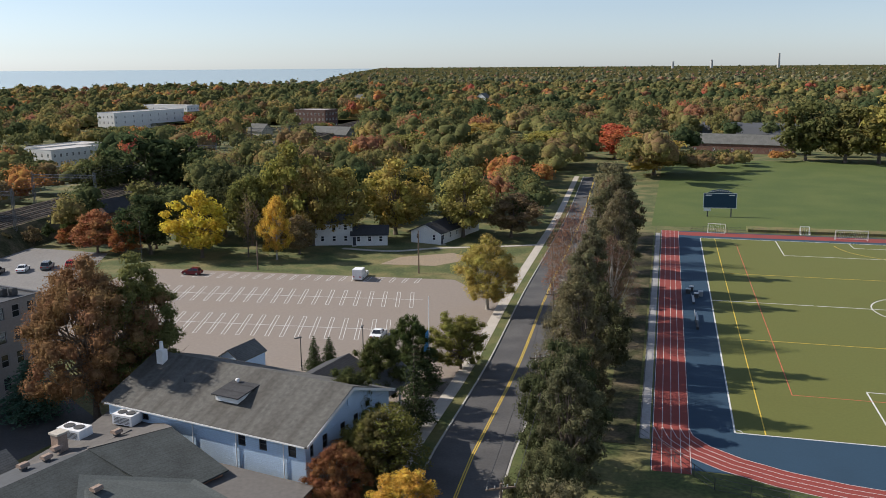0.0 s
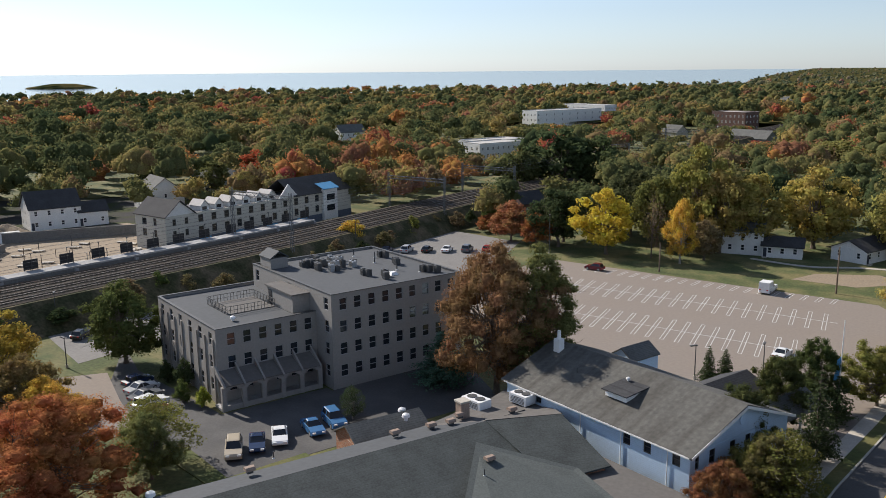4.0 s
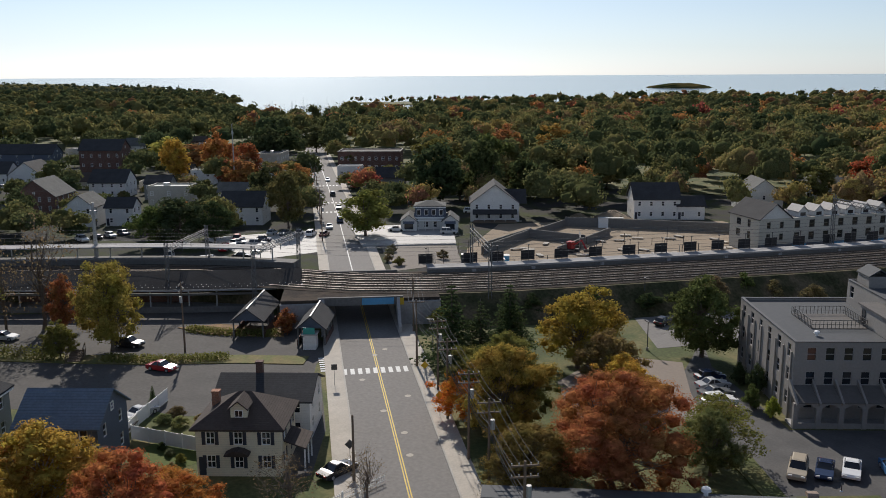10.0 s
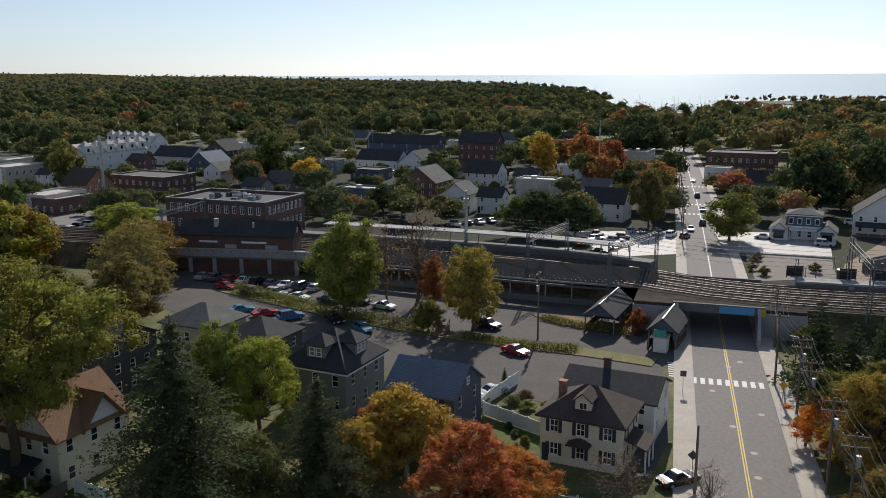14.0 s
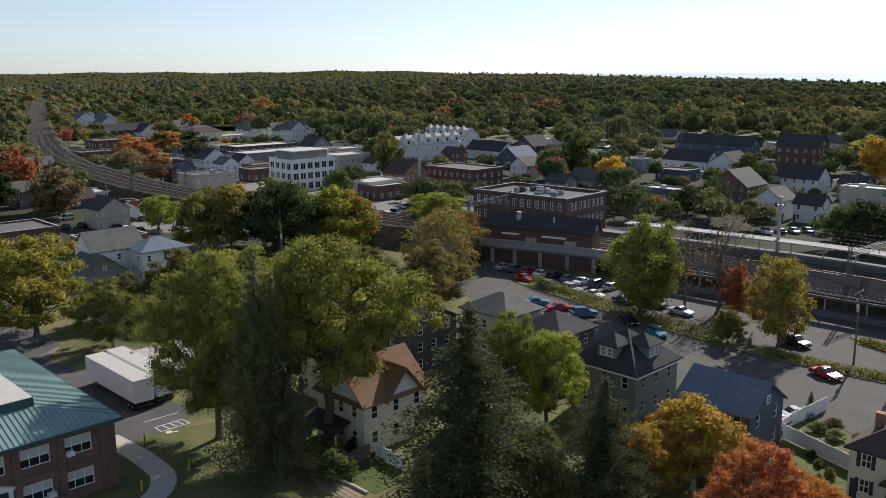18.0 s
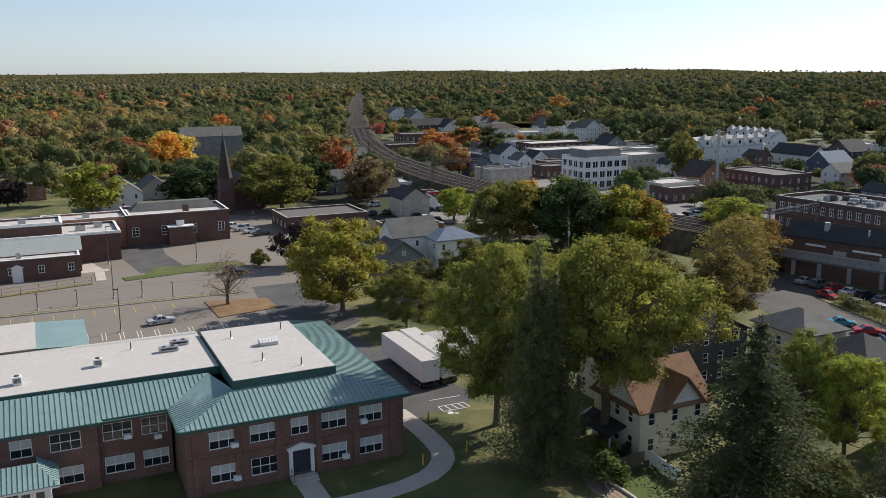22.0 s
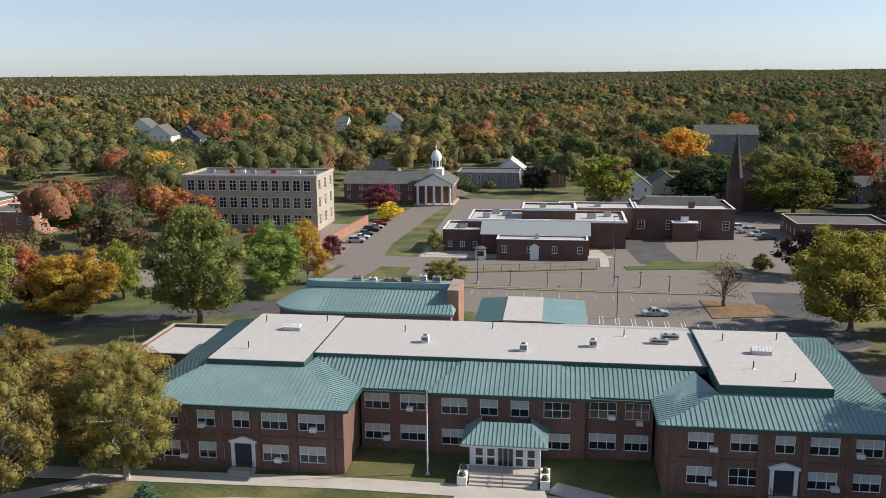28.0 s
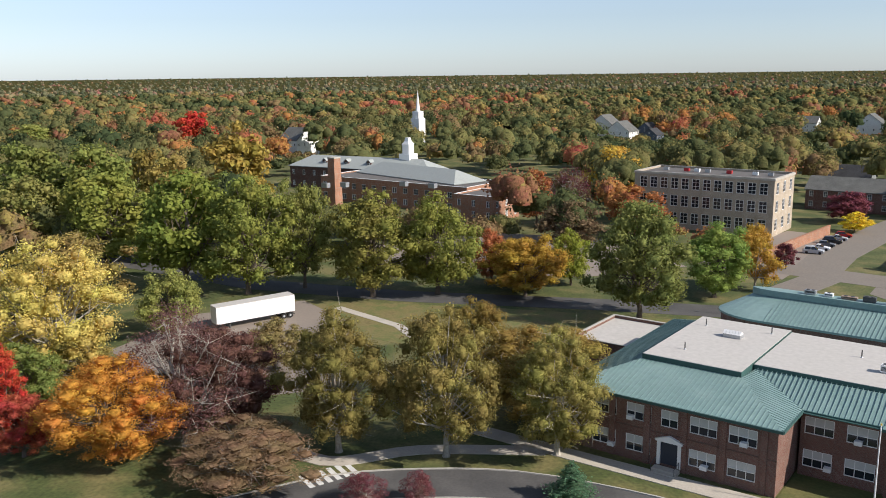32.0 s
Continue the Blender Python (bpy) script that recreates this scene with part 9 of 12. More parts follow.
flat_block("building", "dark red brick block beside the street", -368.3, 118.3, 63.6, 27.9, 16.0, 8.2, 2, (9, 4, 0, 4), "brick_dark", "dark_membrane", group="town buildings")
flat_block("building", "low white shop beside the street", -345.3, 110.5, 63.6, 9.9, 7.5, 4.2, 1, (3, 2, 0, 2), "white_siding", "membrane", group="town buildings")
house("house", "grey house beside the street", -310.6, 121.0, 63.6, 11.0, 8.9, 3.5, 3.4, "gable", "grey_siding", "shingle_dark", (3, 2), 1, group="town houses", door=True)
flat_block("building", "low white shop in the town", -346.6, 51.3, 63.6, 8.5, 7.0, 5.4, 2, (2, 2, 0, 2), "white_siding", "membrane", group="town buildings")
flat_block("building", "low pale shop in the town", -336.4, 31.1, 63.6, 10.2, 7.7, 3.3, 1, (3, 2, 0, 2), "tan_siding", "membrane", group="town buildings")
flat_block("building", "low white shop in the town", -369.9, 79.7, 63.6, 9.1, 7.0, 2.7, 1, (3, 2, 0, 2), "white_siding", "membrane", group="town buildings")
house("house", "white gabled house with dark windows", -267.0, 9.8, 153.6, 9.6, 8.6, 5.8, 3.2, "gable", "white_siding", "shingle_grey", (2, 2), 2, group="town houses", door=True)
house("house", "white house with a dark roof", -262.3, 19.4, 63.6, 7.9, 6.5, 5.4, 2.4, "gable", "white_siding", "shingle_dark", (2, 2), 2, group="town houses", door=True)
house("house", "brick and white house with a pale gable", -302.3, -0.8, 153.6, 14.0, 13.2, 5.4, 4.9, "gable", "brick", "shingle_grey", (4, 4), 2, group="town houses", door=True)
house("house", "tall dark brick block with a steep roof", -391.7, 23.5, 63.6, 17.6, 11.0, 11.8, 4.1, "gable", "brick_dark", "shingle_dark", (5, 3), 3, group="town houses", door=False)
house("house", "long dark-roofed row with white dormers", -465.6, -12.7, 63.6, 41.7, 11.0, 5.9, 4.1, "gable", "slate_siding", "shingle_dark", (6, 3), 2, group="town houses", door=False)
house("house", "white building with a dark roof and a portico", -392.6, -21.1, 63.6, 21.1, 11.0, 4.3, 4.1, "gable", "white_siding", "shingle_dark", (6, 3), 1, group="town houses", door=False)
house("house", "white building with a pediment", -385.1, -4.5, 153.6, 14.0, 13.5, 3.7, 5.0, "gable", "white_siding", "shingle_dark", (4, 4), 1, group="town houses", door=False)
house("house", "white house among the trees", -328.1, 190.5, 153.6, 9.9, 8.9, 3.1, 3.3, "gable", "white_siding", "shingle_grey", (3, 2), 1, group="town houses", door=False)
flat_block("building", "white building in the town", -375.0, -47.5, 63.6, 9.1, 7.0, 5.4, 2, (3, 2, 0, 2), "white_siding", "membrane", group="town buildings")
house("house", "white house by the boatyard", -545.3, -42.6, 63.6, 13.1, 10.7, 3.5, 4.0, "gable", "white_siding", "shingle_grey", (4, 3), 1, group="town houses", door=False)
modern = flat_block("building", "pale modern block with large dark windows", -272.0, -150.8, 153.6, 19.1, 14.5, 11.3, 3, (6, 4, 6, 4), "white_siding", "membrane", group="town buildings", win=(2.3, 2.4, 2, 1), margin=0.6)
part("setback_storey", Solid().box(2.5, 17.5, 2.5, 13.0, 11.31, 14.2), "grey_siding", modern)
part("setback_roof", Solid().box(2.0, 18.0, 2.0, 13.4, 14.2, 14.5), "membrane", modern)
house("house", "white and pale blue house with two storeys", -145.6, -124.7, 153.6, 11.0, 9.0, 6.6, 3.4, "gable", "white_siding", "shingle_grey", (3, 2), 2, group="town houses", door=True)
house("house", "pale blue house with balconies and a blue-grey roof", -149.7, -116.2, 153.6, 10.3, 8.4, 6.0, 2.1, "hip", "white_siding", "shingle_blue", (3, 2), 2, group="town houses", door=True)
flat_block("building", "low white shop with a dark canopy", -227.2, -207.5, 153.6, 16.0, 12.2, 2.7, 1, (5, 3, 5, 3), "white_siding", "membrane", group="town buildings")
flat_block("building", "long low brick building with a flat dark roof", -158.8, -141.8, 153.6, 14.5, 11.0, 3.6, 1, (4, 3, 4, 3), "brick_orange", "dark_membrane", group="town buildings")
flat_block("building", "dark flat-roofed building with rooftop ducts", -152.5, -173.5, 153.6, 22.9, 16.0, 3.7, 1, (7, 4, 7, 4), "brick_dark", "dark_membrane", group="town buildings")
house("house", "low grey-roofed house in the town", -160.3, -137.1, 153.6, 6.4, 6.0, 2.7, 2.2, "gable", "grey_siding", "shingle_grey", (2, 1), 1, group="town houses", door=True)
house("house", "small grey house with a pale roof", -139.4, -123.5, 243.6, 9.8, 8.8, 3.0, 3.3, "gable", "grey_siding", "shingle_grey", (3, 2), 1, group="town houses", door=True)
house("house", "grey house beside the railway", -273.5, -267.9, 153.6, 13.7, 11.0, 5.4, 4.1, "gable", "grey_siding", "shingle_grey", (4, 3), 2, group="town houses", door=False)
house("house", "tall grey-roofed hall beside the steeple", -266.6, -357.2, 153.6, 29.3, 11.0, 11.7, 4.1, "gable", "grey_siding", "shingle_grey", (6, 3), 3, group="town houses", door=False)
house("house", "white gabled house in the town", -322.7, -218.6, 243.6, 9.0, 11.5, 6.2, 4.2, "gable", "white_siding", "shingle_dark", (4, 4), 2, group="town houses", door=False)
flat_block("building", "long low white building in the town", -462.2, -318.2, 153.6, 37.8, 16.0, 2.7, 1, (9, 4, 0, 4), "white_siding", "membrane", group="town buildings")
flat_block("building", "long dark building with a pale roof", -372.0, -236.5, 153.6, 35.2, 16.0, 5.8, 2, (9, 4, 0, 4), "brick_dark", "membrane", group="town buildings")
flat_block("building", "pale flat-roofed block in the town", -367.3, -186.7, 153.6, 25.3, 16.0, 5.4, 2, (8, 4, 0, 4), "tan_siding", "membrane", group="town buildings")
house("house", "white gabled house in the town", -352.9, -155.6, 243.6, 10.0, 9.0, 5.4, 3.4, "gable", "white_siding", "shingle_grey", (3, 2), 2, group="town houses", door=False)
flat_block("building", "dark brick block beside the monopole", -309.9, -114.2, 63.6, 25.1, 16.0, 6.8, 2, (8, 4, 8, 4), "brick_dark", "dark_membrane", group="town buildings")
row_a = house("house", "long white row with pyramid roofs", -398.7, -147.4, 153.6, 38.1, 11.0, 8.1, 4.1, "gable", "white_siding", "membrane", (6, 3), 2, group="town houses", door=False)
for k in range(6):
    tw_ = part("turret", Solid().box(-1.9, 1.9, -1.9, 1.9, 8.1, 8.1 + 3.2), "white_siding", row_a, at=pose(-38.1 / 2 + 3 + k * (38.1 - 6) / 5, -4.2, 0))
    part("turret_roof", hip_roof(3.8, 3.8, 2.4, 0.25), "membrane", tw_, at=pose(0, 0, 8.1 + 3.2))
    part("turret_pane", Solid().box(-0.6, 0.6, -1.96, -1.905, 8.1 + 0.9, 8.1 + 2.4), "glass", tw_)
row_b = house("house", "long white row with pyramid roofs", -463.8, -155.1, 63.6, 32.1, 11.0, 7.7, 4.1, "gable", "white_siding", "membrane", (6, 3), 2, group="town houses", door=False)
for k in range(6):
    tw_ = part("turret", Solid().box(-1.9, 1.9, -1.9, 1.9, 7.7, 7.7 + 3.2), "white_siding", row_b, at=pose(-32.1 / 2 + 3 + k * (32.1 - 6) / 5, -4.2, 0))
    part("turret_roof", hip_roof(3.8, 3.8, 2.4, 0.25), "membrane", tw_, at=pose(0, 0, 7.7 + 3.2))
    part("turret_pane", Solid().box(-0.6, 0.6, -1.96, -1.905, 7.7 + 0.9, 7.7 + 2.4), "glass", tw_)
flat_block("building", "flat-roofed building with balconies in the town", -264.8, -118.0, 153.6, 16.1, 12.2, 5.4, 2, (5, 3, 5, 3), "tan_siding", "membrane", group="town buildings")
house("house", "white sheds with dark roofs", -413.1, -118.1, 63.6, 23.1, 11.0, 4.6, 4.1, "gable", "white_siding", "shingle_dark", (6, 3), 1, group="town houses", door=False)
house("house", "blue gabled shed in the town", -383.9, -96.8, 153.6, 14.0, 13.8, 3.7, 5.2, "gable", "slate_siding", "shingle_blue", (4, 4), 1, group="town houses", door=False)
house("house", "pale house on the rise", -530.4, -378.2, 153.6, 19.5, 11.0, 5.4, 4.1, "gable", "cream_siding", "shingle_grey", (6, 3), 2, group="town houses", door=False)
house("house", "white house on the rise", -516.6, -297.6, 153.6, 12.8, 10.5, 5.4, 3.9, "gable", "white_siding", "shingle_grey", (4, 3), 2, group="town houses", door=False)
house("house", "white house among the trees", -525.8, -280.6, 243.6, 13.1, 11.8, 5.4, 4.4, "gable", "white_siding", "shingle_grey", (4, 3), 2, group="town houses", door=False)
house("house", "white gabled house by the railway", -603.6, -529.2, 243.6, 14.0, 15.0, 5.4, 5.6, "gable", "white_siding", "shingle_grey", (4, 4), 2, group="town houses", door=False)
house("house", "white gabled house by the railway", -545.7, -461.0, 243.6, 14.0, 14.2, 5.4, 5.3, "gable", "white_siding", "shingle_grey", (4, 4), 2, group="town houses", door=False)
house("house", "dark brick building in the town", -475.1, -386.6, 153.6, 29.3, 11.0, 5.8, 4.1, "gable", "brick_dark", "shingle_dark", (6, 3), 2, group="town houses", door=False)
flat_block("building", "low dark building by the railway", -343.0, -306.3, 153.6, 19.6, 14.9, 3.8, 1, (6, 4, 0, 4), "brick_dark", "dark_membrane", group="town buildings")
flat_block("building", "dark low building with a flat roof and ducts", -294.6, -181.0, 153.6, 12.7, 9.6, 4.6, 1, (4, 2, 0, 2), "brick_dark", "dark_membrane", group="town buildings")
flat_block("building", "pale stone block in the town", -370.7, -178.3, 153.6, 14.5, 11.1, 6.4, 2, (4, 3, 0, 3), "tan_siding", "membrane", group="town buildings")
house("house", "grey house with dark gables in the town", -405.7, -210.6, 243.6, 12.0, 12.0, 5.4, 4.5, "gable", "grey_siding", "shingle_dark", (4, 4), 1, group="town houses", door=False)
house("house", "white house on the rise", -614.0, -539.4, 153.6, 12.7, 10.4, 5.4, 3.9, "gable", "white_siding", "shingle_grey", (3, 3), 2, group="town houses", door=False)
house("house", "white gabled house on the rise", -592.4, -501.7, 243.6, 14.0, 15.4, 5.4, 5.8, "gable", "white_siding", "shingle_grey", (4, 4), 2, group="town houses", door=False)
house("house", "cream house with a low hipped roof", -485.3, -335.3, 153.6, 19.7, 11.0, 5.7, 2.8, "hip", "cream_siding", "shingle_grey", (6, 3), 2, group="town houses", door=False)
house("house", "white gabled house in the town", -491.6, -300.7, 243.6, 8.3, 7.4, 6.0, 2.8, "gable", "white_siding", "shingle_grey", (2, 2), 2, group="town houses", door=False)
house("house", "white gabled house in the town", -488.0, -276.8, 243.6, 9.5, 8.5, 6.6, 3.2, "gable", "white_siding", "shingle_grey", (2, 2), 2, group="town houses", door=False)
flat_block("building", "narrow white house in the town", -493.1, -266.5, 153.6, 8.1, 7.0, 8.1, 3, (2, 2, 0, 2), "white_siding", "membrane", group="town buildings")
house("house", "white house with a porch and a dark roof", -327.9, 21.5, 63.6, 13.0, 10.6, 5.4, 4.0, "gable", "white_siding", "shingle_dark", (4, 3), 2, group="town houses", door=True)
flat_block("building", "low white building among the trees", -380.7, 56.8, 63.6, 9.3, 7.1, 2.8, 1, (3, 2, 0, 2), "white_siding", "membrane", group="town buildings")
flat_block("building", "long dark-roofed building with a glazed front", -350.6, -32.1, 63.6, 13.5, 10.3, 4.0, 1, (4, 2, 0, 2), "slate_siding", "dark_membrane", group="town buildings")
flat_block("building", "pale grey house by the green", -371.2, -45.1, 63.6, 5.8, 7.0, 5.5, 2, (2, 2, 0, 2), "grey_siding", "membrane", group="town buildings")
house("house", "white house by the water", -516.7, 49.0, 63.6, 12.4, 10.1, 3.8, 3.8, "gable", "white_siding", "shingle_grey", (3, 3), 1, group="town houses", door=False)
house("house", "white boat shed by the water", -677.6, -105.9, 63.6, 13.9, 11.0, 4.6, 4.1, "gable", "white_siding", "shingle_grey", (4, 3), 1, group="town houses", door=False)
house("house", "white house among the trees", -129.9, -611.9, 153.6, 15.0, 11.0, 8.0, 4.1, "gable", "white_siding", "shingle_grey", (4, 3), 2, group="town houses", door=False)
house("house", "white gabled house among the trees", 1.1, -600.0, 243.6, 14.0, 15.8, 8.2, 5.9, "gable", "white_siding", "shingle_grey", (4, 4), 2, group="town houses", door=False)
house("house", "dark blue gabled house in the town", -26.6, -589.8, 243.6, 11.5, 10.4, 5.4, 3.9, "gable", "slate_siding", "shingle_dark", (3, 3), 2, group="town houses", door=False)
flat_block("building", "grey flat-roofed house in the town", -107.0, -299.5, 153.6, 23.1, 16.0, 5.4, 2, (7, 4, 7, 4), "grey_siding", "dark_membrane", group="town buildings")
house("house", "white building with a pediment", -134.7, -312.8, 243.6, 14.0, 13.9, 3.7, 5.2, "gable", "white_siding", "membrane", (4, 4), 1, group="town houses", door=False)
house("house", "white gabled house behind the lime tree", -150.3, -249.1, 243.6, 13.2, 11.9, 5.4, 4.4, "gable", "white_siding", "shingle_grey", (4, 3), 2, group="town houses", door=True)
house("house", "low house with a grey roof", -171.3, -263.0, 243.6, 14.0, 12.8, 2.7, 4.8, "gable", "tan_siding", "shingle_grey", (4, 3), 1, group="town houses", door=True)
flat_block("building", "small brick block in the town", -137.9, -289.2, 153.6, 7.8, 7.0, 5.4, 2, (2, 2, 2, 2), "brick_orange", "membrane", group="town buildings")
house("house", "white house with grey gables among the trees", 165.3, -451.7, 333.6, 14.0, 16.8, 8.2, 6.3, "gable", "white_siding", "shingle_grey", (4, 4), 2, group="town houses", door=False)
house("house", "white house among the trees", -162.4, -585.6, 243.6, 14.0, 21.3, 7.0, 8.0, "gable", "white_siding", "shingle_grey", (4, 4), 2, group="town houses", door=False)
house("house", "white house among the trees", -9.3, -567.1, 243.6, 14.0, 16.5, 5.4, 6.2, "gable", "white_siding", "shingle_grey", (4, 4), 2, group="town houses", door=False)
house("house", "dark blue gabled house in the town", -27.0, -534.8, 243.6, 10.4, 9.4, 5.4, 3.5, "gable", "slate_siding", "shingle_dark", (3, 2), 2, group="town houses", door=False)
house("house", "grey house with a dark roof and dormers", -86.4, -334.1, 153.6, 16.5, 11.0, 4.1, 4.1, "gable", "grey_siding", "shingle_dark", (5, 3), 1, group="town houses", door=False)
house("house", "white gabled house beside the brick shops", -299.0, -195.4, 243.6, 7.5, 6.7, 6.8, 2.5, "gable", "white_siding", "shingle_grey", (2, 2), 2, group="town houses", door=False)
house("house", "white house with a dark steep gable", -322.3, -202.8, 243.6, 8.7, 7.8, 5.4, 2.9, "gable", "white_siding", "shingle_dark", (2, 2), 2, group="town houses", door=False)
flat_block("building", "long low building with a wide grey roof", -353.2, -219.9, 153.6, 49.1, 16.0, 4.6, 1, (9, 4, 0, 4), "grey_siding", "membrane", group="town buildings")
house("house", "tall white house with a turret gable", -471.8, -259.3, 243.6, 11.0, 12.0, 8.6, 4.8, "gable", "white_siding", "shingle_grey", (4, 4), 3, group="town houses", door=False)
house("house", "white house with an arched gable", -516.2, -317.2, 243.6, 14.0, 14.1, 5.4, 5.3, "gable", "white_siding", "shingle_grey", (4, 4), 2, group="town houses", door=False)
flat_block("building", "tan two-storey shop row with a flat roof", -331.9, -161.7, 153.6, 19.2, 14.6, 7.2, 2, (6, 4, 0, 4), "tan_siding", "membrane", group="town buildings")
house("house", "narrow half-timbered white gable in the town", -330.3, -145.1, 243.6, 7.0, 5.1, 5.4, 1.9, "gable", "white_siding", "shingle_dark", (2, 1), 2, group="town houses", door=False)
flat_block("building", "low dark shop with a pale flat roof", -262.3, -113.6, 153.6, 14.1, 10.7, 4.6, 1, (4, 3, 4, 3), "brick_dark", "membrane", group="town buildings")
house("house", "brown half-timbered brick house with gables", -296.5, -117.1, 243.6, 11.0, 12.0, 6.0, 4.8, "gable", "brick_orange", "shingle_brown", (4, 4), 2, group="town houses", door=True)
house("house", "small white gabled house by the lot", -340.2, -82.4, 153.6, 9.1, 8.2, 5.4, 3.1, "gable", "white_siding", "shingle_grey", (2, 2), 2, group="town houses", door=False)
house("house", "dark gabled houses at the harbour edge", -434.3, -101.9, 153.6, 14.0, 13.0, 5.4, 4.9, "gable", "dark_siding", "shingle_dark", (4, 4), 2, group="town houses", door=False)
house("house", "low pale hall with a grey roof behind the brick office", -325.3, -54.5, 63.6, 11.8, 9.7, 2.7, 3.6, "gable", "tan_siding", "shingle_grey", (3, 3), 1, group="town houses", door=True)
house("house", "white gabled house on the rise", -545.7, -482.7, 243.6, 14.0, 15.3, 7.7, 5.7, "gable", "white_siding", "shingle_grey", (4, 4), 2, group="town houses", door=False)
house("house", "white gabled house on the rise", -561.8, -475.4, 243.6, 14.0, 14.6, 7.0, 5.5, "gable", "white_siding", "shingle_grey", (4, 4), 2, group="town houses", door=False)
flat_block("building", "dark brick shop block with a flat roof", -371.2, -320.4, 153.6, 32.9, 16.0, 7.2, 2, (9, 4, 0, 4), "brick_dark", "dark_membrane", group="town buildings")
house("house", "large tan house with a brown hipped roof", -474.1, -325.7, 153.6, 21.3, 11.0, 5.7, 2.8, "hip", "tan_siding", "shingle_brown", (6, 3), 2, group="town houses", door=False)
flat_block("building", "low white shop with a pale roof", -386.9, -255.1, 153.6, 14.9, 11.4, 4.6, 1, (4, 3, 0, 3), "white_siding", "membrane", group="town buildings")
flat_block("building", "dark flat-roofed shop beside the white house", -310.5, -189.5, 153.6, 12.4, 9.4, 4.6, 1, (4, 2, 0, 2), "brick_dark", "dark_membrane", group="town buildings")
house("house", "grey house under the trees by the railway", -218.2, -217.9, 153.6, 9.3, 7.5, 5.4, 2.8, "gable", "grey_siding", "shingle_grey", (2, 2), 2, group="town houses", door=True)
flat_block("building", "small red shop beside the railway", -217.2, -179.9, 153.6, 6.0, 7.0, 2.7, 1, (2, 2, 2, 2), "red_metal", "dark_membrane", group="town buildings")
house("house", "low house with a dark gable", -481.2, -374.4, 243.6, 14.0, 14.2, 4.6, 5.3, "gable", "white_siding", "shingle_dark", (4, 4), 1, group="town houses", door=False)
flat_block("building", "low white store with a flat roof", -319.5, -245.8, 153.6, 14.7, 11.2, 3.8, 1, (4, 3, 0, 3), "white_siding", "membrane", group="town buildings")
flat_block("building", "low tan store with a flat roof", -417.9, -307.6, 153.6, 15.7, 12.0, 3.9, 1, (5, 3, 0, 3), "tan_siding", "membrane", group="town buildings")


# the many small buildings between, along the town's grid
def shop(label, x, y, rz, w, d, h, wall, roofing, pitched):
    t = thing("shop" if not pitched else "house", x, y, 0, rz, label, "house" if pitched else "shop", "small buildings of the town")
    FOOT.append((x, y, max(w, d) / 2))
    s = Solid()
    for x0, x1, y0, y1 in ((-w / 2, w / 2, -d / 2, -d / 2 + 0.3), (-w / 2, w / 2, d / 2 - 0.3, d / 2), (-w / 2, -w / 2 + 0.3, -d / 2 + 0.3, d / 2 - 0.3), (w / 2 - 0.3, w / 2, -d / 2 + 0.3, d / 2 - 0.3)):
        s.box(x0, x1, y0, y1, 0, h + (0 if pitched else 0.5))
    part("wall", s, wall, t)
    if pitched:
        part("roof", gable_roof(w, d, d * 0.34, 0.35), roofing, t, at=pose(0, 0, h))
        for q in (1, -1):
            if not turned_away(x, y, rz + 90 * q):
                part("gable", gable_end(d - 0.02, d * 0.34 - 0.02), wall, t, at=pose(q * (w / 2 - 0.13), 0, h + 0.002))
    else:
        part("roof", Solid().box(-w / 2 + 0.302, w / 2 - 0.302, -d / 2 + 0.302, d / 2 - 0.302, h - 0.2, h), roofing, t)
        part("roof_unit", Solid().box(-w * 0.2, -w * 0.2 + 1.8, -0.7, 0.7, h, h + 1.1), "metal", t)
    for ang, ln, off in ((0, w, d / 2), (90, d, w / 2), (180, w, d / 2), (270, d, w / 2)):
        if turned_away(x, y, rz + ang):
            continue
        n = max(2, int(ln / 3.6))
        for lv in range(2 if h > 5 else 1):
            for i in range(n):
                wx = -ln / 2 + 0.8 + (ln - 2.7) * i / max(1, n - 1)
                a = radians(ang)
                px_, py_ = wx * math.cos(a) + off * math.sin(a), wx * math.sin(a) - off * math.cos(a)
                part("window", far_window(1.1, 1.5), None, t, at=pose(px_, py_, 0.9 + lv * 2.8, 0, 0, ang))


town_r = random.Random(12)
made = 0
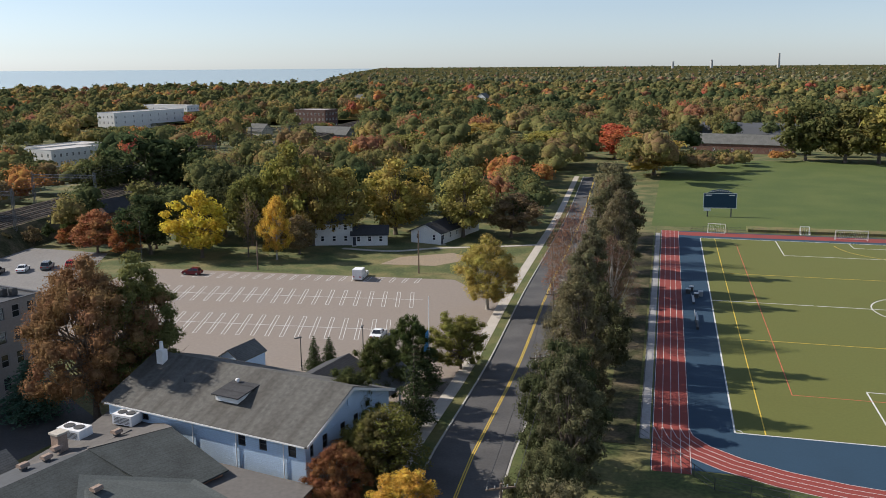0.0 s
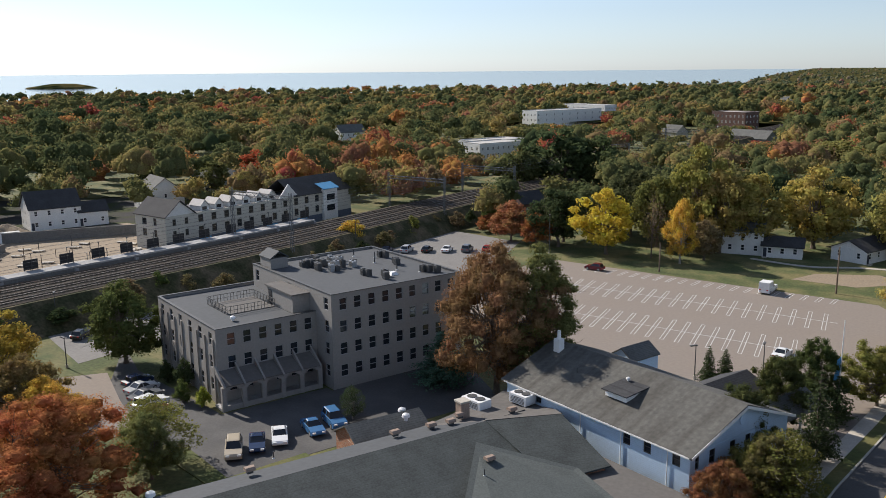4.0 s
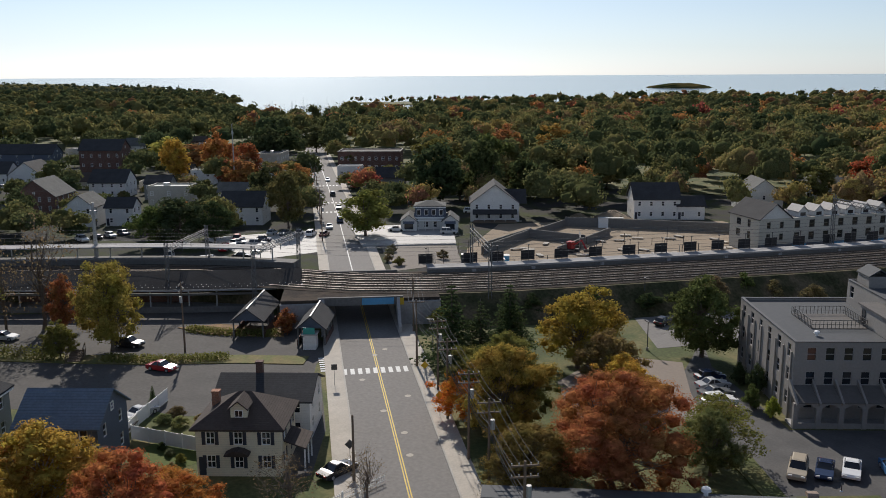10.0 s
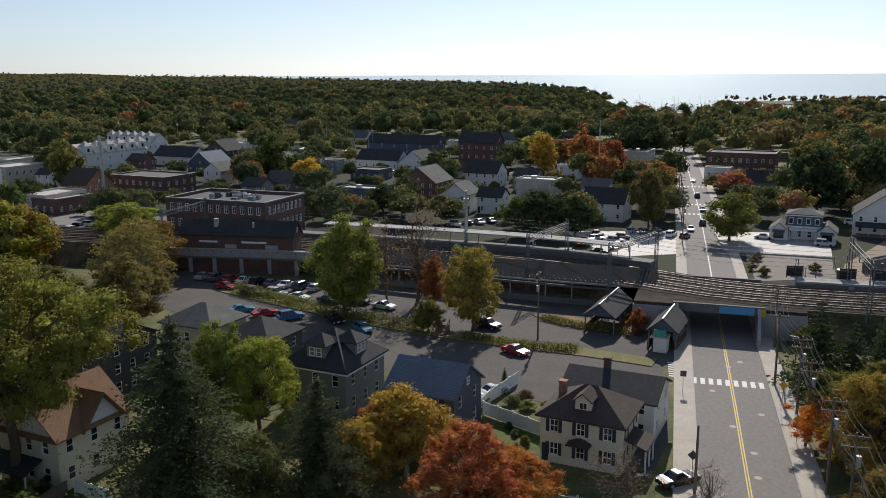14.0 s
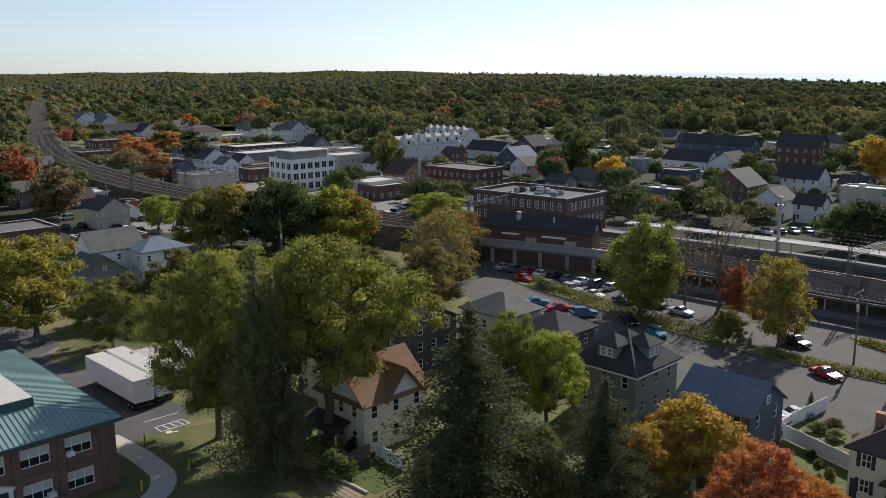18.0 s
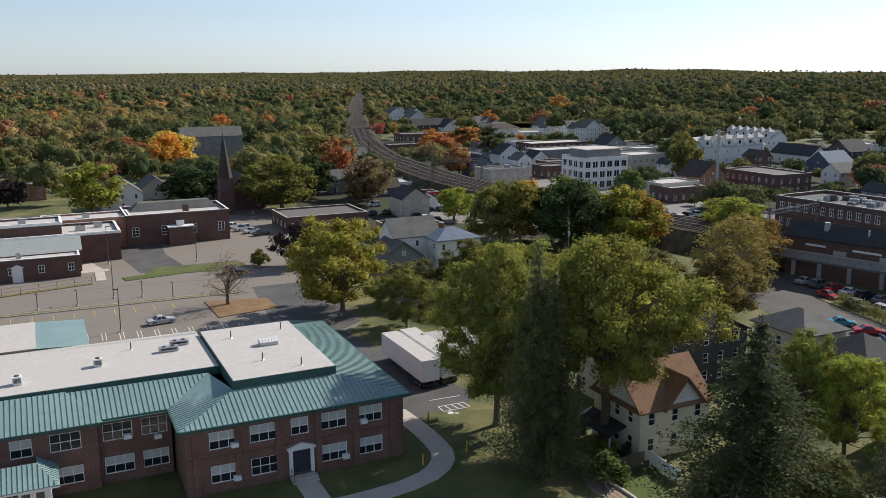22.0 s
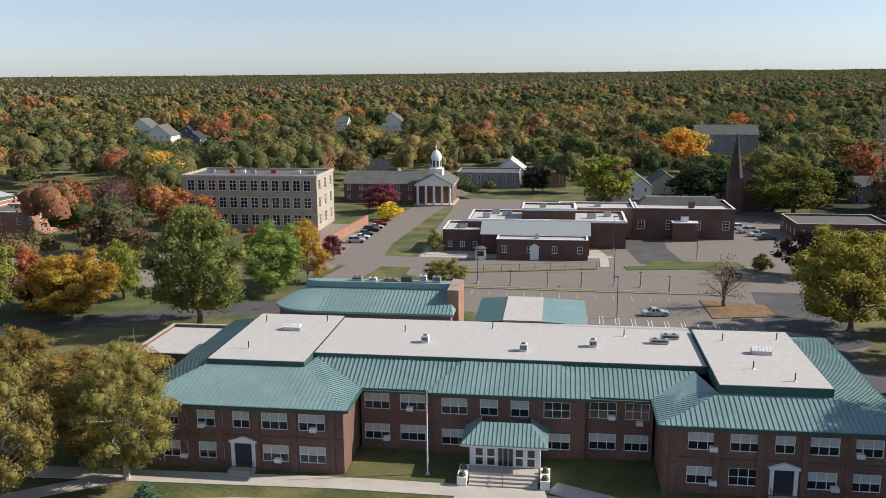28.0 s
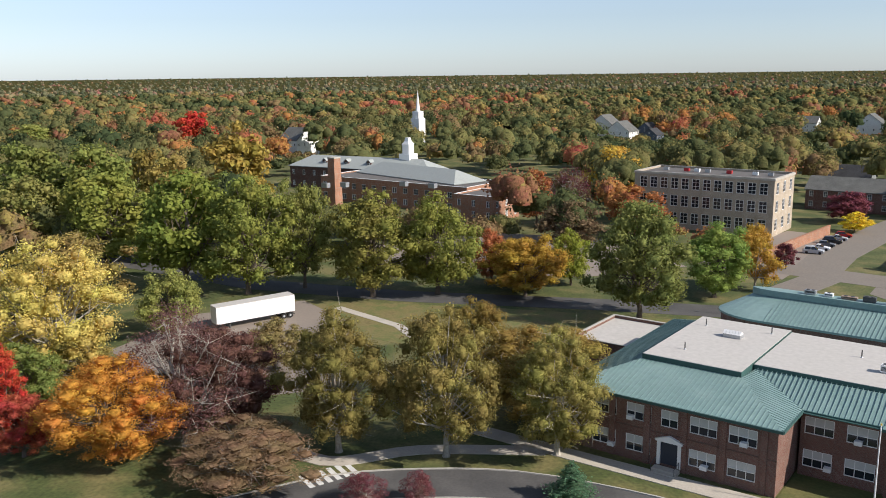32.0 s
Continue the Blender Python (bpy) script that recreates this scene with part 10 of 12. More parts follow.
for _ in range(900):
    if made >= 36:
        break
    az_, rr_ = radians(town_r.uniform(72, 133)), town_r.uniform(238, 520)
    x, y = -math.sin(az_) * rr_, math.cos(az_) * rr_
    pitched = town_r.random() < 0.5
    w, d, h = (town_r.uniform(8, 12), town_r.uniform(7, 9), town_r.choice((3.0, 5.6))) if pitched else (town_r.uniform(9, 19), town_r.uniform(8, 13), town_r.choice((3.6, 4.2, 6.4)))
    rad_ = max(w, d) / 2
    wall, colour = town_r.choice((("white_siding", "white"), ("brick_dark", "dark brick"), ("tan_siding", "tan"), ("grey_siding", "grey"), ("brick", "brown brick"), ("white_siding", "white"), ("slate_siding", "blue-grey")))
    roofing = town_r.choice(("shingle_dark", "shingle_grey", "shingle_brown")) if pitched else town_r.choice(("grey_membrane", "dark_membrane", "membrane", "pale_roof"))
    if any(math.hypot(x - fx, y - fy) < fr + rad_ + 3 for fx, fy, fr in FOOT):
        continue
    if min(math.hypot(x - p[0], y - p[1]) for p in LINE) < rad_ + 16 or inside(np.array([x]), np.array([y]), wide(CROSS[5:], 9 + rad_))[0] or any(inside(np.array([x]), np.array([y]), q)[0] for q in CLEAR[:2]):
        continue
    if 80 < math.degrees(az_) < 96 and rr_ < 262:
        continue
    shop(f"small {colour} {'house with a pitched roof' if pitched else 'shop with a flat roof'} in the town", x, y, GRID + 90 * town_r.randrange(4), w, d, h, wall, roofing, pitched)
    made += 1

# ball field by the harbour with its light masts
slab("ball_field", [(-506, -260), (-523, -228), (-552, -237), (-538, -270)], -0.1, 3.2, "meadow", "green ball field at the edge of the town", "sports field")
CLEAR.append([(-506, -260), (-523, -228), (-552, -237), (-538, -270)])
for mx, my, mh in [(-559.0, -311.0, 13.1), (-560.0, -301.0, 12.4), (-551.0, -287.0, 12.1), (-539.0, -218.0, 12.8), (-542.0, -192.0, 12.4), (-546.0, -157.0, 10.9)]:
    ms = thing("light_mast", mx, my, 0, 0, "tall thin floodlight mast by the ball field", "light mast", "floodlight masts")
    part("pole", Solid().cyl(0, 0, 0, mh, 0.22, 0.14, 6), "steel_pale", ms)
    part("lamp_rack", Solid().box(-1.3, 1.3, -0.2, 0.2, mh, mh + 1.2), "steel_pale", ms)

# ---- poles, wires, lamps ----
def utility_pole(x, y, h, rz, arms=2, label="weathered wooden utility pole with cross-arms", z=0.0, box=True):
    t = thing("utility_pole", x, y, z, rz, label, "utility pole", "utility poles")
    part("pole", Solid().cyl(0, 0, 0, h, 0.17, 0.11, 8), "wood_pole", t)
    for k in range(arms):
        a = part("cross_arm", Solid().box(-1.2, 1.2, -0.06, 0.06, h - 0.5 - k * 1.0, h - 0.36 - k * 1.0), "wood_pole", t)
        for q in (-1.1, -0.5, 0.5, 1.1) if math.hypot(x, y) < 170 else ():
            part("insulator", Solid().cyl(q, 0, h - 0.36 - k * 1.0, h - 0.16 - k * 1.0, 0.05, n=6), "steel_pale", a)
    if box:
        part("transformer", Solid().cyl(0.35, 0, h - 3.2, h - 2.2, 0.24, n=10), "steel_pale", t)
    return t


def wire(a, b, sag=0.6, r=0.025):
    rings = []
    d = Vector((b[0] - a[0], b[1] - a[1])).normalized()
    for k in range(9):
        t = k / 8
        x, y, z = a[0] + (b[0] - a[0]) * t, a[1] + (b[1] - a[1]) * t, a[2] + (b[2] - a[2]) * t - sag * 4 * t * (1 - t)
        rings.append([(x - d.y * r, y + d.x * r, z), (x, y, z - r), (x + d.y * r, y - d.x * r, z), (x, y, z + r)])
    return Solid().loft(rings)


line1 = [(-127.5, 53.2, 9.5), (-111.3, 46.9, 10.2), (-101.0, 45.6, 10.2), (-91.5, 42.6, 10.5), (-80.0, 39.8, 10.5), (-70.5, 37.3, 11.0), (-57.0, 33.5, 11.0)]
for x, y, h in line1:
    utility_pole(x, y, h, 73, 1 if x < -105 else 2, box=x > -105)
for (x0, y0, h0), (x1, y1, h1) in zip(line1, line1[1:]):
    for off in (-1.1, -0.5, 0.5, 1.1):
        d = Vector((math.cos(radians(73)), math.sin(radians(73)))) * off
        sole("power_line", wire((x0 + d.x, y0 + d.y, h0 - 0.2), (x1 + d.x, y1 + d.y, h1 - 0.2), 0.35), "black", "thin black power line between the street poles", "wire", "power lines")
    for zz in (2.6, 3.2, 3.6):
        sole("power_line", wire((x0, y0, h0 - zz), (x1, y1, h1 - zz), 0.45, 0.035), "black", "thin black cable between the street poles", "wire", "power lines")
utility_pole(-80.5, 26.6, 7.5, 73, 0, "plain wooden pole beside the pavement", box=False)
line2 = [(20.0, 156.0, 10), (15.6, 119.5, 10.5), (10.6, 92, 10.5), (4.2, 60.5, 11.0), (36, 215, 10)]
for x, y, h in line2:
    utility_pole(x, y, h, 13, 1)
for (x0, y0, h0), (x1, y1, h1) in zip([line2[4], line2[0], line2[1], line2[2]], [line2[0], line2[1], line2[2], line2[3]]):
    for off in (-1.1, 0, 1.1):
        sole("power_line", wire((x0 + off, y0, h0 - 0.2), (x1 + off, y1, h1 - 0.2), 0.5), "black", "thin black power line along the street", "wire", "power lines")
utility_pole(-133.2, 17.2, 11.2, GRID, 2)
utility_pole(-39.5, 178.4, 6.2, 0, 0, "bare wooden pole at the edge of the lot", box=False)
utility_pole(-5.3, 174.4, 9.0, 0, 0, "bare wooden pole at the edge of the lot", box=False)
for x, y in ((-211, 77), (-236, 84), (-262, 91), (-288, 98), (-330, 109), (-372, 120)):
    utility_pole(x, y - 14, 11, 73, 2)
for x, y in ((-160, -92), (-178, -130), (-205, -175)):
    utility_pole(x, y, 10.5, 40, 2)
for (x0, y0), (x1, y1) in zip(((-211, 63), (-236, 70), (-262, 77), (-288, 84), (-330, 95)), ((-236, 70), (-262, 77), (-288, 84), (-330, 95), (-372, 106))):
    for off in (-1, 1):
        sole("power_line", wire((x0, y0 + off, 10.8), (x1, y1 + off, 10.8), 0.4), "black", "thin black power line in the town", "wire", "power lines")


def lamp_post(x, y, h, rz=0, label="dark lamp post with a flat head", arm=0.9):
    t = thing("lamp_post", x, y, 0, rz, label, "lamp post", "lamp posts")
    part("post", Solid().cyl(0, 0, 0, h, 0.09, 0.06, 8), "steel_dark", t)
    part("base", Solid().cyl(0, 0, 0, 0.5, 0.22, 0.2, 8), "concrete", t)
    part("head", Solid().box(-0.15, arm, -0.16, 0.16, h, h + 0.14), "steel_dark", t)


for x, y, h in ((-20.3, 116.3, 4.8), (-12.1, 122.3, 4.6), (-67, 187, 9.0), (-61.2, -159, 7.3), (-86.2, -148, 7.3), (-74.8, -127.1, 7.3), (-116, -163, 7.7), (-102.2, -176.4, 8.5), (-27, -152, 7), (-117, 52, 5), (-122, 96, 6), (-108, 168, 8), (-103, 82, 4.5)):
    lamp_post(x, y, h, tree_rng.uniform(0, 360))
for x, y in ((-66.8, -155.2), (-73.1, -151.3), (-79.1, -148.4), (-90.2, -144.7), (-93.5, -139.6)):
    lamp_post(x, y, 3.0, 0, "short dark post with a square sign", 0.3)
fl = thing("flagpole", -2.1, 109.5, 0, 0, "slim white flagpole with a furled blue flag", "flagpole")
part("pole", Solid().cyl(0, 0, 0, 12.5, 0.08, 0.05, 8), "white_metal", fl)
part("flag", Solid().loft([[(-0.1, 0, 5.0), (-0.6, 0.12, 4.9), (-0.7, 0, 4.9)], [(-0.08, 0, 8.0), (-0.35, 0.1, 7.6), (-0.45, 0, 7.5)]]), "blue_panel", fl)
part("yard", Solid().beam((-1.2, 0, 6.4), (0, 0, 6.5), 0.06, 0.06), "white_metal", fl)
for x, y, h, r in ((-313, 61.6, 25, 0.28), (-295.3, -111.4, 22, 0.75), (-187, 8, 17, 0.5)):
    t = thing("radio_mast", x, y, 0, 0, "tall pale monopole rising over the town", "mast", "masts")
    part("pole", Solid().cyl(0, 0, 0, h, r, r * 0.55, 12), "steel_pale", t)
    part("collar", Solid().cyl(0, 0, h * 0.86, h * 0.9, r * 1.3, n=12), "steel_pale", t)


def sign(x, y, rz, shape, material, label, h=2.4):
    t = thing("road_sign", x, y, 0.1, rz, label, "road sign", "road signs")
    part("post", Solid().cyl(0, 0, 0, h, 0.04, n=6), "steel_pale", t)
    s = Solid()
    if shape == "diamond":
        s.loft([[(0, y_, h - 0.1), (0.55, y_, h + 0.45), (0, y_, h + 1.0), (-0.55, y_, h + 0.45)] for y_ in (-0.06, -0.03)])
    else:
        s.box(-0.4, 0.4, -0.06, -0.03, h - 0.2, h + 0.6)
    part("plate", s, material, t)


sign(-103.6, 44.8, 73 + 180, "diamond", "sign_yellow", "yellow diamond warning sign on a post")
sign(-92.5, 42.0, 73 + 180, "diamond", "sign_yellow", "yellow diamond warning sign on a post")
sign(-83.5, 27.2, 73, "diamond", "steel_dark", "grey back of a diamond sign on a post")
sign(-109.0, 33.6, 73, "square", "steel_dark", "small dark sign beside the crossing")
bars_ = thing("parked_row", -97.0, 48.5, 0, 0, "row of dark covered bins along the pavement", "bins")
for k in range(9):
    part("bin", Solid().box(-0.7, 0.7, -0.45, 0.45, 0, 1.3), "black", bars_, at=pose(-8 + k * 1.9, 2.2 - k * 0.62, 0, 0, 0, -20))
for x, y in ((-109.5, 37.8), (-101, 41.2), (-97.5, 36.4), (-90, 36.2), (-84, 34.4), (-119, 43.2), (-121, 45.6)):
    sole("manhole_cover", Solid().cyl(0, 0, 0.03, 0.045, 0.42, n=16), "concrete", "pale round manhole cover in the street", "manhole", "manholes", "", pose(x, y, 0))


BAY = [(-81.4, -65.2), (-80.6, -63.7), (-83.9, -62.0), (-84.6, -63.6)]
for a_, b_ in [((-82.3, -67.5), (-86.2, -65.4))] + list(zip(BAY, BAY[1:] + BAY[:1])) + [((-82.2, -64.8), (-81.6, -63.2)), ((-83.0, -64.4), (-82.5, -62.7)), ((-83.8, -64.0), (-83.3, -62.3))]:
    along("hatch_line", [a_, b_], 0.07, -0.07, 0.02, 0.04, "paint_white", "white line of a hatched bay on the driveway", "road marking")
sole("wheelchair_bay_mark", Solid().cyl(0, 0, 0.02, 0.04, 0.42, n=12).box(-0.15, 0.15, 0.5, 1.0, 0.02, 0.04), "paint_white", "white painted mark of a reserved parking bay", "road marking", kind="structure", m=pose(-80.8, -62.7, 0, 0, 0, 30))
for x, y, c_, lb in ((-76.8, -63.1, "wood_pole", "short brown wooden post beside the path"), (-73.0, -54.4, "sign_yellow", "yellow marker post beside the path"), (-67.3, -56.1, "sign_yellow", "yellow marker post beside the path")):
    sole("bollard", Solid().cyl(0, 0, 0, 1.25, 0.09, 0.08, 8).cyl(0, 0, 1.25, 1.32, 0.1, 0.05, 8), c_, lb, "bollard", "path posts", m=pose(x, y, 0))
# garden of the tan house
slab("garden_bed", [(-79.3, -42.0), (-77.2, -39.6), (-76.0, -38.0), (-73.9, -33.9), (-72.0, -34.5), (-73.2, -38.6), (-76.0, -41.5)], -0.1, 0.05, "dirt", "bare brown garden bed behind the wire fence", "ground")
chain_fence([(-79.5, -42.5), (-76.5, -40.2), (-73.2, -37.0), (-71.0, -33.0)], 1.1, "low dark wire fence round the garden bed")
along("garden_kerb", smooth_line([(-77.9, -40.2), (-76.9, -39.3), (-76.0, -38.0), (-75.2, -36.2), (-74.1, -33.9)], 0.5), 0.14, -0.14, -0.1, 0.28, "concrete", "low curved concrete edging of the garden bed", "kerb")
slab("lawn", [(-77.0, -38.6), (-81.3, -36.6), (-78.4, -31.4), (-74.4, -33.2), (-75.6, -36.2)], -0.1, 0.04, "meadow", "bright green patch of garden lawn", "lawn")
fence([(-77.4, -38.9), (-79.6, -38.0), (-82.0, -37.1)], 1.7, "wood_pole", "tan board fence beside the tan house")
fence([(-82.6, -36.6), (-80.2, -32.2)], 1.5, "trim", "white board fence beside the tan house")
for x, y, h_, r_, hue in ((-81.3, -43.4, 2.4, 1.6, (0.16, 0.17, 0.045)), (-82.2, -41.6, 2.2, 1.7, (0.17, 0.18, 0.05)), (-83.2, -39.6, 2.0, 1.2, (0.05, 0.06, 0.03)), (-84.0, -38.2, 1.8, 1.0, (0.05, 0.06, 0.03)), (-83.6, -46.2, 3.0, 1.6, (0.12, 0.13, 0.04))):
    tree("shrub0", x, y, h_, r_, hue, group="tan house")
# yard between the railway and the pale parking deck
slab("yard", [(-171, 66.5), (-172.5, 84), (-191, 91.5), (-199, 74.5)], -0.1, 0.05, "worn_asphalt", "worn asphalt yard beside the railway platform", "yard")
for x, y, h_, r_, hue in ((-187, 72, 2.6, 1.6, (0.09, 0.085, 0.04)), (-191, 74.5, 2.2, 1.5, (0.08, 0.07, 0.04)), (-181, 69.5, 2.2, 1.4, BROWN), (-176, 70, 2.4, 1.8, OLIVE), (-176.5, 77, 2.2, 1.6, BROWN), (-178, 82, 2.6, 1.8, (0.1, 0.085, 0.04))):
    tree("shrub0", x, y, h_, r_, hue, group="railway yard")
# garden behind the white fences
slab("lawn", [(-98.3, 6.2), (-100.0, 9.3), (-95.6, 12.9), (-92.2, 12.5), (-91.2, 7.3)], -0.1, 0.045, "meadow", "bright green mown garden lawn", "lawn")
tree("pine0", -111.7, 10.0, 3.0, 0.7, DARK, group="white fence")
for x, y, h_, r_, hue in ((-105.4, 10.6, 1.5, 1.5, (0.1, 0.11, 0.05)), (-103.6, 12.2, 1.6, 1.6, (0.12, 0.13, 0.05)), (-106.6, 12.4, 1.8, 1.5, BROWN), (-103.2, 14.6, 1.6, 1.3, (0.13, 0.1, 0.04)), (-97.4, 9.3, 1.2, 0.8, DARK), (-95.6, 9.9, 1.0, 0.8, (0.1, 0.11, 0.06)), (-93.2, 10.8, 1.3, 0.9, OLIVE), (-91.6, 9.6, 1.2, 0.8, (0.14, 0.11, 0.06)), (-92.0, 6.0, 1.4, 0.9, GOLD)):
    tree("shrub0", x, y, h_, r_, hue, group="garden")
deck = thing("garden_deck", -104.6, 5.4, 0, GRID, "white railed timber deck behind the blue house", "deck")
part("deck_floor", Solid().box(-2.0, 2.0, -1.5, 1.5, 0.7, 0.85), "wood_pole", deck)
for x, y in ((-1.9, -1.4), (1.9, -1.4), (-1.9, 1.4), (1.9, 1.4), (0, 1.4), (0, -1.4)):
    part("post", Solid().box(x - 0.07, x + 0.07, y - 0.07, y + 0.07, 0, 1.85), "trim", deck)
for y in (-1.4, 1.4):
    part("rail", Solid().box(-1.9, 1.9, y - 0.04, y + 0.04, 1.72, 1.8), "trim", deck)
    for k in range(13):
        part("baluster", Solid().box(-1.75 + k * 0.28, -1.71 + k * 0.28, y - 0.02, y + 0.02, 0.85, 1.72), "trim", deck)

# ---- public buildings behind the school ----
# strips, fence and pavement of the street
along("verge", [(-56, -171.6), (-62.5, -169.4), (-73.7, -166.3), (-90, -162.2)], 0.7, -0.7, -0.1, 0.16, "dry_grass", "narrow strip of dry grass under the street fence", "verge")
chain_fence([(-56, -171.6), (-62.5, -169.4), (-73.7, -166.3), (-90, -162.2)], 1.5, "low wire fence on the strip along the street")
along("verge", [(-96, -160.2), (-104.8, -157.4), (-116, -154.8)], 1.7, -1.7, -0.1, 0.14, "meadow", "bright green strip of grass beside the street", "verge")
along("verge", [(-56, -158), (-79.6, -145.3), (-104, -132.8)], 0.55, -0.55, -0.1, 0.17, "dry_grass", "kerbed strip of dry grass between lot and street", "verge")
for q in (0.55, -0.75):
    along("kerb", [(-56, -158), (-79.6, -145.3), (-104, -132.8)], q + 0.2, q, -0.1, 0.2, "kerb", "pale kerb of the strip between lot and street", "kerb")
along("pavement", [(-60, -190.6), (-94.5, -173.1), (-99, -171)], 1.1, -1.1, -0.1, 0.12, "concrete", "pale concrete pavement before the brick building", "pavement")
along("pavement", [(-97, -171.5), (-92.5, -163.0)], 1.0, -1.0, -0.1, 0.11, "concrete", "pale concrete pavement beside the brick building", "pavement")
BG = at_local(-42.0, -229.0, GRID + 180, 0, 0)
beige = flat_block("beige_school", "four-storey tan brick school block with rows of tall windows", *at_local(*BG, GRID + 180, -38.0, 0), GRID + 180, 38.0, 17.5, 14.6, 3, (12, 3, 0, 3), "brick_tan", "dark_membrane", (2.1, 3.0, 2, 3), 0.5, first=1.5, category="school building", cornice="concrete", margin=1.6)
for k, x in enumerate((5, 11, 14, 17, 23, 30, 34)):
    roof_unit(*at_local(*BG, GRID + 180, -38 + x, 10), 14.61, GRID, 1.4, 1.0, 0.9, ("metal", "red_metal", "white_metal")[k % 3], "small rooftop unit on the tan school block")
TH = (-73.7, -179.3)
th_low = flat_block("police_wing", "low brown brick public building with arched windows", *TH, GRID + 180, 20.6, 5.2, 4.4, 1, (4, 1, 0, 1), "brick_dark", "membrane", (1.2, 1.7, 2, 2), 0.25, first=1.5, category="public building", coping="trim")
part("door_surround", Solid().box(7.6, 9.6, -0.35, -0.005, 0, 3.0).loft([[(7.3, y, 3.0), (9.9, y, 3.0), (8.6, y, 3.7)] for y in (-0.4, -0.005)]), "trim", th_low)
hp = thing("pitched_hall", *at_local(*TH, GRID + 180, 8.6, 9.5), 0, GRID + 180, "brick hall with a pale streaked pitched roof", "public building")
part("wall", Solid().box(-12.5, 12.5, -4.2, 4.2, 0, 4.8), "brick_dark", hp)
part("roof", gable_roof(25, 8.4, 2.2, 0.3), "pale_roof", hp, at=pose(0, 0, 4.8))
flat_block("public_hall", "dark brick public building with white stone bands and a pale roof", *at_local(*TH, GRID + 180, -8, 14.2), GRID + 180, 38, 15, 6.3, 1, (0, 3, 0, 3), "brick_dark", "membrane", (1.2, 1.5, 2, 2), 0.5, category="public building", cornice="trim", coping="trim")
flat_block("roof_storey", "dark brick upper storey with a white roof on the public building", *at_local(*TH, GRID + 180, 5, 17.5), GRID + 180, 13, 9.5, 2.4, 1, (0, 0, 0, 0), "brick_dark", "membrane", parapet=0.4, z=6.305, category="public building", cornice="trim", coping="trim")
flat_block("public_annex", "dark brick annex with a white roof", *at_local(*TH, GRID + 180, -13.5, 8.5), GRID + 180, 9.5, 12, 4.8, 1, (3, 0, 0, 3), "brick_dark", "membrane", (1.1, 1.5, 2, 2), 0.4, category="public building", coping="trim")
flat_block("public_back_hall", "brick back hall with a white flat roof", *at_local(*TH, GRID + 180, 14, 29.4), GRID + 180, 20, 10, 7.2, 2, (0, 2, 0, 0), "brick_orange", "membrane", (1.1, 1.5, 2, 2), 0.4, category="public building", coping="trim")
for x, y, z, s in ((-4, 20, 6.31, 1.8), (1, 23, 6.31, 2.4), (10, 21, 8.72, 1.6), (22, 21, 6.31, 2.2), (26, 24, 6.31, 1.8), (-9, 13, 4.81, 1.6), (9, 2.4, 4.41, 1.0), (-2, 26, 6.31, 2.0), (24, 34, 7.21, 1.6)):
    roof_unit(*at_local(*TH, GRID + 180, x, y), z, GRID, s, 1.2, 1.1, "metal", "grey rooftop unit on the public building")
kb = thing("guard_booth", *at_local(*TH, GRID + 180, -3.6, -0.6), 0, GRID + 180, "small white booth beside the public building", "booth")
part("wall", Solid().box(-1.1, 1.1, -1.1, 1.1, 0, 2.5), "white_siding", kb)
part("roof", hip_roof(2.2, 2.2, 0.5, 0.2), "shingle_grey", kb, at=pose(0, 0, 2.5))
part("pane", Solid().box(-0.8, 0.8, -1.16, -1.105, 1.0, 2.1), "glass", kb)
LB = (-115.7, -190.2)
lib = flat_block("brick_library", "square dark brick building with white-framed windows and a white roof", *LB, GRID + 180, 25, 16, 7.2, 1, (4, 3, 3, 3), "brick_dark", "membrane", (1.7, 2.4, 3, 3), 0.6, first=2.4, category="public building", cornice="brick_dark", coping="trim")
part("back_roof", Solid().loft([[(2, 9, 7.3), (24, 9, 7.3), (24, 15.5, 7.3), (2, 15.5, 7.3)], [(4, 11, 9.2), (22, 11, 9.2), (22, 13.5, 9.2), (4, 13.5, 9.2)]]), "shingle_grey", lib)
part("porch", Solid().box(9.5, 15.5, -3.2, -0.005, 0, 4.6), "brick_dark", lib)
part("porch_cap", Solid().box(9.3, 15.7, -3.4, -0.1, 4.6, 4.85), "trim", lib)
roof_unit(*at_local(*LB, GRID + 180, 12.5, -1.6), 4.86, GRID, 1.8, 1.4, 1.2, "white_metal")
roof_unit(*at_local(*LB, GRID + 180, 15, 5), 7.21, GRID, 1.4, 1.2, 1.8, "brick_dark", "brick stair head on the flat roof")

# town hall with a white cupola and portico
CT = (-84.0, -269.0)
cth = house("town_hall", "brick town hall with a grey roof and white portico", -76.0, -280.0, GRID + 180, 28, 13, 6.2, 3.4, "gable", "brick", "shingle_grey", (7, 3), 2, (1.2, 1.7, 2, 2), category="town hall", door=False)
pt = thing("portico_wing", -88.5, -267.0, 0, GRID + 90, "white temple front with tall columns", "portico")
part("wall", Solid().box(-9, 3, -5.5, 5.5, 0, 7.0), "brick", pt)
part("roof", gable_roof(17.5, 12, 3.2, 0.4), "shingle_grey", pt, at=pose(-1.5, 0, 7.0))
for q in (-10.0, 7.0):
    part("pediment", gable_end(12, 3.1, 0.4), "trim", pt, at=pose(q, 0, 7.0))
for i in range(5):
    part("column", Solid().cyl(6.6, -5.2 + i * 2.6, 0.4, 6.4, 0.42, 0.34, 12), "trim", pt)
    part("column", Solid().cyl(3.2 - i * 2.9, -5.9, 0.4, 6.4, 0.36, 0.3, 12), "trim", pt)
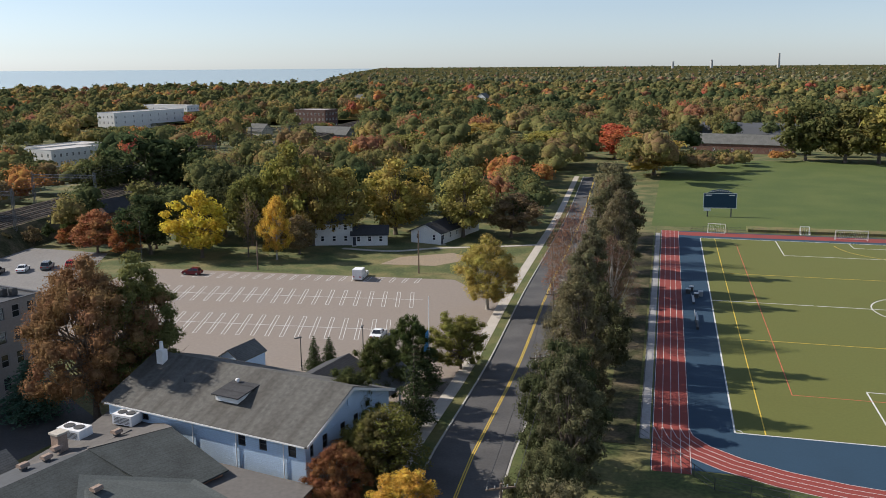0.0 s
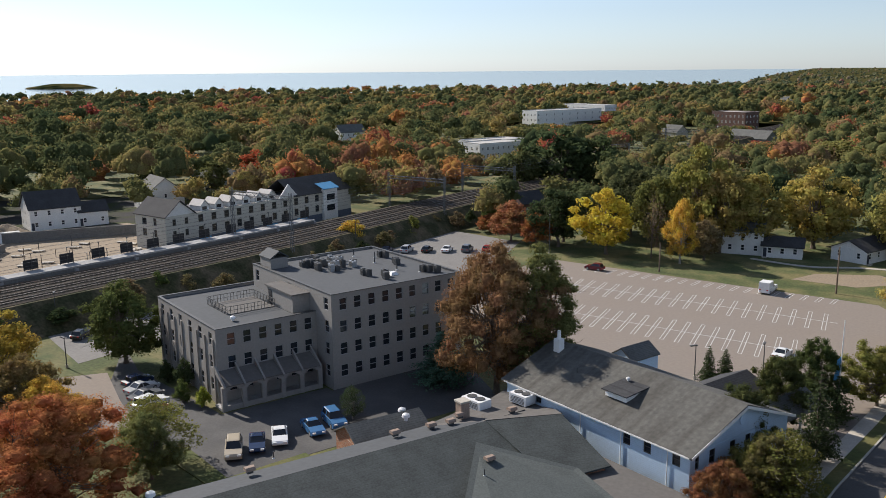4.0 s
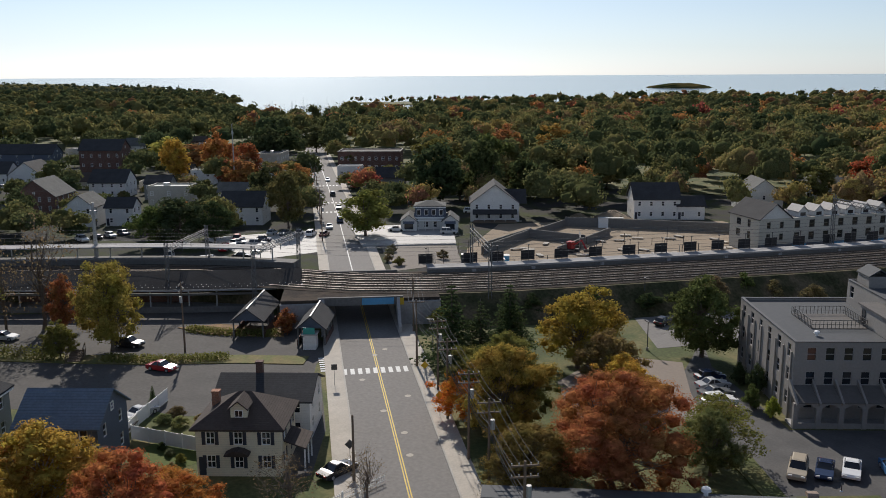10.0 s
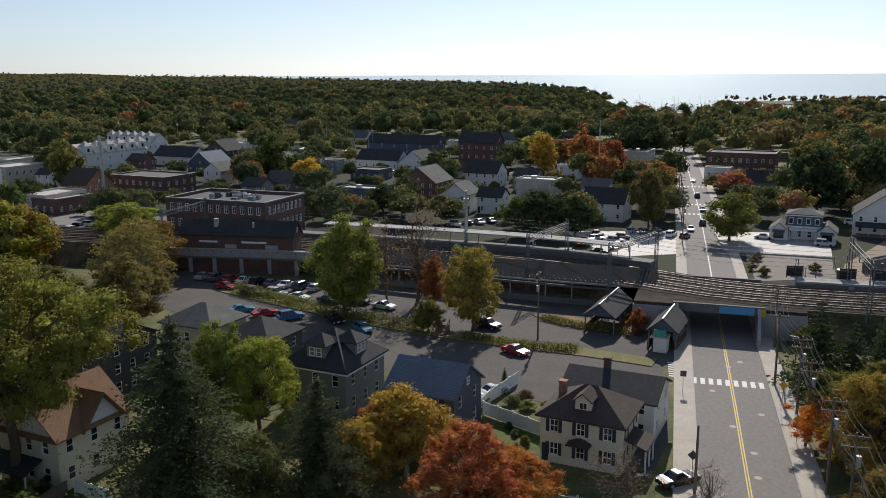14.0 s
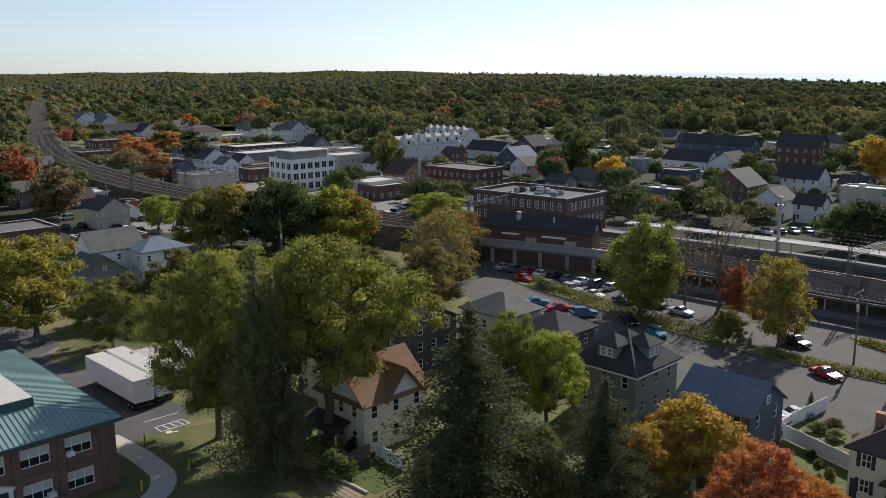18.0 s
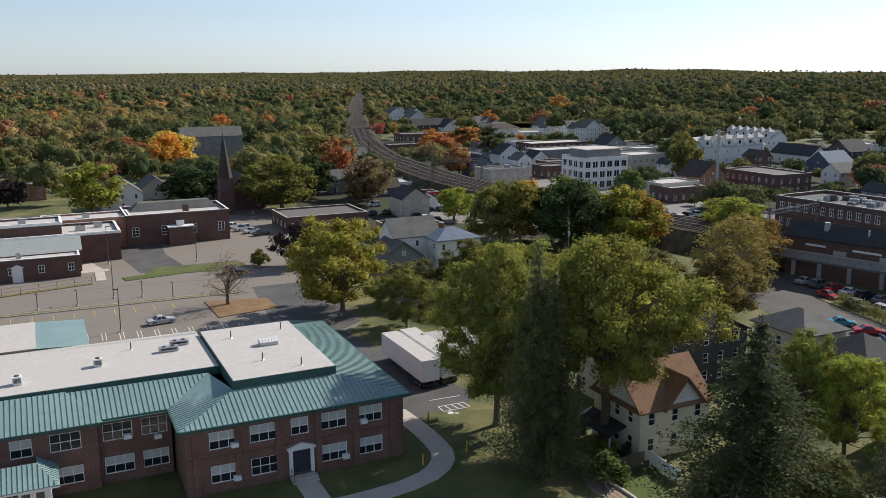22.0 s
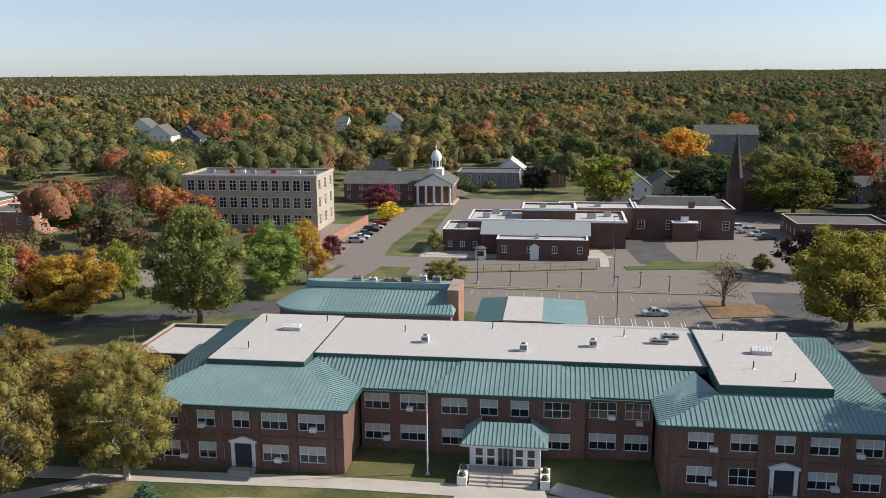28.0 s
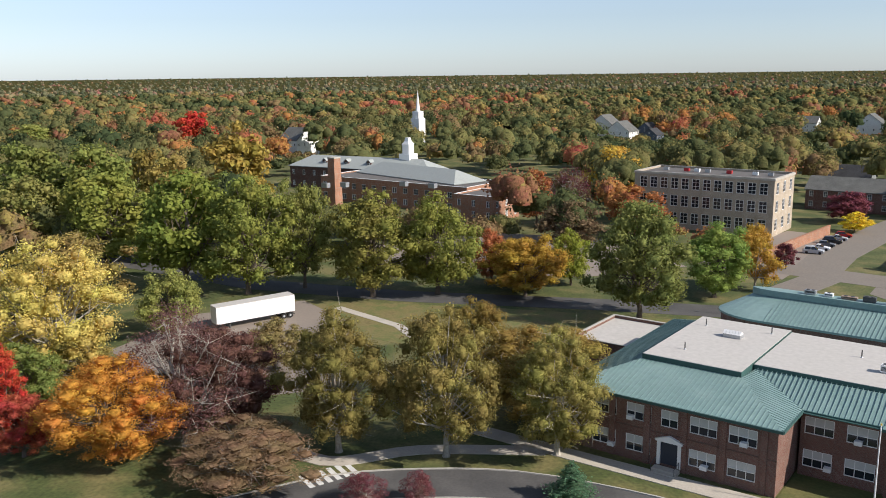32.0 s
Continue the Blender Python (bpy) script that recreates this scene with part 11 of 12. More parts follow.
part("entablature", Solid().box(-10, 7.1, -6.2, 6.2, 6.4, 7.0), "trim", pt)
part("plinth", Solid().box(-10, 7.3, -6.4, 6.4, 0, 0.4), "concrete", pt)
cp = part("cupola", Solid().box(-2.2, 2.2, -2.2, 2.2, 8.0, 11.4).cyl(0, 0, 11.4, 14.6, 1.7, 1.6, 8), "trim", pt, "white cupola with a domed top")
ring = [[(r * math.cos(2 * math.pi * k / 12), r * math.sin(2 * math.pi * k / 12), z) for k in range(12)] for r, z in ((1.8, 14.6), (1.75, 15.4), (1.4, 16.3), (0.8, 17.0), (0.2, 17.4), (0.1, 19.0))]
part("dome", Solid().loft(ring), "trim", pt)
for k in range(8):
    a = 2 * math.pi * (k + 0.5) / 8
    part("cupola_opening", Solid().box(-0.35, 0.35, -0.06, 0.06, 12.0, 14.0), "steel_dark", pt, at=pose(1.58 * math.cos(a), 1.58 * math.sin(a), 0, 0, 0, math.degrees(a) + 90))

# brown steeple
sp = thing("steeple", -163.5, -213.0, 0, GRID, "slender brown shingled church steeple", "steeple")
part("tower", Solid().loft([[(q * 2.1 * a, q * 2.1 * b, z) for a, b in ((-1, -1), (1, -1), (1, 1), (-1, 1))] for q, z in ((1, 0), (0.95, 11))]), "brick_dark", sp)
part("spire", Solid().loft([[(r * math.cos(math.pi * (k + 0.5) / 4), r * math.sin(math.pi * (k + 0.5) / 4), z) for k in range(8)] for r, z in ((2.3, 11), (1.1, 18), (0.05, 24.3))]), "shingle_brown", sp)
for k in range(4):
    part("louvre", Solid().box(-0.6, 0.6, -0.08, 0.08, 7, 9.6), "steel_dark", sp, at=pose(2.04 * math.cos(k * math.pi / 2), 2.04 * math.sin(k * math.pi / 2), 0, 0, 0, k * 90 + 90))
house("church", "brown brick church beside the steeple", -177, -225, GRID + 90, 24, 12, 5.5, 5.5, "gable", "brick_dark", "shingle_brown", (5, 2), 1, (1.0, 2.6, 1, 3), category="church", door=False)

# second school with chimney, cupola and far spire
S2 = (44.0, -252.0)
flat_block("second_school", "orange brick school wing with a dark flat roof", *at_local(*S2, GRID + 180, -62, 6), GRID + 180, 62, 20, 7.8, 2, (14, 4, 0, 4), "brick_orange", "dark_membrane", (1.8, 1.9, 3, 2), 0.4, category="school building", coping="trim")
flat_block("second_school", "orange brick school end with a flat roof", *at_local(*S2, GRID + 180, 1, -2), GRID + 180, 14, 14, 7.0, 2, (3, 3, 0, 3), "brick_orange", "dark_membrane", (1.2, 1.9, 2, 2), 0.4, category="school building", coping="trim")
house("second_school_hall", "long white-walled school hall with a grey pitched roof", 63.0, -287.0, GRID + 180 - 12, 52, 13, 8.0, 3.6, "hip", "white_siding", "pale_roof", (11, 3), 2, (1.2, 1.9, 2, 2), category="school building", door=False)
house("second_school_hall", "brick school hall with a grey roof and dormers", 88.0, -312.0, GRID + 180 + 8, 62, 13, 8.2, 3.8, "hip", "brick_dark", "pale_roof", (13, 3), 2, (1.2, 1.9, 2, 2), category="school building", door=False, dormers=((-16, 1), (-6, 1), (4, 1), (16, 1), (-16, -1), (-6, -1), (4, -1)))
for x, y in ((85.5, -256), (80, -258), (62, -262), (52, -258)):
    roof_unit(x, y, 7.85, GRID, 2.4, 1.6, 1.5, "metal", "grey rooftop unit on the school")
cm = thing("brick_chimney", 84.5, -262, 0, GRID, "tall square orange brick chimney", "chimney")
part("stack", Solid().loft([[(q * a, q * b, z) for a, b in ((-1, -1), (1, -1), (1, 1), (-1, 1))] for q, z in ((1.7, 0), (1.4, 16.4))]), "brick_orange", cm)
part("cap", Solid().box(-1.5, 1.5, -1.5, 1.5, 16.4, 16.8), "concrete", cm)
c2 = thing("cupola", 71, -308, 11.2, GRID, "white square cupola on the school ridge", "cupola")
part("base", Solid().box(-2.4, 2.4, -2.4, 2.4, 0, 2.6), "trim", c2)
part("lantern", Solid().box(-1.5, 1.5, -1.5, 1.5, 2.6, 6.0), "trim", c2)
part("cap", Solid().loft([[(q * a, q * b, z) for a, b in ((-1, -1), (1, -1), (1, 1), (-1, 1))] for q, z in ((1.7, 6.0), (0.9, 7.2), (0.7, 8.4))]), "trim", c2)
s3 = thing("church_spire", 109, -500, 0, GRID, "slender white church spire rising from the trees", "spire")
part("tower", Solid().box(-3, 3, -3, 3, 0, 17), "trim", s3)
part("belfry", Solid().box(-2.3, 2.3, -2.3, 2.3, 17, 21), "trim", s3)
part("spire", Solid().loft([[(r * math.cos(math.pi * (k + 0.5) / 4), r * math.sin(math.pi * (k + 0.5) / 4), z) for k in range(8)] for r, z in ((1.4, 21), (0.05, 33))]), "trim", s3)
# far works chimney and harbour
for x, y, h in ((1480, 3900, 66), (1200, 3950, 40), (1040, 4000, 34)):
    t = thing("far_stack", x, y, 20, 0, "pale far-off power station chimney on the horizon", "chimney", "far chimneys")
    part("stack", Solid().cyl(0, 0, 0, h, 7, 5, 10), "steel_pale", t)
    part("rim", Solid().cyl(0, 0, h, h + 2, 5.6, n=10), "steel_pale", t)
hr = random.Random(9)
boat = Solid().loft([[(-4, -1.2, 0.6), (-4, 1.2, 0.6), (4.6, 0, 1.2)], [(-4, -1.4, 1.4), (-4, 1.4, 1.4), (5, 0, 1.9)]]).mesh("hull", M["white_metal"])
mast_m = Solid().cyl(0, 0, 1.4, 13, 0.09, 0.06, 6).mesh("mast", M["steel_pale"])
for k in range(70):
    a, r = radians(hr.uniform(69, 76.5)), hr.uniform(900, 1180)
    if k > 50:
        a, r = radians(hr.uniform(92, 101)), hr.uniform(455, 520)
    t = thing("sailing_boat", -math.sin(a) * r, math.cos(a) * r, 0.5, hr.uniform(0, 360), "white sailing boat moored in the harbour", "boat", "moored boats")
    part("hull", boat, None, t)
    part("mast", mast_m, None, t)
# island off the coast
isl = Solid()
rg = []
for k in range(5):
    rg.append([(88 * (1 - k / 5.5) * math.cos(q) * hr.uniform(0.9, 1.1), 44 * (1 - k / 5.5) * math.sin(q) * hr.uniform(0.9, 1.1), 14 * (k / 4) ** 0.6) for q in (2 * math.pi * j / 20 for j in range(20))])
sole("island", isl.loft(rg), M["canopy"], "low wooded island in the sea", "island", kind="structure", m=pose(-1740, 1450, 3.0, 0, 0, 40)).color = (0.05, 0.06, 0.03, 1)


# ---- single trees ----
tree("full0", 326.7, -453.6, 18.0, 14.0, (0.168, 0.182, 0.050), group="school drive")
tree("full1", 261.9, -415.9, 17.0, 13.0, (0.154, 0.168, 0.049), group="school drive")
tree("full2", 108.9, -203.0, 24.0, 10.5, (0.17, 0.135, 0.04), group="school drive")
tree("full0", 121.4, -191.4, 29.0, 13.0, (0.12, 0.132, 0.036), group="school drive")
tree("full1", 138.5, -188.3, 29.0, 12.5, (0.11, 0.118, 0.034), group="school drive")
tree("full2", 111.2, -240.7, 15.0, 13.1, (0.140, 0.161, 0.048), group="school drive")
tree("mid0", -382.7, -283.6, 14.0, 11.7, (0.24, 0.12, 0.04), group="town")
tree("mid1", -337.5, -268.3, 13.0, 9.9, (0.22, 0.09, 0.04), group="town")
tree("mid2", -749.8, -452.7, 18.0, 21.5, (0.2, 0.14, 0.04), group="town")
tree("mid0", -319.0, -65.7, 12.0, 7.5, (0.17, 0.07, 0.04), group="town")
tree("mid1", -323.5, -45.1, 12.0, 6.4, (0.22, 0.16, 0.045), group="town")
tree("mid2", -426.6, 53.4, 15.0, 11.3, (0.19, 0.17, 0.045), group="town")
tree("mid0", -392.7, 60.5, 14.0, 11.1, (0.17, 0.09, 0.04), group="town")
tree("mid1", -327.9, 65.5, 13.0, 7.7, (0.19, 0.08, 0.04), group="town")
tree("mid2", -361.6, -154.3, 17.0, 9.7, (0.06, 0.07, 0.026), group="town")
tree("mid0", -402.8, -72.3, 17.0, 9.4, (0.055, 0.068, 0.026), group="town")
tree("mid1", -231.5, -112.5, 15.0, 6.4, (0.06, 0.08, 0.026), group="town")
tree("full0", -214.6, 265.1, 14.0, 8.4, (0.24, 0.075, 0.035), group="railway")
tree("full1", -199.9, 269.1, 14.0, 9.4, (0.21, 0.09, 0.038), group="railway")
tree("full2", -195.3, 289.2, 15.0, 9.2, (0.2, 0.1, 0.04), group="railway")
tree("full1", -204.1, 229.9, 13.0, 7.1, (0.08, 0.085, 0.03), group="railway")
tree("full0", 16.2, 415.0, 17.0, 20.4, (0.2, 0.16, 0.045), group="street")
tree("full1", 42.3, 361.7, 17.0, 17.9, (0.17, 0.15, 0.042), group="street")
tree("full2", 78.2, 395.4, 17.0, 14.5, (0.25, 0.085, 0.04), group="street")
tree("full1", -16.2, 358.4, 16.0, 15.3, (0.13, 0.12, 0.04), group="street")
tree("full0", 81.8, 335.7, 17.0, 14.7, (0.2, 0.14, 0.04), group="street")
tree("mid0", 159.7, 381.5, 29.5, 13.5, (0.07, 0.075, 0.028), group="field")
tree("mid1", 173.6, 373.8, 27.2, 14.9, (0.09, 0.085, 0.03), group="field")
tree("mid2", 185.7, 368.6, 30.8, 14.9, (0.16, 0.13, 0.04), group="field")
tree("full0", -68.3, 200.8, 14.3, 7.0, (0.045, 0.05, 0.026), group="parking lot")
tree("full1", -46.1, 204.0, 18.6, 6.6, (0.09, 0.09, 0.028), group="parking lot")
tree("full2", -37.1, 206.4, 26.3, 9.0, (0.12, 0.11, 0.03), group="parking lot")
tree("full0", -31.4, 203.3, 20.8, 7.5, (0.14, 0.11, 0.035), group="parking lot")
tree("mid1", -98.7, 290.1, 23.9, 14.1, DARK, group="railway")
tree("mid0", -85.6, 290.5, 22.4, 9.9, (0.04, 0.05, 0.022), group="railway")
tree("mid2", -109.0, 275.6, 17.9, 7.8, (0.05, 0.055, 0.022), group="railway")
tree("full1", -26.1, 210.2, 19.6, 9.1, (0.17, 0.15, 0.042), group="street")
tree("full2", -12.4, 217.1, 20.9, 10.1, (0.2, 0.16, 0.045), group="street")
tree("full0", 4.8, 212.8, 19.1, 8.4, (0.15, 0.13, 0.042), group="street")
tree("full2", -40.2, 210.7, 17.6, 7.8, (0.12, 0.12, 0.04), group="street")
tree("full0", -55.2, 214.8, 18.6, 8.1, (0.045, 0.052, 0.022), group="street")
tree("full0", 69.5, -126.9, 12.0, 6.3, (0.14, 0.14, 0.042), group="school drive")
tree("full1", 71.1, -102.5, 9.0, 5.5, (0.196, 0.168, 0.056), group="school drive")
tree("full2", 87.7, -112.5, 12.0, 5.3, (0.14, 0.14, 0.042), group="school drive")
tree("full0", 64.1, -81.2, 8.0, 4.7, (0.22, 0.06, 0.035), group="school drive")
tree("full2", 47.0, -113.9, 8.0, 4.6, (0.140, 0.119, 0.049), group="school drive")
tree("full0", -10.8, 91.4, 10.0, 3.9, (0.045, 0.05, 0.02), group="church")
tree("full2", -8.7, 102.5, 10.0, 3.9, (0.05, 0.055, 0.02), group="street")
tree("full1", -10.6, 76.9, 7.0, 3.4, (0.13, 0.065, 0.03), group="church")
tree("full1", -5.0, 110.9, 10.0, 3.8, (0.045, 0.055, 0.02), group="street")
tree("full0", -6.8, 82.4, 8.0, 3.3, (0.08, 0.07, 0.03), group="church")
tree("full0", -171.2, -120.6, 16.0, 6.9, OLIVE, group="railway")
tree("full1", -176.7, -115.3, 17.0, 8.4, (0.12, 0.105, 0.028), group="railway")
tree("full2", -184.2, -107.8, 18.0, 12.0, (0.075, 0.085, 0.024), group="railway")
tree("full0", -180.1, -89.3, 17.5, 9.0, (0.16, 0.15, 0.03), group="railway")
tree("full1", -129.2, -85.3, 13.0, 9.9, (0.13, 0.13, 0.03), group="houses")
tree("full2", -128.9, -71.1, 13.0, 9.9, (0.12, 0.125, 0.03), group="houses")
tree("full0", -139.7, -63.6, 12.0, 8.2, (0.09, 0.085, 0.03), group="houses")
tree("full2", -128.1, -94.0, 12.0, 7.5, (0.1, 0.1, 0.03), group="houses")
tree("full0", -37.6, 101.4, 20.5, 5.8, (0.075, 0.08, 0.028), group="parking lot")
# the tall row between the street and the running track: distance along, offset from the street, height, radius
ROW_HUES = [(0.09, 0.08, 0.045), (0.055, 0.056, 0.028), (0.07, 0.068, 0.038), (0.04, 0.048, 0.022), (0.075, 0.062, 0.034)]
BARER = (8, 13)
for k_, (ry, ro, rh, rr) in enumerate([(57, 11.2, 13.5, 3.4), (66, 10.6, 15.5, 3.7), (76, 11.2, 15.0, 3.3), (84, 10.0, 17.0, 3.9), (95, 11.6, 15.0, 3.2), (102, 9.6, 18.0, 3.9), (113, 12.2, 17.0, 3.3), (119, 9.8, 20.0, 4.0), (131, 12.6, 19.0, 3.6), (139, 10.5, 22.0, 4.4), (152, 13.0, 20.5, 4.0), (160, 10.5, 23.5, 4.8), (174, 12.5, 21.0, 4.2), (184, 10.5, 22.0, 4.8), (197, 12.0, 19.0, 4.4), (208, 10.0, 21.0, 5.2)]):
    rx = float(np.interp(ry, [p[1] for p in STREET], [p[0] for p in STREET])) + ro
    barer = k_ in BARER
    tree("twiggy" if barer else ("full0", "full1", "full2")[k_ % 3], rx, ry, rh * (1, 0.82, 1.05, 0.9, 0.76)[k_ % 5], rr * (1.3, 1.05, 1.2)[k_ % 3], (0.13, 0.085, 0.055) if barer else ROW_HUES[k_ % 5], group="running track")
tree("twiggy", 20.0, 131.0, 22.5, 6.0, (0.15, 0.085, 0.055), group="street")
tree("twiggy", 15.5, 108.0, 14.0, 3.8, (0.1, 0.09, 0.05), group="street")
tree("twiggy", 11.6, 93.5, 12.0, 3.4, (0.1, 0.085, 0.045), group="street")
tree("high0", -83.0, -42.8, 25.4, 10.6, (0.14, 0.148, 0.032), group="school lawn")
tree("hemlock0", -75.5, -46.9, 26.0, 4.9, (0.085, 0.09, 0.04), group="school lawn")
tree("hemlock0", -74.3, -44.1, 23.0, 4.2, (0.08, 0.086, 0.04), group="school lawn")
tree("full0", -81.2, -56.0, 23.0, 8.2, (0.12, 0.132, 0.03), group="school lawn")
tree("full1", -99.3, -25.6, 14.0, 5.3, (0.11, 0.12, 0.03), group="houses")
tree("full0", -144.2, -51.9, 13.0, 7.7, (0.1, 0.08, 0.03), group="station road")
tree("full1", -117.9, -101.1, 9.0, 6.3, (0.1, 0.095, 0.04), group="school yard")
tree("shrub0", -76.3, -38.5, 3.5, 3.4, (0.07, 0.09, 0.03), group="houses")
tree("full2", -88.5, -4.3, 9.0, 4.7, (0.24, 0.13, 0.03), group="houses")
tree("full0", -79.8, -7.6, 9.0, 4.3, (0.22, 0.15, 0.03), group="houses")
tree("full1", -77.8, 8.0, 7.0, 4.6, (0.24, 0.11, 0.03), group="houses")
tree("full1", -75.1, -16.1, 10.0, 3.9, (0.09, 0.09, 0.03), group="houses")
tree("full1", -65.7, 61.3, 8.0, 3.5, (0.085, 0.09, 0.035), group="office building")
tree("full2", -82.9, 45.3, 13.0, 5.6, (0.17, 0.13, 0.03), group="street")
tree("full1", -69.0, 40.4, 9.0, 5.5, (0.12, 0.095, 0.03), group="street")
tree("full0", -91.5, 66.5, 9.0, 4.7, (0.13, 0.1, 0.04), group="office building")
tree("tall0", -42.8, 99.8, 21.0, 8.2, (0.11, 0.068, 0.034), group="parking lot")
tree("pine0", -18.2, 114.7, 5.9, 1.5, DARK, group="parking lot")
tree("pine0", -16.0, 114.2, 5.9, 1.8, DARK, group="parking lot")
tree("pine1", -3.6, 95.6, 11.2, 2.8, DARK, group="street")
tree("full1", 2.2, 115.9, 9.0, 4.4, OLIVE, group="street")
tree("pine1", -2.1, 108.4, 6.3, 2.3, DARK, group="street")
tree("open1", 7.5, 146.8, 13.8, 6.2, (0.17, 0.13, 0.04), group="street")
tree("mid0", 16.8, 212.4, 12.1, 7.8, BROWN, group="street")
tree("open0", -5.7, 83.8, 8.0, 5.1, OLIVE, group="church")
tree("open0", -10.2, 82.3, 5.0, 3.3, RUST, group="church")
tree("open1", -3.5, 73.2, 6.0, 3.3, GOLD, group="church")
tree("open1", -8.5, 81.9, 7.0, 2.7, OLIVE, group="church")
tree("full2", -54.7, 191.0, 16.4, 7.6, (0.27, 0.22, 0.03), group="parking lot")
tree("open1", -37.3, 188.2, 15.5, 3.9, GOLD, group="parking lot")
tree("mid1", -67.6, 195.0, 15.1, 7.5, DARK, group="parking lot")
tree("mid0", -72.2, 192.1, 9.1, 4.1, RUST, group="parking lot")
tree("mid2", -33.2, 193.9, 9.8, 5.2, BROWN, group="parking lot")
tree("bare0", -44.3, 191.3, 14.8, 3.3, BROWN, group="parking lot")
tree("full0", -96.8, 87.3, 13.2, 6.6, GREEN, group="office building")
tree("full1", -100.8, 67.8, 12.8, 7.0, (0.2, 0.145, 0.03), group="office building")
tree("open1", -87.3, 66.1, 7.0, 3.8, GOLD, group="office building")
tree("full0", -65.9, 48.8, 14.0, 8.2, (0.19, 0.078, 0.032), group="office building")
tree("open0", -68.0, 63.8, 8.0, 4.9, OLIVE, group="office building")
tree("full2", -87.3, 48.1, 12.0, 6.6, OLIVE, group="street")
tree("pine1", -109.9, 51.9, 12.9, 4.6, DARK, group="street")
tree("pine0", -108.9, 61.0, 12.1, 4.0, DARK, group="street")
tree("pine1", -108.3, 55.8, 10.3, 3.7, DARK, group="street")
tree("open1", -90.1, 44.4, 7.0, 4.2, ORANGE, group="street")
tree("mid1", -111.7, 171.5, 7.7, 4.1, GOLD, group="railway")
tree("shrub0", -81.6, 83.5, 4.8, 1.6, DARK, group="office building")
tree("shrub0", -78.2, 79.1, 3.6, 1.6, GREEN, group="office building")
tree("shrub0", -74.7, 79.2, 3.2, 1.4, LIME, group="office building")
tree("shrub0", -85.2, 83.7, 3.8, 1.6, DARK, group="office building")
tree("pine0", -50.8, 99.8, 7.9, 4.4, (0.05, 0.085, 0.06), group="office building")
tree("open0", -55.3, 84.1, 4.4, 1.6, DARK, group="office building")
tree("mid0", -80.5, 196.4, 10.9, 6.0, (0.17, 0.085, 0.04), group="railway")
tree("mid2", -90.8, 206.7, 5.1, 4.5, RUST, group="railway")
tree("full0", -149.8, -15.3, 18.8, 8.8, (0.11, 0.115, 0.028), group="station road")
tree("full1", -138.8, 7.1, 16.0, 5.8, (0.15, 0.115, 0.03), group="station road")
tree("bare0", -156.1, -2.4, 20.6, 6.8, BROWN, group="station road")
tree("bare0", -156.7, -8.2, 17.0, 4.7, BROWN, group="station road")
tree("mid2", -153.8, 0.7, 10.0, 3.1, RUST, group="station road")
tree("open1", -176.9, -60.2, 14.0, 8.0, (0.15, 0.105, 0.035), group="station road")
tree("mid1", -233.6, -84.2, 8.7, 9.8, LIME, group="station road")
tree("mid1", -138.0, -0.4, 6.3, 2.8, OLIVE, group="station road")
tree("spruce0", -73.0, -22.8, 22.0, 9.4, (0.045, 0.054, 0.026), group="houses")
tree("full2", -96.9, -20.5, 13.0, 5.2, LIME, group="houses")
tree("spruce0", -76.5, -10.6, 15.0, 6.4, (0.045, 0.054, 0.026), group="houses")
tree("open1", -85.7, -2.7, 11.0, 5.5, (0.2, 0.13, 0.03), group="houses")
tree("full1", -74.1, 3.7, 11.0, 5.8, (0.24, 0.085, 0.036), group="houses")
tree("bare0", -77.5, 19.0, 6.0, 4.4, BROWN, group="houses")
tree("bare0", -76.1, 26.5, 6.0, 2.9, BROWN, group="houses")
tree("shrub0", -151.2, 43.4, 4.3, 3.7, OLIVE, group="railway")
tree("shrub0", -136.0, 33.8, 4.9, 2.4, RUST, group="station road")
tree("mid0", -220.9, 29.4, 13.4, 8.1, DARK, group="town houses")
tree("mid1", -221.6, 22.8, 11.2, 5.9, GREEN, group="town houses")
tree("mid2", -220.0, 37.5, 11.9, 6.6, DARK, group="town houses")
tree("mid0", -211.8, 75.0, 13.8, 8.2, OLIVE, group="town houses")
tree("mid1", -337.0, -61.2, 21.5, 8.4, GREEN, group="town houses")
tree("mid0", -361.4, 48.0, 19.4, 7.2, GOLD, group="town houses")
tree("mid2", -263.3, -14.5, 9.5, 7.8, DARK, group="town houses")
tree("mid0", -318.7, -43.9, 13.4, 6.3, GOLD, group="town houses")
tree("mid1", -338.1, -69.9, 9.7, 7.9, RUST, group="town houses")
tree("mid0", -294.8, 154.5, 22.1, 9.8, GREEN, group="town houses")
tree("mid1", -277.9, 174.1, 19.2, 9.7, DARK, group="town houses")
tree("mid2", -264.7, 70.3, 16.0, 7.2, (0.1, 0.085, 0.03), group="town houses")
tree("mid2", -429.5, 104.5, 22.6, 13.0, DARK, group="town houses")
tree("mid0", -329.2, 148.8, 17.8, 10.7, OLIVE, group="town houses")
tree("full1", -106.4, -107.1, 19.0, 9.6, (0.16, 0.14, 0.03), group="school yard")
tree("mid0", -127.2, -140.6, 11.2, 6.0, (0.03, 0.025, 0.022), group="school yard")
tree("open1", -104.9, -90.7, 10.6, 6.1, OLIVE, group="school yard")
tree("mid0", -174.3, -100.9, 19.0, 10.0, DARK, group="station road")
tree("mid1", -185.4, -89.5, 15.6, 8.3, (0.19, 0.12, 0.03), group="station road")
tree("mid2", -179.8, -123.7, 16.0, 6.5, OLIVE, group="station road")
tree("mid0", -188.9, -121.9, 16.0, 5.2, GOLD, group="station road")
tree("open0", -166.0, -57.3, 15.0, 9.0, (0.13, 0.115, 0.035), group="houses")
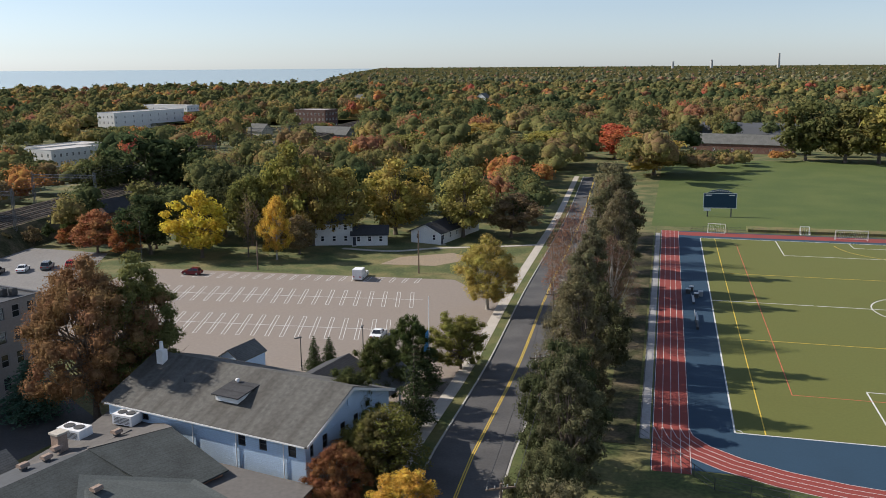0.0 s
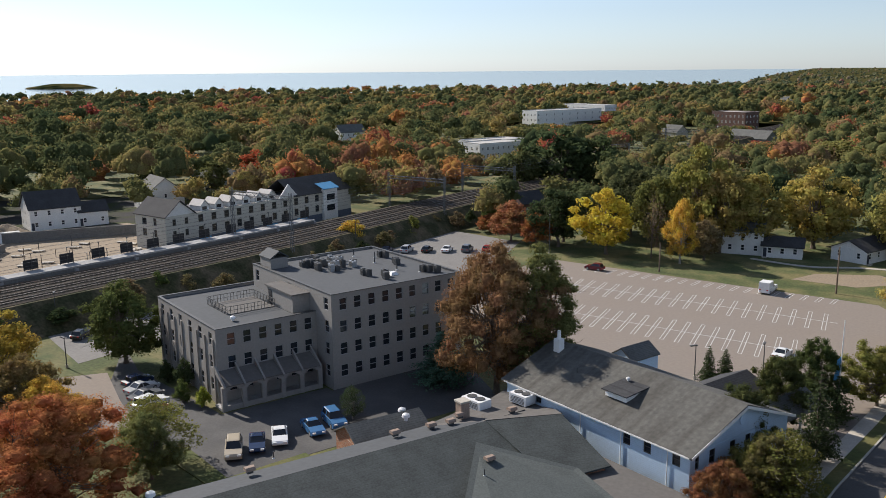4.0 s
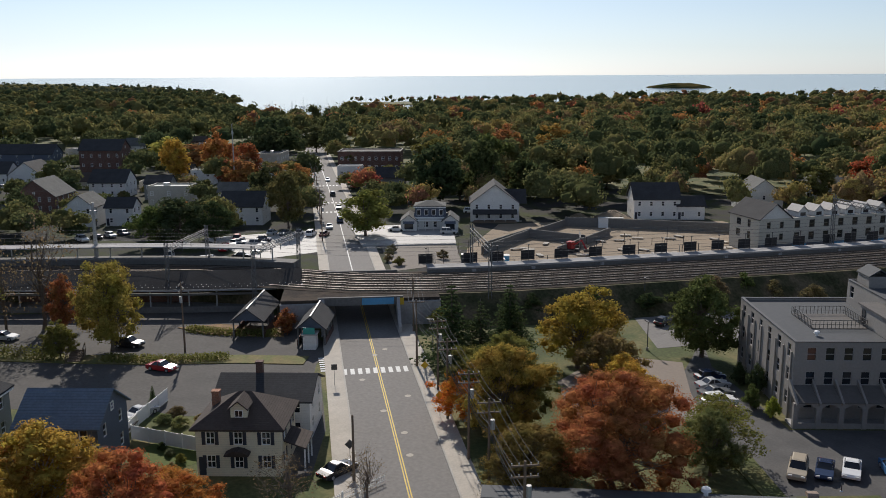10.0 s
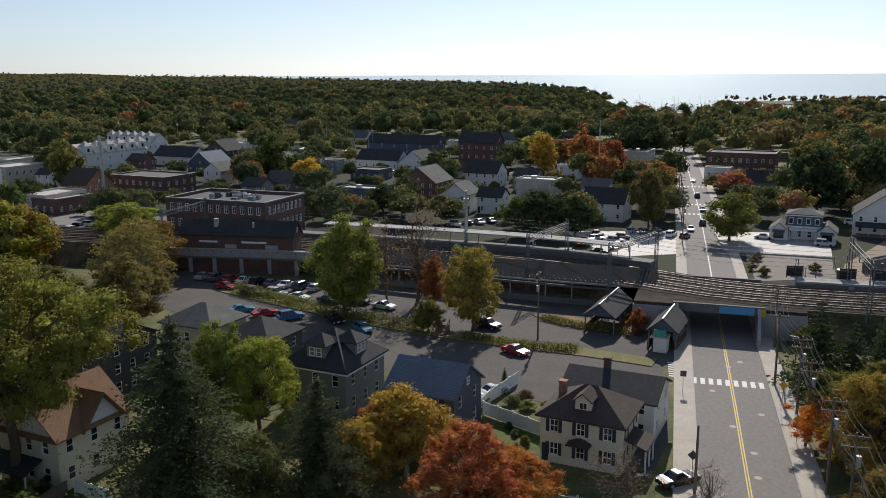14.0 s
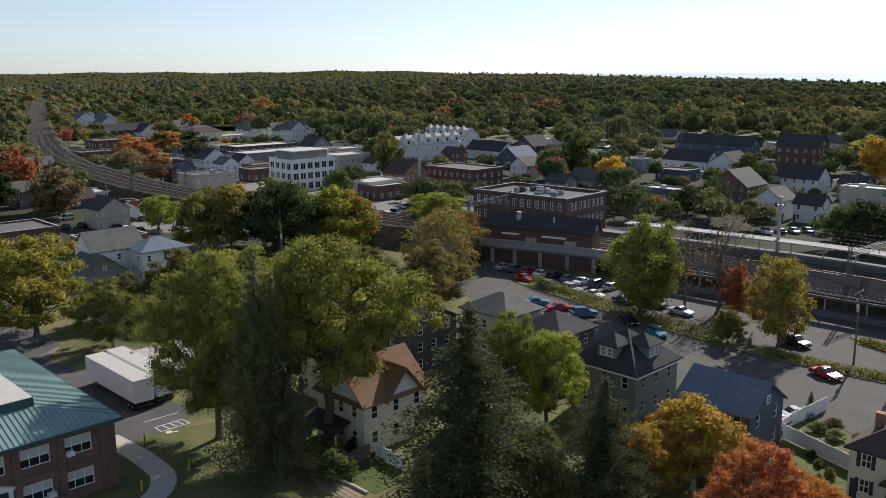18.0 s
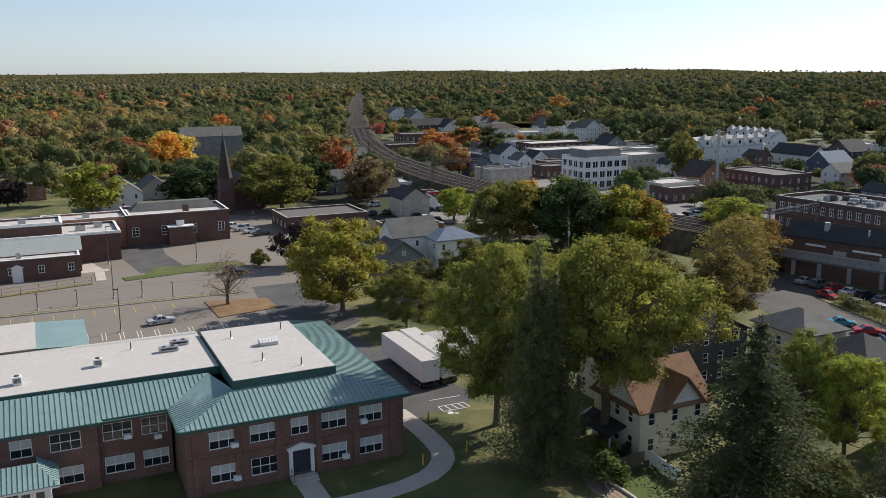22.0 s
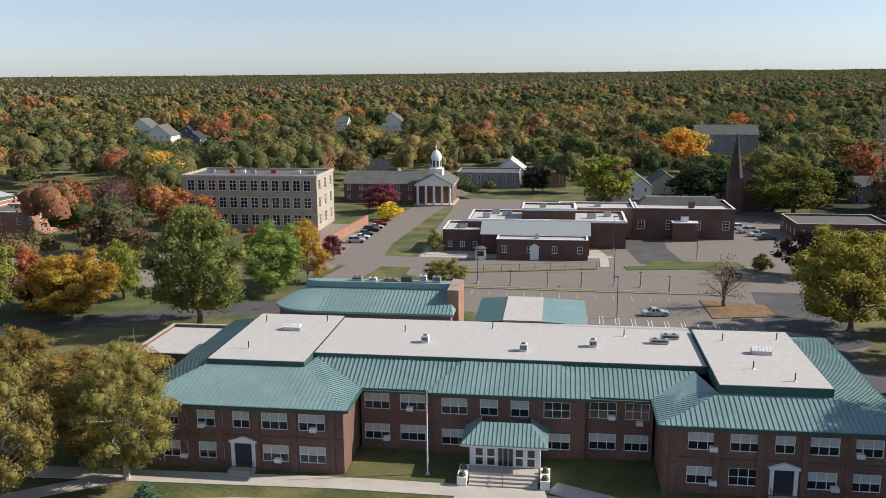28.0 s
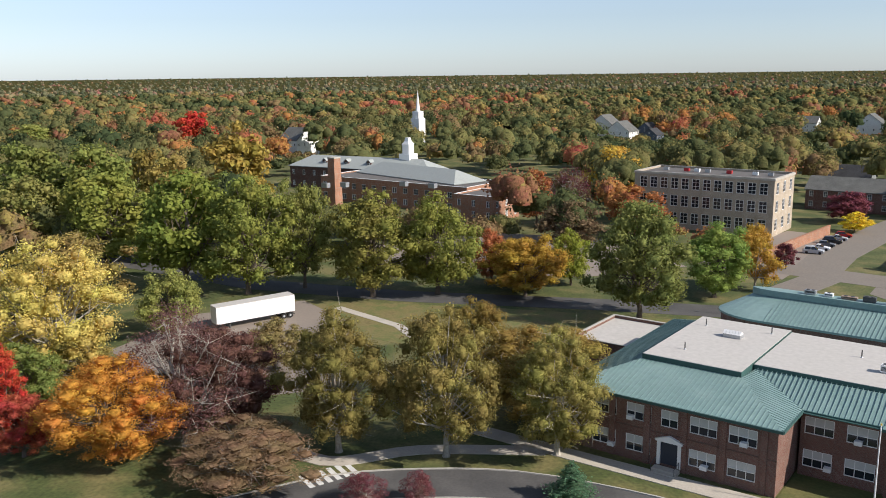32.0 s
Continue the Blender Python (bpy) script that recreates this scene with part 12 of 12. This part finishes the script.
tree("mid1", -209.6, -73.9, 12.0, 7.4, LIME, group="station road")
tree("mid2", -271.9, -129.4, 10.9, 6.9, DARK, group="town houses")
tree("mid1", -351.8, -148.0, 18.6, 7.5, OLIVE, group="town houses")
tree("mid2", -281.8, -214.1, 14.6, 7.0, (0.18, 0.095, 0.04), group="town houses")
tree("mid0", -390.9, -277.3, 13.7, 11.0, DARK, group="town houses")
tree("mid1", -195.5, -150.4, 10.4, 6.5, LIME, group="railway")
tree("mid0", -188.5, -219.9, 17.2, 10.5, OLIVE, group="railway")
tree("mid1", -247.9, -251.7, 18.2, 9.4, (0.17, 0.1, 0.04), group="railway")
tree("mid2", -285.8, -316.4, 18.9, 14.0, OLIVE, group="railway")
tree("mid0", -201.0, -189.2, 17.2, 9.1, BROWN, group="railway")
tree("mid1", -202.3, -215.7, 16.1, 7.8, DARK, group="railway")
tree("bare0", -96.6, -126.9, 10.2, 7.0, BROWN, group="school yard")
tree("mid1", -137.4, -244.3, 17.5, 10.1, LIME, group="town hall")
tree("mid2", -127.7, -276.9, 11.6, 6.0, (0.03, 0.025, 0.022), group="town hall")
tree("mid0", -168.9, -239.9, 14.2, 10.6, DARK, group="town hall")
tree("mid2", -176.9, -203.2, 18.6, 13.3, OLIVE, group="town hall")
tree("mid0", -220.2, -324.6, 19.9, 11.6, GOLD, group="town hall")
tree("mid1", -221.1, -360.6, 14.6, 12.5, RUST, group="town hall")
tree("shrub0", -121.8, -148.1, 4.5, 3.2, OLIVE, group="town hall")
tree("mid1", -212.6, -200.3, 15.4, 8.6, BROWN, group="railway")
tree("mid0", -261.3, -276.9, 17.3, 12.5, OLIVE, group="railway")
tree("mid2", -227.2, -228.6, 18.9, 6.4, RUST, group="railway")
tree("full1", -6.3, -148.2, 23.3, 9.6, (0.1, 0.115, 0.034), group="school lawn")
tree("mid0", -20.7, -165.5, 15.2, 8.3, (0.126, 0.161, 0.042), group="parking lot")
tree("open1", -29.1, -172.2, 14.1, 5.2, GOLD, group="parking lot")
tree("mid1", -38.5, -191.9, 6.3, 2.9, PURPLE, group="parking lot")
tree("open1", 7.9, -99.2, 13.0, 9.0, (0.16, 0.12, 0.034), group="school")
tree("open0", 16.6, -109.0, 14.0, 6.0, (0.16, 0.12, 0.034), group="school")
tree("mid1", -52.9, -155.8, 7.1, 4.4, (0.14, 0.14, 0.042), group="school")
tree("mid2", -64.6, -239.9, 5.8, 4.1, YELLOW, group="town hall")
tree("mid0", -66.7, -255.7, 9.6, 7.0, PURPLE, group="town hall")
tree("shrub0", -63.3, -192.7, 6.2, 3.0, (0.14, 0.14, 0.042), group="town hall")
tree("mid0", -2.5, -287.3, 20.6, 11.3, GOLD, group="parking lot")
tree("mid2", -7.5, -225.4, 14.4, 8.9, RUST, group="parking lot")
tree("mid1", 7.5, -203.1, 14.0, 8.1, BROWN, group="parking lot")
tree("mid2", 16.0, -166.0, 10.4, 7.8, GOLD, group="parking lot")
tree("open1", 29.1, -88.1, 17.3, 6.9, (0.14, 0.118, 0.038), group="school drive")
tree("open0", 16.8, -88.9, 18.9, 6.8, (0.14, 0.118, 0.038), group="school drive")
tree("open1", 4.6, -91.3, 15.3, 6.4, (0.14, 0.118, 0.038), group="school drive")
tree("open1", 91.7, -131.9, 17.0, 10.5, (0.16, 0.125, 0.042), group="school drive")
tree("open1", 73.5, -102.0, 21.5, 10.8, (0.27, 0.215, 0.065), group="school drive", label="great spreading tree with pale yellow leaves by the drive")
tree("open0", 43.6, -88.6, 15.0, 7.6, (0.1, 0.052, 0.042), group="school drive", label="leafy purple-brown tree beside the school drive")
tree("twiggy", 47.0, -86.9, 18.0, 9.4, (0.1, 0.055, 0.048), group="school drive")
tree("full0", 53.1, -82.3, 12.5, 8.6, (0.3, 0.14, 0.03), group="school drive")
tree("open1", 36.2, -78.5, 6.5, 8.3, (0.15, 0.1, 0.06), group="school drive")
tree("full1", 66.7, -82.0, 13.0, 3.8, RED, group="school drive")
tree("full2", 71.6, -92.7, 10.0, 5.2, (0.1, 0.115, 0.034), group="school drive")
tree("mid0", 82.1, -155.9, 26.5, 11.7, (0.11, 0.132, 0.028), group="street")
tree("mid1", 108.3, -170.3, 23.8, 12.0, (0.125, 0.13, 0.03), group="street")
tree("mid2", 68.7, -155.5, 24.5, 10.5, (0.13, 0.14, 0.034), group="street")
tree("mid0", 128.8, -173.4, 22.0, 11.4, (0.14, 0.14, 0.042), group="street")
tree("mid1", 59.1, -161.5, 24.0, 6.8, (0.14, 0.14, 0.042), group="street")
tree("mid2", 115.3, -260.3, 29.9, 13.0, (0.19, 0.142, 0.035), group="street")
tree("mid0", 122.4, -211.6, 25.6, 9.6, (0.16, 0.125, 0.035), group="street")
tree("mid2", 43.7, -156.8, 21.4, 10.5, (0.12, 0.112, 0.03), group="street")
tree("mid0", 31.7, -160.8, 21.1, 9.3, (0.12, 0.13, 0.03), group="street")
tree("mid1", 14.6, -161.0, 13.2, 7.6, GOLD, group="street")
tree("mid2", 6.4, -171.3, 12.1, 4.6, LIME, group="street")
tree("mid2", 22.5, -171.5, 11.8, 4.6, RUST, group="street")
tree("open0", 22.9, -76.3, 3.5, 2.5, PURPLE, group="school drive")
tree("open0", 17.5, -78.0, 3.5, 1.9, PURPLE, group="school drive")
tree("pine0", 2.6, -80.8, 4.5, 2.6, (0.056, 0.098, 0.056), group="school drive")
tree("mid1", 18.7, -239.8, 17.5, 6.3, RUST, group="street")
tree("twiggy", 9.3, -240.9, 17.4, 7.2, PURPLE, group="street")
tree("mid0", -1.6, -273.4, 22.0, 9.0, GOLD, group="street")
tree("mid1", 230.5, -459.2, 25.4, 13.5, RED, group="street")
tree("open1", 128.7, -193.3, 15.0, 10.0, GOLD, group="street")

tree("mid0", -252.9, 115.3, 23.0, 9.4, (0.035, 0.05, 0.022), group="town")
tree("mid1", -254.7, 131.7, 22.9, 8.3, (0.05, 0.06, 0.024), group="town")
tree("mid2", -253.8, 146.9, 17.4, 6.9, (0.045, 0.055, 0.022), group="town")
tree("mid0", -257.5, 161.6, 17.9, 8.4, (0.07, 0.07, 0.026), group="town")
tree("mid1", -262.3, 177.7, 15.3, 8.3, (0.05, 0.055, 0.024), group="town")
tree("mid2", -266.0, 189.7, 12.2, 7.2, (0.06, 0.06, 0.024), group="town")
tree("mid1", -304.1, 82.0, 12.0, 7.4, (0.2, 0.1, 0.035), group="town")
tree("mid2", -370.2, 65.4, 20.3, 8.4, (0.22, 0.1, 0.035), group="town")
tree("mid0", -361.0, 77.3, 16.3, 7.2, (0.22, 0.085, 0.035), group="town")
tree("mid1", -368.9, 124.1, 9.5, 5.1, (0.08, 0.08, 0.03), group="town")
tree("mid2", -262.9, 127.4, 11.1, 6.5, (0.07, 0.075, 0.026), group="town")
tree("mid0", -277.6, 155.6, 11.9, 8.3, (0.09, 0.08, 0.03), group="town")
tree("mid1", -347.9, 218.5, 21.0, 9.5, (0.2, 0.13, 0.035), group="town")
tree("mid2", -353.2, 194.5, 21.0, 9.5, (0.2, 0.09, 0.035), group="town")
tree("mid0", -360.7, 160.6, 19.4, 8.8, (0.2, 0.1, 0.035), group="town")
tree("mid1", -521.9, 193.6, 15.9, 9.5, (0.14, 0.11, 0.03), group="town")
tree("mid1", -349.2, -245.4, 12.8, 9.5, (0.05, 0.06, 0.024), group="town")
tree("mid2", -318.7, -134.0, 20.2, 6.8, (0.1, 0.1, 0.03), group="town")
tree("mid1", -351.5, -284.4, 14.6, 7.1, (0.24, 0.11, 0.035), group="town")
tree("mid2", -535.5, -379.5, 14.9, 8.6, (0.26, 0.12, 0.03), group="town")
tree("mid0", -608.4, -362.0, 26.0, 9.5, (0.22, 0.13, 0.035), group="town")
tree("mid1", -200.0, -99.5, 12.6, 7.9, (0.16, 0.12, 0.03), group="town")
tree("mid0", -209.9, -308.9, 20.0, 9.5, (0.28, 0.15, 0.03), group="town")
tree("mid2", -136.9, -291.8, 9.2, 6.3, (0.05, 0.05, 0.024), group="town")
tree("mid1", -330.3, -429.2, 19.1, 9.2, (0.26, 0.1, 0.03), group="town")
tree("mid2", -327.1, -348.7, 18.5, 9.5, (0.1, 0.1, 0.03), group="town")
tree("mid1", -195.1, -371.8, 14.6, 9.5, (0.08, 0.085, 0.03), group="town")
tree("mid2", -145.3, -385.8, 18.8, 9.5, (0.12, 0.1, 0.03), group="town")
tree("mid0", -164.8, -367.2, 15.0, 9.5, (0.06, 0.07, 0.026), group="town")
tree("mid1", -145.5, -457.6, 15.7, 9.5, (0.08, 0.08, 0.028), group="town")

tree("mid0", -234.6, 60.4, 17.7, 5.7, (0.08, 0.075, 0.028), group="town")
tree("mid1", -266.9, 61.6, 15.9, 6.4, (0.05, 0.055, 0.024), group="town")
tree("mid1", -305.7, 104.9, 6.4, 4.6, (0.2, 0.05, 0.035), group="town")
tree("mid0", -309.5, 63.6, 13.9, 7.0, (0.19, 0.09, 0.035), group="town")
tree("mid2", -414.4, 99.5, 18.4, 9.0, (0.04, 0.045, 0.022), group="town")
tree("mid0", -464.1, 136.8, 17.0, 9.0, (0.05, 0.055, 0.024), group="town")
tree("shrub0", -152.3, 42.7, 5.0, 2.6, (0.08, 0.085, 0.03), group="railway")

# scrub on the railway bank
bank_r = random.Random(77)
for bx, by in smooth_line(strip([p for p in LINE if 60 < p[1] < 330], -11.5, -12.5)[0], 5.0):
    tree("shrub0", bx + bank_r.uniform(-2.5, 3.5), by + bank_r.uniform(-2, 2), bank_r.uniform(2.6, 5.2), bank_r.uniform(1.8, 3.4), bank_r.choice((OLIVE, DARK, BROWN, (0.1, 0.085, 0.04), GREEN)), bank_r.uniform(0.4, 1.6), group="railway")


# ---- woods ----
def lump_shape(fine):
    """The corners and triangles of a rough lump without its underside."""
    bm = bmesh.new()
    bmesh.ops.create_icosphere(bm, subdivisions=fine, radius=1.0)
    vs = np.array([q.co[:] for q in bm.verts])
    fs = np.array([[q.index for q in t.verts] for t in bm.faces if t.normal.z > -0.55])
    bm.free()
    return vs, fs


def woods(name, r0, r1, gap, radial, lobes, fine, quads, size, seed, label, within=None, crown=0.0):
    """Many crowns in one mesh: each a clump of knobbly lobes fringed with leaf sprays."""
    rng = np.random.default_rng(seed)
    xs, ys = [], []
    r = r0
    while r < r1:
        n = int(radians(262) * r / gap(r))
        a = np.radians(-40 + 262 * (np.arange(n) + rng.uniform(-0.6, 0.6, n)) / n)
        q = r + rng.uniform(-0.6, 0.6, n) * radial(r)
        xs.append(-np.sin(a) * q)
        ys.append(np.cos(a) * q)
        r += radial(r)
    x, y = np.concatenate(xs), np.concatenate(ys)
    r, az = np.hypot(x, y), np.degrees(np.arctan2(-x, y))
    az = np.where(az < -60, az + 360, az)
    keep = r > np.interp(az, [b[0] for b in BEGIN], [b[1] for b in BEGIN])
    keep &= ~((az > 4) & (az < 108) & (r > np.interp(az, [c[0] for c in COAST], [c[1] for c in COAST]) - 12))
    town = r < np.interp(az, [b[0] for b in TOWN], [b[1] for b in TOWN], left=0, right=0)
    keep &= ~town | (rng.random(len(r)) < 0.96)
    keep &= rng.random(len(r)) < 0.95
    if within:
        keep = inside(x, y, within)
    for poly in CLEAR if not within else ():
        keep &= ~inside(x, y, poly)
    x, y, r, az, town = x[keep], y[keep], r[keep], az[keep], town[keep]
    n = len(x)
    lump = np.sin(x * 0.013 + 1.3) * np.sin(y * 0.017 + 0.4) + 0.6 * np.sin(x * 0.041) * np.sin(y * 0.037 + 2)
    g = np.array([gap(q) for q in r])
    big = rng.random(n) ** 1.4
    h = (12.5 + 9.0 * big + 2.0 * lump + rng.normal(0, 1.8, n)).clip(6, 23)
    h = np.where(town, 4.5 + 0.5 * h, h)
    w = g * (0.38 + 0.34 * big) * rng.uniform(0.85, 1.15, n)
    w = np.where(town, w * 0.88, w)
    h = h * np.interp(r, [1500, 2200, 4900], [1.0, 0.72, 0.5])
    if crown:
        w = crown * rng.uniform(0.75, 1.2, n)
        h = w * rng.uniform(1.8, 2.4, n) + 2.0
    # low trees only before the fronts of the buildings, none where they stand
    for fx, fy, fr in FOOT if not within else ():
        k = math.hypot(fx, fy)
        if k < r0 - 60 or k > r1 + 120:
            continue
        ahead, side = (x * fx + y * fy) / k, np.abs(x * fy - y * fx) / k
        near = side < fr * 0.9
        h = np.where((side < fr + w * 0.8) & (np.abs(ahead - k) < fr + w * 0.6), 0, h)
        sight = EYE * (1 - ahead / (k - fr * 0.8)) + (3.0 if fr < 9 else 4.0)
        h = np.where(near & (ahead < k) & (ahead > 0.55 * k), np.minimum(h, sight.clip(0, 99)), h)
    ok = h > 2.6
    x, y, r, az, town, h, w = x[ok], y[ok], r[ok], az[ok], town[ok], h[ok], w[ok]
    n = len(x)
    w = np.minimum(w, h * 0.62)
    gz = far_z(r) + hill_z(r, az) - 0.6 + (0.8 if within else 0)
    warm = np.interp(az, [0, 25, 64, 85, 125, 150, 175, 200], [0.95, 1.0, 0.97, 0.7, 0.7, 0.95, 1.05, 1.06])
    patch = 0.5 + 0.5 * np.sin(x * 0.021 + 2) * np.sin(y * 0.019) + 0.18 * np.sin(x * 0.006 + 1) * np.sin(y * 0.0055)
    sort = ((rng.random(n) * 0.6 + 0.4 * patch) * warm).clip(0, 0.999)
    sort = np.where(rng.random(n) < np.interp(az, [60, 80, 120, 150], [0.08, 0.03, 0.03, 0.08]), rng.uniform(0.75, 1.0, n), sort)
    base, tri = lump_shape(fine)
    m, j = len(base), lobes
    mid = np.stack([x, y, gz + h * 0.52], 1)
    half = np.stack([w, w, h * 0.48], 1)
    d = rng.normal(0, 1, (n, j, 3))
    d /= np.linalg.norm(d, axis=2)[..., None]
    d[..., 2] = np.abs(d[..., 2]) * 1.05 - 0.3
    c = mid[:, None] + d * half[:, None] * rng.uniform(0.35, 0.68, (n, j, 1))
    c[:, 0] = mid
    rad = half[:, None] * rng.uniform(0.32, 0.52, (n, j, 1)) * np.array([1, 1, 0.85])
    rad[:, 0] = half * (np.array([0.6, 0.6, 0.75]) if lobes > 4 else np.array([0.8, 0.8, 0.85]))
    core = c[:, :, None] + base[None, None] * rad[:, :, None] * rng.uniform(0.5, 0.9, (n, j, m, 1))
    ct = (np.arange(n * j)[:, None, None] * m + tri[None]).reshape(-1, 3)
    tone = (sort[:, None] + rng.normal(0, 0.02, (n, j))).clip(0, 0.999)
    own = rng.integers(0, j, (n, quads))
    e = rng.normal(0, 1, (n, quads, 3))
    e[..., 2] = np.abs(e[..., 2]) * 1.1 - 0.3
    e /= np.linalg.norm(e, axis=2)[..., None]
    pick = np.arange(n)[:, None]
    p = c[pick, own] + e * rad[pick, own] * rng.uniform(0.85, 1.2, (n, quads, 1))
    v, f = leaf_quads(rng, p.reshape(-1, 3), e.reshape(-1, 3), np.repeat(np.array([size(q) for q in r]), quads), 0.45)
    tri_f = np.concatenate([f[:, [0, 1, 2]], f[:, [0, 2, 3]]])
    v, f = np.concatenate([core.reshape(-1, 3), v]), np.concatenate([ct, tri_f + n * j * m])
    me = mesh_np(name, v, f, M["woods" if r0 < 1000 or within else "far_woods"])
    me.attributes.new("sort", "FLOAT", "POINT").data.foreach_set("value", np.concatenate([np.repeat(tone, m), np.repeat(tone[pick, own], 4)]).astype(np.float32))
    return sole(name, me, None, label, "woods", kind="stuff")


woods("woods", 150, 340, lambda r: 13.5, lambda r: 12.5, 13, 1, 430, lambda r: 0.38, 1, "dense autumn trees in green, gold and rust round the town")
woods("woods", 340, 760, lambda r: 15.5, lambda r: 14.5, 7, 1, 150, lambda r: 0.5 + (r - 340) * 0.0011, 2, "dense autumn trees in green, gold and rust beyond the houses")
woods("large_trees", 185, 620, lambda r: 38.0, lambda r: 42.0, 24, 1, 1000, lambda r: 0.33 + (r - 185) * 0.0007, 12, "large spreading autumn trees that rise out of the woods", crown=7.0)
woods("far_woods", 760, 1700, lambda r: 19 + (r - 760) * 0.006, lambda r: 19 + (r - 760) * 0.016, 6, 1, 16, lambda r: 0.95 + (r - 760) * 0.001, 3, "far dark woods with patches of gold and rust")
woods("far_woods", 1700, 4900, lambda r: r * 0.0105, lambda r: r * 0.034, 2, 1, 2, lambda r: r * 0.001, 4, "woods along the horizon, greyed and blued in colour for haze")
spit = [(-math.sin(radians(a)) * r, math.cos(radians(a)) * r) for a, r in ((58, 1230), (62, 1200), (66, 1195), (69, 1235), (71.5, 1300), (71.5, 1325), (68, 1350), (63, 1370), (58, 1400))]
slab("headland", spit, -2.0, 1.1, "grass", "low wooded spit of land across the harbour", "land")
woods("woods", 1150, 1420, lambda r: 15.0, lambda r: 26.0, 5, 1, 10, lambda r: 0.9, 8, "trees along the low spit across the harbour", spit, crown=4.4)
